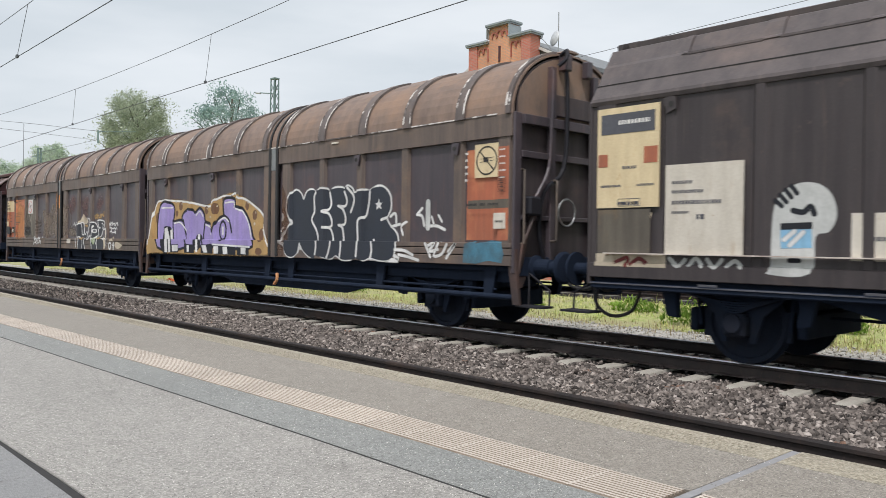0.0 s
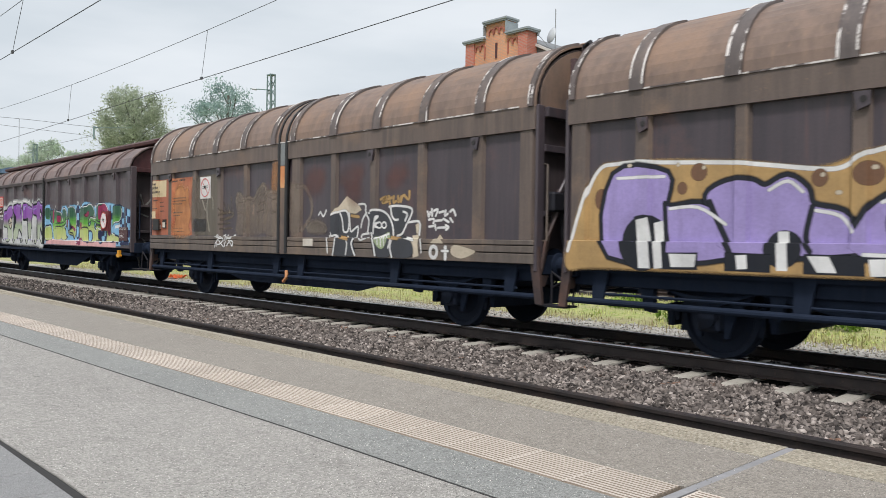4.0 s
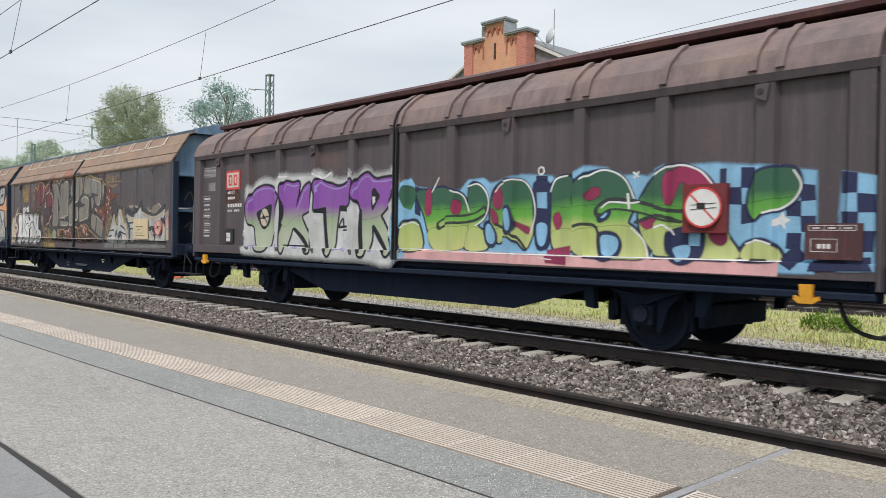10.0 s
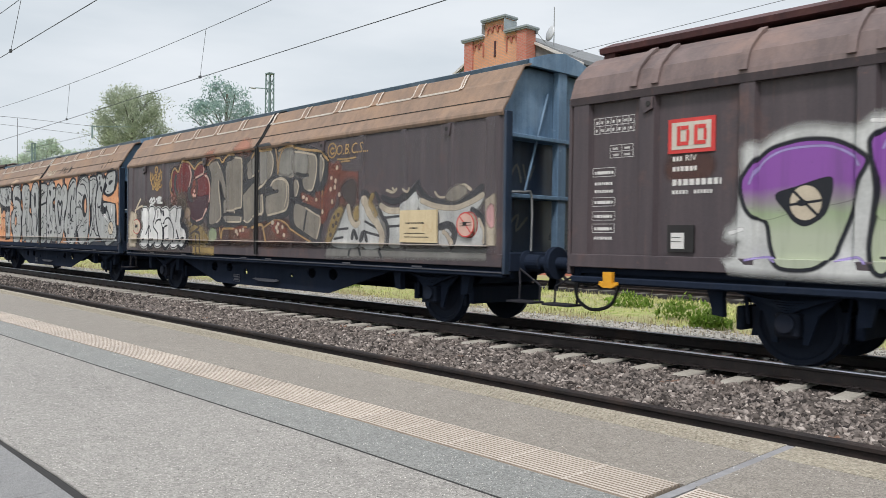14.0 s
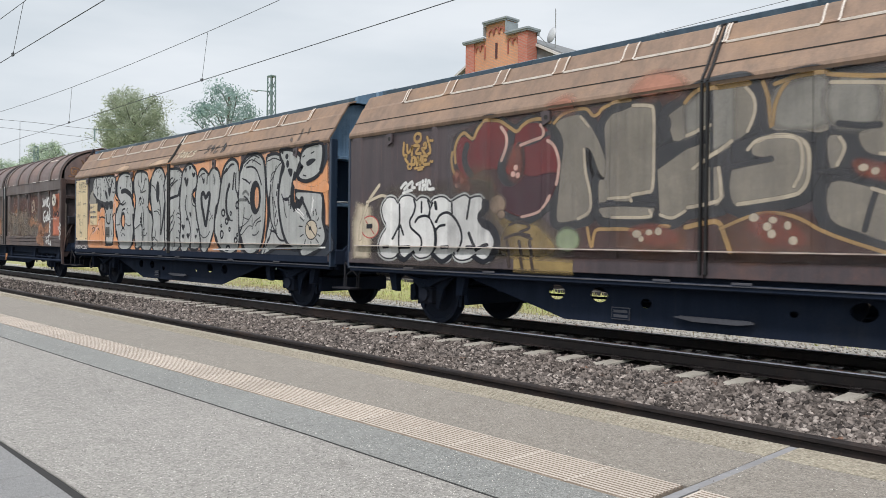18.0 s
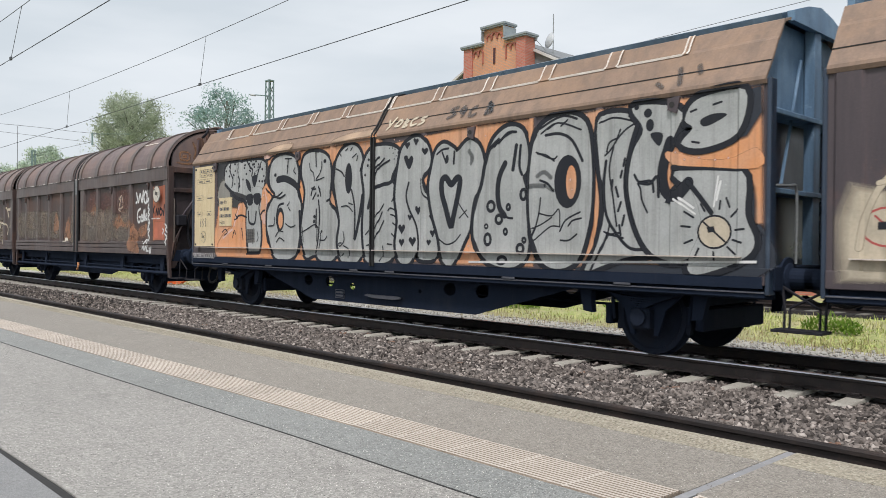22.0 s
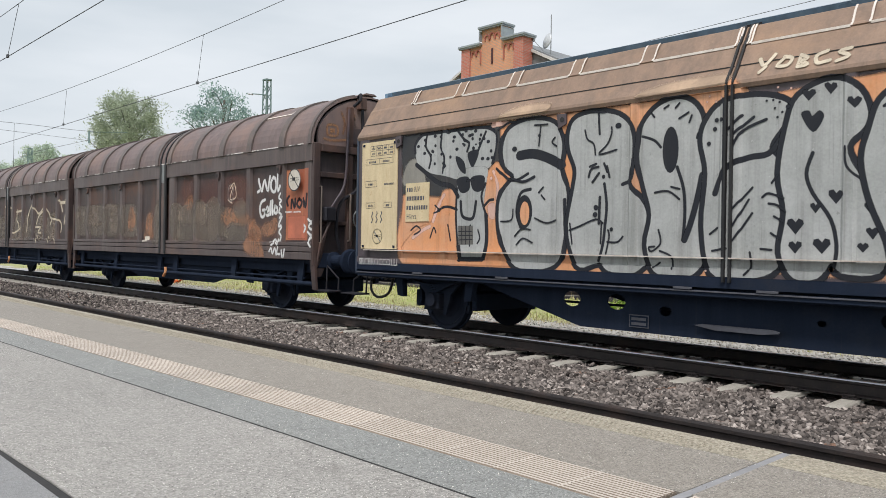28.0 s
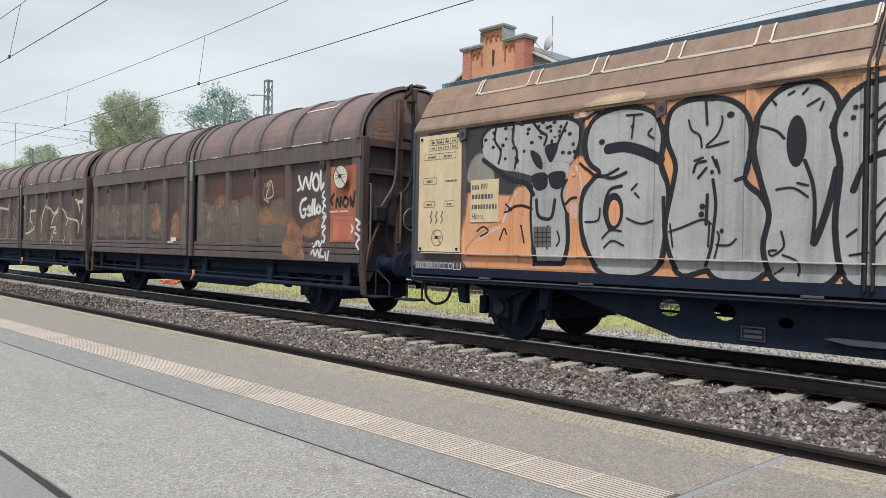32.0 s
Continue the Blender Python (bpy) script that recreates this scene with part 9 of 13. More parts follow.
coat(W2, "arched", "tag", G_WHITE, [(0.022, -2.88, 1.38, -2.79, 1.42, -2.74, 1.35), (0.024, -2.82, 1.15, -2.78, 1.3, -2.58, 1.35, -2.51, 1.31, -2.63, 1.22, -2.82, 1.2), (0.022, -2.43, 1.17, -2.46, 1.29, -2.4, 1.36, -2.42, 1.43), (0.024, -2.38, 1.31, -2.3, 1.35, -2.19, 1.34, -2.13, 1.39), (0.024, -2.34, 1.18, -2.19, 1.29, -2.07, 1.26, -2.09, 1.18), (0.022, -2.15, 1.41, -2.08, 1.41)], "white tag")
coat(W2, "arched", "old_mark", G_OLIVE, [(0.05, -3.31, 1.51, -3.43, 1.96, -3.39, 2.24, -3.27, 2.3, -3.15, 2.21, -3.14, 2.01), (0.05, -3.66, 2.21, -3.52, 1.99)])
coat(W2, "arched", "dark_patch", G_NAVYDUST, [(-1, -3.99, 1.78, -3.47, 1.77, -3.47, 1.5, -3.98, 1.5)])
coat(W3, "ribbed", "paint_haze", G_SILVER, [(0, -5.03, 1.17, -4.94, 1.39, -5.15, 1.45, -5.01, 1.57, -4.9, 1.97, -4.91, 2.37, -4.77, 2.38, -4.57, 2.49, -4.3, 2.55, -3.94, 2.49, -3.74, 2.48, -3.66, 2.53, -3.54, 2.6, -3.26, 2.55, -2.68, 2.54, -2.48, 2.52, -2.37, 2.6, -2.06, 2.49, -1.95, 2.55, -1.93, 2.48, -1.68, 2.41, -1.4, 2.44, -1.32, 2.54, -1.24, 2.43, -0.99, 2.55, -0.86, 2.56, -0.7, 2.46, -0.37, 2.46, -0.14, 2.47, -0.04, 2.48, 0, 1.09, -0.96, 1.05, -2.44, 1.05, -4.89, 1.09)], "silver graffiti ground")
coat(W3, "ribbed", "letter_edge", G_BLACK, [(10.075, -4.89, 2.14, -4.82, 2.23, -4.68, 2.35, -4.52, 2.4, -4.3, 2.43, -4.04, 2.4, -3.85, 2.31, -3.73, 2.23, -3.71, 2.17, -3.78, 2.03, -3.81, 1.92, -3.85, 1.71, -3.92, 1.51, -3.98, 1.36, -4.03, 1.24, -4.2, 1.12, -4.48, 1.11, -4.58, 1.18, -4.64, 1.33, -4.69, 1.59, -4.84, 1.68, -4.92, 1.81, -4.95, 2.02)])
coat(W3, "ribbed", "letter_edge", G_BLACK, [(10.08, -3.63, 2.32, -3.6, 2.42, -3.48, 2.48, -3.25, 2.44, -3.03, 2.45, -3.04, 2.29, -3.1, 2.1, -3.13, 1.96, -3.01, 2.14, -2.89, 2.31, -2.77, 2.39, -2.62, 2.43, -2.54, 2.38, -2.54, 2.29, -2.58, 2.1, -2.62, 1.94, -2.92, 1.81, -2.79, 1.58, -2.63, 1.41, -2.56, 1.25, -2.57, 1.12, -2.69, 1.12, -2.76, 1.26, -2.96, 1.42, -3.21, 1.58, -3.33, 1.4, -3.42, 1.25, -3.51, 1.09, -3.59, 1.13, -3.62, 1.32, -3.59, 1.63, -3.57, 1.93)])
coat(W3, "ribbed", "letter_edge", G_BLACK, [(10.075, -2.45, 2.32, -2.42, 2.43, -2.3, 2.47, -2.14, 2.4, -1.95, 2.37, -1.79, 2.32, -1.61, 2.32, -1.47, 2.37, -1.29, 2.42, -1.28, 2.32, -1.32, 2.19, -1.35, 1.98, -1.68, 1.98, -1.71, 1.88, -1.74, 1.73, -1.78, 1.53, -1.81, 1.28, -1.91, 1.09, -1.99, 1.08, -2.07, 1.2, -2.12, 1.55, -2.15, 1.75, -2.18, 1.95, -2.36, 1.91, -2.41, 1.93, -2.4, 2.18)])
coat(W3, "ribbed", "letter_edge", G_BLACK, [(10.08, -1.27, 2.19, -1.22, 2.31, -1.12, 2.42, -0.99, 2.49, -0.86, 2.51, -0.73, 2.43, -0.61, 2.39, -0.49, 2.4, -0.31, 2.41, -0.08, 2.39, -0.08, 2.32, -0.13, 2.23, -0.19, 2.06, -0.36, 1.9, -0.5, 1.78, -0.41, 1.65, -0.29, 1.48, -0.18, 1.31, -0.16, 1.19, -0.25, 1.1, -0.31, 1.14, -0.37, 1.24, -0.5, 1.36, -0.64, 1.53, -0.73, 1.62, -0.74, 1.36, -0.84, 1.17, -0.9, 1.09, -1.02, 1.1, -1.06, 1.29, -1.08, 1.54, -1.06, 1.78, -1.05, 1.89, -1.13, 2.04, -1.24, 2.12)])
coat(W3, "ribbed", "letter", G_PURPLE_FADE, [(0, -4.89, 2.14, -4.82, 2.23, -4.68, 2.35, -4.52, 2.4, -4.3, 2.43, -4.04, 2.4, -3.85, 2.31, -3.73, 2.23, -3.71, 2.17, -3.78, 2.03, -3.81, 1.92, -3.85, 1.71, -3.92, 1.51, -3.98, 1.36, -4.03, 1.24, -4.2, 1.12, -4.48, 1.11, -4.58, 1.18, -4.64, 1.33, -4.69, 1.59, -4.84, 1.68, -4.92, 1.81, -4.95, 2.02)], "sage-green letter with purple top")
coat(W3, "ribbed", "letter", G_PURPLE_FADE, [(0, -3.63, 2.32, -3.6, 2.42, -3.48, 2.48, -3.25, 2.44, -3.03, 2.45, -3.04, 2.29, -3.1, 2.1, -3.13, 1.96, -3.01, 2.14, -2.89, 2.31, -2.77, 2.39, -2.62, 2.43, -2.54, 2.38, -2.54, 2.29, -2.58, 2.1, -2.62, 1.94, -2.92, 1.81, -2.79, 1.58, -2.63, 1.41, -2.56, 1.25, -2.57, 1.12, -2.69, 1.12, -2.76, 1.26, -2.96, 1.42, -3.21, 1.58, -3.33, 1.4, -3.42, 1.25, -3.51, 1.09, -3.59, 1.13, -3.62, 1.32, -3.59, 1.63, -3.57, 1.93)])
coat(W3, "ribbed", "letter", G_PURPLE_FADE, [(0, -2.45, 2.32, -2.42, 2.43, -2.3, 2.47, -2.14, 2.4, -1.95, 2.37, -1.79, 2.32, -1.61, 2.32, -1.47, 2.37, -1.29, 2.42, -1.28, 2.32, -1.32, 2.19, -1.35, 1.98, -1.68, 1.98, -1.71, 1.88, -1.74, 1.73, -1.78, 1.53, -1.81, 1.28, -1.91, 1.09, -1.99, 1.08, -2.07, 1.2, -2.12, 1.55, -2.15, 1.75, -2.18, 1.95, -2.36, 1.91, -2.41, 1.93, -2.4, 2.18)])
coat(W3, "ribbed", "letter", G_PURPLE_FADE, [(0, -1.27, 2.19, -1.22, 2.31, -1.12, 2.42, -0.99, 2.49, -0.86, 2.51, -0.73, 2.43, -0.61, 2.39, -0.49, 2.4, -0.31, 2.41, -0.08, 2.39, -0.08, 2.32, -0.13, 2.23, -0.19, 2.06, -0.36, 1.9, -0.5, 1.78, -0.41, 1.65, -0.29, 1.48, -0.18, 1.31, -0.16, 1.19, -0.25, 1.1, -0.31, 1.14, -0.37, 1.24, -0.5, 1.36, -0.64, 1.53, -0.73, 1.62, -0.74, 1.36, -0.84, 1.17, -0.9, 1.09, -1.02, 1.1, -1.06, 1.29, -1.08, 1.54, -1.06, 1.78, -1.05, 1.89, -1.13, 2.04, -1.24, 2.12)])
coat(W3, "ribbed", "letter_top", G_PURPLE_FADE, [(0, -4.89, 2.14, -4.82, 2.23, -4.68, 2.35, -4.52, 2.4, -4.3, 2.43, -4.04, 2.4, -3.85, 2.31, -3.73, 2.23, -3.71, 2.17, -3.78, 2.03, -3.81, 1.92, -3.83, 1.82, -4.08, 1.76, -4.34, 1.73, -4.69, 1.62, -4.84, 1.68, -4.92, 1.81, -4.95, 2.02), (0, -3.63, 2.32, -3.6, 2.42, -3.48, 2.48, -3.25, 2.44, -3.03, 2.45, -3.04, 2.29, -3.1, 2.1, -3.13, 1.96, -3.01, 2.14, -2.89, 2.31, -2.77, 2.39, -2.62, 2.43, -2.54, 2.38, -2.54, 2.29, -2.58, 2.1, -2.62, 1.94, -2.92, 1.83, -3.15, 1.79, -3.33, 1.7, -3.58, 1.61, -3.57, 1.93)], "purple upper half of the letter")
coat(W3, "ribbed", "letter_top", G_PURPLE_FADE, [(0, -2.45, 2.32, -2.42, 2.43, -2.3, 2.47, -2.14, 2.4, -1.95, 2.37, -1.79, 2.32, -1.61, 2.32, -1.47, 2.37, -1.29, 2.42, -1.28, 2.32, -1.32, 2.19, -1.35, 1.98, -1.68, 1.98, -1.73, 1.88, -1.94, 1.87, -2.15, 1.86, -2.18, 1.95, -2.36, 1.91, -2.41, 1.93, -2.4, 2.18), (0, -1.27, 2.19, -1.22, 2.31, -1.12, 2.42, -0.99, 2.49, -0.86, 2.51, -0.73, 2.43, -0.61, 2.39, -0.49, 2.4, -0.31, 2.41, -0.08, 2.39, -0.08, 2.32, -0.13, 2.23, -0.19, 2.06, -0.36, 1.9, -0.5, 1.8, -0.72, 1.74, -1.06, 1.73, -1.05, 1.89, -1.13, 2.04, -1.24, 2.12)])
coat(W3, "ribbed", "letter_line", G_LILAC, [(0.02, -4.88, 2.01, -4.77, 2.23, -4.57, 2.35, -4.3, 2.38, -4.04, 2.36, -3.83, 2.25, -3.76, 2.15), (0.02, -3.56, 2.31, -3.48, 2.43, -3.25, 2.39, -3.07, 2.4), (0.02, -3.1, 1.9, -2.97, 2.09, -2.84, 2.29, -2.63, 2.38, -2.58, 2.33), (0.02, -2.38, 2.25, -2.37, 2.36, -2.29, 2.42, -2.12, 2.35, -1.79, 2.28, -1.47, 2.33, -1.33, 2.36), (0.02, -1.21, 2.18, -1.09, 2.38, -0.87, 2.47, -0.72, 2.38, -0.49, 2.36, -0.11, 2.36, -0.15, 2.21)])
coat(W3, "ribbed", "letter_eye", G_BLACK, [(0, -4.62, 1.88, -4.4, 1.96, -4.08, 2.05, -4.03, 1.98, -4.05, 1.82, -4.11, 1.66, -4.28, 1.55, -4.41, 1.59, -4.5, 1.7), (-1, -1.68, 1.96, -1.37, 1.97, -1.37, 1.86, -1.7, 1.88), (-1, -2.4, 1.92, -2.21, 1.95, -2.17, 1.84, -2.4, 1.86), (0, -0.74, 2.22, -0.67, 2.25, -0.6, 2.18, -0.54, 2.11, -0.63, 1.99, -0.72, 1.88, -0.76, 1.97, -0.75, 2.12)])
coat(W3, "ribbed", "letter_eye", G_PALE, [(20, -4.3, 1.79, 0.16, 0.18)])
coat(W3, "ribbed", "letter_eye", G_SILVER, [(-1, -0.73, 2.11, -0.66, 2.1, -0.66, 2.02, -0.72, 1.96)])
coat(W3, "ribbed", "letter_line", G_BLACK, [(0.02, -4.45, 1.94, -4.15, 1.63), (0.02, -4.47, 1.77, -4.15, 1.81), (20, -4.34, 1.79, 0.05, 0.03), (0.07, -2.15, 1.93, -2.11, 1.55, -2.04, 1.15), (0.07, -1.06, 1.86, -1.05, 1.54, -1.02, 1.15), (0.07, -0.69, 1.58, -0.53, 1.42, -0.34, 1.17), (0.07, -3.16, 1.54, -2.87, 1.37, -2.66, 1.15), (0.03, -1.7, 1.6, -1.58, 1.74, -1.55, 1.6), (0.03, -1.7, 1.58, -1.38, 1.6), (0.02, -1.56, 1.53, -1.38, 1.53), (0.02, -3.56, 1.23, -2.57, 1.22)])
coat(W3, "ribbed", "faint_tag", G_LILAC, [(0.02, -4.91, 1.17, -4.68, 1.21, -4.59, 1.16), (0.02, -3.96, 1.19, -3.76, 1.23, -3.69, 1.17), (0.02, -3.21, 1.21, -3, 1.18, -2.96, 1.23), (0.02, -1.77, 1.16, -1.55, 1.2, -1.44, 1.15), (0.02, -0.73, 1.16, -0.63, 1.19)])
coat(W3, "ribbed", "letter_line", G_WHITE, [(0.031, -3.64, 2.58, -3.45, 2.59), (0.0434, -2.47, 2.59, -2.22, 2.5, -1.99, 2.58), (0.0372, -5.13, 1.47, -4.95, 1.51)])
coat(W3, "ribbed", "patch", G_SKY, [(0, -0.14, 1.61, -0.09, 1.82, -0.01, 1.86, 0.01, 1.09, -0.1, 1.1)])
coat(W3, "ribbed", "paint_field", G_SKY, [(-1, 0.08, 1.08, 0.05, 2.11, 0.11, 2.29, 0.28, 2.36, 0.41, 2.2, 1.43, 2.12, 1.6, 2.27, 1.92, 2.28, 2.06, 2.2, 2.39, 2.24, 2.65, 2.3, 3.2, 2.25, 3.32, 2.16, 3.56, 2.14, 3.62, 2.28, 3.82, 2.35, 4.09, 2.31, 4.37, 2.19, 4.53, 2.21, 4.7, 2.17, 4.94, 2.28, 5.3, 2.28, 5.59, 2.28, 5.92, 2.24, 6.39, 2.19, 6.69, 2.15, 6.71, 1.09, 5.85, 1.09, 2.8, 1.1)], "light blue graffiti ground")
coat(W3, "ribbed", "checker", G_NAVY, [(-1, 2.93, 2.28, 3.13, 2.27, 3.13, 2.05, 2.94, 2.06), (-1, 2.94, 1.83, 3.14, 1.82, 3.14, 1.61, 2.95, 1.61), (-1, 5.03, 1.54, 5.27, 1.56, 5.27, 1.37, 5.05, 1.35), (-1, 5.27, 1.35, 5.43, 1.36, 5.42, 1.25, 5.27, 1.24), (-1, 5.64, 2.23, 5.71, 2.23, 5.71, 2.01, 5.64, 2.02), (-1, 5.89, 2.23, 6.07, 2.22, 6.07, 2, 5.89, 2.01), (-1, 5.71, 2.01, 5.89, 2.01, 5.9, 1.82, 5.71, 1.83), (-1, 5.9, 1.82, 6.01, 1.82, 6.03, 1.62, 5.9, 1.6), (-1, 6.55, 2.02, 6.69, 2, 6.7, 1.85, 6.55, 1.84)], "dark blue chequers")
coat(W3, "ribbed", "checker", G_NAVY, [(-1, 6.4, 1.84, 6.55, 1.84, 6.55, 1.68, 6.4, 1.69), (-1, 6.55, 1.68, 6.7, 1.68, 6.71, 1.5, 6.56, 1.52), (-1, 6.41, 1.5, 6.56, 1.5, 6.55, 1.32, 6.4, 1.34), (-1, 6.32, 1.21, 6.51, 1.38, 6.62, 1.25, 6.48, 1.11), (-1, 0.38, 2.25, 0.51, 2.2, 0.52, 1.75, 0.39, 1.8), (-1, 0.75, 2.19, 0.86, 2.09, 0.81, 1.72, 0.68, 1.8)])
coat(W3, "ribbed", "pink_strip", G_ROSE, [(-1, 0.11, 1.23, 2.8, 1.2, 6.36, 1.2, 6.35, 1.04, 0.11, 1.07)], "pink strip along the foot of the graffiti")
coat(W3, "ribbed", "letter_edge", G_NAVY, [(10.045, 0.11, 1.23, 0.11, 1.59, 0.3, 1.68, 0.49, 1.63, 0.58, 1.25), (10.045, 0.42, 2.14, 0.75, 2.16, 1.01, 2.19, 1.28, 2.14, 1.51, 2.04, 1.63, 1.83, 1.6, 1.6, 1.56, 1.42, 1.45, 1.27, 0.85, 1.26, 0.72, 1.51, 0.6, 1.8), (10.045, 1.63, 2.16, 1.79, 2.22, 1.96, 2.09, 2.01, 1.91, 1.96, 1.73, 1.8, 1.6, 1.96, 1.49, 2.02, 1.27, 1.54, 1.27, 1.62, 1.6), (10.045, 2.11, 2.05, 2.26, 2.2, 2.52, 2.24, 2.71, 2.2, 2.84, 2.05, 2.91, 1.77, 2.88, 1.51, 2.75, 1.27, 2.59, 1.38, 2.41, 1.46, 2.23, 1.35, 2.07, 1.65)])
coat(W3, "ribbed", "letter_edge", G_NAVY, [(10.045, 3.17, 2.02, 3.26, 2.19, 3.47, 2.25, 3.62, 2.15, 3.61, 1.92, 3.57, 1.59, 3.53, 1.26, 3.28, 1.26, 3.2, 1.51), (10.045, 3.56, 2.05, 3.77, 2.24, 3.99, 2.29, 4.2, 2.26, 4.37, 2.15, 4.49, 1.94, 4.5, 1.81, 4.42, 1.63, 4.52, 1.55, 4.66, 1.4, 4.71, 1.21, 4.38, 1.19, 4.01, 1.19, 3.65, 1.25, 3.6, 1.59), (10.045, 4.58, 1.82, 4.66, 2, 4.8, 2.17, 4.99, 2.27, 5.17, 2.29, 5.4, 2.2, 5.55, 2.05, 5.62, 1.87, 5.66, 1.59, 5.76, 1.44, 5.88, 1.23, 5.5, 1.21, 5.05, 1.23, 4.82, 1.26, 4.62, 1.51)])
coat(W3, "ribbed", "letter_edge", G_NAVY, [(10.045, 5.98, 1.79, 6.01, 2, 6.11, 2.16, 6.34, 2.2, 6.49, 2.17, 6.54, 2.02, 6.49, 1.87, 6.35, 1.77, 6.16, 1.72, 6.06, 1.65), (10.045, 5.91, 1.21, 5.94, 1.36, 6.08, 1.41, 6.24, 1.39, 6.35, 1.23)])
coat(W3, "ribbed", "letter", G_GREEN_FADE, [(0, 0.42, 2.14, 0.75, 2.16, 1.01, 2.19, 1.28, 2.14, 1.51, 2.04, 1.63, 1.83, 1.6, 1.6, 1.56, 1.42, 1.45, 1.27, 0.85, 1.26, 0.72, 1.51, 0.6, 1.8), (0, 1.63, 2.16, 1.79, 2.22, 1.96, 2.09, 2.01, 1.91, 1.96, 1.73, 1.8, 1.6, 1.96, 1.49, 2.02, 1.27, 1.54, 1.27, 1.62, 1.6), (0, 2.11, 2.05, 2.26, 2.2, 2.52, 2.24, 2.71, 2.2, 2.84, 2.05, 2.91, 1.77, 2.88, 1.51, 2.75, 1.27, 2.59, 1.38, 2.41, 1.46, 2.23, 1.35, 2.07, 1.65)], "bright green letter")
coat(W3, "ribbed", "letter", G_GREEN_FADE, [(0, 3.17, 2.02, 3.26, 2.19, 3.47, 2.25, 3.62, 2.15, 3.61, 1.92, 3.57, 1.59, 3.53, 1.26, 3.28, 1.26, 3.2, 1.51)])
coat(W3, "ribbed", "letter", G_GREEN_FADE, [(0, 3.56, 2.05, 3.77, 2.24, 3.99, 2.29, 4.2, 2.26, 4.37, 2.15, 4.49, 1.94, 4.5, 1.81, 4.42, 1.63, 4.52, 1.55, 4.66, 1.4, 4.71, 1.21, 4.38, 1.19, 4.01, 1.19, 3.65, 1.25, 3.6, 1.59), (0, 4.58, 1.82, 4.66, 2, 4.8, 2.17, 4.99, 2.27, 5.17, 2.29, 5.4, 2.2, 5.55, 2.05, 5.62, 1.87, 5.66, 1.59, 5.76, 1.44, 5.88, 1.23, 5.5, 1.21, 5.05, 1.23, 4.82, 1.26, 4.62, 1.51), (0, 5.98, 1.79, 6.01, 2, 6.11, 2.16, 6.34, 2.2, 6.49, 2.17, 6.54, 2.02, 6.49, 1.87, 6.35, 1.77, 6.16, 1.72, 6.06, 1.65)], "bright green letter")
coat(W3, "ribbed", "letter_top", G_GREEN_FADE, [(0, 0.07, 2.11, 0.15, 2.25, 0.35, 2.22, 0.4, 2.08, 0.29, 1.87, 0.16, 1.95), (0, 0.42, 2.13, 0.75, 2.16, 1.01, 2.19, 1.28, 2.14, 1.51, 2.04, 1.61, 1.86, 1.29, 1.87, 0.76, 1.86, 0.6, 1.88), (0, 1.63, 2.15, 1.79, 2.22, 1.96, 2.09, 2.01, 1.94, 1.84, 1.89, 1.62, 1.9), (0, 2.11, 2.05, 2.26, 2.2, 2.52, 2.24, 2.71, 2.2, 2.84, 2.05, 2.9, 1.85, 2.53, 1.84, 2.11, 1.85), (0, 3.17, 2.02, 3.26, 2.19, 3.47, 2.25, 3.62, 2.15, 3.61, 1.87, 3.2, 1.87)], "dark green upper half of the letters")
coat(W3, "ribbed", "letter_top", G_GREEN_FADE, [(0, 3.56, 2.05, 3.77, 2.24, 3.99, 2.29, 4.2, 2.26, 4.37, 2.15, 4.49, 1.94, 4.49, 1.85, 3.94, 1.87, 3.58, 1.86), (0, 4.58, 1.83, 4.66, 2, 4.8, 2.17, 4.99, 2.27, 5.17, 2.29, 5.4, 2.2, 5.55, 2.05, 5.62, 1.87, 5.49, 1.78, 4.95, 1.83), (0, 5.99, 1.85, 6.01, 2, 6.11, 2.16, 6.34, 2.2, 6.49, 2.17, 6.54, 2.02, 6.49, 1.91, 6.23, 1.87)])
coat(W3, "ribbed", "letter_low", G_GREEN_FADE, [(0, 0.12, 1.23, 0.13, 1.58, 0.3, 1.66, 0.48, 1.62, 0.57, 1.25), (0, 0.73, 1.53, 1.3, 1.57, 1.59, 1.58, 1.54, 1.38, 1.45, 1.25, 0.88, 1.22), (0, 1.57, 1.25, 1.63, 1.55, 1.84, 1.55, 1.94, 1.46, 2, 1.26), (0, 2.41, 1.46, 2.22, 1.37, 2.15, 1.53, 2.54, 1.56, 2.87, 1.56, 2.83, 1.38, 2.74, 1.28, 2.59, 1.39), (0, 3.23, 1.5, 3.55, 1.53, 3.54, 1.26, 3.3, 1.25), (0, 3.62, 1.5, 4.16, 1.58, 4.45, 1.56, 4.65, 1.39, 4.7, 1.2, 4.38, 1.18, 4.02, 1.19, 3.66, 1.24)], "yellow-green foot of the letters")
coat(W3, "ribbed", "letter_low", G_GREEN_FADE, [(0, 4.65, 1.51, 5.05, 1.57, 5.67, 1.56, 5.76, 1.43, 5.87, 1.23, 5.5, 1.21, 5.05, 1.23, 4.83, 1.26), (0, 5.93, 1.21, 5.95, 1.35, 6.08, 1.41, 6.24, 1.38, 6.34, 1.22)])
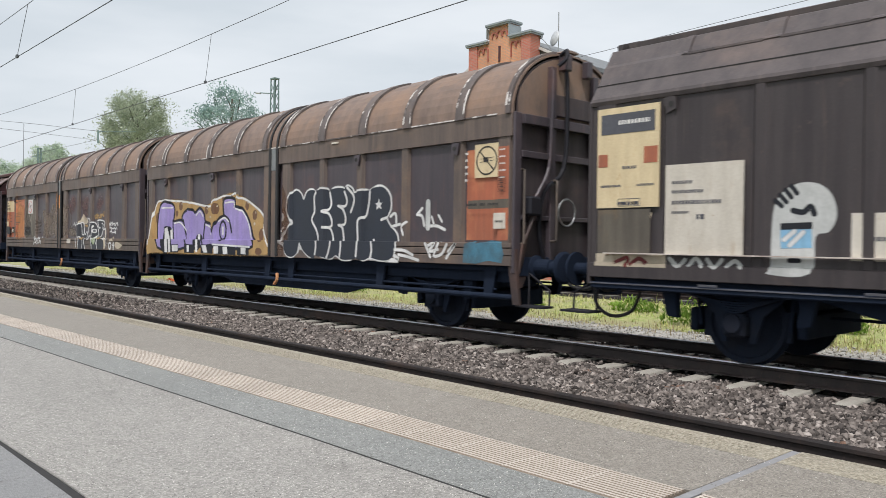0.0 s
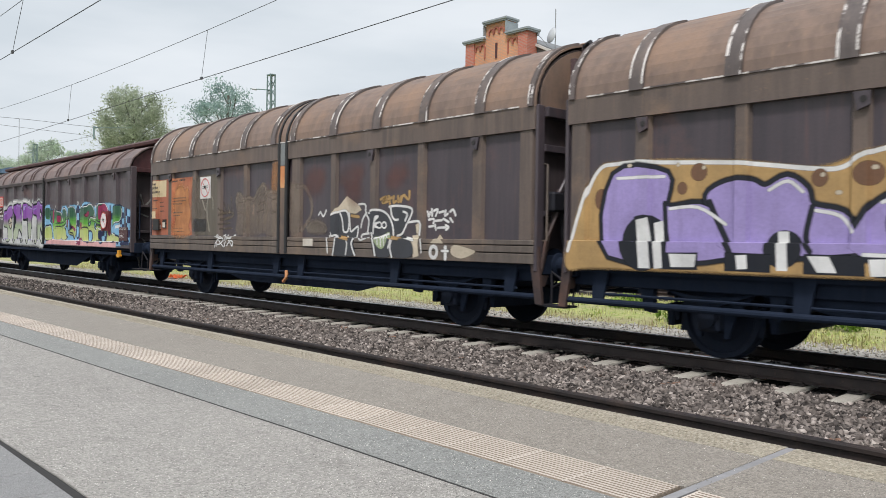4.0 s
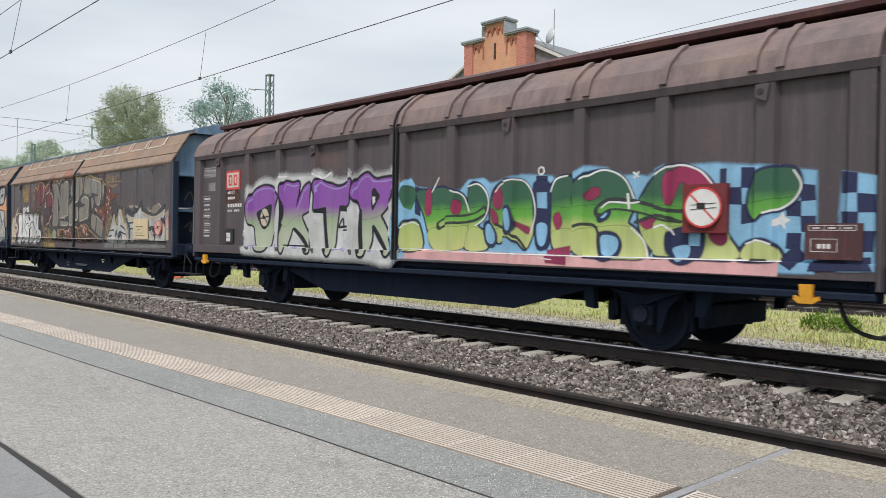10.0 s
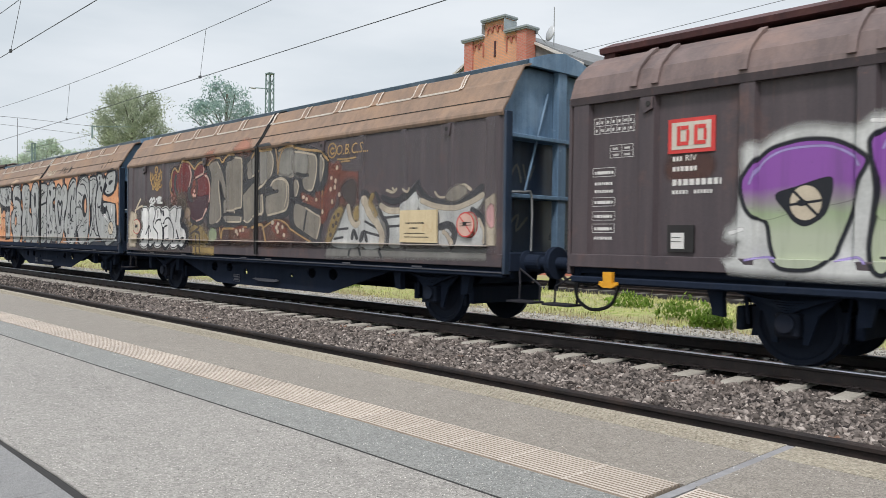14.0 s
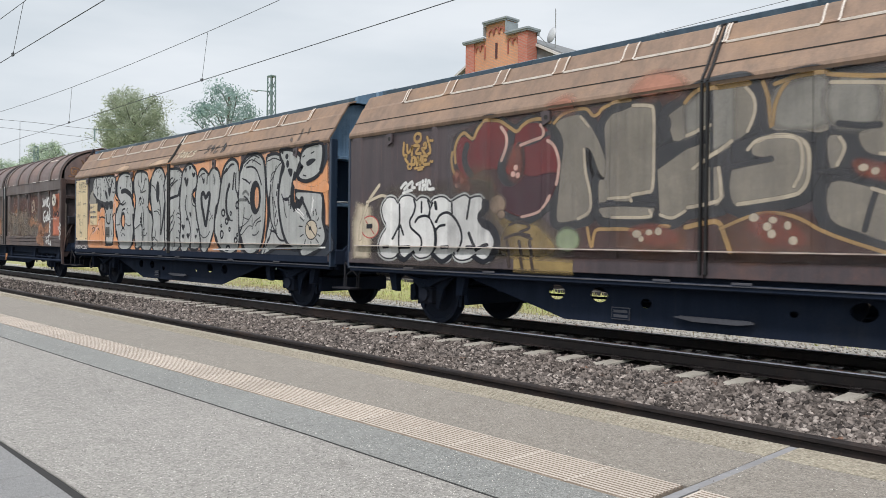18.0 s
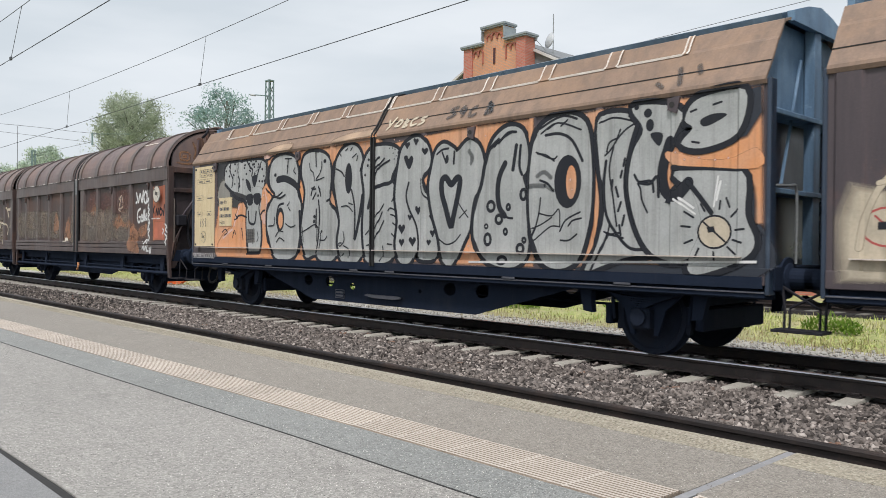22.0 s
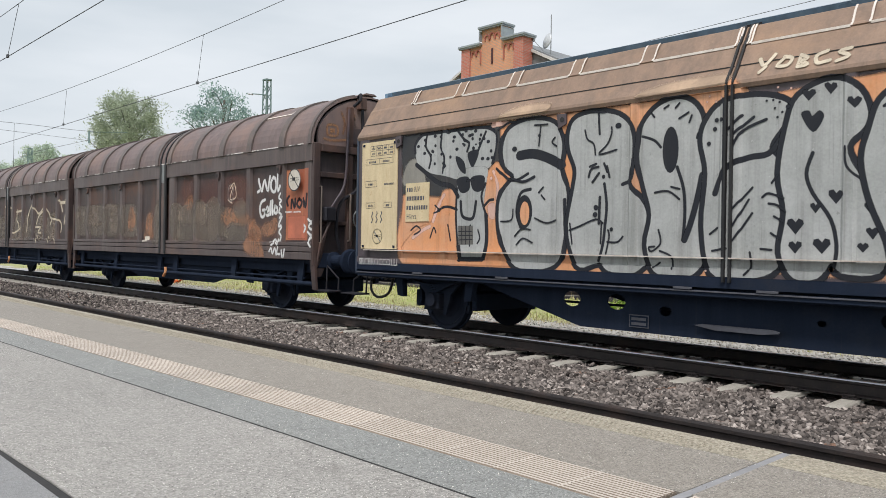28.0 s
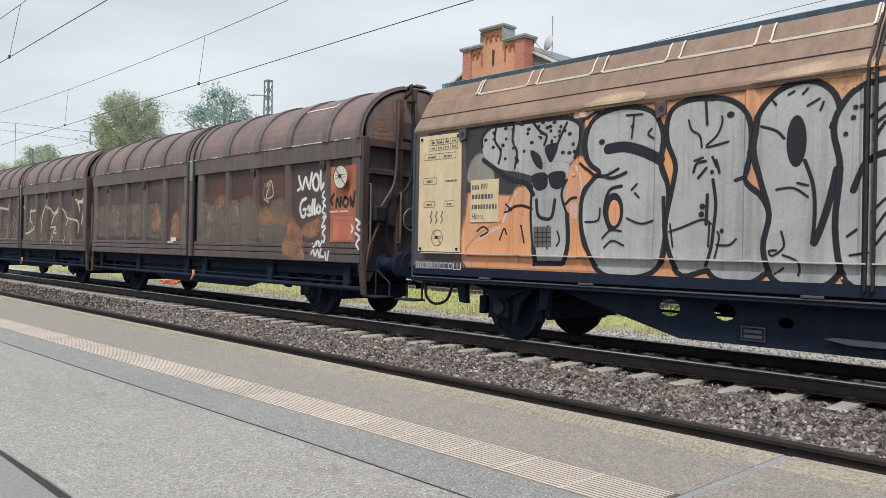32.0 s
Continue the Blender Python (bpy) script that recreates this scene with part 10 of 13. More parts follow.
coat(W3, "ribbed", "patch", G_MAGENTA, [(0, 2.13, 2.03, 2.22, 2.15, 2.32, 1.95, 2.24, 1.85, 2.15, 1.89), (0, 2.08, 1.83, 2.19, 1.76, 2.22, 1.62, 2.12, 1.65), (0, 3.25, 1.7, 3.33, 1.76, 3.38, 1.63, 3.31, 1.55), (0, 3.81, 2, 3.87, 2.07, 3.98, 2.06, 3.97, 1.98, 3.83, 1.93), (0, 4.97, 2.17, 5.21, 2.28, 5.47, 2.15, 5.57, 1.98, 5.31, 2.03, 5.15, 2.11, 5.06, 1.96, 5, 1.84), (0, 4.61, 1.65, 4.86, 1.7, 4.81, 1.61, 4.69, 1.56), (0, 5.53, 1.5, 5.65, 1.55, 5.73, 1.44, 5.67, 1.37, 5.57, 1.41), (0, 0.67, 2.14, 0.77, 2.14, 0.76, 1.8, 0.65, 1.82)], "magenta patches")
coat(W3, "ribbed", "patch", G_MAGENTA, [(0, 1.35, 1.98, 1.44, 1.92, 1.41, 1.79, 1.32, 1.83), (0, 2.54, 1.64, 2.82, 1.55, 2.79, 1.49, 2.67, 1.55), (-1, 3.14, 1.24, 3.53, 1.31, 3.52, 1.08, 3.19, 1.1)])
coat(W3, "ribbed", "letter_edge", G_NAVY, [(0, 1.94, 1.6, 2.03, 1.66, 2.17, 1.51, 2.2, 1.38, 2.12, 1.28, 1.99, 1.35), (0, 2.35, 1.79, 2.45, 1.88, 2.53, 1.79, 2.56, 1.55, 2.44, 1.47, 2.38, 1.6), (0, 3.97, 1.45, 4.08, 1.51, 4.25, 1.48, 4.33, 1.36, 4.29, 1.23, 4.15, 1.14, 4.01, 1.19), (0, 3.97, 1.72, 4.07, 1.8, 4.16, 1.78, 4.12, 1.69, 3.99, 1.64), (0, 5, 1.36, 5.05, 1.53, 5.36, 1.57, 5.46, 1.5, 5.42, 1.24, 5.24, 1.13, 5.07, 1.18), (0, 2.88, 2.03, 2.92, 2.2, 3.14, 2.19, 3.19, 2, 3.18, 1.39, 3.09, 1.27, 2.94, 1.34)])
coat(W3, "ribbed", "inner", G_SKY, [(0, 1.98, 1.56, 2.05, 1.62, 2.15, 1.49, 2.16, 1.38, 2.1, 1.33, 2.01, 1.38), (0, 2.39, 1.78, 2.45, 1.84, 2.5, 1.73, 2.51, 1.58, 2.44, 1.53), (0, 4.02, 1.43, 4.1, 1.47, 4.25, 1.44, 4.29, 1.36, 4.25, 1.26, 4.15, 1.2, 4.04, 1.24), (0, 4.01, 1.71, 4.07, 1.76, 4.11, 1.74, 4.05, 1.69), (-1, 2.95, 2.05, 3.12, 2.05, 3.13, 1.83, 2.96, 1.84), (0, 2.96, 1.61, 3.13, 1.6, 3.11, 1.38, 3.04, 1.31, 2.97, 1.38), (-1, 5.27, 1.53, 5.41, 1.54, 5.4, 1.35, 5.27, 1.35), (0, 5.07, 1.32, 5.27, 1.35, 5.26, 1.22, 5.17, 1.16, 5.09, 1.23)])
coat(W3, "ribbed", "tube_shadow", G_CHAR, [(0.15, 3.98, 1.77, 4.13, 1.86, 4.41, 1.85, 4.71, 1.79, 5, 1.71, 5.23, 1.7), (0.13, 0.97, 1.6, 1.18, 1.68, 1.51, 1.7, 1.76, 1.73, 1.95, 1.82)])
coat(W3, "ribbed", "tube_paint", G_GREEN_FADE, [(0.08, 4.01, 1.79, 4.15, 1.85, 4.41, 1.84, 4.71, 1.78, 5, 1.7, 5.23, 1.69), (0.06, 1, 1.62, 1.21, 1.69, 1.53, 1.7, 1.76, 1.74, 1.93, 1.81)])
coat(W3, "ribbed", "letter_line", G_WHITE, [(0.0186, 0.1, 1.56, 0.3, 1.66, 0.49, 1.61), (0.0186, 1.28, 2.14, 1.51, 2.04, 1.63, 1.81), (0.0186, 1.6, 2.19, 1.8, 2.22, 1.97, 2.1, 2.03, 1.91, 1.95, 1.71, 1.76, 1.6), (0.0186, 2.16, 2.09, 2.29, 2.2, 2.55, 2.25, 2.74, 2.2, 2.87, 2.03, 2.92, 1.75, 2.84, 1.49), (0.0186, 3.19, 2.06, 3.28, 2.22, 3.47, 2.26), (0.0186, 3.72, 2.2, 3.99, 2.3, 4.21, 2.27, 4.39, 2.15, 4.51, 1.93), (0.0186, 4.8, 2.18, 4.99, 2.28, 5.18, 2.3, 5.41, 2.21, 5.57, 2.03), (0.0186, 6.47, 2.17, 6.55, 2.02, 6.49, 1.87, 6.35, 1.77, 6.17, 1.72)])
coat(W3, "ribbed", "letter_line", G_WHITE, [(0.0186, 4.03, 1.82, 4.15, 1.89, 4.44, 1.87, 4.58, 1.88), (0.0186, 4.47, 1.56, 4.65, 1.41, 4.72, 1.21), (0.0186, 4.81, 1.55, 4.97, 1.59, 5.07, 1.48), (0.0186, 5.96, 1.38, 6.1, 1.42, 6.26, 1.38), (0.0124, 0.11, 1.23, 2.8, 1.19, 6.35, 1.2), (0.031, 4.42, 1.98, 4.44, 1.81), (0.0186, 0.8, 2.14, 0.89, 2.26, 0.95, 2.35), (0.0186, 4.5, 2.25, 4.57, 2.19), (0.0186, 4.57, 2.25, 4.51, 2.18), (-1, 6.28, 1.64, 6.33, 1.68, 6.36, 1.73, 6.39, 1.67, 6.45, 1.64, 6.39, 1.61, 6.39, 1.54, 6.34, 1.6, 6.28, 1.57), (0.0124, 3.05, 1.15, 3.28, 1.13)])
coat(W3, "ribbed", "eyelet", G_WHITE, [(30.03, 3.02, 2.35, 0.05, 0.05)])
coat(W3, "ribbed", "letter_line", G_CHAR, [(0.03, 2.17, 1.62, 2.41, 1.53, 2.61, 1.41, 2.75, 1.27), (0.03, 3.62, 1.58, 3.78, 1.61, 3.95, 1.56, 4.01, 1.27), (0.03, 4.53, 1.63, 4.86, 1.71, 5.14, 1.63), (0.03, 6.02, 1.2, 6.21, 1.2)])
coat(W3, "ribbed", "checker", G_NAVY, [(-1, 6.96, 2.13, 7.13, 2.1, 7.13, 1.91, 6.96, 1.91), (-1, 6.96, 1.9, 6.96, 1.73, 7.14, 1.73, 7.13, 1.9), (-1, 7.14, 1.56, 7.29, 1.57, 7.29, 1.42, 7.14, 1.32)], "dark blue chequers")
coat(W3, "ribbed", "paint_field", G_SKY, [(-1, 6.98, 2.12, 6.96, 1.73, 6.98, 1.12, 7.28, 1.13, 7.29, 2.06)])
coat(W3, "ribbed", "checker", G_NAVY, [(-1, 6.96, 2.13, 7.13, 2.1, 7.13, 1.91, 6.96, 1.91), (-1, 7.13, 1.9, 7.29, 1.88, 7.29, 1.71, 7.14, 1.71), (-1, 6.96, 1.72, 7.14, 1.71, 7.14, 1.52, 6.97, 1.52), (-1, 7.14, 1.52, 7.29, 1.52, 7.28, 1.32, 7.14, 1.32), (-1, 6.69, 1.21, 7.27, 1.26, 7.28, 1.13, 6.66, 1.11)], "dark blue chequers")
coat(W4, "panelled", "paint_field", G_RUSTSPOT, [(-1, -2.13, 1.18, -2.2, 1.53, -1.16, 1.59, -0.4, 1.58, 0.29, 1.73, 1.18, 1.66, 1.81, 1.45, 2.29, 1.36, 2.29, 1.21, 0.3, 1.19), (-1, -4.17, 2.13, -4.18, 2.95, -3.94, 3, -3.41, 3.12, -2.42, 3.12, -2.32, 3, -3.25, 2.52, -3.24, 2.1), (-1, -2.29, 3.04, -0.69, 3.12, 0.54, 3.12, 1.4, 3.12, 1.4, 3.01, 0.27, 3.07, -2.16, 2.9), (-1, 2.84, 2.57, 3.38, 2.5, 3.39, 1.93, 3.16, 1.91, 2.85, 1.89)], "reddish-brown sprayed ground")
coat(W4, "panelled", "paint_field", G_STAIN, [(-1, -3.37, 1.16, -3.39, 2.06, -3.17, 2.12, -3.02, 1.78, -2.64, 1.83, -2.33, 1.58, -2.13, 1.36, -2.06, 1.17), (-1, 2.41, 1.26, 2.66, 1.68, 2.94, 1.95, 3.28, 1.87, 3.39, 1.96, 3.43, 1.28)])
coat(W4, "panelled", "paint_patch", G_YELLOW, [(0, -3.34, 1.85, -3.24, 2.03, -3.13, 2.05, -3.03, 1.72, -3.15, 1.58), (0, -2.67, 1.6, -2.46, 1.53, -2.23, 1.22, -3.14, 1.21, -3.12, 1.51, -2.88, 1.69), (-1, -2.91, 1.1, -1.87, 1.07, -1.87, 0.99, -2.91, 0.99)])
coat(W4, "panelled", "faded_stain", G_SALMONDUST, [(0, -1.07, 1.55, -0.72, 1.58, -0.4, 1.53, -0.27, 1.37, -0.45, 1.25, -0.93, 1.26, -1.14, 1.36), (0, 0.31, 1.62, 0.66, 1.71, 1.05, 1.56, 1.18, 1.28, 0.58, 1.22, 0.35, 1.26), (0, -4.09, 2.32, -3.93, 2.37, -3.73, 2.11, -3.85, 2.07, -4.09, 2.13)], "faded orange splash")
coat(W4, "panelled", "letter_shadow", G_CHAR, [(10.2, -4.13, 2.68, -4.09, 2.86, -3.99, 2.94, -3.86, 2.89, -3.76, 2.85, -3.65, 2.99, -3.52, 3.09, -3.36, 3.11, -3.2, 3.06, -3.08, 2.98, -2.96, 2.92, -2.83, 2.95, -2.73, 3.01, -2.55, 3, -2.39, 2.94, -2.3, 2.84, -2.3, 2.74, -2.21, 2.64, -2.14, 2.45, -2.15, 2.27, -2.21, 2.08, -2.31, 1.92, -2.46, 1.8, -2.69, 1.71, -2.95, 1.75, -3.17, 1.86, -3.31, 2.03, -3.35, 2.2, -3.51, 2.3, -3.79, 2.29, -3.98, 2.37, -4.09, 2.51)], "dark letter shadow")
coat(W4, "panelled", "letter_shadow", G_CHAR, [(10.24, -2.19, 2.95, -2.04, 3.02, -1.83, 3.03, -1.72, 2.97, -1.56, 2.76, -1.42, 2.48, -1.39, 2.31, -1.4, 2.2, -1.48, 2.27, -1.61, 2.55, -1.73, 2.58, -1.71, 2.29, -1.63, 1.98, -1.63, 1.73, -1.81, 1.67, -2.09, 1.63, -2.16, 1.7, -2.14, 1.96, -2.1, 2.31, -2.06, 2.66, -2.11, 2.82), (10.24, -1.4, 2.85, -1.31, 2.96, -1.17, 3, -0.95, 3.05, -0.76, 3.03, -0.7, 2.96, -0.69, 2.72, -0.7, 2.22, -0.71, 2, -0.79, 1.97, -1, 1.95, -1.01, 1.88, -1.18, 1.86, -1.29, 1.94, -1.38, 1.89, -1.47, 1.83, -1.48, 2.14, -1.4, 2.17, -1.38, 2.39, -1.39, 2.64)])
coat(W4, "panelled", "letter_shadow", G_CHAR, [(10.26, -0.49, 2.88, -0.35, 2.96, -0.06, 3.1, 0.23, 3.13, 0.43, 3.13, 0.53, 3.03, 0.57, 2.85, 0.54, 2.66, 0.42, 2.55, 0.3, 2.51, 0.05, 2.43, 0.05, 2.73, -0.35, 2.57, -0.42, 2.58, -0.48, 2.74), (10.26, -0.63, 2.24, -0.24, 2.46, -0.05, 2.5, 0.3, 2.51, 0.28, 2.45, -0.14, 2.24, 0.17, 2.22, 0.22, 1.89, 0.15, 1.8, -0.23, 1.77, -0.43, 1.66, -0.59, 1.7)])
coat(W4, "panelled", "letter_shadow", G_CHAR, [(10.26, 0.55, 2.43, 0.64, 2.52, 0.81, 2.53, 1.01, 2.49, 1.13, 2.42, 1.15, 2.14, 1.12, 1.96, 1.02, 1.89, 0.69, 1.83, 0.34, 1.81, 0.33, 2.21, 0.73, 2.28, 0.56, 2.34)])
coat(W4, "panelled", "letter_shadow", G_CHAR, [(10.26, 1.36, 3.02, 1.95, 2.93, 2.07, 2.87, 2.11, 2.7, 2.06, 2.44, 1.96, 2.26, 1.86, 2.24, 1.7, 2.3, 1.64, 2.47, 1.77, 2.53, 1.37, 2.59), (10.22, 0.76, 2.61, 0.74, 2.89, 0.84, 3.05, 1.08, 3.1, 1.25, 3.09, 1.32, 3, 1.33, 2.54, 1.03, 2.58), (10.22, 2.22, 2.9, 2.34, 2.84, 2.39, 2.68, 2.32, 2.48, 2.23, 2.4, 2.21, 2.56), (10.22, 1.34, 2.44, 1.45, 2.46, 1.5, 2.34, 1.43, 2.17, 1.37, 2.15)])
coat(W4, "panelled", "letter_shadow", G_CHAR, [(10.26, 1.38, 1.99, 1.76, 1.92, 2.07, 1.8, 2.23, 1.75, 2.24, 1.62, 2.15, 1.35, 2.07, 1.34, 1.69, 1.48, 1.38, 1.63), (10.24, -1.46, 1.8, -1.1, 1.81, -0.71, 1.81, -0.7, 1.71, -0.77, 1.66, -1.34, 1.68, -1.42, 1.71)])
coat(W4, "panelled", "paint_shadow", G_CHAR, [(-1, 2.15, 2.93, 2.48, 2.78, 2.52, 2.53, 2.35, 2.24, 2.11, 2.21, 2.03, 2.35), (-1, 1.37, 2.58, 1.75, 2.53, 1.64, 2.42, 1.96, 2.22, 1.54, 2, 1.38, 2.01), (-1, 0.31, 2.47, 0.59, 2.54, 0.55, 2.26, 0.33, 2.21), (-1, -0.68, 2.48, -0.25, 2.62, 0.05, 2.71, -0.05, 2.47, -0.63, 2.27)])
coat(W4, "panelled", "letter", G_RED, [(0, -4.13, 2.68, -4.09, 2.86, -3.99, 2.94, -3.86, 2.89, -3.76, 2.85, -3.65, 2.99, -3.52, 3.09, -3.36, 3.11, -3.2, 3.06, -3.08, 2.98, -2.96, 2.92, -2.83, 2.95, -2.73, 3.01, -2.55, 3, -2.39, 2.94, -2.3, 2.84, -2.3, 2.74, -2.21, 2.64, -2.14, 2.45, -2.15, 2.27, -2.21, 2.08, -2.31, 1.92, -2.46, 1.8, -2.69, 1.71, -2.95, 1.75, -3.17, 1.86, -3.31, 2.03, -3.35, 2.2, -3.51, 2.3, -3.79, 2.29, -3.98, 2.37, -4.09, 2.51)], "dark red letter with tan edges")
coat(W4, "panelled", "letter_low", G_MAROON, [(0, -3.71, 2.31, -3.58, 2.38, -3.29, 2.39, -3.19, 2.28, -3.07, 2.2, -2.89, 2.22, -2.79, 2.29, -2.59, 2.25, -2.17, 2.28, -2.23, 2.09, -2.32, 1.94, -2.47, 1.82, -2.69, 1.73, -2.94, 1.77, -3.15, 1.87, -3.29, 2.05, -3.32, 2.21)], "maroon foot of the letter")
coat(W4, "panelled", "letter_line", G_CHAR, [(0.1, -3.9, 2.8, -3.95, 2.64, -3.91, 2.48, -3.8, 2.35), (0.16, -3.01, 2.89, -3.06, 2.67, -3.18, 2.44, -3.15, 2.29, -3, 2.23, -2.85, 2.34, -2.83, 2.53, -2.85, 2.68), (0.05, -2.84, 2.71, -2.55, 2.76, -2.28, 2.85), (0.05, -2.22, 2.72, -2.1, 2.56, -2.09, 2.31)])
coat(W4, "panelled", "red_patch", G_RUST, [(0, -2.97, 2.33, -3, 2.47, -2.95, 2.61, -2.88, 2.68, -2.85, 2.51, -2.86, 2.34, -2.92, 2.28)])
coat(W4, "panelled", "patch", G_RUST, [(0, -4.14, 2.45, -3.95, 2.3, -3.79, 2.22, -3.85, 2.12, -4.07, 2.13, -4.16, 2.27), (-1, 2.89, 2.54, 3.36, 2.5, 3.39, 1.99, 2.9, 1.97, 2.81, 2.17)])
coat(W4, "panelled", "letter", G_OLIVE, [(0, -2.19, 2.95, -2.04, 3.02, -1.83, 3.03, -1.72, 2.97, -1.56, 2.76, -1.42, 2.48, -1.39, 2.31, -1.4, 2.2, -1.48, 2.27, -1.61, 2.55, -1.73, 2.58, -1.71, 2.29, -1.63, 1.98, -1.63, 1.73, -1.81, 1.67, -2.09, 1.63, -2.16, 1.7, -2.14, 1.96, -2.1, 2.31, -2.06, 2.66, -2.11, 2.82), (0, -1.4, 2.85, -1.31, 2.96, -1.17, 3, -0.95, 3.05, -0.76, 3.03, -0.7, 2.96, -0.69, 2.72, -0.7, 2.22, -0.71, 2, -0.79, 1.97, -1, 1.95, -1.01, 1.88, -1.18, 1.86, -1.29, 1.94, -1.38, 1.89, -1.47, 1.83, -1.48, 2.14, -1.4, 2.17, -1.38, 2.39, -1.39, 2.64), (0, -1.46, 1.8, -1.1, 1.81, -0.71, 1.81, -0.7, 1.71, -0.77, 1.66, -1.34, 1.68, -1.42, 1.71)], "faded olive-grey letter")
coat(W4, "panelled", "letter", G_OLIVE, [(-1, -0.49, 2.88, -0.35, 2.96, -0.06, 3.1, 0.23, 3.13, 0.43, 3.13, 0.53, 3.03, 0.57, 2.85, 0.54, 2.66, 0.42, 2.55, 0.3, 2.51, 0.05, 2.43, 0.05, 2.73, -0.35, 2.57, -0.42, 2.58, -0.48, 2.74), (-1, -0.63, 2.24, -0.24, 2.46, -0.05, 2.5, 0.3, 2.51, 0.28, 2.45, -0.14, 2.24, 0.17, 2.22, 0.22, 1.89, 0.15, 1.8, -0.23, 1.77, -0.43, 1.66, -0.59, 1.7), (0, 0.55, 2.43, 0.64, 2.52, 0.81, 2.53, 1.01, 2.49, 1.13, 2.42, 1.15, 2.14, 1.12, 1.96, 1.02, 1.89, 0.69, 1.83, 0.34, 1.81, 0.33, 2.21, 0.73, 2.28, 0.56, 2.34)], "faded olive-grey letter")
coat(W4, "panelled", "letter", G_OLIVE, [(0, 0.76, 2.61, 0.74, 2.89, 0.84, 3.05, 1.08, 3.1, 1.25, 3.09, 1.32, 3, 1.33, 2.54, 1.03, 2.58), (0, 1.36, 3.02, 1.95, 2.93, 2.07, 2.87, 2.11, 2.7, 2.06, 2.44, 1.96, 2.26, 1.86, 2.24, 1.7, 2.3, 1.64, 2.47, 1.77, 2.53, 1.37, 2.59), (0, 2.22, 2.9, 2.34, 2.84, 2.39, 2.68, 2.32, 2.48, 2.23, 2.4, 2.21, 2.56), (0, 1.34, 2.44, 1.45, 2.46, 1.5, 2.34, 1.43, 2.17, 1.37, 2.15), (0, 1.38, 1.99, 1.76, 1.92, 2.07, 1.8, 2.23, 1.75, 2.24, 1.62, 2.15, 1.35, 2.07, 1.34, 1.69, 1.48, 1.38, 1.63)], "faded olive-grey letter")
coat(W4, "panelled", "old_paint", G_ASH, [(-1, -0.24, 2.95, -0.03, 3.09, 0.28, 3.13, 0.29, 2.53, 0.06, 2.44, 0.05, 2.73, -0.23, 2.62), (0, 0.81, 2.98, 1.19, 3.05, 1.3, 2.98, 1.3, 2.64, 0.82, 2.66), (0, 1.39, 2.98, 1.74, 2.94, 1.74, 2.58, 1.4, 2.63)], "greyish old panel paint")
coat(W4, "panelled", "letter_line", G_CHAR, [(0.03, -0.06, 3.13, -0.02, 1.76), (0.03, 0.06, 3.13, 0.09, 1.76), (0.05, 0.24, 2.21, 0.51, 2.25, 0.75, 2.28), (0.05, 1.44, 2.59, 1.64, 2.55, 1.82, 2.54), (0.05, -1.45, 1.84, -1.18, 1.85, -0.67, 1.82), (0.05, 1.27, 2.12, 1.54, 2.09), (0.04, 1.81, 1.92, 1.76, 1.76, 1.7, 1.51), (0.03, -0.58, 2.88, -0.5, 2.86, -0.48, 2.74, -0.55, 2.71, -0.53, 2.59)])
coat(W4, "panelled", "letter_line", G_PALE, [(0.03, -1.79, 3.01, -1.66, 2.87), (0.035, -1.73, 2.58, -1.7, 2.29, -1.62, 1.98, -1.63, 1.77, -1.81, 1.67), (0.035, -0.99, 3.06, -0.76, 3.03, -0.7, 2.95, -0.69, 2.53, -0.7, 2.04, -0.79, 1.98, -1, 1.95, -1, 1.88), (0.03, -1.34, 1.92, -1.02, 1.93), (0.03, -0.74, 1.76, -0.75, 1.68, -1.26, 1.68)])
coat(W4, "panelled", "letter_line", G_PALE, [(0.035, -0.25, 2.62, 0.05, 2.71), (0.035, -0.17, 2.23, 0.05, 2.35, 0.3, 2.51), (0.035, 0.15, 2.22, 0.18, 1.98, 0.14, 1.84, -0.23, 1.78), (0.03, 0.45, 3.1, 0.55, 2.96, 0.56, 2.79, 0.48, 2.6), (0.035, 0.59, 2.48, 0.81, 2.53, 1.03, 2.48, 1.14, 2.36, 1.15, 2.1, 1.09, 1.94, 0.94, 1.87, 0.38, 1.8), (0.03, -0.59, 1.7, -0.43, 1.66, -0.26, 1.74)])
coat(W4, "panelled", "letter_line", G_PALE, [(0.03, 1.36, 3.02, 1.95, 2.93, 2.08, 2.86, 2.11, 2.7, 2.06, 2.44, 1.96, 2.26, 1.83, 2.26), (0.03, 2.23, 2.88, 2.35, 2.81, 2.38, 2.66, 2.3, 2.46), (0.03, 1.76, 1.92, 2.07, 1.8, 2.23, 1.74, 2.24, 1.61, 2.14, 1.35), (0.03, 1.45, 2.45, 1.5, 2.34, 1.43, 2.17), (0.03, 0.49, 2.4, 0.61, 2.5, 0.88, 2.51, 1.05, 2.44, 1.08, 2.17, 1, 1.97)])
coat(W4, "panelled", "letter_line", G_PINK, [(0.04, -3.2, 3.01, -3.1, 2.88, -3.1, 2.72, -3.19, 2.53), (0.035, -2.83, 2.72, -2.6, 2.77, -2.41, 2.81, -2.4, 2.9, -2.47, 2.97), (0.035, -2.32, 2.74, -2.21, 2.64, -2.14, 2.45, -2.15, 2.27, -2.18, 2.14), (0.03, -2.29, 1.99, -2.36, 1.86, -2.53, 1.76, -2.79, 1.71)])
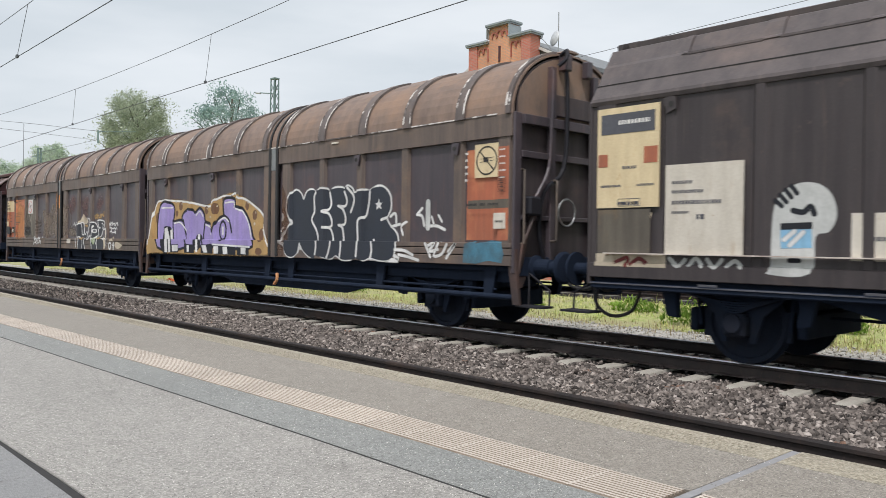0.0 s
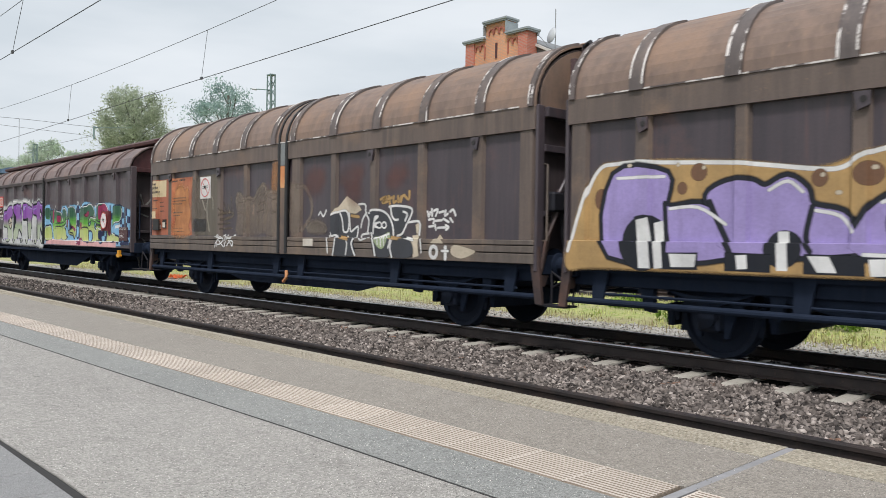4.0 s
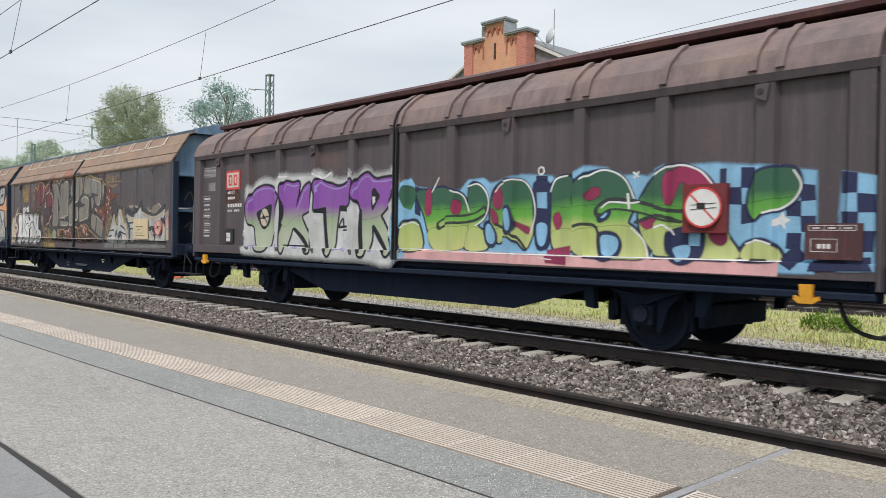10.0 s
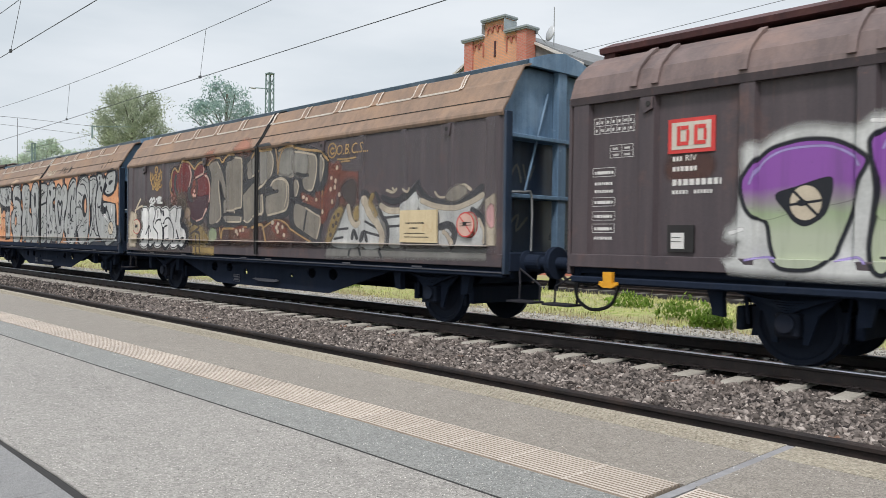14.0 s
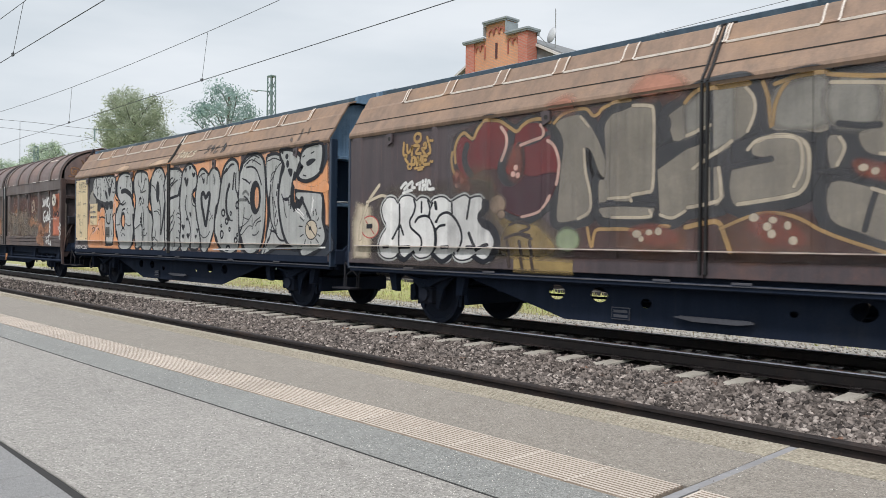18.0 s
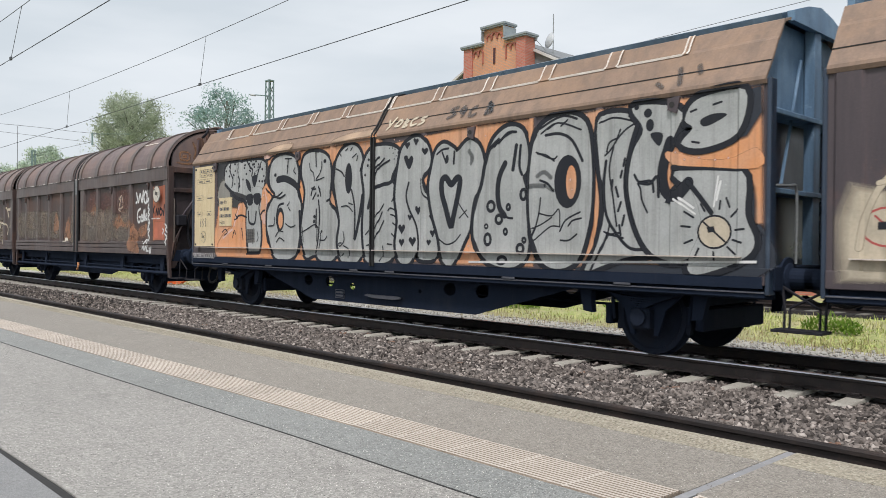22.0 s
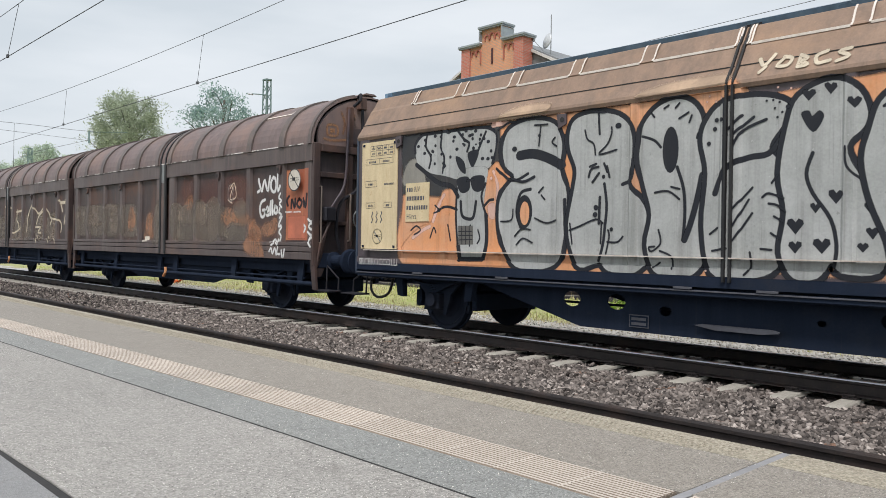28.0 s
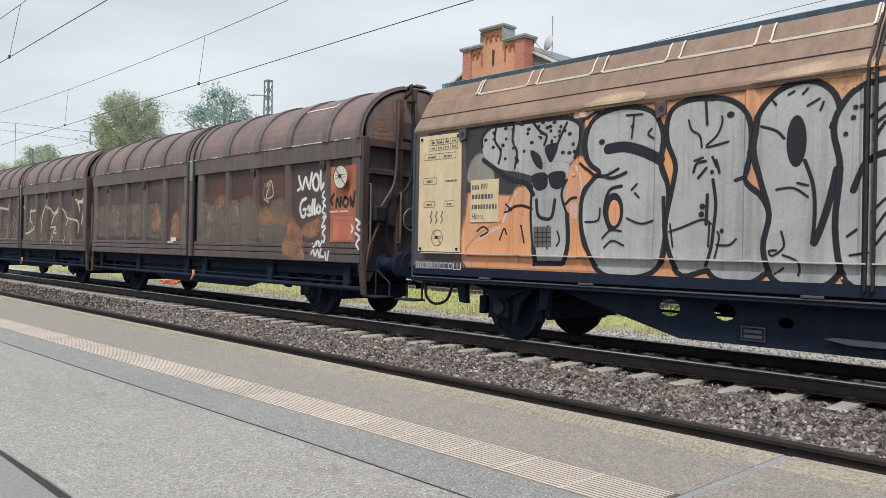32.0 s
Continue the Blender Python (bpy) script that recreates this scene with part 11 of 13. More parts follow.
coat(W4, "panelled", "letter_line", G_GOLD, [(0.04, -4.14, 2.56, -4.16, 2.76, -4.09, 2.92, -3.96, 3, -3.85, 2.93, -3.76, 2.9, -3.66, 3.04, -3.52, 3.13, -3.39, 3.13, -3.22, 3.1, -3.05, 3, -2.9, 2.92, -2.8, 2.99, -2.65, 3.05, -2.45, 3.05, -2.3, 2.99), (0.035, -2.23, 2.97, -2.11, 3.06, -1.92, 3.11, -1.7, 3.1, -1.59, 3, -1.5, 3.02, -1.44, 3.08, -1.23, 3.13, -1.03, 3.13), (0.035, -1.66, 1.55, -1.59, 1.3, -1.53, 1.51, -1.34, 1.53, -1.09, 1.53, -0.67, 1.49, -0.6, 1.56, -0.47, 1.56), (0.04, -4.14, 2.38, -4.2, 2.46, -4.23, 2.62, -4.21, 2.72)])
coat(W4, "panelled", "letter_line", G_GOLD, [(0.04, -0.28, 3.01, -0.15, 3.12, 0.04, 3.13, 0.23, 3.13, 0.43, 3.13, 0.5, 3.13), (0.035, 0.65, 3.12, 0.71, 2.94, 0.75, 2.62, 0.78, 2.83, 0.84, 2.99, 0.92, 3.09), (0.045, -0.25, 1.55, -0.03, 1.59, 0.16, 1.6, 0.23, 1.45, 0.3, 1.27), (0.035, 0.78, 3.08, 1.02, 3.13, 1.3, 3.13, 1.36, 3.1, 1.74, 3.03, 2.15, 2.98, 2.32, 2.93, 2.48, 2.78), (0.03, 2.33, 2.22, 2.33, 1.88, 2.29, 1.8), (0.03, 0.18, 1.53, 0.62, 1.69, 0.99, 1.66, 1.39, 1.46, 1.92, 1.28)])
coat(W4, "panelled", "dot", G_PINK, [(20, -2.96, 2.32, 0.035, 0.035), (20, -2.91, 2.41, 0.035, 0.035), (20, -2.87, 2.3, 0.035, 0.035), (20, -4.11, 2.37, 0.035, 0.035), (20, -4, 2.27, 0.035, 0.035), (20, -4.1, 2.21, 0.035, 0.035), (20, -3.86, 2.16, 0.035, 0.035)])
coat(W4, "panelled", "soft_spot", G_TAN, [(20, -3.26, 1.9, 0.13, 0.11), (20, -3.18, 1.75, 0.06, 0.05)])
coat(W4, "panelled", "wash", G_STAIN, [(0, -3.79, 2.32, -3.58, 2.36, -3.38, 2.24, -3.36, 2.06, -3.51, 2.12, -3.65, 2.21)], "tan overspray")
coat(W4, "panelled", "patch", G_RUST, [(0, 1.62, 2.2, 1.88, 2.13, 2.06, 2.09, 2.14, 2.19, 2.23, 2.17, 2.27, 1.94, 2.14, 1.93, 1.95, 1.99, 1.65, 2.09), (0, 2.28, 1.67, 2.31, 1.97, 2.39, 2.18, 2.51, 2.43, 2.53, 2.72, 2.64, 2.67, 2.84, 2.51, 2.79, 2.41, 2.75, 2.17, 2.68, 1.96, 2.52, 1.87, 2.4, 1.67), (0, 0.57, 1.62, 0.73, 1.69, 0.99, 1.56, 1.12, 1.38, 0.84, 1.36, 0.53, 1.52), (0, -1.02, 1.5, -0.72, 1.57, -0.45, 1.5, -0.38, 1.38, -0.71, 1.36), (0, -4.14, 2.36, -4.01, 2.39, -3.85, 2.17, -4.01, 2.11), (20, 2.77, 2.62, 0.12, 0.1)], "red-orange graffiti patch")
coat(W4, "panelled", "roof_splash", G_BLUSH, [(0, -0.96, 3.22, -0.88, 3.36, -0.69, 3.4, -0.43, 3.32, -0.27, 3.19, -0.43, 3.14, -0.58, 3.19, -0.74, 3.15), (0, -2.29, 3.16, -2.19, 3.23, -2.04, 3.27, -1.91, 3.2, -1.97, 3.12)])
coat(W4, "panelled", "dot", G_PALE, [(20, 2.76, 2.63, 0.03, 0.04), (20, 2.72, 2.39, 0.03, 0.04), (20, 2.57, 2.25, 0.03, 0.04), (20, 2.7, 2.28, 0.03, 0.04), (20, 2.84, 2.14, 0.03, 0.04), (20, 2.62, 2.02, 0.03, 0.04), (20, 2.35, 1.84, 0.03, 0.04), (20, 2.59, 2.45, 0.03, 0.03), (20, 1.68, 2.13, 0.04, 0.03), (20, 1.79, 2.09, 0.03, 0.03), (20, 2.11, 2.07, 0.03, 0.03), (20, 0.57, 1.65, 0.05, 0.04), (20, 0.72, 1.55, 0.04, 0.04), (20, 0.78, 1.62, 0.04, 0.03), (20, 0.77, 1.47, 0.04, 0.04), (20, 0.94, 1.56, 0.03, 0.04), (20, 1, 1.4, 0.04, 0.04)])
coat(W4, "panelled", "dot", G_PALE, [(20, -0.91, 1.47, 0.06, 0.04), (20, -0.74, 1.49, 0.04, 0.03), (20, -0.61, 1.5, 0.04, 0.04), (20, -0.85, 1.41, 0.03, 0.03)])
coat(W4, "panelled", "soft_spot", G_SAGE, [(20, -1.98, 1.39, 0.16, 0.12)])
coat(W4, "panelled", "paint_shadow", G_DKBROWN, [(0, 2.91, 2.23, 3.12, 2.38, 3.27, 2.37, 3.34, 2.23, 3.29, 1.96, 3.16, 1.94)])
coat(W4, "panelled", "paint_haze", G_FAINT, [(0, -6.0, 1.1, -6.09, 1.6, -5.94, 2.01, -5.64, 2.15, -4.67, 2.16, -3.85, 2.13, -3.48, 2.04, -3.39, 1.77, -3.18, 1.58, -3.17, 1.15, -4.48, 1.07)], "faint overspray round the white letters")
coat(W4, "panelled", "paint_haze", G_PALE, [(-1, -6.58, 1.09, -6.59, 1.66, -6.5, 1.93, -6.33, 1.91, -6.32, 1.09)])
coat(W4, "panelled", "sign_disc", G_PALE, [(20, -6.25, 1.59, 0.24, 0.185)])
coat(W4, "panelled", "sign_ring", G_SIGNRED, [(30.022, -6.25, 1.59, 0.245, 0.19), (0.014, -6.37, 1.70, -6.13, 1.47)])
coat(W4, "panelled", "sign_mark", G_BLACK, [(-1, -6.34, 1.63, -6.18, 1.64, -6.18, 1.575, -6.34, 1.57)])
coat(W4, "panelled", "streak", G_PALE, [(0.05, -6.51, 1.38, -6.45, 1.71, -6.3, 2.02, -6, 2.3), (0.04, -6.34, 2.02, -5.94, 2.12, -5.75, 2.07)])
coat(W4, "panelled", "drip", G_DKBROWN, [(0.03, -3.02, 1.6, -2.81, 1.65, -2.64, 1.56, -2.83, 1.49, -2.64, 1.45), (0.03, -3.11, 1.4, -2.87, 1.47, -2.6, 1.4), (0.04, -3.06, 1.35, -2.99, 1.01), (0.04, -2.83, 1.36, -2.74, 0.97), (0.04, -2.64, 1.36, -2.55, 0.97)])
coat(W4, "panelled", "letter_glow", G_SILVER, [(10.085, -5.91, 1.88, -5.86, 1.99, -5.73, 2.06, -5.6, 2.05, -5.5, 1.96, -5.4, 2.06, -5.23, 2.08, -5.11, 2.04, -5.03, 1.99, -4.92, 2.04, -4.77, 2.01, -4.68, 1.92, -4.62, 1.98, -4.51, 2.03, -4.37, 2.02, -4.24, 1.95, -4.09, 2, -3.93, 2.04, -3.82, 1.99, -3.7, 2.01, -3.58, 2, -3.5, 1.91, -3.53, 1.83, -3.62, 1.73, -3.56, 1.65, -3.42, 1.6, -3.3, 1.48, -3.26, 1.35, -3.3, 1.21, -3.38, 1.12, -3.5, 1.09, -3.63, 1.14, -3.69, 1.18, -3.79, 1.12, -3.95, 1.09, -4.08, 1.12, -4.15, 1.21, -4.25, 1.1, -4.39, 1.07, -4.53, 1.12, -4.61, 1.2, -4.72, 1.13, -4.9, 1.1, -5.02, 1.14, -5.1, 1.22, -5.18, 1.12, -5.3, 1.1, -5.44, 1.18, -5.51, 1.12, -5.63, 1.08, -5.81, 1.09, -5.94, 1.17, -5.98, 1.29, -5.9, 1.44, -5.77, 1.59, -5.86, 1.73)], "pale edge round the white letters")
coat(W4, "panelled", "letter_shadow", G_BLACK, [(10.05, -5.91, 1.88, -5.86, 1.99, -5.73, 2.06, -5.6, 2.05, -5.5, 1.96, -5.4, 2.06, -5.23, 2.08, -5.11, 2.04, -5.03, 1.99, -4.92, 2.04, -4.77, 2.01, -4.68, 1.92, -4.62, 1.98, -4.51, 2.03, -4.37, 2.02, -4.24, 1.95, -4.09, 2, -3.93, 2.04, -3.82, 1.99, -3.7, 2.01, -3.58, 2, -3.5, 1.91, -3.53, 1.83, -3.62, 1.73, -3.56, 1.65, -3.42, 1.6, -3.3, 1.48, -3.26, 1.35, -3.3, 1.21, -3.38, 1.12, -3.5, 1.09, -3.63, 1.14, -3.69, 1.18, -3.79, 1.12, -3.95, 1.09, -4.08, 1.12, -4.15, 1.21, -4.25, 1.1, -4.39, 1.07, -4.53, 1.12, -4.61, 1.2, -4.72, 1.13, -4.9, 1.1, -5.02, 1.14, -5.1, 1.22, -5.18, 1.12, -5.3, 1.1, -5.44, 1.18, -5.51, 1.12, -5.63, 1.08, -5.81, 1.09, -5.94, 1.17, -5.98, 1.29, -5.9, 1.44, -5.77, 1.59, -5.86, 1.73)])
coat(W4, "panelled", "letter", G_WHITE, [(0, -5.91, 1.88, -5.86, 1.99, -5.73, 2.06, -5.6, 2.05, -5.5, 1.96, -5.4, 2.06, -5.23, 2.08, -5.11, 2.04, -5.03, 1.99, -4.92, 2.04, -4.77, 2.01, -4.68, 1.92, -4.62, 1.98, -4.51, 2.03, -4.37, 2.02, -4.24, 1.95, -4.09, 2, -3.93, 2.04, -3.82, 1.99, -3.7, 2.01, -3.58, 2, -3.5, 1.91, -3.53, 1.83, -3.62, 1.73, -3.56, 1.65, -3.42, 1.6, -3.3, 1.48, -3.26, 1.35, -3.3, 1.21, -3.38, 1.12, -3.5, 1.09, -3.63, 1.14, -3.69, 1.18, -3.79, 1.12, -3.95, 1.09, -4.08, 1.12, -4.15, 1.21, -4.25, 1.1, -4.39, 1.07, -4.53, 1.12, -4.61, 1.2, -4.72, 1.13, -4.9, 1.1, -5.02, 1.14, -5.1, 1.22, -5.18, 1.12, -5.3, 1.1, -5.44, 1.18, -5.51, 1.12, -5.63, 1.08, -5.81, 1.09, -5.94, 1.17, -5.98, 1.29, -5.9, 1.44, -5.77, 1.59, -5.86, 1.73)], "white bubble letters")
coat(W4, "panelled", "letter_line", G_BLACK, [(0.03, -5.46, 1.96, -5.45, 1.73, -5.46, 1.61, -5.47, 1.34, -5.45, 1.14), (0.03, -5.46, 1.61, -5.63, 1.39), (0.03, -5.43, 1.61, -5.35, 1.46), (0.03, -5.1, 2.03, -5.06, 1.92, -5.11, 1.79, -5.19, 1.69, -5.17, 1.58, -5.07, 1.51, -4.93, 1.42, -4.9, 1.31, -4.94, 1.21), (0.03, -4.91, 1.98, -4.91, 1.82), (0.03, -4.76, 2, -4.71, 1.87, -4.73, 1.76), (0.03, -5.06, 1.66, -4.99, 1.73, -4.84, 1.76, -4.72, 1.73, -4.61, 1.62, -4.56, 1.48, -4.56, 1.28, -4.6, 1.19), (0.03, -4.73, 1.75, -4.67, 1.88, -4.62, 1.96), (0.03, -4.57, 1.97, -4.55, 1.86)])
coat(W4, "panelled", "letter_line", G_BLACK, [(0.03, -4.55, 1.66, -4.49, 1.75, -4.36, 1.8, -4.24, 1.78, -4.1, 1.67, -4, 1.51, -3.99, 1.35, -4.07, 1.21), (0.03, -4.56, 1.53, -4.49, 1.59, -4.36, 1.61), (0.03, -4.21, 1.94, -4.2, 1.79), (0.03, -3.82, 1.99, -3.84, 1.88, -3.88, 1.7), (0.04, -3.83, 1.48, -3.76, 1.35, -3.68, 1.23), (0.12, -3.48, 1.92, -3.49, 1.83, -3.59, 1.73, -3.54, 1.65, -3.38, 1.57, -3.27, 1.43, -3.26, 1.29, -3.35, 1.13), (0.04, -5.87, 1.25, -5.71, 1.26), (0.04, -5.44, 1.25, -5.2, 1.26), (0.04, -4.44, 1.26, -4.29, 1.27), (0.04, -3.88, 1.27, -3.76, 1.27), (0.04, -3.66, 1.25, -3.45, 1.31)])
coat(W4, "panelled", "letter_line", G_BLACK, [(0.06, -4.61, 1.15, -4.39, 1.04, -4.2, 1.13), (0.06, -3.7, 1.13, -3.49, 1.06, -3.31, 1.16), (0.06, -5.46, 1.11, -5.31, 1.04, -5.12, 1.15)])
coat(W4, "panelled", "tag", G_GOLD, [(30.05, -5.02, 3.02, 0.08, 0.07), (0.04, -5.36, 2.96, -5.37, 2.78, -5.29, 2.75, -5.32, 2.7, -5.26, 2.64), (0.04, -5.28, 2.92, -5.26, 2.8, -5.19, 2.83, -5.15, 2.9, -5.16, 2.75), (0.04, -5.11, 2.9, -4.98, 2.88, -5.06, 2.78, -4.94, 2.76), (0.04, -4.87, 2.9, -4.83, 2.92, -4.82, 2.84, -4.91, 2.84, -4.84, 2.74), (0.04, -4.79, 3.01, -4.76, 2.93, -4.71, 2.78, -4.79, 2.73), (0.04, -5.15, 2.7, -5.16, 2.61, -5.09, 2.6, -5.08, 2.7, -5.15, 2.71), (0.04, -5.03, 2.58, -5.02, 2.71, -4.95, 2.58, -4.93, 2.71), (0.04, -4.79, 2.71, -4.89, 2.71, -4.87, 2.59, -4.74, 2.58)], "gold tag")
coat(W4, "panelled", "tag", G_GOLD, [(0.04, -4.88, 2.65, -4.81, 2.65), (30.04, -5.21, 2.57, 0.05, 0.04), (0.03, -5.08, 2.53, -4.87, 2.54), (0.03, -5, 2.5, -4.9, 2.51), (20, -4.71, 2.95, 0.02, 0.02), (20, -4.64, 2.94, 0.02, 0.02), (20, -4.7, 2.62, 0.02, 0.02), (20, -4.64, 2.61, 0.02, 0.02)])
coat(W4, "panelled", "tag", G_WHITE, [(0.04, -5.42, 2.23, -5.3, 2.31, -5.26, 2.2), (0.04, -5.34, 2.2, -5.14, 2.32, -5.16, 2.18), (0.04, -5.37, 2.14, -5.14, 2.19), (0.04, -5.14, 2.22, -5.08, 2.22), (0.04, -5.03, 2.27, -4.87, 2.31), (0.04, -4.95, 2.28, -4.96, 2.19), (0.04, -4.88, 2.32, -4.89, 2.18), (0.04, -4.81, 2.33, -4.82, 2.18), (0.04, -4.88, 2.25, -4.81, 2.25), (0.04, -4.68, 2.25, -4.75, 2.32, -4.77, 2.19, -4.6, 2.18)], "white tag")
coat(W4, "panelled", "paint_field", G_SMOKE, [(-1, 2.58, 1.2, 2.82, 1.56, 3.11, 1.94, 3.29, 1.6, 3.46, 1.62, 3.49, 1.93, 3.59, 2.08, 3.78, 1.86, 4.05, 1.91, 4.53, 1.81, 4.91, 2.09, 5.05, 2, 5.4, 1.88, 5.93, 1.87, 6.43, 2.04, 6.47, 1.98, 6.32, 1.8, 6.46, 1.53, 6.48, 1.25, 3.12, 1.15), (-1, 2.45, 1.04, 2.52, 1.16, 6.54, 1.2, 6.54, 1.1)], "pale grey graffiti band")
coat(W4, "panelled", "letter", G_SILVER, [(0, 2.64, 1.22, 2.85, 1.54, 3.11, 1.95, 3.19, 1.71, 3.33, 1.59, 3.44, 1.62, 3.45, 1.22), (0, 3.54, 1.22, 3.49, 1.93, 3.59, 2.08, 3.7, 2.01, 3.84, 1.83, 4.05, 1.61, 4.13, 1.26), (0, 4.03, 1.95, 4.2, 1.86, 4.46, 1.83, 4.56, 1.9, 4.75, 2, 4.94, 2.11, 4.97, 1.82, 4.63, 1.8, 4.59, 1.26, 4.25, 1.25, 4.21, 1.53), (0, 5.03, 2.01, 5.28, 1.92, 5.67, 1.86, 5.98, 1.88, 6.25, 1.98, 6.46, 2.05, 6.39, 1.89, 6.24, 1.75, 6.42, 1.55, 6.45, 1.29, 5.89, 1.27, 5.51, 1.28, 5.49, 1.78, 5.06, 1.82)], "pale grey letter shape")
coat(W4, "panelled", "letter_line", G_CHAR, [(0.03, 2.7, 1.34, 2.97, 1.37), (0.03, 2.82, 1.51, 3.12, 1.53), (0.03, 3.61, 1.65, 3.95, 1.53), (0.03, 3.61, 1.47, 4.02, 1.4), (0.03, 4.21, 1.71, 4.53, 1.73), (0.03, 4.27, 1.56, 4.54, 1.57), (0.07, 3.49, 2.09, 3.61, 2.16, 3.78, 2.03), (0.06, 3.9, 2.13, 3.99, 2, 4.02, 1.82, 4.13, 1.68), (0.06, 4.16, 1.7, 4.24, 1.5, 4.23, 1.28), (0.09, 4.1, 2.05, 4.33, 1.98, 4.55, 2, 4.79, 2.1, 5, 2.26), (0.08, 4.99, 2.21, 5.19, 2.02, 5.53, 1.93, 5.85, 1.92, 6.13, 1.99, 6.41, 2.14), (0.08, 6.22, 1.8, 6.47, 1.66, 6.54, 1.47, 6.5, 1.28)])
coat(W4, "panelled", "letter_line", G_CHAR, [(0.1, 5.53, 1.55, 5.73, 1.58, 5.85, 1.46, 5.8, 1.3), (0.06, 3.24, 1.36, 3.29, 1.49, 3.38, 1.36), (0.06, 3.52, 1.32, 3.59, 1.47, 3.66, 1.32), (0.04, 3.21, 1.15, 3.18, 1.06), (0.04, 3.48, 1.16, 3.52, 1.07), (0.04, 4.02, 1.17, 4.09, 1.06), (0.05, 2.44, 1.27, 2.76, 1.66, 3.02, 1.9)])
coat(W4, "panelled", "letter_line", G_PALE, [(0.09, 3.12, 1.92, 3.19, 1.71, 3.33, 1.59, 3.46, 1.63), (0.13, 3.59, 2.03, 3.73, 1.79, 3.95, 1.61, 4.08, 1.43, 4.07, 1.27), (0.09, 4.05, 1.91, 4.26, 1.83, 4.53, 1.82), (0.07, 5.08, 1.97, 5.4, 1.88, 5.83, 1.84, 6.18, 1.92, 6.43, 2.02), (0.06, 5.6, 1.47, 5.71, 1.42, 5.78, 1.31), (0.04, 6.36, 1.66, 6.46, 1.49, 6.46, 1.32), (0.04, 4.2, 2.17, 4.36, 2.13, 4.45, 2.18), (0.03, 4.35, 2.2, 4.4, 2.15), (0.03, 4.64, 2.17, 4.72, 2.12, 4.77, 2.18), (0.03, 5.39, 2.1, 5.48, 2.02, 5.61, 2.01), (0.04, 5.7, 2.02, 5.84, 2.12, 6.03, 2.18, 6.18, 2.11)])
coat(W4, "panelled", "letter_line", G_PALE, [(0.04, 5.77, 2, 5.98, 2.02, 6.08, 2.07)])
coat(W4, "panelled", "patch", G_YELLOW, [(0, 2.46, 1.27, 2.53, 1.52, 2.65, 1.75, 2.84, 1.9, 2.96, 1.86, 2.85, 1.69, 2.7, 1.47, 2.57, 1.29), (0.09, 3.81, 2.09, 3.75, 1.97, 3.84, 1.86, 3.91, 1.77), (0, 3.34, 1.89, 3.42, 1.91, 3.46, 1.72, 3.34, 1.69, 3.28, 1.78)])
coat(W4, "panelled", "spot", G_DKBROWN, [(20, 2.7, 1.73, 0.03, 0.03), (20, 2.82, 1.77, 0.03, 0.03), (20, 2.67, 1.58, 0.03, 0.03), (20, 2.59, 1.41, 0.03, 0.03), (20, 2.76, 1.63, 0.03, 0.03)])
coat(W4, "panelled", "patch", G_OLIVE, [(0, 5.68, 2, 5.76, 2.11, 5.93, 2.17, 6.09, 2.11, 6.01, 2.02, 5.83, 1.96)])
coat(W4, "panelled", "paint_field", G_PALE, [(-1, 6.54, 1.94, 6.66, 2.03, 6.67, 1.28, 6.58, 1.28)])
coat(W4, "panelled", "patch", G_ROSE, [(0, 6.56, 1.78, 6.65, 1.85, 6.66, 1.56, 6.57, 1.63)])
coat(W4, "panelled", "sign_disc", G_PALE, [(20, 6.16, 1.58, 0.17, 0.19)])
coat(W4, "panelled", "sign_ring", G_SIGNRED, [(30.025, 6.16, 1.58, 0.17, 0.19), (-1, 6.09, 1.63, 6.2, 1.64, 6.2, 1.58, 6.09, 1.57), (0.03, 6.06, 1.68, 6.26, 1.44)])
coat(W5, "panelled", "paint_field", G_ORANGE, [(0, -5.58, 2.11, -5.51, 2.95, -4.73, 3.12, -3.63, 3.12, -2.21, 3.12, -0.75, 3.12, 0.16, 3.12, 0.21, 1.09, -1.32, 0.97, -2.79, 0.97, -5.45, 0.97)], "orange graffiti ground")
coat(W5, "panelled", "paint_field", G_ORANGE, [(-1, 3.69, 3.07, 5.12, 3.11, 5.74, 3.09, 6.72, 3.12, 6.75, 1.24, 5.99, 1.03, 3.72, 1.03)])
coat(W5, "panelled", "paint_field", G_ORANGE, [(-1, 0.54, 3.04, 2.02, 3.12, 3.51, 3.12, 3.54, 1.1, 2.04, 1.11, 0.57, 1.13)])
coat(W5, "panelled", "paint_shadow", G_INK, [(0, 4.3, 1.06, 6.72, 1.06, 6.74, 1.62, 6.6, 1.40, 6.3, 1.15, 5.6, 1.14, 5.0, 1.14), (0, 6.02, 2.15, 6.6, 2.14, 6.68, 1.6, 6.72, 1.5, 6.2, 1.3, 5.9, 1.9), (-1, 5.86, 3.0, 6.74, 3.12, 6.74, 2.85, 6.58, 2.62, 6.1, 2.5, 5.8, 2.62)], "blue-black graffiti shading")
coat(W5, "panelled", "paint_shadow", G_CHAR, [(-1, -5.61, 2.2, -5.64, 3.12, -4.37, 3.12, -3.49, 3.12, -3.43, 2.41, -3.75, 2.28, -4.34, 2.11)], "dark graffiti shading")
coat(W5, "panelled", "paint_patch", G_ASH, [(0, -5.58, 2.35, -5.53, 2.62, -5.35, 2.73, -5.17, 2.6, -5.11, 2.33)])
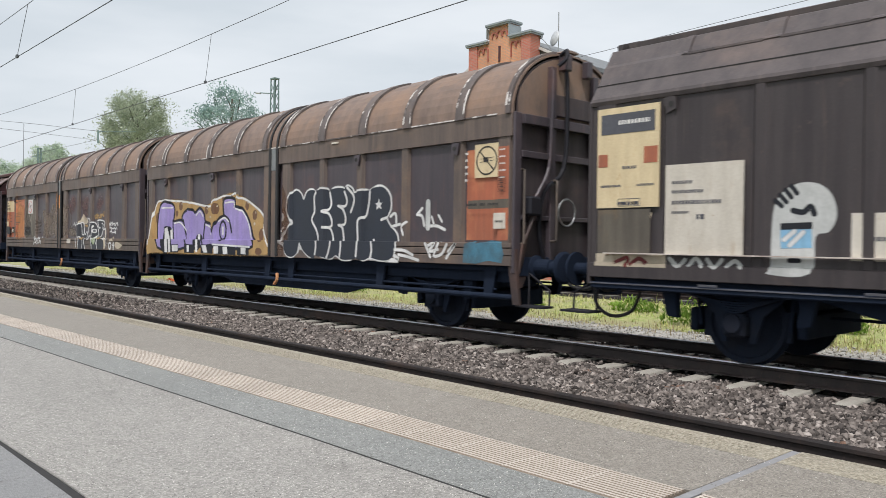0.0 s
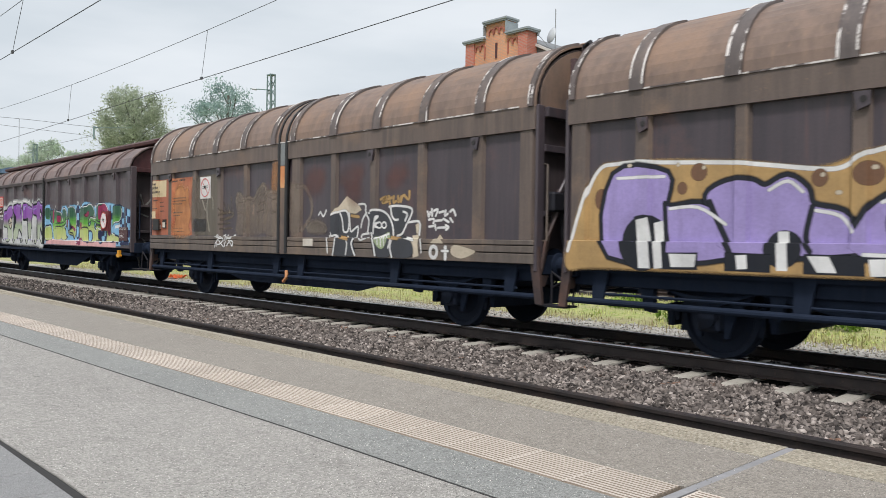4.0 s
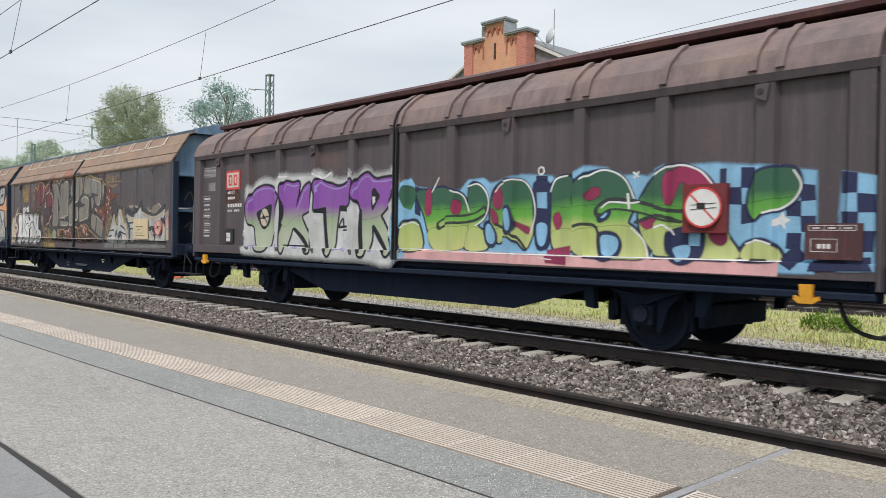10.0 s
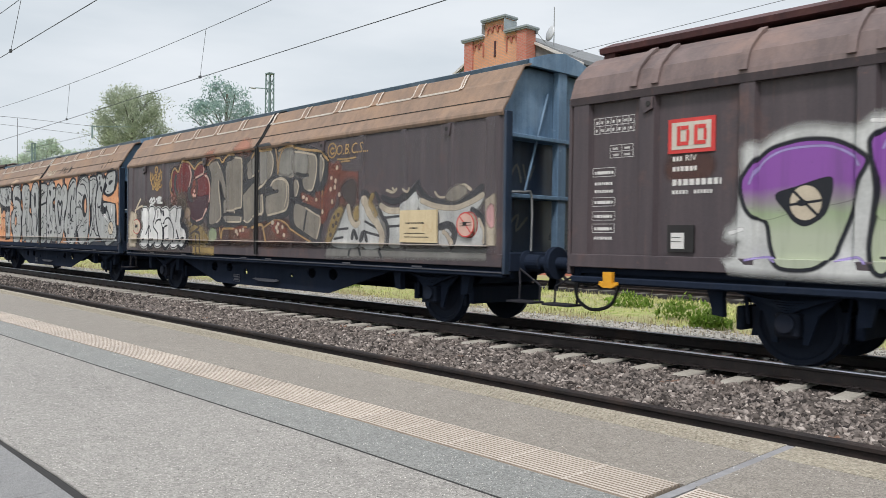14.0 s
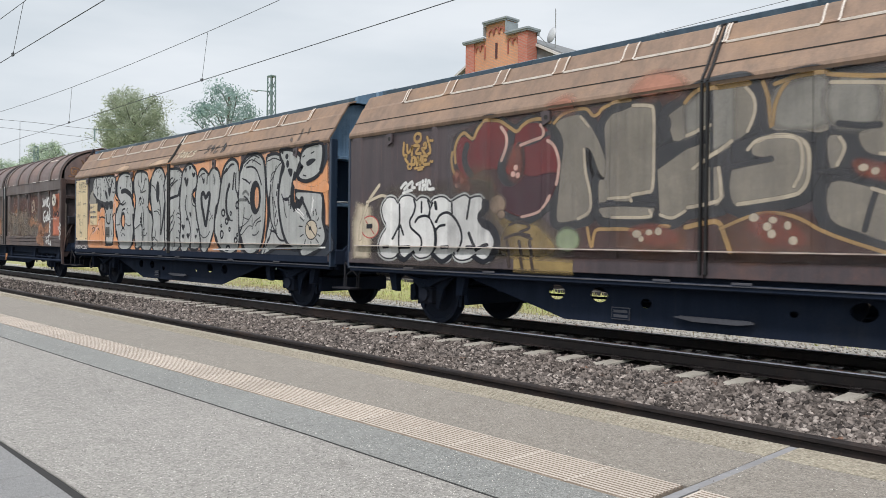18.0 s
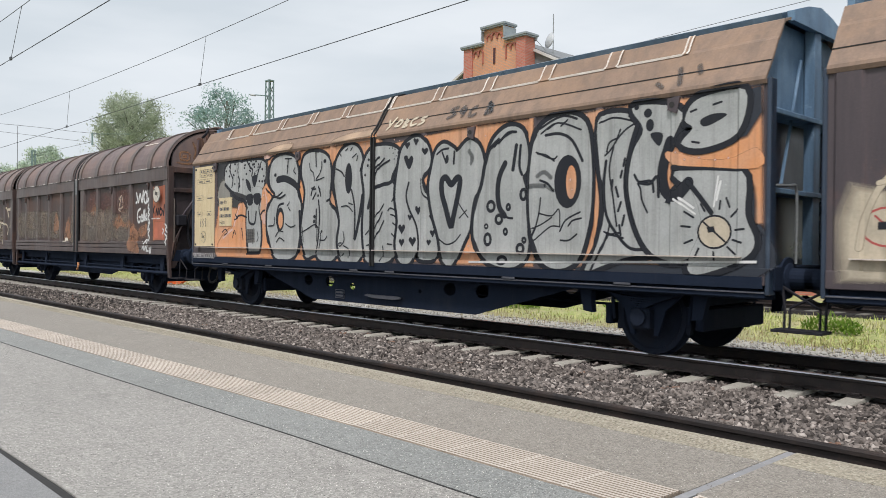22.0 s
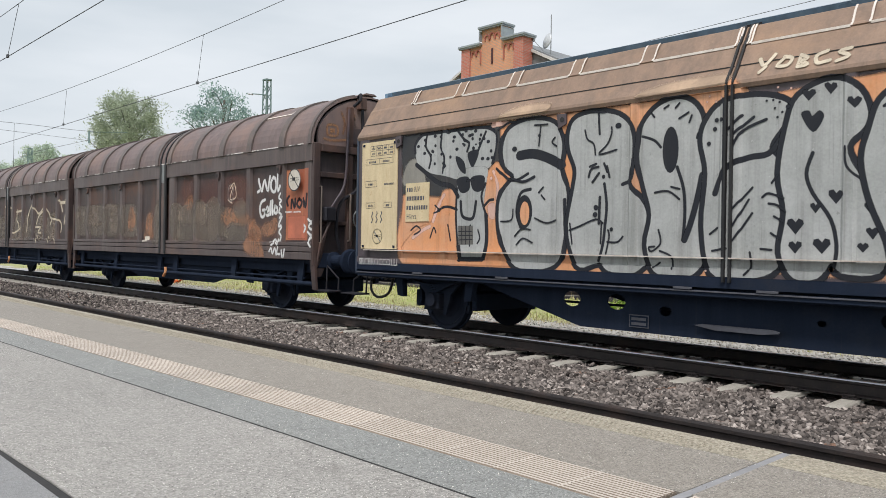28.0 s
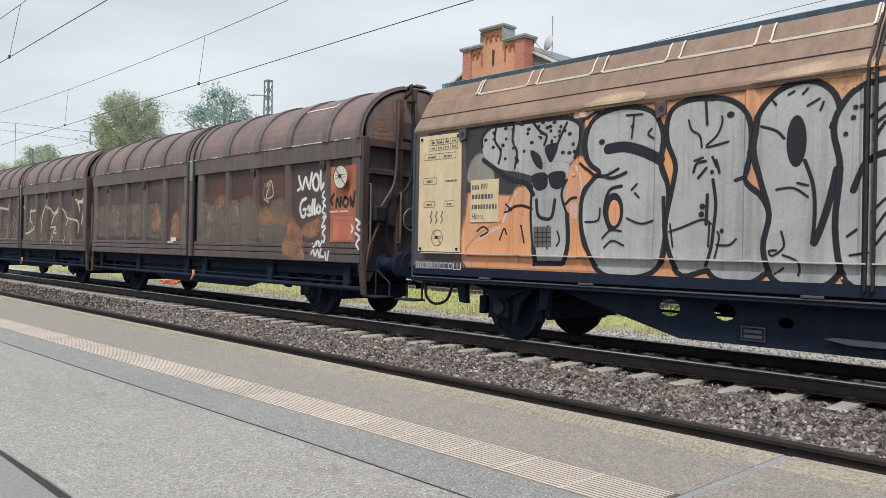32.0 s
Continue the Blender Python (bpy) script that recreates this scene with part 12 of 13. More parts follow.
coat(W5, "panelled", "paint_shadow", G_ORANGE, [(0, -5.59, 1.27, -5.4, 1.5, -5.15, 1.64, -4.9, 1.72, -4.78, 1.99, -4.59, 2.19, -4.34, 2.11, -4.31, 1.3, -4.91, 1.25), (0, -3.82, 2.2, -3.71, 2.43, -3.5, 2.55, -3.35, 2.18, -3.39, 1.67, -3.27, 1.29, -3.77, 1.29), (-1, -5.59, 1.21, -3.04, 1.22, -3.04, 1.1, -5.58, 1.09)])
coat(W5, "panelled", "paint_glow", G_PINK, [(0.05, -4.88, 1.74, -4.75, 1.99, -4.61, 2.14), (0.05, -5.35, 1.48, -5.12, 1.6, -4.95, 1.66), (0.04, -3.61, 2.45, -3.5, 2.26, -3.51, 2.04), (0.06, -3.63, 3.12, -3.52, 3.12, -3.36, 3.12), (0, -3.7, 1.96, -3.55, 1.97, -3.55, 1.78, -3.67, 1.78)])
coat(W5, "panelled", "broccoli_shape", G_GREY, [(0, -5.32, 2.84, -5.32, 2.98, -5.16, 3.11, -4.96, 3.12, -4.63, 3.12, -4.32, 3.12, -4.01, 3.12, -3.72, 3.09, -3.55, 2.98, -3.55, 2.79, -3.63, 2.57, -3.8, 2.47, -4, 2.44, -4.3, 2.37, -4.61, 2.44, -4.94, 2.5, -5.23, 2.64), (0, -4.35, 2.23, -4.28, 2.49, -3.76, 2.52, -3.75, 2.28, -3.79, 1.97, -3.73, 1.44, -3.79, 1.18, -4.27, 1.16, -4.34, 1.44, -4.37, 1.83)], "grey tree-like graffiti figure")
coat(W5, "panelled", "broccoli_line", G_BLACK, [(0.04, -5.32, 2.84, -5.32, 2.98, -5.16, 3.11, -4.96, 3.12, -4.63, 3.12, -4.32, 3.12, -4.01, 3.12, -3.72, 3.09, -3.55, 2.98, -3.55, 2.79, -3.63, 2.57), (0.06, -5.29, 2.65, -5.06, 2.51, -4.77, 2.34, -4.48, 2.27, -4.33, 2.11), (0.03, -5.05, 3.1, -5.07, 2.92, -4.95, 2.75, -4.99, 2.58), (0.03, -4.69, 3.11, -4.73, 2.89, -4.62, 2.72, -4.66, 2.48), (0.03, -4.37, 3.12, -4.21, 2.96, -4.11, 2.9, -4.15, 2.78), (0.03, -3.77, 3.04, -3.86, 2.89, -3.93, 2.76), (0.03, -3.76, 2.28, -3.84, 2.09, -3.74, 1.82), (0, -4.39, 2.72, -4.22, 2.63, -4.18, 2.45, -4.32, 2.54)])
coat(W5, "panelled", "broccoli_line", G_BLACK, [(0, -4.12, 2.76, -3.91, 2.77, -4.02, 2.54, -4.11, 2.64), (0, -4.35, 2.37, -4.12, 2.39, -4.09, 2.22, -4.21, 2.16, -4.31, 2.21), (0, -4.05, 2.38, -3.8, 2.39, -3.8, 2.24, -3.89, 2.17, -4.02, 2.21), (0.03, -4.14, 2.34, -4.01, 2.35), (0.04, -4.27, 2.03, -4.24, 1.83, -4.13, 1.77, -4, 1.79, -3.95, 2.02), (0.03, -4.35, 2.23, -4.37, 1.83, -4.32, 1.36), (0.07, -4.31, 1.36, -4.27, 1.16), (0.06, -3.74, 1.82, -3.72, 1.44, -3.79, 1.17), (0.06, -4.27, 1.16, -3.79, 1.17), (0.03, -4.35, 1.91, -4.55, 1.96, -4.77, 1.91), (0.02, -4.84, 1.99, -4.73, 1.91), (0.02, -4.86, 1.87, -4.73, 1.9)])
coat(W5, "panelled", "broccoli_line", G_BLACK, [(0.03, -3.77, 1.96, -3.68, 2.03, -3.6, 2.04), (0.02, -5.4, 1.6, -5.27, 1.67, -5.17, 1.6, -5.32, 1.53), (0.02, -4.94, 1.48, -4.86, 1.64, -4.81, 1.56), (0.02, -4.54, 1.68, -4.48, 1.44), (0.02, -4.06, 1.67, -4.07, 1.36), (0.02, -3.9, 1.6, -3.86, 1.48, -3.91, 1.4)])
coat(W5, "panelled", "broccoli_spot", G_BLACK, [(20, -3.83, 2.65, 0.03, 0.02), (20, -4.25, 3.04, 0.02, 0.02), (20, -3.66, 2.75, 0.02, 0.02), (20, -4.45, 2.96, 0.02, 0.02), (20, -4.7, 3.1, 0.03, 0.02), (20, -4.1, 3.01, 0.03, 0.02), (20, -4.63, 2.56, 0.03, 0.01), (20, -4.63, 2.63, 0.03, 0.02), (20, -4.02, 2.82, 0.02, 0.02), (20, -4.05, 3.02, 0.03, 0.02), (20, -3.72, 2.89, 0.03, 0.02), (20, -4.37, 2.83, 0.03, 0.02), (20, -4.72, 3.05, 0.03, 0.02), (20, -4.18, 3.09, 0.03, 0.02), (20, -3.98, 3.07, 0.03, 0.02), (20, -4.86, 2.64, 0.02, 0.02), (20, -3.8, 2.94, 0.02, 0.02)])
coat(W5, "panelled", "broccoli_spot", G_BLACK, [(20, -4.51, 2.72, 0.02, 0.02), (20, -4.95, 2.78, 0.02, 0.02), (20, -3.87, 3, 0.02, 0.02), (20, -4.59, 3.12, 0.03, 0), (20, -5.07, 3, 0.02, 0.02), (20, -3.72, 2.64, 0.03, 0.02), (20, -4.43, 3.02, 0.03, 0.02), (20, -5.09, 2.94, 0.03, 0.01), (20, -4.24, 2.9, 0.02, 0.01), (20, -4.21, 2.88, 0.02, 0.02), (20, -5.1, 2.82, 0.03, 0.02), (20, -4.85, 2.92, 0.02, 0.02), (20, -4.04, 2.96, 0.02, 0.02), (20, -4.55, 3.1, 0.03, 0.02), (20, -4.86, 3.07, 0.03, 0.02), (20, -4.71, 2.78, 0.02, 0.02), (20, -3.64, 2.65, 0.02, 0.02)])
coat(W5, "panelled", "broccoli_spot", G_BLACK, [(20, -4.25, 3.11, 0.02, 0.01), (20, -3.89, 2.88, 0.02, 0.02), (20, -4.2, 2.95, 0.03, 0.02), (20, -5.09, 3.03, 0.03, 0.02), (20, -5.25, 2.94, 0.03, 0.02), (20, -4.9, 2.83, 0.02, 0.02), (20, -4.6, 2.59, 0.02, 0.02), (20, -4.92, 2.84, 0.02, 0.02), (20, -3.97, 2.87, 0.02, 0.01), (20, -4.07, 3.11, 0.03, 0.02), (20, -4.02, 2.81, 0.02, 0.02), (20, -3.89, 2.94, 0.02, 0.02)])
coat(W5, "panelled", "hatch_plate", G_DKGREY, [(-1, -4.31, 1.66, -4.01, 1.66, -4, 1.39, -4.3, 1.38)])
coat(W5, "panelled", "hatch_line", G_BLACK, [(0.01, -4.3, 1.58, -4.02, 1.58), (0.01, -4.3, 1.52, -4.01, 1.52), (0.01, -4.3, 1.45, -4.01, 1.46), (0.01, -4.24, 1.65, -4.23, 1.39), (0.01, -4.16, 1.65, -4.15, 1.39), (0.01, -4.08, 1.65, -4.07, 1.39)])
coat(W5, "panelled", "letter_shadow", G_BLACK, [(10.13, -3.42, 2.77, -3.3, 3.02, -2.92, 3.11, -2.51, 3.02, -2.35, 2.75, -2.38, 2.41, -2.28, 2.07, -2.31, 1.52, -2.39, 1.18, -2.71, 1.06, -3.13, 1.09, -3.37, 1.37, -3.46, 1.74, -3.42, 2.11, -3.2, 2.35, -3.37, 2.51)], "black letter shadow")
coat(W5, "panelled", "letter", G_GREY, [(0, -3.42, 2.77, -3.3, 3.02, -2.92, 3.11, -2.51, 3.02, -2.35, 2.75, -2.38, 2.41, -2.28, 2.07, -2.31, 1.52, -2.39, 1.18, -2.71, 1.06, -3.13, 1.09, -3.37, 1.37, -3.46, 1.74, -3.42, 2.11, -3.2, 2.35, -3.37, 2.51)], "silver-grey bubble letter")
coat(W5, "panelled", "letter_line", G_BLACK, [(0.126, -3.11, 2.64, -2.87, 2.65, -2.62, 2.58, -2.36, 2.46), (0.03, -3.52, 2.48, -3.33, 2.33, -3.16, 2.3, -2.95, 2.38), (0.036, -2.9, 2.16, -3.08, 2.11, -3.15, 1.85, -3.07, 1.63), (0.03, -2.3, 2, -2.29, 1.66)])
coat(W5, "panelled", "letter_eye", G_BLACK, [(20, -3.01, 1.85, 0.14, 0.23)])
coat(W5, "panelled", "letter_eye", G_ORANGE, [(20, -3, 1.83, 0.08, 0.16)])
coat(W5, "panelled", "letter_shadow", G_BLACK, [(10.13, -2.13, 3.05, -1.84, 3.09, -1.49, 3.02, -1.29, 2.81, -1.27, 2.46, -1.33, 2.15, -1.11, 1.9, -1, 1.53, -1.03, 1.22, -1.26, 1.05, -1.58, 1.08, -1.73, 1.18, -2.02, 1.11, -2.17, 1.32, -2.24, 1.66, -2.15, 2.13, -2.12, 2.39, -2.23, 2.67, -2.23, 2.91)])
coat(W5, "panelled", "letter", G_GREY, [(0, -2.13, 3.05, -1.84, 3.09, -1.49, 3.02, -1.29, 2.81, -1.27, 2.46, -1.33, 2.15, -1.11, 1.9, -1, 1.53, -1.03, 1.22, -1.26, 1.05, -1.58, 1.08, -1.73, 1.18, -2.02, 1.11, -2.17, 1.32, -2.24, 1.66, -2.15, 2.13, -2.12, 2.39, -2.23, 2.67, -2.23, 2.91)], "silver-grey bubble letter")
coat(W5, "panelled", "letter_line", G_BLACK, [(0.024, -1.91, 2.41, -1.81, 2.44), (0.024, -1.69, 2.44, -1.64, 2.33), (0.03, -1.68, 2.18, -1.64, 1.91, -1.66, 1.65, -1.69, 1.4, -1.75, 1.2), (0.036, -1.41, 2.16, -1.27, 2.23, -1.25, 2.46)])
coat(W5, "panelled", "letter_shadow", G_BLACK, [(10.13, -1.15, 2.67, -1.11, 2.88, -0.91, 3.07, -0.62, 3.12, -0.4, 2.96, -0.33, 2.62, -0.35, 2.28, -0.31, 1.82, -0.28, 1.47, -0.36, 1.13, -0.64, 1.02, -0.93, 1.1, -1.05, 1.41, -0.99, 1.77, -1.09, 2.14, -1.17, 2.46)])
coat(W5, "panelled", "letter", G_GREY, [(0, -1.15, 2.67, -1.11, 2.88, -0.91, 3.07, -0.62, 3.12, -0.4, 2.96, -0.33, 2.62, -0.35, 2.28, -0.31, 1.82, -0.28, 1.47, -0.36, 1.13, -0.64, 1.02, -0.93, 1.1, -1.05, 1.41, -0.99, 1.77, -1.09, 2.14, -1.17, 2.46)], "silver-grey bubble letter")
coat(W5, "panelled", "letter_line", G_BLACK, [(20, -0.75, 2.54, 0.1, 0.27), (0.024, -1.13, 2.73, -0.97, 2.67, -0.88, 2.58), (0.03, -0.66, 2.33, -0.57, 2.06, -0.55, 1.76, -0.57, 1.47), (0.0648, -0.34, 2.22, -0.4, 1.93, -0.48, 1.65, -0.55, 1.47)])
coat(W5, "panelled", "letter_shadow", G_BLACK, [(10.13, -0.28, 2.83, -0.1, 3, 0.29, 3.03, 0.61, 2.93, 0.6, 2.75, 0.43, 2.48, 0.57, 2.26, 0.66, 1.83, 0.62, 1.41, 0.49, 1.13, 0.14, 1.05, -0.2, 1.11, -0.31, 1.63, -0.27, 2.23, -0.34, 2.61)])
coat(W5, "panelled", "letter", G_GREY, [(0, -0.28, 2.83, -0.1, 3, 0.29, 3.03, 0.61, 2.93, 0.6, 2.75, 0.43, 2.48, 0.57, 2.26, 0.66, 1.83, 0.62, 1.41, 0.49, 1.13, 0.14, 1.05, -0.2, 1.11, -0.31, 1.63, -0.27, 2.23, -0.34, 2.61)], "silver-grey bubble letter")
coat(W5, "panelled", "letter_line", G_BLACK, [(0.0576, -0.18, 2, -0.05, 2.28, 0.21, 2.38, 0.43, 2.41, 0.58, 2.59), (0.018, -0.08, 3, -0.07, 1.04)])
coat(W5, "panelled", "letter_shadow", G_BLACK, [(10.125, 0.64, 2.71, 0.75, 2.98, 1.07, 3.1, 1.32, 2.97, 1.41, 2.67, 1.23, 2.42, 1.35, 2.11, 1.56, 1.74, 1.6, 1.42, 1.54, 1.16, 1.2, 1.15, 1.09, 1.25, 0.97, 1.09, 0.73, 1.08, 0.58, 1.34, 0.63, 1.76, 0.56, 2.19)])
coat(W5, "panelled", "letter", G_GREY, [(0, 0.64, 2.71, 0.75, 2.98, 1.07, 3.1, 1.32, 2.97, 1.41, 2.67, 1.23, 2.42, 1.35, 2.11, 1.56, 1.74, 1.6, 1.42, 1.54, 1.16, 1.2, 1.15, 1.09, 1.25, 0.97, 1.09, 0.73, 1.08, 0.58, 1.34, 0.63, 1.76, 0.56, 2.19)], "silver-grey bubble letter")
coat(W5, "panelled", "letter_line", G_BLACK, [(0.03, 0.89, 2.38, 0.83, 2.17, 0.9, 1.96, 1.08, 1.69, 1.14, 1.42, 1.12, 1.21), (0, 0.77, 2.79, 0.84, 2.82, 0.88, 2.76, 0.95, 2.81, 0.99, 2.74, 0.89, 2.6), (-1, 0.84, 3.02, 0.87, 3.04, 0.9, 3.03, 0.91, 3, 0.84, 2.93, 0.78, 3.01, 0.78, 3.04, 0.82, 3.05), (-1, 1.06, 3.06, 1.08, 3.08, 1.11, 3.07, 1.12, 3.04, 1.06, 2.97, 1, 3.06, 1, 3.08, 1.03, 3.09), (-1, 1.29, 2.88, 1.32, 2.91, 1.35, 2.89, 1.35, 2.87, 1.3, 2.8, 1.23, 2.88, 1.24, 2.91, 1.27, 2.91)])
coat(W5, "panelled", "letter_line", G_BLACK, [(-1, 1.13, 1.95, 1.16, 1.98, 1.19, 1.97, 1.2, 1.94, 1.13, 1.85, 1.06, 1.94, 1.06, 1.98, 1.1, 1.99), (-1, 0.93, 1.83, 0.95, 1.86, 0.98, 1.85, 0.98, 1.83, 0.93, 1.76, 0.88, 1.83, 0.88, 1.85, 0.91, 1.86), (-1, 1.46, 1.83, 1.48, 1.85, 1.51, 1.84, 1.51, 1.81, 1.46, 1.74, 1.4, 1.82, 1.4, 1.84, 1.43, 1.85), (-1, 0.73, 1.66, 0.76, 1.7, 0.8, 1.68, 0.81, 1.65, 0.73, 1.54, 0.64, 1.65, 0.65, 1.69, 0.69, 1.7), (-1, 0.73, 1.43, 0.75, 1.46, 0.79, 1.45, 0.79, 1.42, 0.73, 1.34, 0.66, 1.42, 0.67, 1.45, 0.7, 1.46)])
coat(W5, "panelled", "letter_line", G_BLACK, [(-1, 1, 1.45, 1.03, 1.49, 1.07, 1.48, 1.08, 1.44, 1, 1.34, 0.91, 1.44, 0.92, 1.48, 0.96, 1.49), (-1, 1.47, 1.58, 1.5, 1.6, 1.53, 1.59, 1.53, 1.57, 1.48, 1.49, 1.42, 1.57, 1.42, 1.59, 1.45, 1.6), (-1, 1.39, 1.43, 1.41, 1.45, 1.43, 1.44, 1.44, 1.42, 1.39, 1.36, 1.34, 1.42, 1.35, 1.44, 1.37, 1.45), (0.018, 1.21, 2.42, 1.23, 2.22, 1.37, 2.08)])
coat(W5, "panelled", "letter_shadow", G_BLACK, [(10.125, 1.45, 2.57, 1.54, 2.84, 1.72, 2.94, 1.94, 2.84, 2.02, 2.79, 2.28, 2.95, 2.5, 2.8, 2.59, 2.44, 2.51, 2.09, 2.36, 1.73, 2.17, 1.42, 1.93, 1.06, 1.71, 1.17, 1.63, 1.48, 1.47, 1.88, 1.39, 2.28)])
coat(W5, "panelled", "letter", G_GREY, [(0, 1.45, 2.57, 1.54, 2.84, 1.72, 2.94, 1.94, 2.84, 2.02, 2.79, 2.28, 2.95, 2.5, 2.8, 2.59, 2.44, 2.51, 2.09, 2.36, 1.73, 2.17, 1.42, 1.93, 1.06, 1.71, 1.17, 1.63, 1.48, 1.47, 1.88, 1.39, 2.28)], "silver-grey bubble letter")
coat(W5, "panelled", "letter_line", G_BLACK, [(10.1, 1.68, 2.36, 1.77, 2.41, 1.89, 2.3, 2.01, 2.39, 2.08, 2.35, 2.03, 2.11, 1.94, 1.8, 1.89, 1.66, 1.78, 1.93, 1.69, 2.16), (0.03, 1.95, 2.8, 1.94, 2.62), (0.024, 1.56, 2.79, 1.68, 2.85, 1.82, 2.86), (0.024, 1.68, 2.81, 1.77, 2.64), (20, 1.79, 2.7, 0.03, 0.06), (0.018, 1.63, 1.46, 1.79, 1.38, 1.97, 1.42, 2.1, 1.53), (0.015, 2, 2.08, 2.13, 1.92, 2.26, 1.79), (0.015, 2.23, 1.9, 2.07, 1.78)])
coat(W5, "panelled", "letter_shadow", G_BLACK, [(10.135, 2.65, 2.61, 2.77, 2.9, 3.04, 3.06, 3.31, 2.99, 3.42, 2.7, 3.4, 2.43, 3.33, 2.32, 3.46, 1.98, 3.48, 1.59, 3.44, 1.26, 3.23, 1.08, 2.84, 1.09, 2.55, 1.24, 2.41, 1.54, 2.45, 1.97, 2.57, 2.26)])
coat(W5, "panelled", "letter", G_GREY, [(0, 2.65, 2.61, 2.77, 2.9, 3.04, 3.06, 3.31, 2.99, 3.42, 2.7, 3.4, 2.43, 3.33, 2.32, 3.46, 1.98, 3.48, 1.59, 3.44, 1.26, 3.23, 1.08, 2.84, 1.09, 2.55, 1.24, 2.41, 1.54, 2.45, 1.97, 2.57, 2.26)], "silver-grey bubble letter")
coat(W5, "panelled", "letter_line", G_BLACK, [(0.0792, 3, 2.55, 2.89, 2.36, 2.86, 2.13, 2.9, 1.92, 3, 1.8), (0.024, 2.97, 1.82, 3.06, 1.77, 3.15, 1.76), (0.03, 2.62, 2.56, 2.71, 2.79, 2.87, 2.91), (0.03, 2.87, 2.85, 3.04, 2.98, 3.2, 2.98), (0.0504, 3.21, 2.79, 3.18, 2.62, 3.15, 2.45), (0.036, 3.29, 2.78, 3.27, 2.5, 3.32, 2.37), (30.05, 2.73, 1.94, 0.07, 0.07), (30.05, 2.89, 1.75, 0.06, 0.06), (30.05, 3.35, 2.09, 0.05, 0.07), (30.05, 2.67, 1.46, 0.06, 0.08), (30.04, 3.07, 1.92, 0.03, 0.04), (30.04, 3.02, 1.57, 0.03, 0.04), (30.05, 3.3, 1.33, 0.06, 0.06), (30.04, 3.37, 1.45, 0.03, 0.03)])
coat(W5, "panelled", "letter_line", G_BLACK, [(30.05, 2.96, 1.16, 0.08, 0.05), (30.03, 2.64, 1.65, 0.03, 0.03)])
coat(W5, "panelled", "letter_shadow", G_BLACK, [(10.15, 3.54, 2.74, 3.69, 3.02, 4.07, 3.12, 4.39, 2.99, 4.49, 2.59, 4.51, 2.07, 4.46, 1.64, 4.29, 1.19, 3.96, 1.07, 3.67, 1.21, 3.51, 1.65, 3.48, 2.2)])
coat(W5, "panelled", "letter", G_GREY, [(0, 3.54, 2.74, 3.69, 3.02, 4.07, 3.12, 4.39, 2.99, 4.49, 2.59, 4.51, 2.07, 4.46, 1.64, 4.29, 1.19, 3.96, 1.07, 3.67, 1.21, 3.51, 1.65, 3.48, 2.2)], "silver-grey bubble letter")
coat(W5, "panelled", "letter_line", G_BLACK, [(20, 4.12, 2.23, 0.22, 0.35), (0.03, 3.74, 2.88, 3.98, 2.88, 4.19, 2.77, 4.36, 2.49), (0.024, 3.64, 2.98, 3.88, 3.08, 4.07, 3.11, 4.26, 3.05), (0.018, 3.6, 2.64, 3.75, 2.61, 3.89, 2.52), (0.024, 3.65, 2.27, 3.78, 2.22, 3.88, 2.12), (0.018, 3.66, 2.03, 3.63, 1.8, 3.53, 1.49), (0.015, 3.63, 1.82, 3.86, 1.78, 3.98, 1.87, 4, 1.64), (0.015, 3.53, 1.61, 3.71, 1.68, 3.86, 1.76), (0.015, 3.56, 1.45, 3.73, 1.57, 3.86, 1.64, 4, 1.63), (0.018, 4.01, 1.45, 4.15, 1.45, 4.28, 1.53), (0.018, 4, 1.57, 4.1, 1.72, 4.33, 1.82)])
coat(W5, "panelled", "letter_line", G_BLACK, [(0.018, 4.14, 1.64, 4.21, 1.71, 4.35, 1.74)])
coat(W5, "panelled", "letter_eye", G_ORANGE, [(20, 4.18, 2.22, 0.08, 0.22)])
coat(W5, "panelled", "letter_shadow", G_BLACK, [(10.135, 4.62, 2.97, 4.88, 3.05, 5.16, 2.98, 5.25, 2.9, 5.11, 2.61, 5.05, 2.19, 5.14, 1.7, 5.32, 1.38, 5.39, 1.29, 5.03, 1.24, 4.65, 1.11, 4.44, 1.06, 4.64, 1.42, 4.72, 1.92, 4.65, 2.43)])
coat(W5, "panelled", "letter", G_GREY, [(0, 4.62, 2.97, 4.88, 3.05, 5.16, 2.98, 5.25, 2.9, 5.11, 2.61, 5.05, 2.19, 5.14, 1.7, 5.32, 1.38, 5.39, 1.29, 5.03, 1.24, 4.65, 1.11, 4.44, 1.06, 4.64, 1.42, 4.72, 1.92, 4.65, 2.43)], "silver-grey bubble letter")
coat(W5, "panelled", "letter_line", G_BLACK, [(0.03, 4.73, 2.46, 4.7, 2.14, 4.74, 1.78, 4.9, 1.53, 5.11, 1.35, 5.37, 1.35), (0.018, 4.64, 2.95, 4.83, 3, 5.08, 2.94, 5.21, 2.88), (0.018, 5.19, 2.91, 5.03, 2.84, 4.9, 2.73, 4.8, 2.6, 4.71, 2.53), (0.018, 4.84, 2.63, 4.78, 2.35, 4.84, 1.99, 4.9, 1.63), (0.018, 4.71, 1.56, 4.81, 1.53, 4.95, 1.55), (0.024, 4.52, 1.05, 4.66, 1.31, 4.77, 1.55), (0.0576, 5.19, 2.88, 5.08, 2.54, 5.05, 2.12, 5.18, 1.66)])
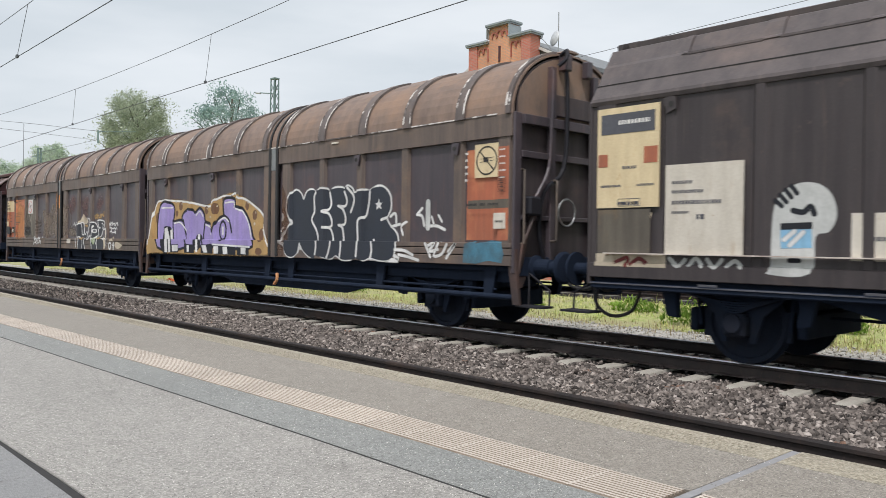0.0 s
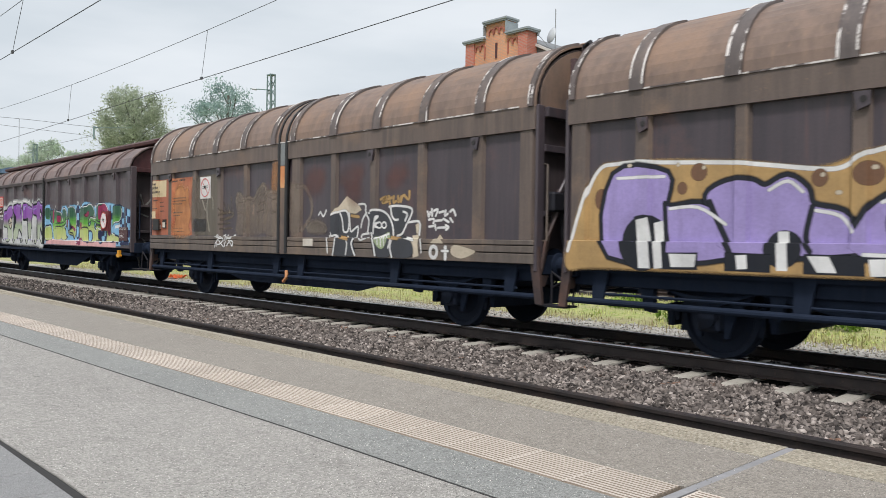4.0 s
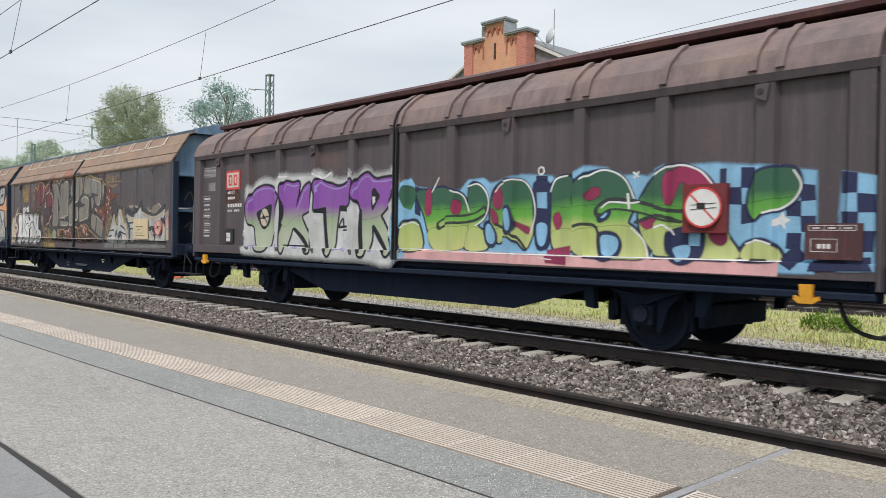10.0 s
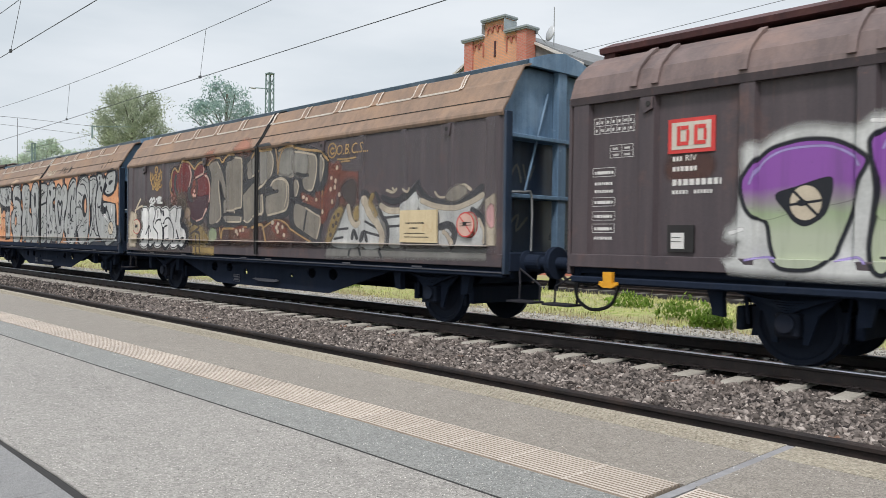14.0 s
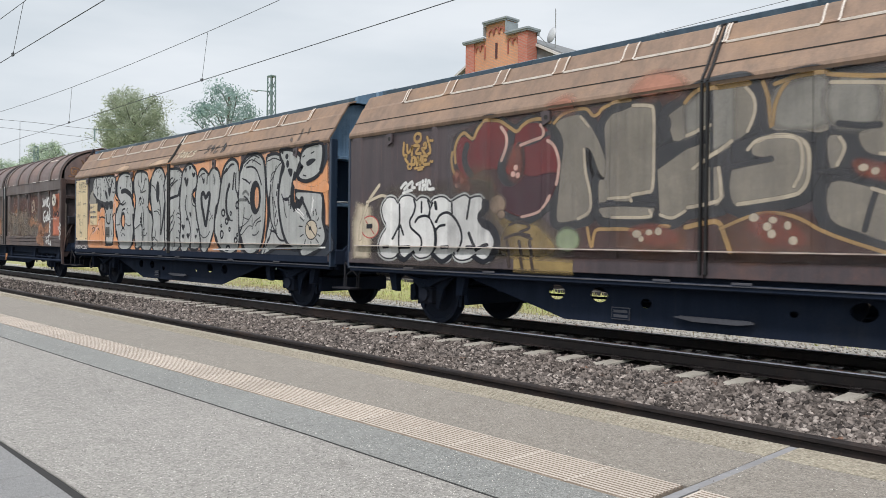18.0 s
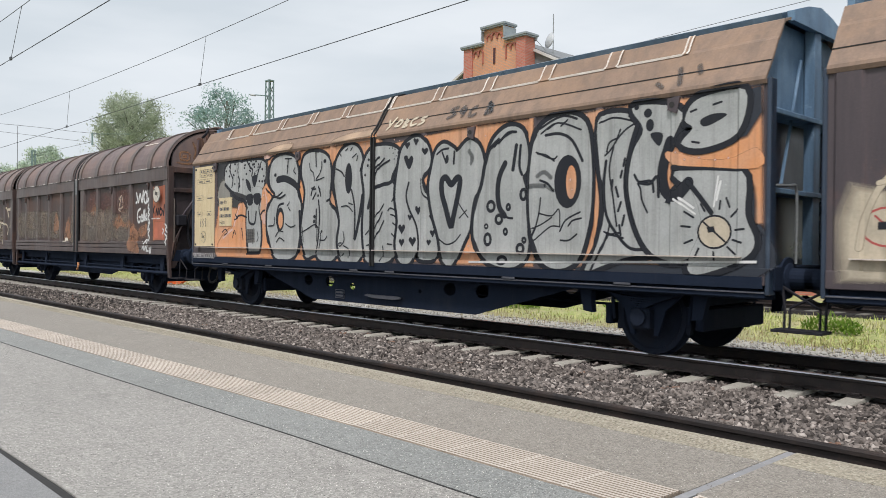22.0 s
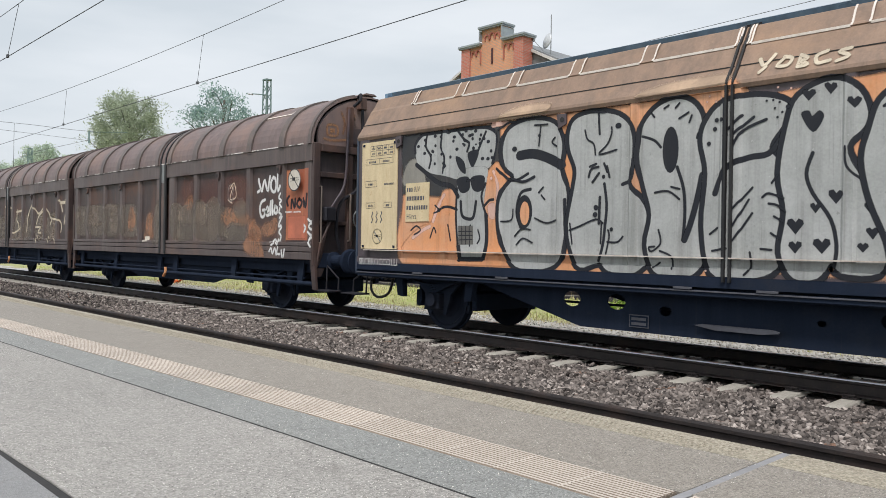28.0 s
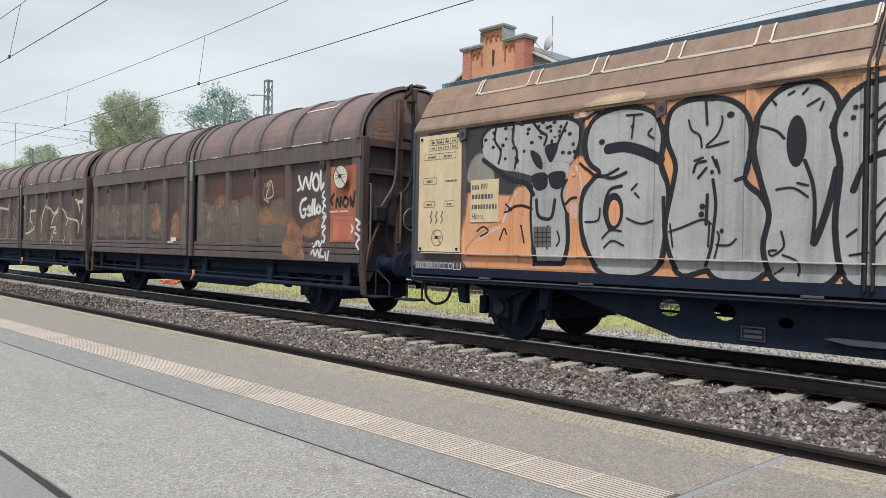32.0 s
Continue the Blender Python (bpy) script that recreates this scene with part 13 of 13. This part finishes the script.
coat(W5, "panelled", "letter_shadow", G_BLACK, [(10.15, 5.11, 3.08, 5.48, 3.08, 5.79, 2.95, 5.67, 2.63, 5.52, 2.37, 5.51, 2.1, 5.65, 1.96, 5.86, 2.11, 6.02, 1.88, 6.09, 1.62, 5.95, 1.29, 5.69, 1.21, 5.4, 1.31, 5.19, 1.63, 5.07, 2.12, 5.13, 2.54, 5.27, 2.81), (10.15, 5.72, 2.26, 6.52, 2.24, 6.58, 1.74, 6.69, 1.43, 6.53, 1.24, 6, 1.06, 5.9, 1.23, 6.05, 1.62, 5.94, 2.01), (10.15, 5.83, 2.86, 5.93, 3.05, 6.18, 3.12, 6.56, 3.11, 6.54, 2.77, 6.38, 2.6, 6.03, 2.52, 5.79, 2.59, 5.93, 2.76)])
coat(W5, "panelled", "letter", G_GREY, [(0, 5.11, 3.08, 5.48, 3.08, 5.79, 2.95, 5.67, 2.63, 5.52, 2.37, 5.51, 2.1, 5.65, 1.96, 5.86, 2.11, 6.02, 1.88, 6.09, 1.62, 5.95, 1.29, 5.69, 1.21, 5.4, 1.31, 5.19, 1.63, 5.07, 2.12, 5.13, 2.54, 5.27, 2.81), (0, 5.72, 2.26, 6.52, 2.24, 6.58, 1.74, 6.69, 1.43, 6.53, 1.24, 6, 1.06, 5.9, 1.23, 6.05, 1.62, 5.94, 2.01), (0, 5.83, 2.86, 5.93, 3.05, 6.18, 3.12, 6.56, 3.11, 6.54, 2.77, 6.38, 2.6, 6.03, 2.52, 5.79, 2.59, 5.93, 2.76)], "silver-grey bubble letter")
coat(W5, "panelled", "letter_line", G_BLACK, [(0.126, 5.64, 2.63, 5.54, 2.3, 5.58, 2.04, 5.73, 1.98, 5.88, 2.13), (0.0504, 5.87, 2.14, 6.03, 1.95, 6.17, 1.77), (0.0576, 5.68, 2.31, 6.11, 2.29, 6.52, 2.25), (0, 5.37, 2.74, 5.53, 2.73, 5.49, 2.59), (20, 5.33, 3, 0.05, 0.05), (20, 5.36, 2.85, 0.05, 0.07), (20, 5.17, 3.09, 0.03, 0.03), (0.024, 5.15, 2.26, 5.22, 2.17, 5.39, 2.17, 5.42, 2.04), (0, 6.03, 2.84, 6.18, 2.89, 6.34, 2.87, 6.18, 2.79, 6.06, 2.77), (0.018, 5.9, 2.95, 5.97, 2.97), (0.018, 6.18, 3, 6.28, 3.02), (0.018, 5.92, 2.6, 6.01, 2.58)])
coat(W5, "panelled", "paint_band", G_ORANGE, [(0, 5.6, 2.51, 6.11, 2.37, 6.44, 2.38, 6.71, 2.46, 6.73, 2.25, 6.11, 2.3, 5.68, 2.36)])
coat(W5, "panelled", "sun_ray", G_BLACK, [(0.018, 5.83, 1.79, 5.95, 1.72), (0.018, 5.8, 1.62, 5.91, 1.61), (0.018, 5.84, 1.42, 5.94, 1.46), (0.018, 5.97, 1.26, 6.02, 1.36), (0.018, 6.21, 1.22, 6.2, 1.32), (0.018, 6.46, 1.3, 6.37, 1.38), (0.018, 6.54, 1.43, 6.43, 1.46), (0.018, 6.57, 1.58, 6.46, 1.57), (0.018, 6.49, 1.8, 6.41, 1.72), (0.018, 6.28, 1.9, 6.27, 1.81), (0.018, 6.35, 1.93, 6.39, 1.83), (0.018, 6.04, 1.87, 6.09, 1.79)])
coat(W5, "panelled", "sun_ray", G_WHITE, [(0.02, 5.7, 1.94, 5.97, 1.76), (0.02, 6.25, 2.18, 6.2, 1.84)])
coat(W5, "panelled", "sign_disc", G_PALE, [(20, 6.21, 1.55, 0.2, 0.19)])
coat(W5, "panelled", "sign_ring", G_BLACK, [(30.022, 6.21, 1.55, 0.2, 0.185), (0.016, 6.08, 1.66, 6.34, 1.44), (-1, 6.12, 1.60, 6.2, 1.61, 6.22, 1.56, 6.14, 1.545)])
coat(W5, "panelled", "drip", G_WHITE, [(-1, 2.31, 1.13, 6.72, 1.23, 6.72, 1.21, 2.31, 1.11)])
coat(W5, "panelled", "smudge", G_NAVYDUST, [(0.05, 3.40, 2.17, 3.55, 2.20, 3.72, 2.19), (0.045, 3.60, 2.33, 3.72, 2.38, 3.84, 2.30), (0.04, 3.74, 2.20, 3.88, 2.12), (0.06, 2.28, 2.78, 2.36, 2.68, 2.33, 2.60)], "dark scuffs on the letters")
coat(W5, "panelled", "letter_line", G_BLACK, [(0.018, 4.94, 2.84, 4.87, 2.68), (0.018, 4.74, 2.58, 4.78, 2.69, 4.91, 2.74), (0.024, 5.01, 2.47, 4.99, 2.38), (0.024, 4.97, 2.32, 4.95, 2.24), (0.024, 4.88, 2.12, 4.92, 2), (0.024, 4.96, 1.93, 4.92, 1.82), (0.024, 5.01, 1.76, 4.98, 1.64), (0.024, 4.83, 2.21, 4.82, 2.09), (0.024, 5.03, 2.19, 5.04, 2.08), (0.024, 5.07, 1.96, 5.06, 1.84), (0.024, 4.94, 1.64, 4.96, 1.52), (0.018, 4.74, 1.46, 4.79, 1.52, 5, 1.48), (0.018, 4.79, 1.64, 4.76, 1.48), (0.018, 5.2, 2.15, 5.24, 2.08, 5.26, 1.95, 5.34, 1.79), (0.03, 5.22, 2.16, 5.37, 2.14, 5.47, 2.22, 5.49, 1.98)])
coat(W5, "panelled", "letter_line", G_BLACK, [(0.018, 3.66, 2.91, 3.95, 3.03, 4.33, 2.9), (0.018, 3.78, 2.96, 3.89, 3.02), (0.018, 4, 2.98, 4.11, 3.05), (0.018, 3.58, 2.66, 3.86, 2.55, 3.94, 2.58), (0.024, 2.68, 2.76, 2.96, 2.92, 3.14, 2.99), (0.018, 2.79, 2.8, 2.88, 2.88)])
coat(W5, "panelled", "letter_line", G_WHITE, [(0.024, 5.77, 1.95, 5.95, 1.83), (0.024, 6.23, 1.91, 6.28, 2.12)])
coat(W5, "panelled", "rivet", G_PINK, [(20, 2.12, 3.12, 0.01, 0), (20, 2.37, 3.12, 0.01, 0), (20, 2.61, 2.98, 0.01, 0.01), (20, 3.34, 3.12, 0.01, 0), (20, 4.42, 3.08, 0.01, 0.01), (20, 5.72, 2.49, 0.01, 0.01), (20, 5.83, 2.4, 0.01, 0.01), (20, 6.01, 2.41, 0.01, 0.01), (20, 6.21, 2.37, 0.01, 0.01), (20, 6.37, 2.38, 0.01, 0.01), (20, 4.17, 2.25, 0.01, 0.02), (20, 4.2, 2.12, 0.01, 0.01), (20, 2.28, 1.36, 0.02, 0.01), (20, 1.63, 1.13, 0.02, 0.01), (20, 2.18, 1.24, 0.01, 0.01)])
coat(W5, "panelled", "roof_smear", G_NAVYDUST, [(0.05, 5.69, 3.5, 5.75, 3.3), (0.05, 5.94, 3.5, 5.98, 3.41), (0.04, 5.43, 3.35, 5.53, 3.28), (0.04, 2.58, 3.5, 2.7, 3.35)], "bluish smears on the roof edge")
coat(W5, "panelled", "letter_line", G_BLACK, [(0.018, -1.99, 2.89, -1.95, 2.77, -1.85, 2.7, -1.82, 2.56), (0.018, -1.58, 2.89, -1.58, 2.81, -1.64, 2.68, -1.77, 2.56, -1.5, 2.6), (20, -1.48, 2.9, 0.04, 0.03), (0.024, -1.88, 3.12, -1.69, 3.09), (0.024, -1.78, 3.09, -1.76, 2.82), (0.024, -1.92, 2.28, -1.88, 2.38, -1.77, 2.4), (0.024, -1.86, 2.21, -1.76, 2.32), (0.024, -1.64, 2.4, -1.6, 2.26), (20, -1.69, 2.27, 0.02, 0.02), (0.018, -2.22, 1.59, -2.06, 1.64, -1.8, 1.73, -1.69, 1.68), (0.018, -2.21, 1.68, -2.17, 1.41), (0.03, -1.74, 2.01, -1.75, 1.68), (0.018, -1.71, 1.68, -1.72, 1.42), (0.018, -1.64, 1.29, -1.59, 1.51, -1.61, 1.59)])
coat(W5, "panelled", "letter_line", G_BLACK, [(0.018, -1.62, 1.44, -1.47, 1.44, -1.39, 1.51), (20, -1.8, 1.88, 0.03, 0.03), (20, -1.81, 1.79, 0.03, 0.03), (20, -1.56, 1.6, 0.02, 0.02), (0.018, -0.95, 2.04, -0.77, 2.05, -0.62, 1.95), (0.018, -0.73, 2.1, -0.62, 2.07), (0.018, -0.89, 1.59, -0.86, 1.43, -0.98, 1.33, -1.02, 1.38, -0.94, 1.39), (0.018, -0.87, 1.34, -0.71, 1.27, -0.69, 1.13), (0.018, -0.94, 1.14, -0.86, 1.2), (0.018, -1.01, 3, -0.97, 2.95), (0.018, -0.84, 3.04, -0.78, 3.07), (0.018, -0.69, 3.03, -0.64, 3.08), (0.018, -0.64, 2.9, -0.52, 2.96), (0.018, -0.51, 2.84, -0.48, 2.92), (0.018, -0.41, 2.65, -0.4, 2.7)])
coat(W5, "panelled", "letter_line", G_BLACK, [(0.024, -0.05, 2.7, 0.13, 2.85), (0.024, 0.01, 2.64, 0.26, 2.82), (0.024, 0.01, 2.48, 0.14, 2.68, 0.4, 2.78), (0.018, 0.37, 1.94, 0.44, 1.98, 0.6, 1.92), (0.018, 0.44, 1.87, 0.53, 1.85, 0.62, 1.78), (0.018, 0.5, 1.73, 0.6, 1.67), (0.018, 0.47, 1.55, 0.56, 1.49), (0.018, 0.36, 1.38, 0.48, 1.37), (0.018, 0.47, 2.09, 0.53, 2.17), (0.018, 0, 1.78, 0.26, 2.05), (0.018, 0.03, 1.61, 0.22, 1.92), (0.018, 0.05, 1.47, 0.26, 1.77), (0.018, -0.23, 1.54, -0.14, 1.61), (0.018, -0.2, 1.35, -0.03, 1.38), (0.018, 0.24, 1.34, 0.26, 1.18, 0.19, 1.09), (20, 0.4, 2.98, 0.01, 0.01)])
coat(W5, "panelled", "letter_line", G_BLACK, [(20, 0.47, 2.98, 0.01, 0.01), (20, 0.54, 2.95, 0.01, 0.01), (20, 0.49, 2.89, 0.01, 0.01), (20, 0.57, 2.84, 0.01, 0.01), (20, 0.63, 2.89, 0.02, 0.02), (20, 0.52, 2.79, 0.01, 0.01), (20, -0.17, 2.83, 0.02, 0.02), (20, -0.11, 2.83, 0.02, 0.02), (20, -0.19, 2.73, 0.02, 0.02), (20, -0.26, 2.57, 0.02, 0.02), (0.018, -2.84, 3.04, -2.61, 3.03), (0.018, -2.73, 3.02, -2.76, 2.75), (20, -2.75, 2.89, 0.02, 0.02), (0.018, -2.48, 2.84, -2.53, 2.78, -2.45, 2.72), (0.018, -2.75, 2.11, -2.67, 2.18), (0.018, -2.7, 2.07, -2.64, 2.01)])
coat(W5, "panelled", "letter_line", G_BLACK, [(0.018, -3.43, 1.72, -3.24, 1.74, -3.21, 1.89), (0.018, -2.81, 1.76, -2.61, 1.69, -2.43, 1.73), (0.018, -3.17, 1.51, -3.05, 1.61, -2.89, 1.6), (0.018, -3.14, 1.39, -3.02, 1.48, -2.85, 1.42), (0.03, -3.25, 2.33, -3.04, 2.27, -2.83, 2.33), (20, -3.2, 2.74, 0.04, 0.03), (0.024, -3.49, 3.04, -3.33, 3.12, -3.18, 3.12)])
coat(W5, "panelled", "rivet", G_PINK, [(20, -0.26, 3.11, 0.01, 0.01), (20, -0.18, 3.04, 0.01, 0.01), (20, -0.11, 3.07, 0.01, 0.01), (20, -0.29, 3.05, 0.01, 0.01), (20, -2.36, 3.07, 0.02, 0.01), (20, -1.39, 3.12, 0.01, 0), (20, 0.2, 3.12, 0.01, 0), (20, 0.52, 3.11, 0.01, 0.01), (20, 0.66, 3.08, 0.01, 0.01), (20, 0.45, 3.12, 0.01, 0), (20, -0.26, 1.12, 0.01, 0.01), (20, -3.64, 2.35, 0.02, 0.02)])
coat(W5, "panelled", "roof_smear", G_TAN, [(0, -1.2, 3.22, -0.84, 3.31, -0.42, 3.33, -0.07, 3.32, -0.08, 3.24, -0.46, 3.23, -0.84, 3.22), (0, -3.48, 3.19, -3.12, 3.31, -2.62, 3.3, -2.62, 3.21, -3, 3.2)], "pale smear on the roof edge")
coat(W5, "panelled", "roof_tag", G_PALE, [(0.033, 0.27, 3.47, 0.34, 3.38, 0.43, 3.5), (0.033, 0.36, 3.36, 0.31, 3.3), (0.033, 0.54, 3.43, 0.49, 3.35, 0.6, 3.34, 0.63, 3.42, 0.54, 3.45), (0.033, 0.72, 3.44, 0.72, 3.31), (0.033, 0.72, 3.44, 0.8, 3.39, 0.74, 3.36, 0.82, 3.31, 0.72, 3.3), (0.033, 0.99, 3.44, 0.89, 3.4, 0.92, 3.31, 1.04, 3.32), (0.033, 1.22, 3.43, 1.11, 3.41, 1.22, 3.34, 1.11, 3.3)], "pale tag on the roof edge")
coat(W5, "panelled", "roof_tag", G_NAVYDUST, [(0.055, 1.9, 3.5, 1.77, 3.47, 1.9, 3.38, 1.77, 3.34), (0.055, 2.06, 3.49, 1.99, 3.44, 2.08, 3.39, 2.1, 3.47, 2.09, 3.33), (0.055, 2.33, 3.46, 2.23, 3.41, 2.27, 3.31, 2.37, 3.33), (0.055, 2.58, 3.48, 2.59, 3.31), (0.055, 2.58, 3.48, 2.67, 3.42, 2.6, 3.39, 2.71, 3.33, 2.6, 3.31)], "dark tag on the roof edge")


coat(W1, "arched", "ghost", G_RUSTDUST, [(-1, -0.34, 1.40, -0.08, 1.40, -0.08, 2.45, -0.30, 2.30), (-1, 0.20, 1.40, 0.42, 1.40, 0.40, 2.2, 0.22, 2.5), (-1, 0.12, 1.08, 0.30, 1.08, 0.28, 1.36, 0.12, 1.36)], "rust washed down beside the wall gap")
coat(W0, "panelled", "tag", G_TAN, [(0.03, -6.61, 1.72, -6.59, 1.51), (0.03, -6.5, 1.53, -6.52, 1.72, -6.39, 1.74), (0.03, -6.51, 1.62, -6.41, 1.64), (0.03, -6.22, 1.72, -6.31, 1.69, -6.33, 1.58, -6.22, 1.54), (0.03, -6.47, 1.42, -6.57, 1.4, -6.48, 1.32, -6.58, 1.26), (0.03, -6.4, 1.39, -6.31, 1.36, -6.35, 1.28, -6.41, 1.31, -6.4, 1.39), (0.03, -6.26, 1.44, -6.21, 1.28, -6.15, 1.39, -6.08, 1.29, -6.04, 1.47)], "faint scratched tag")
# a see-through grey film over the older paintings stands in for haze
coat(W4, "panelled", "tag", G_GOLD, [(30.03, 2.61, 2.95, 0.13, 0.13), (0.03, 2.66, 2.98, 2.6, 2.99, 2.56, 2.94, 2.6, 2.89, 2.67, 2.9), (0.025, 2.78, 2.78, 3.06, 2.77, 3.32, 2.78), (0.025, 2.89, 2.73, 3.15, 2.73)], "gold ringed letter and underlines")
coat(W4, "panelled", "dust_film", G_FILM, [rect(-4.3, -0.08, 1.17, 3.14), rect(0.06, 6.70, 1.17, 3.14)], "thin grey film painted on as haze")


# ---- the train rolls in and slows down ----
def run_at(t):
    """Distance short of the last place, smooth between the rows."""
    ts, vs = [r[0] for r in RUN], [r[1] for r in RUN]
    sl = [(vs[min(i + 1, len(vs) - 1)] - vs[max(i - 1, 0)]) / (ts[min(i + 1, len(ts) - 1)] - ts[max(i - 1, 0)]) for i in range(len(ts))]
    i = max(0, min(len(ts) - 2, sum(1 for a in ts if a <= t) - 1))
    d = ts[i + 1] - ts[i]
    u = (t - ts[i]) / d
    return ((2 * u ** 3 - 3 * u * u + 1) * vs[i] + (u ** 3 - 2 * u * u + u) * d * sl[i]
            + (-2 * u ** 3 + 3 * u * u) * vs[i + 1] + (u ** 3 - u * u) * d * sl[i + 1])


def motions():
    train = [(W0, S0, 69.95), (W1, S1, 55.33), (W2, S2, 41.98), (W3, S3, 26.92), (W4, S4, 11.56), (W5, S5, -2.70), (W6, S6, -17.29), (W7, S7, -30.62)]
    steps = [0.5 * k for k in range(65)]
    turns, last = [], None
    for k in range(0, 961):
        t = k / 30
        a = math.degrees(run_at(t) / WHEEL_R)
        if last is None or a - last >= 66 or k == 960:
            turns.append((t, a))
            last = a
    for wagon, sets, x in train:
        walk(wagon, [(t, pose(x + run_at(t), TRAIN_Y, 0)) for t in steps])
        for ws in sets:
            at = ws.matrix_basis.translation.copy()
            walk(ws, [(t, pose(at.x, 0, WHEEL_R, 0, a, 0)) for t, a in turns])


motions()
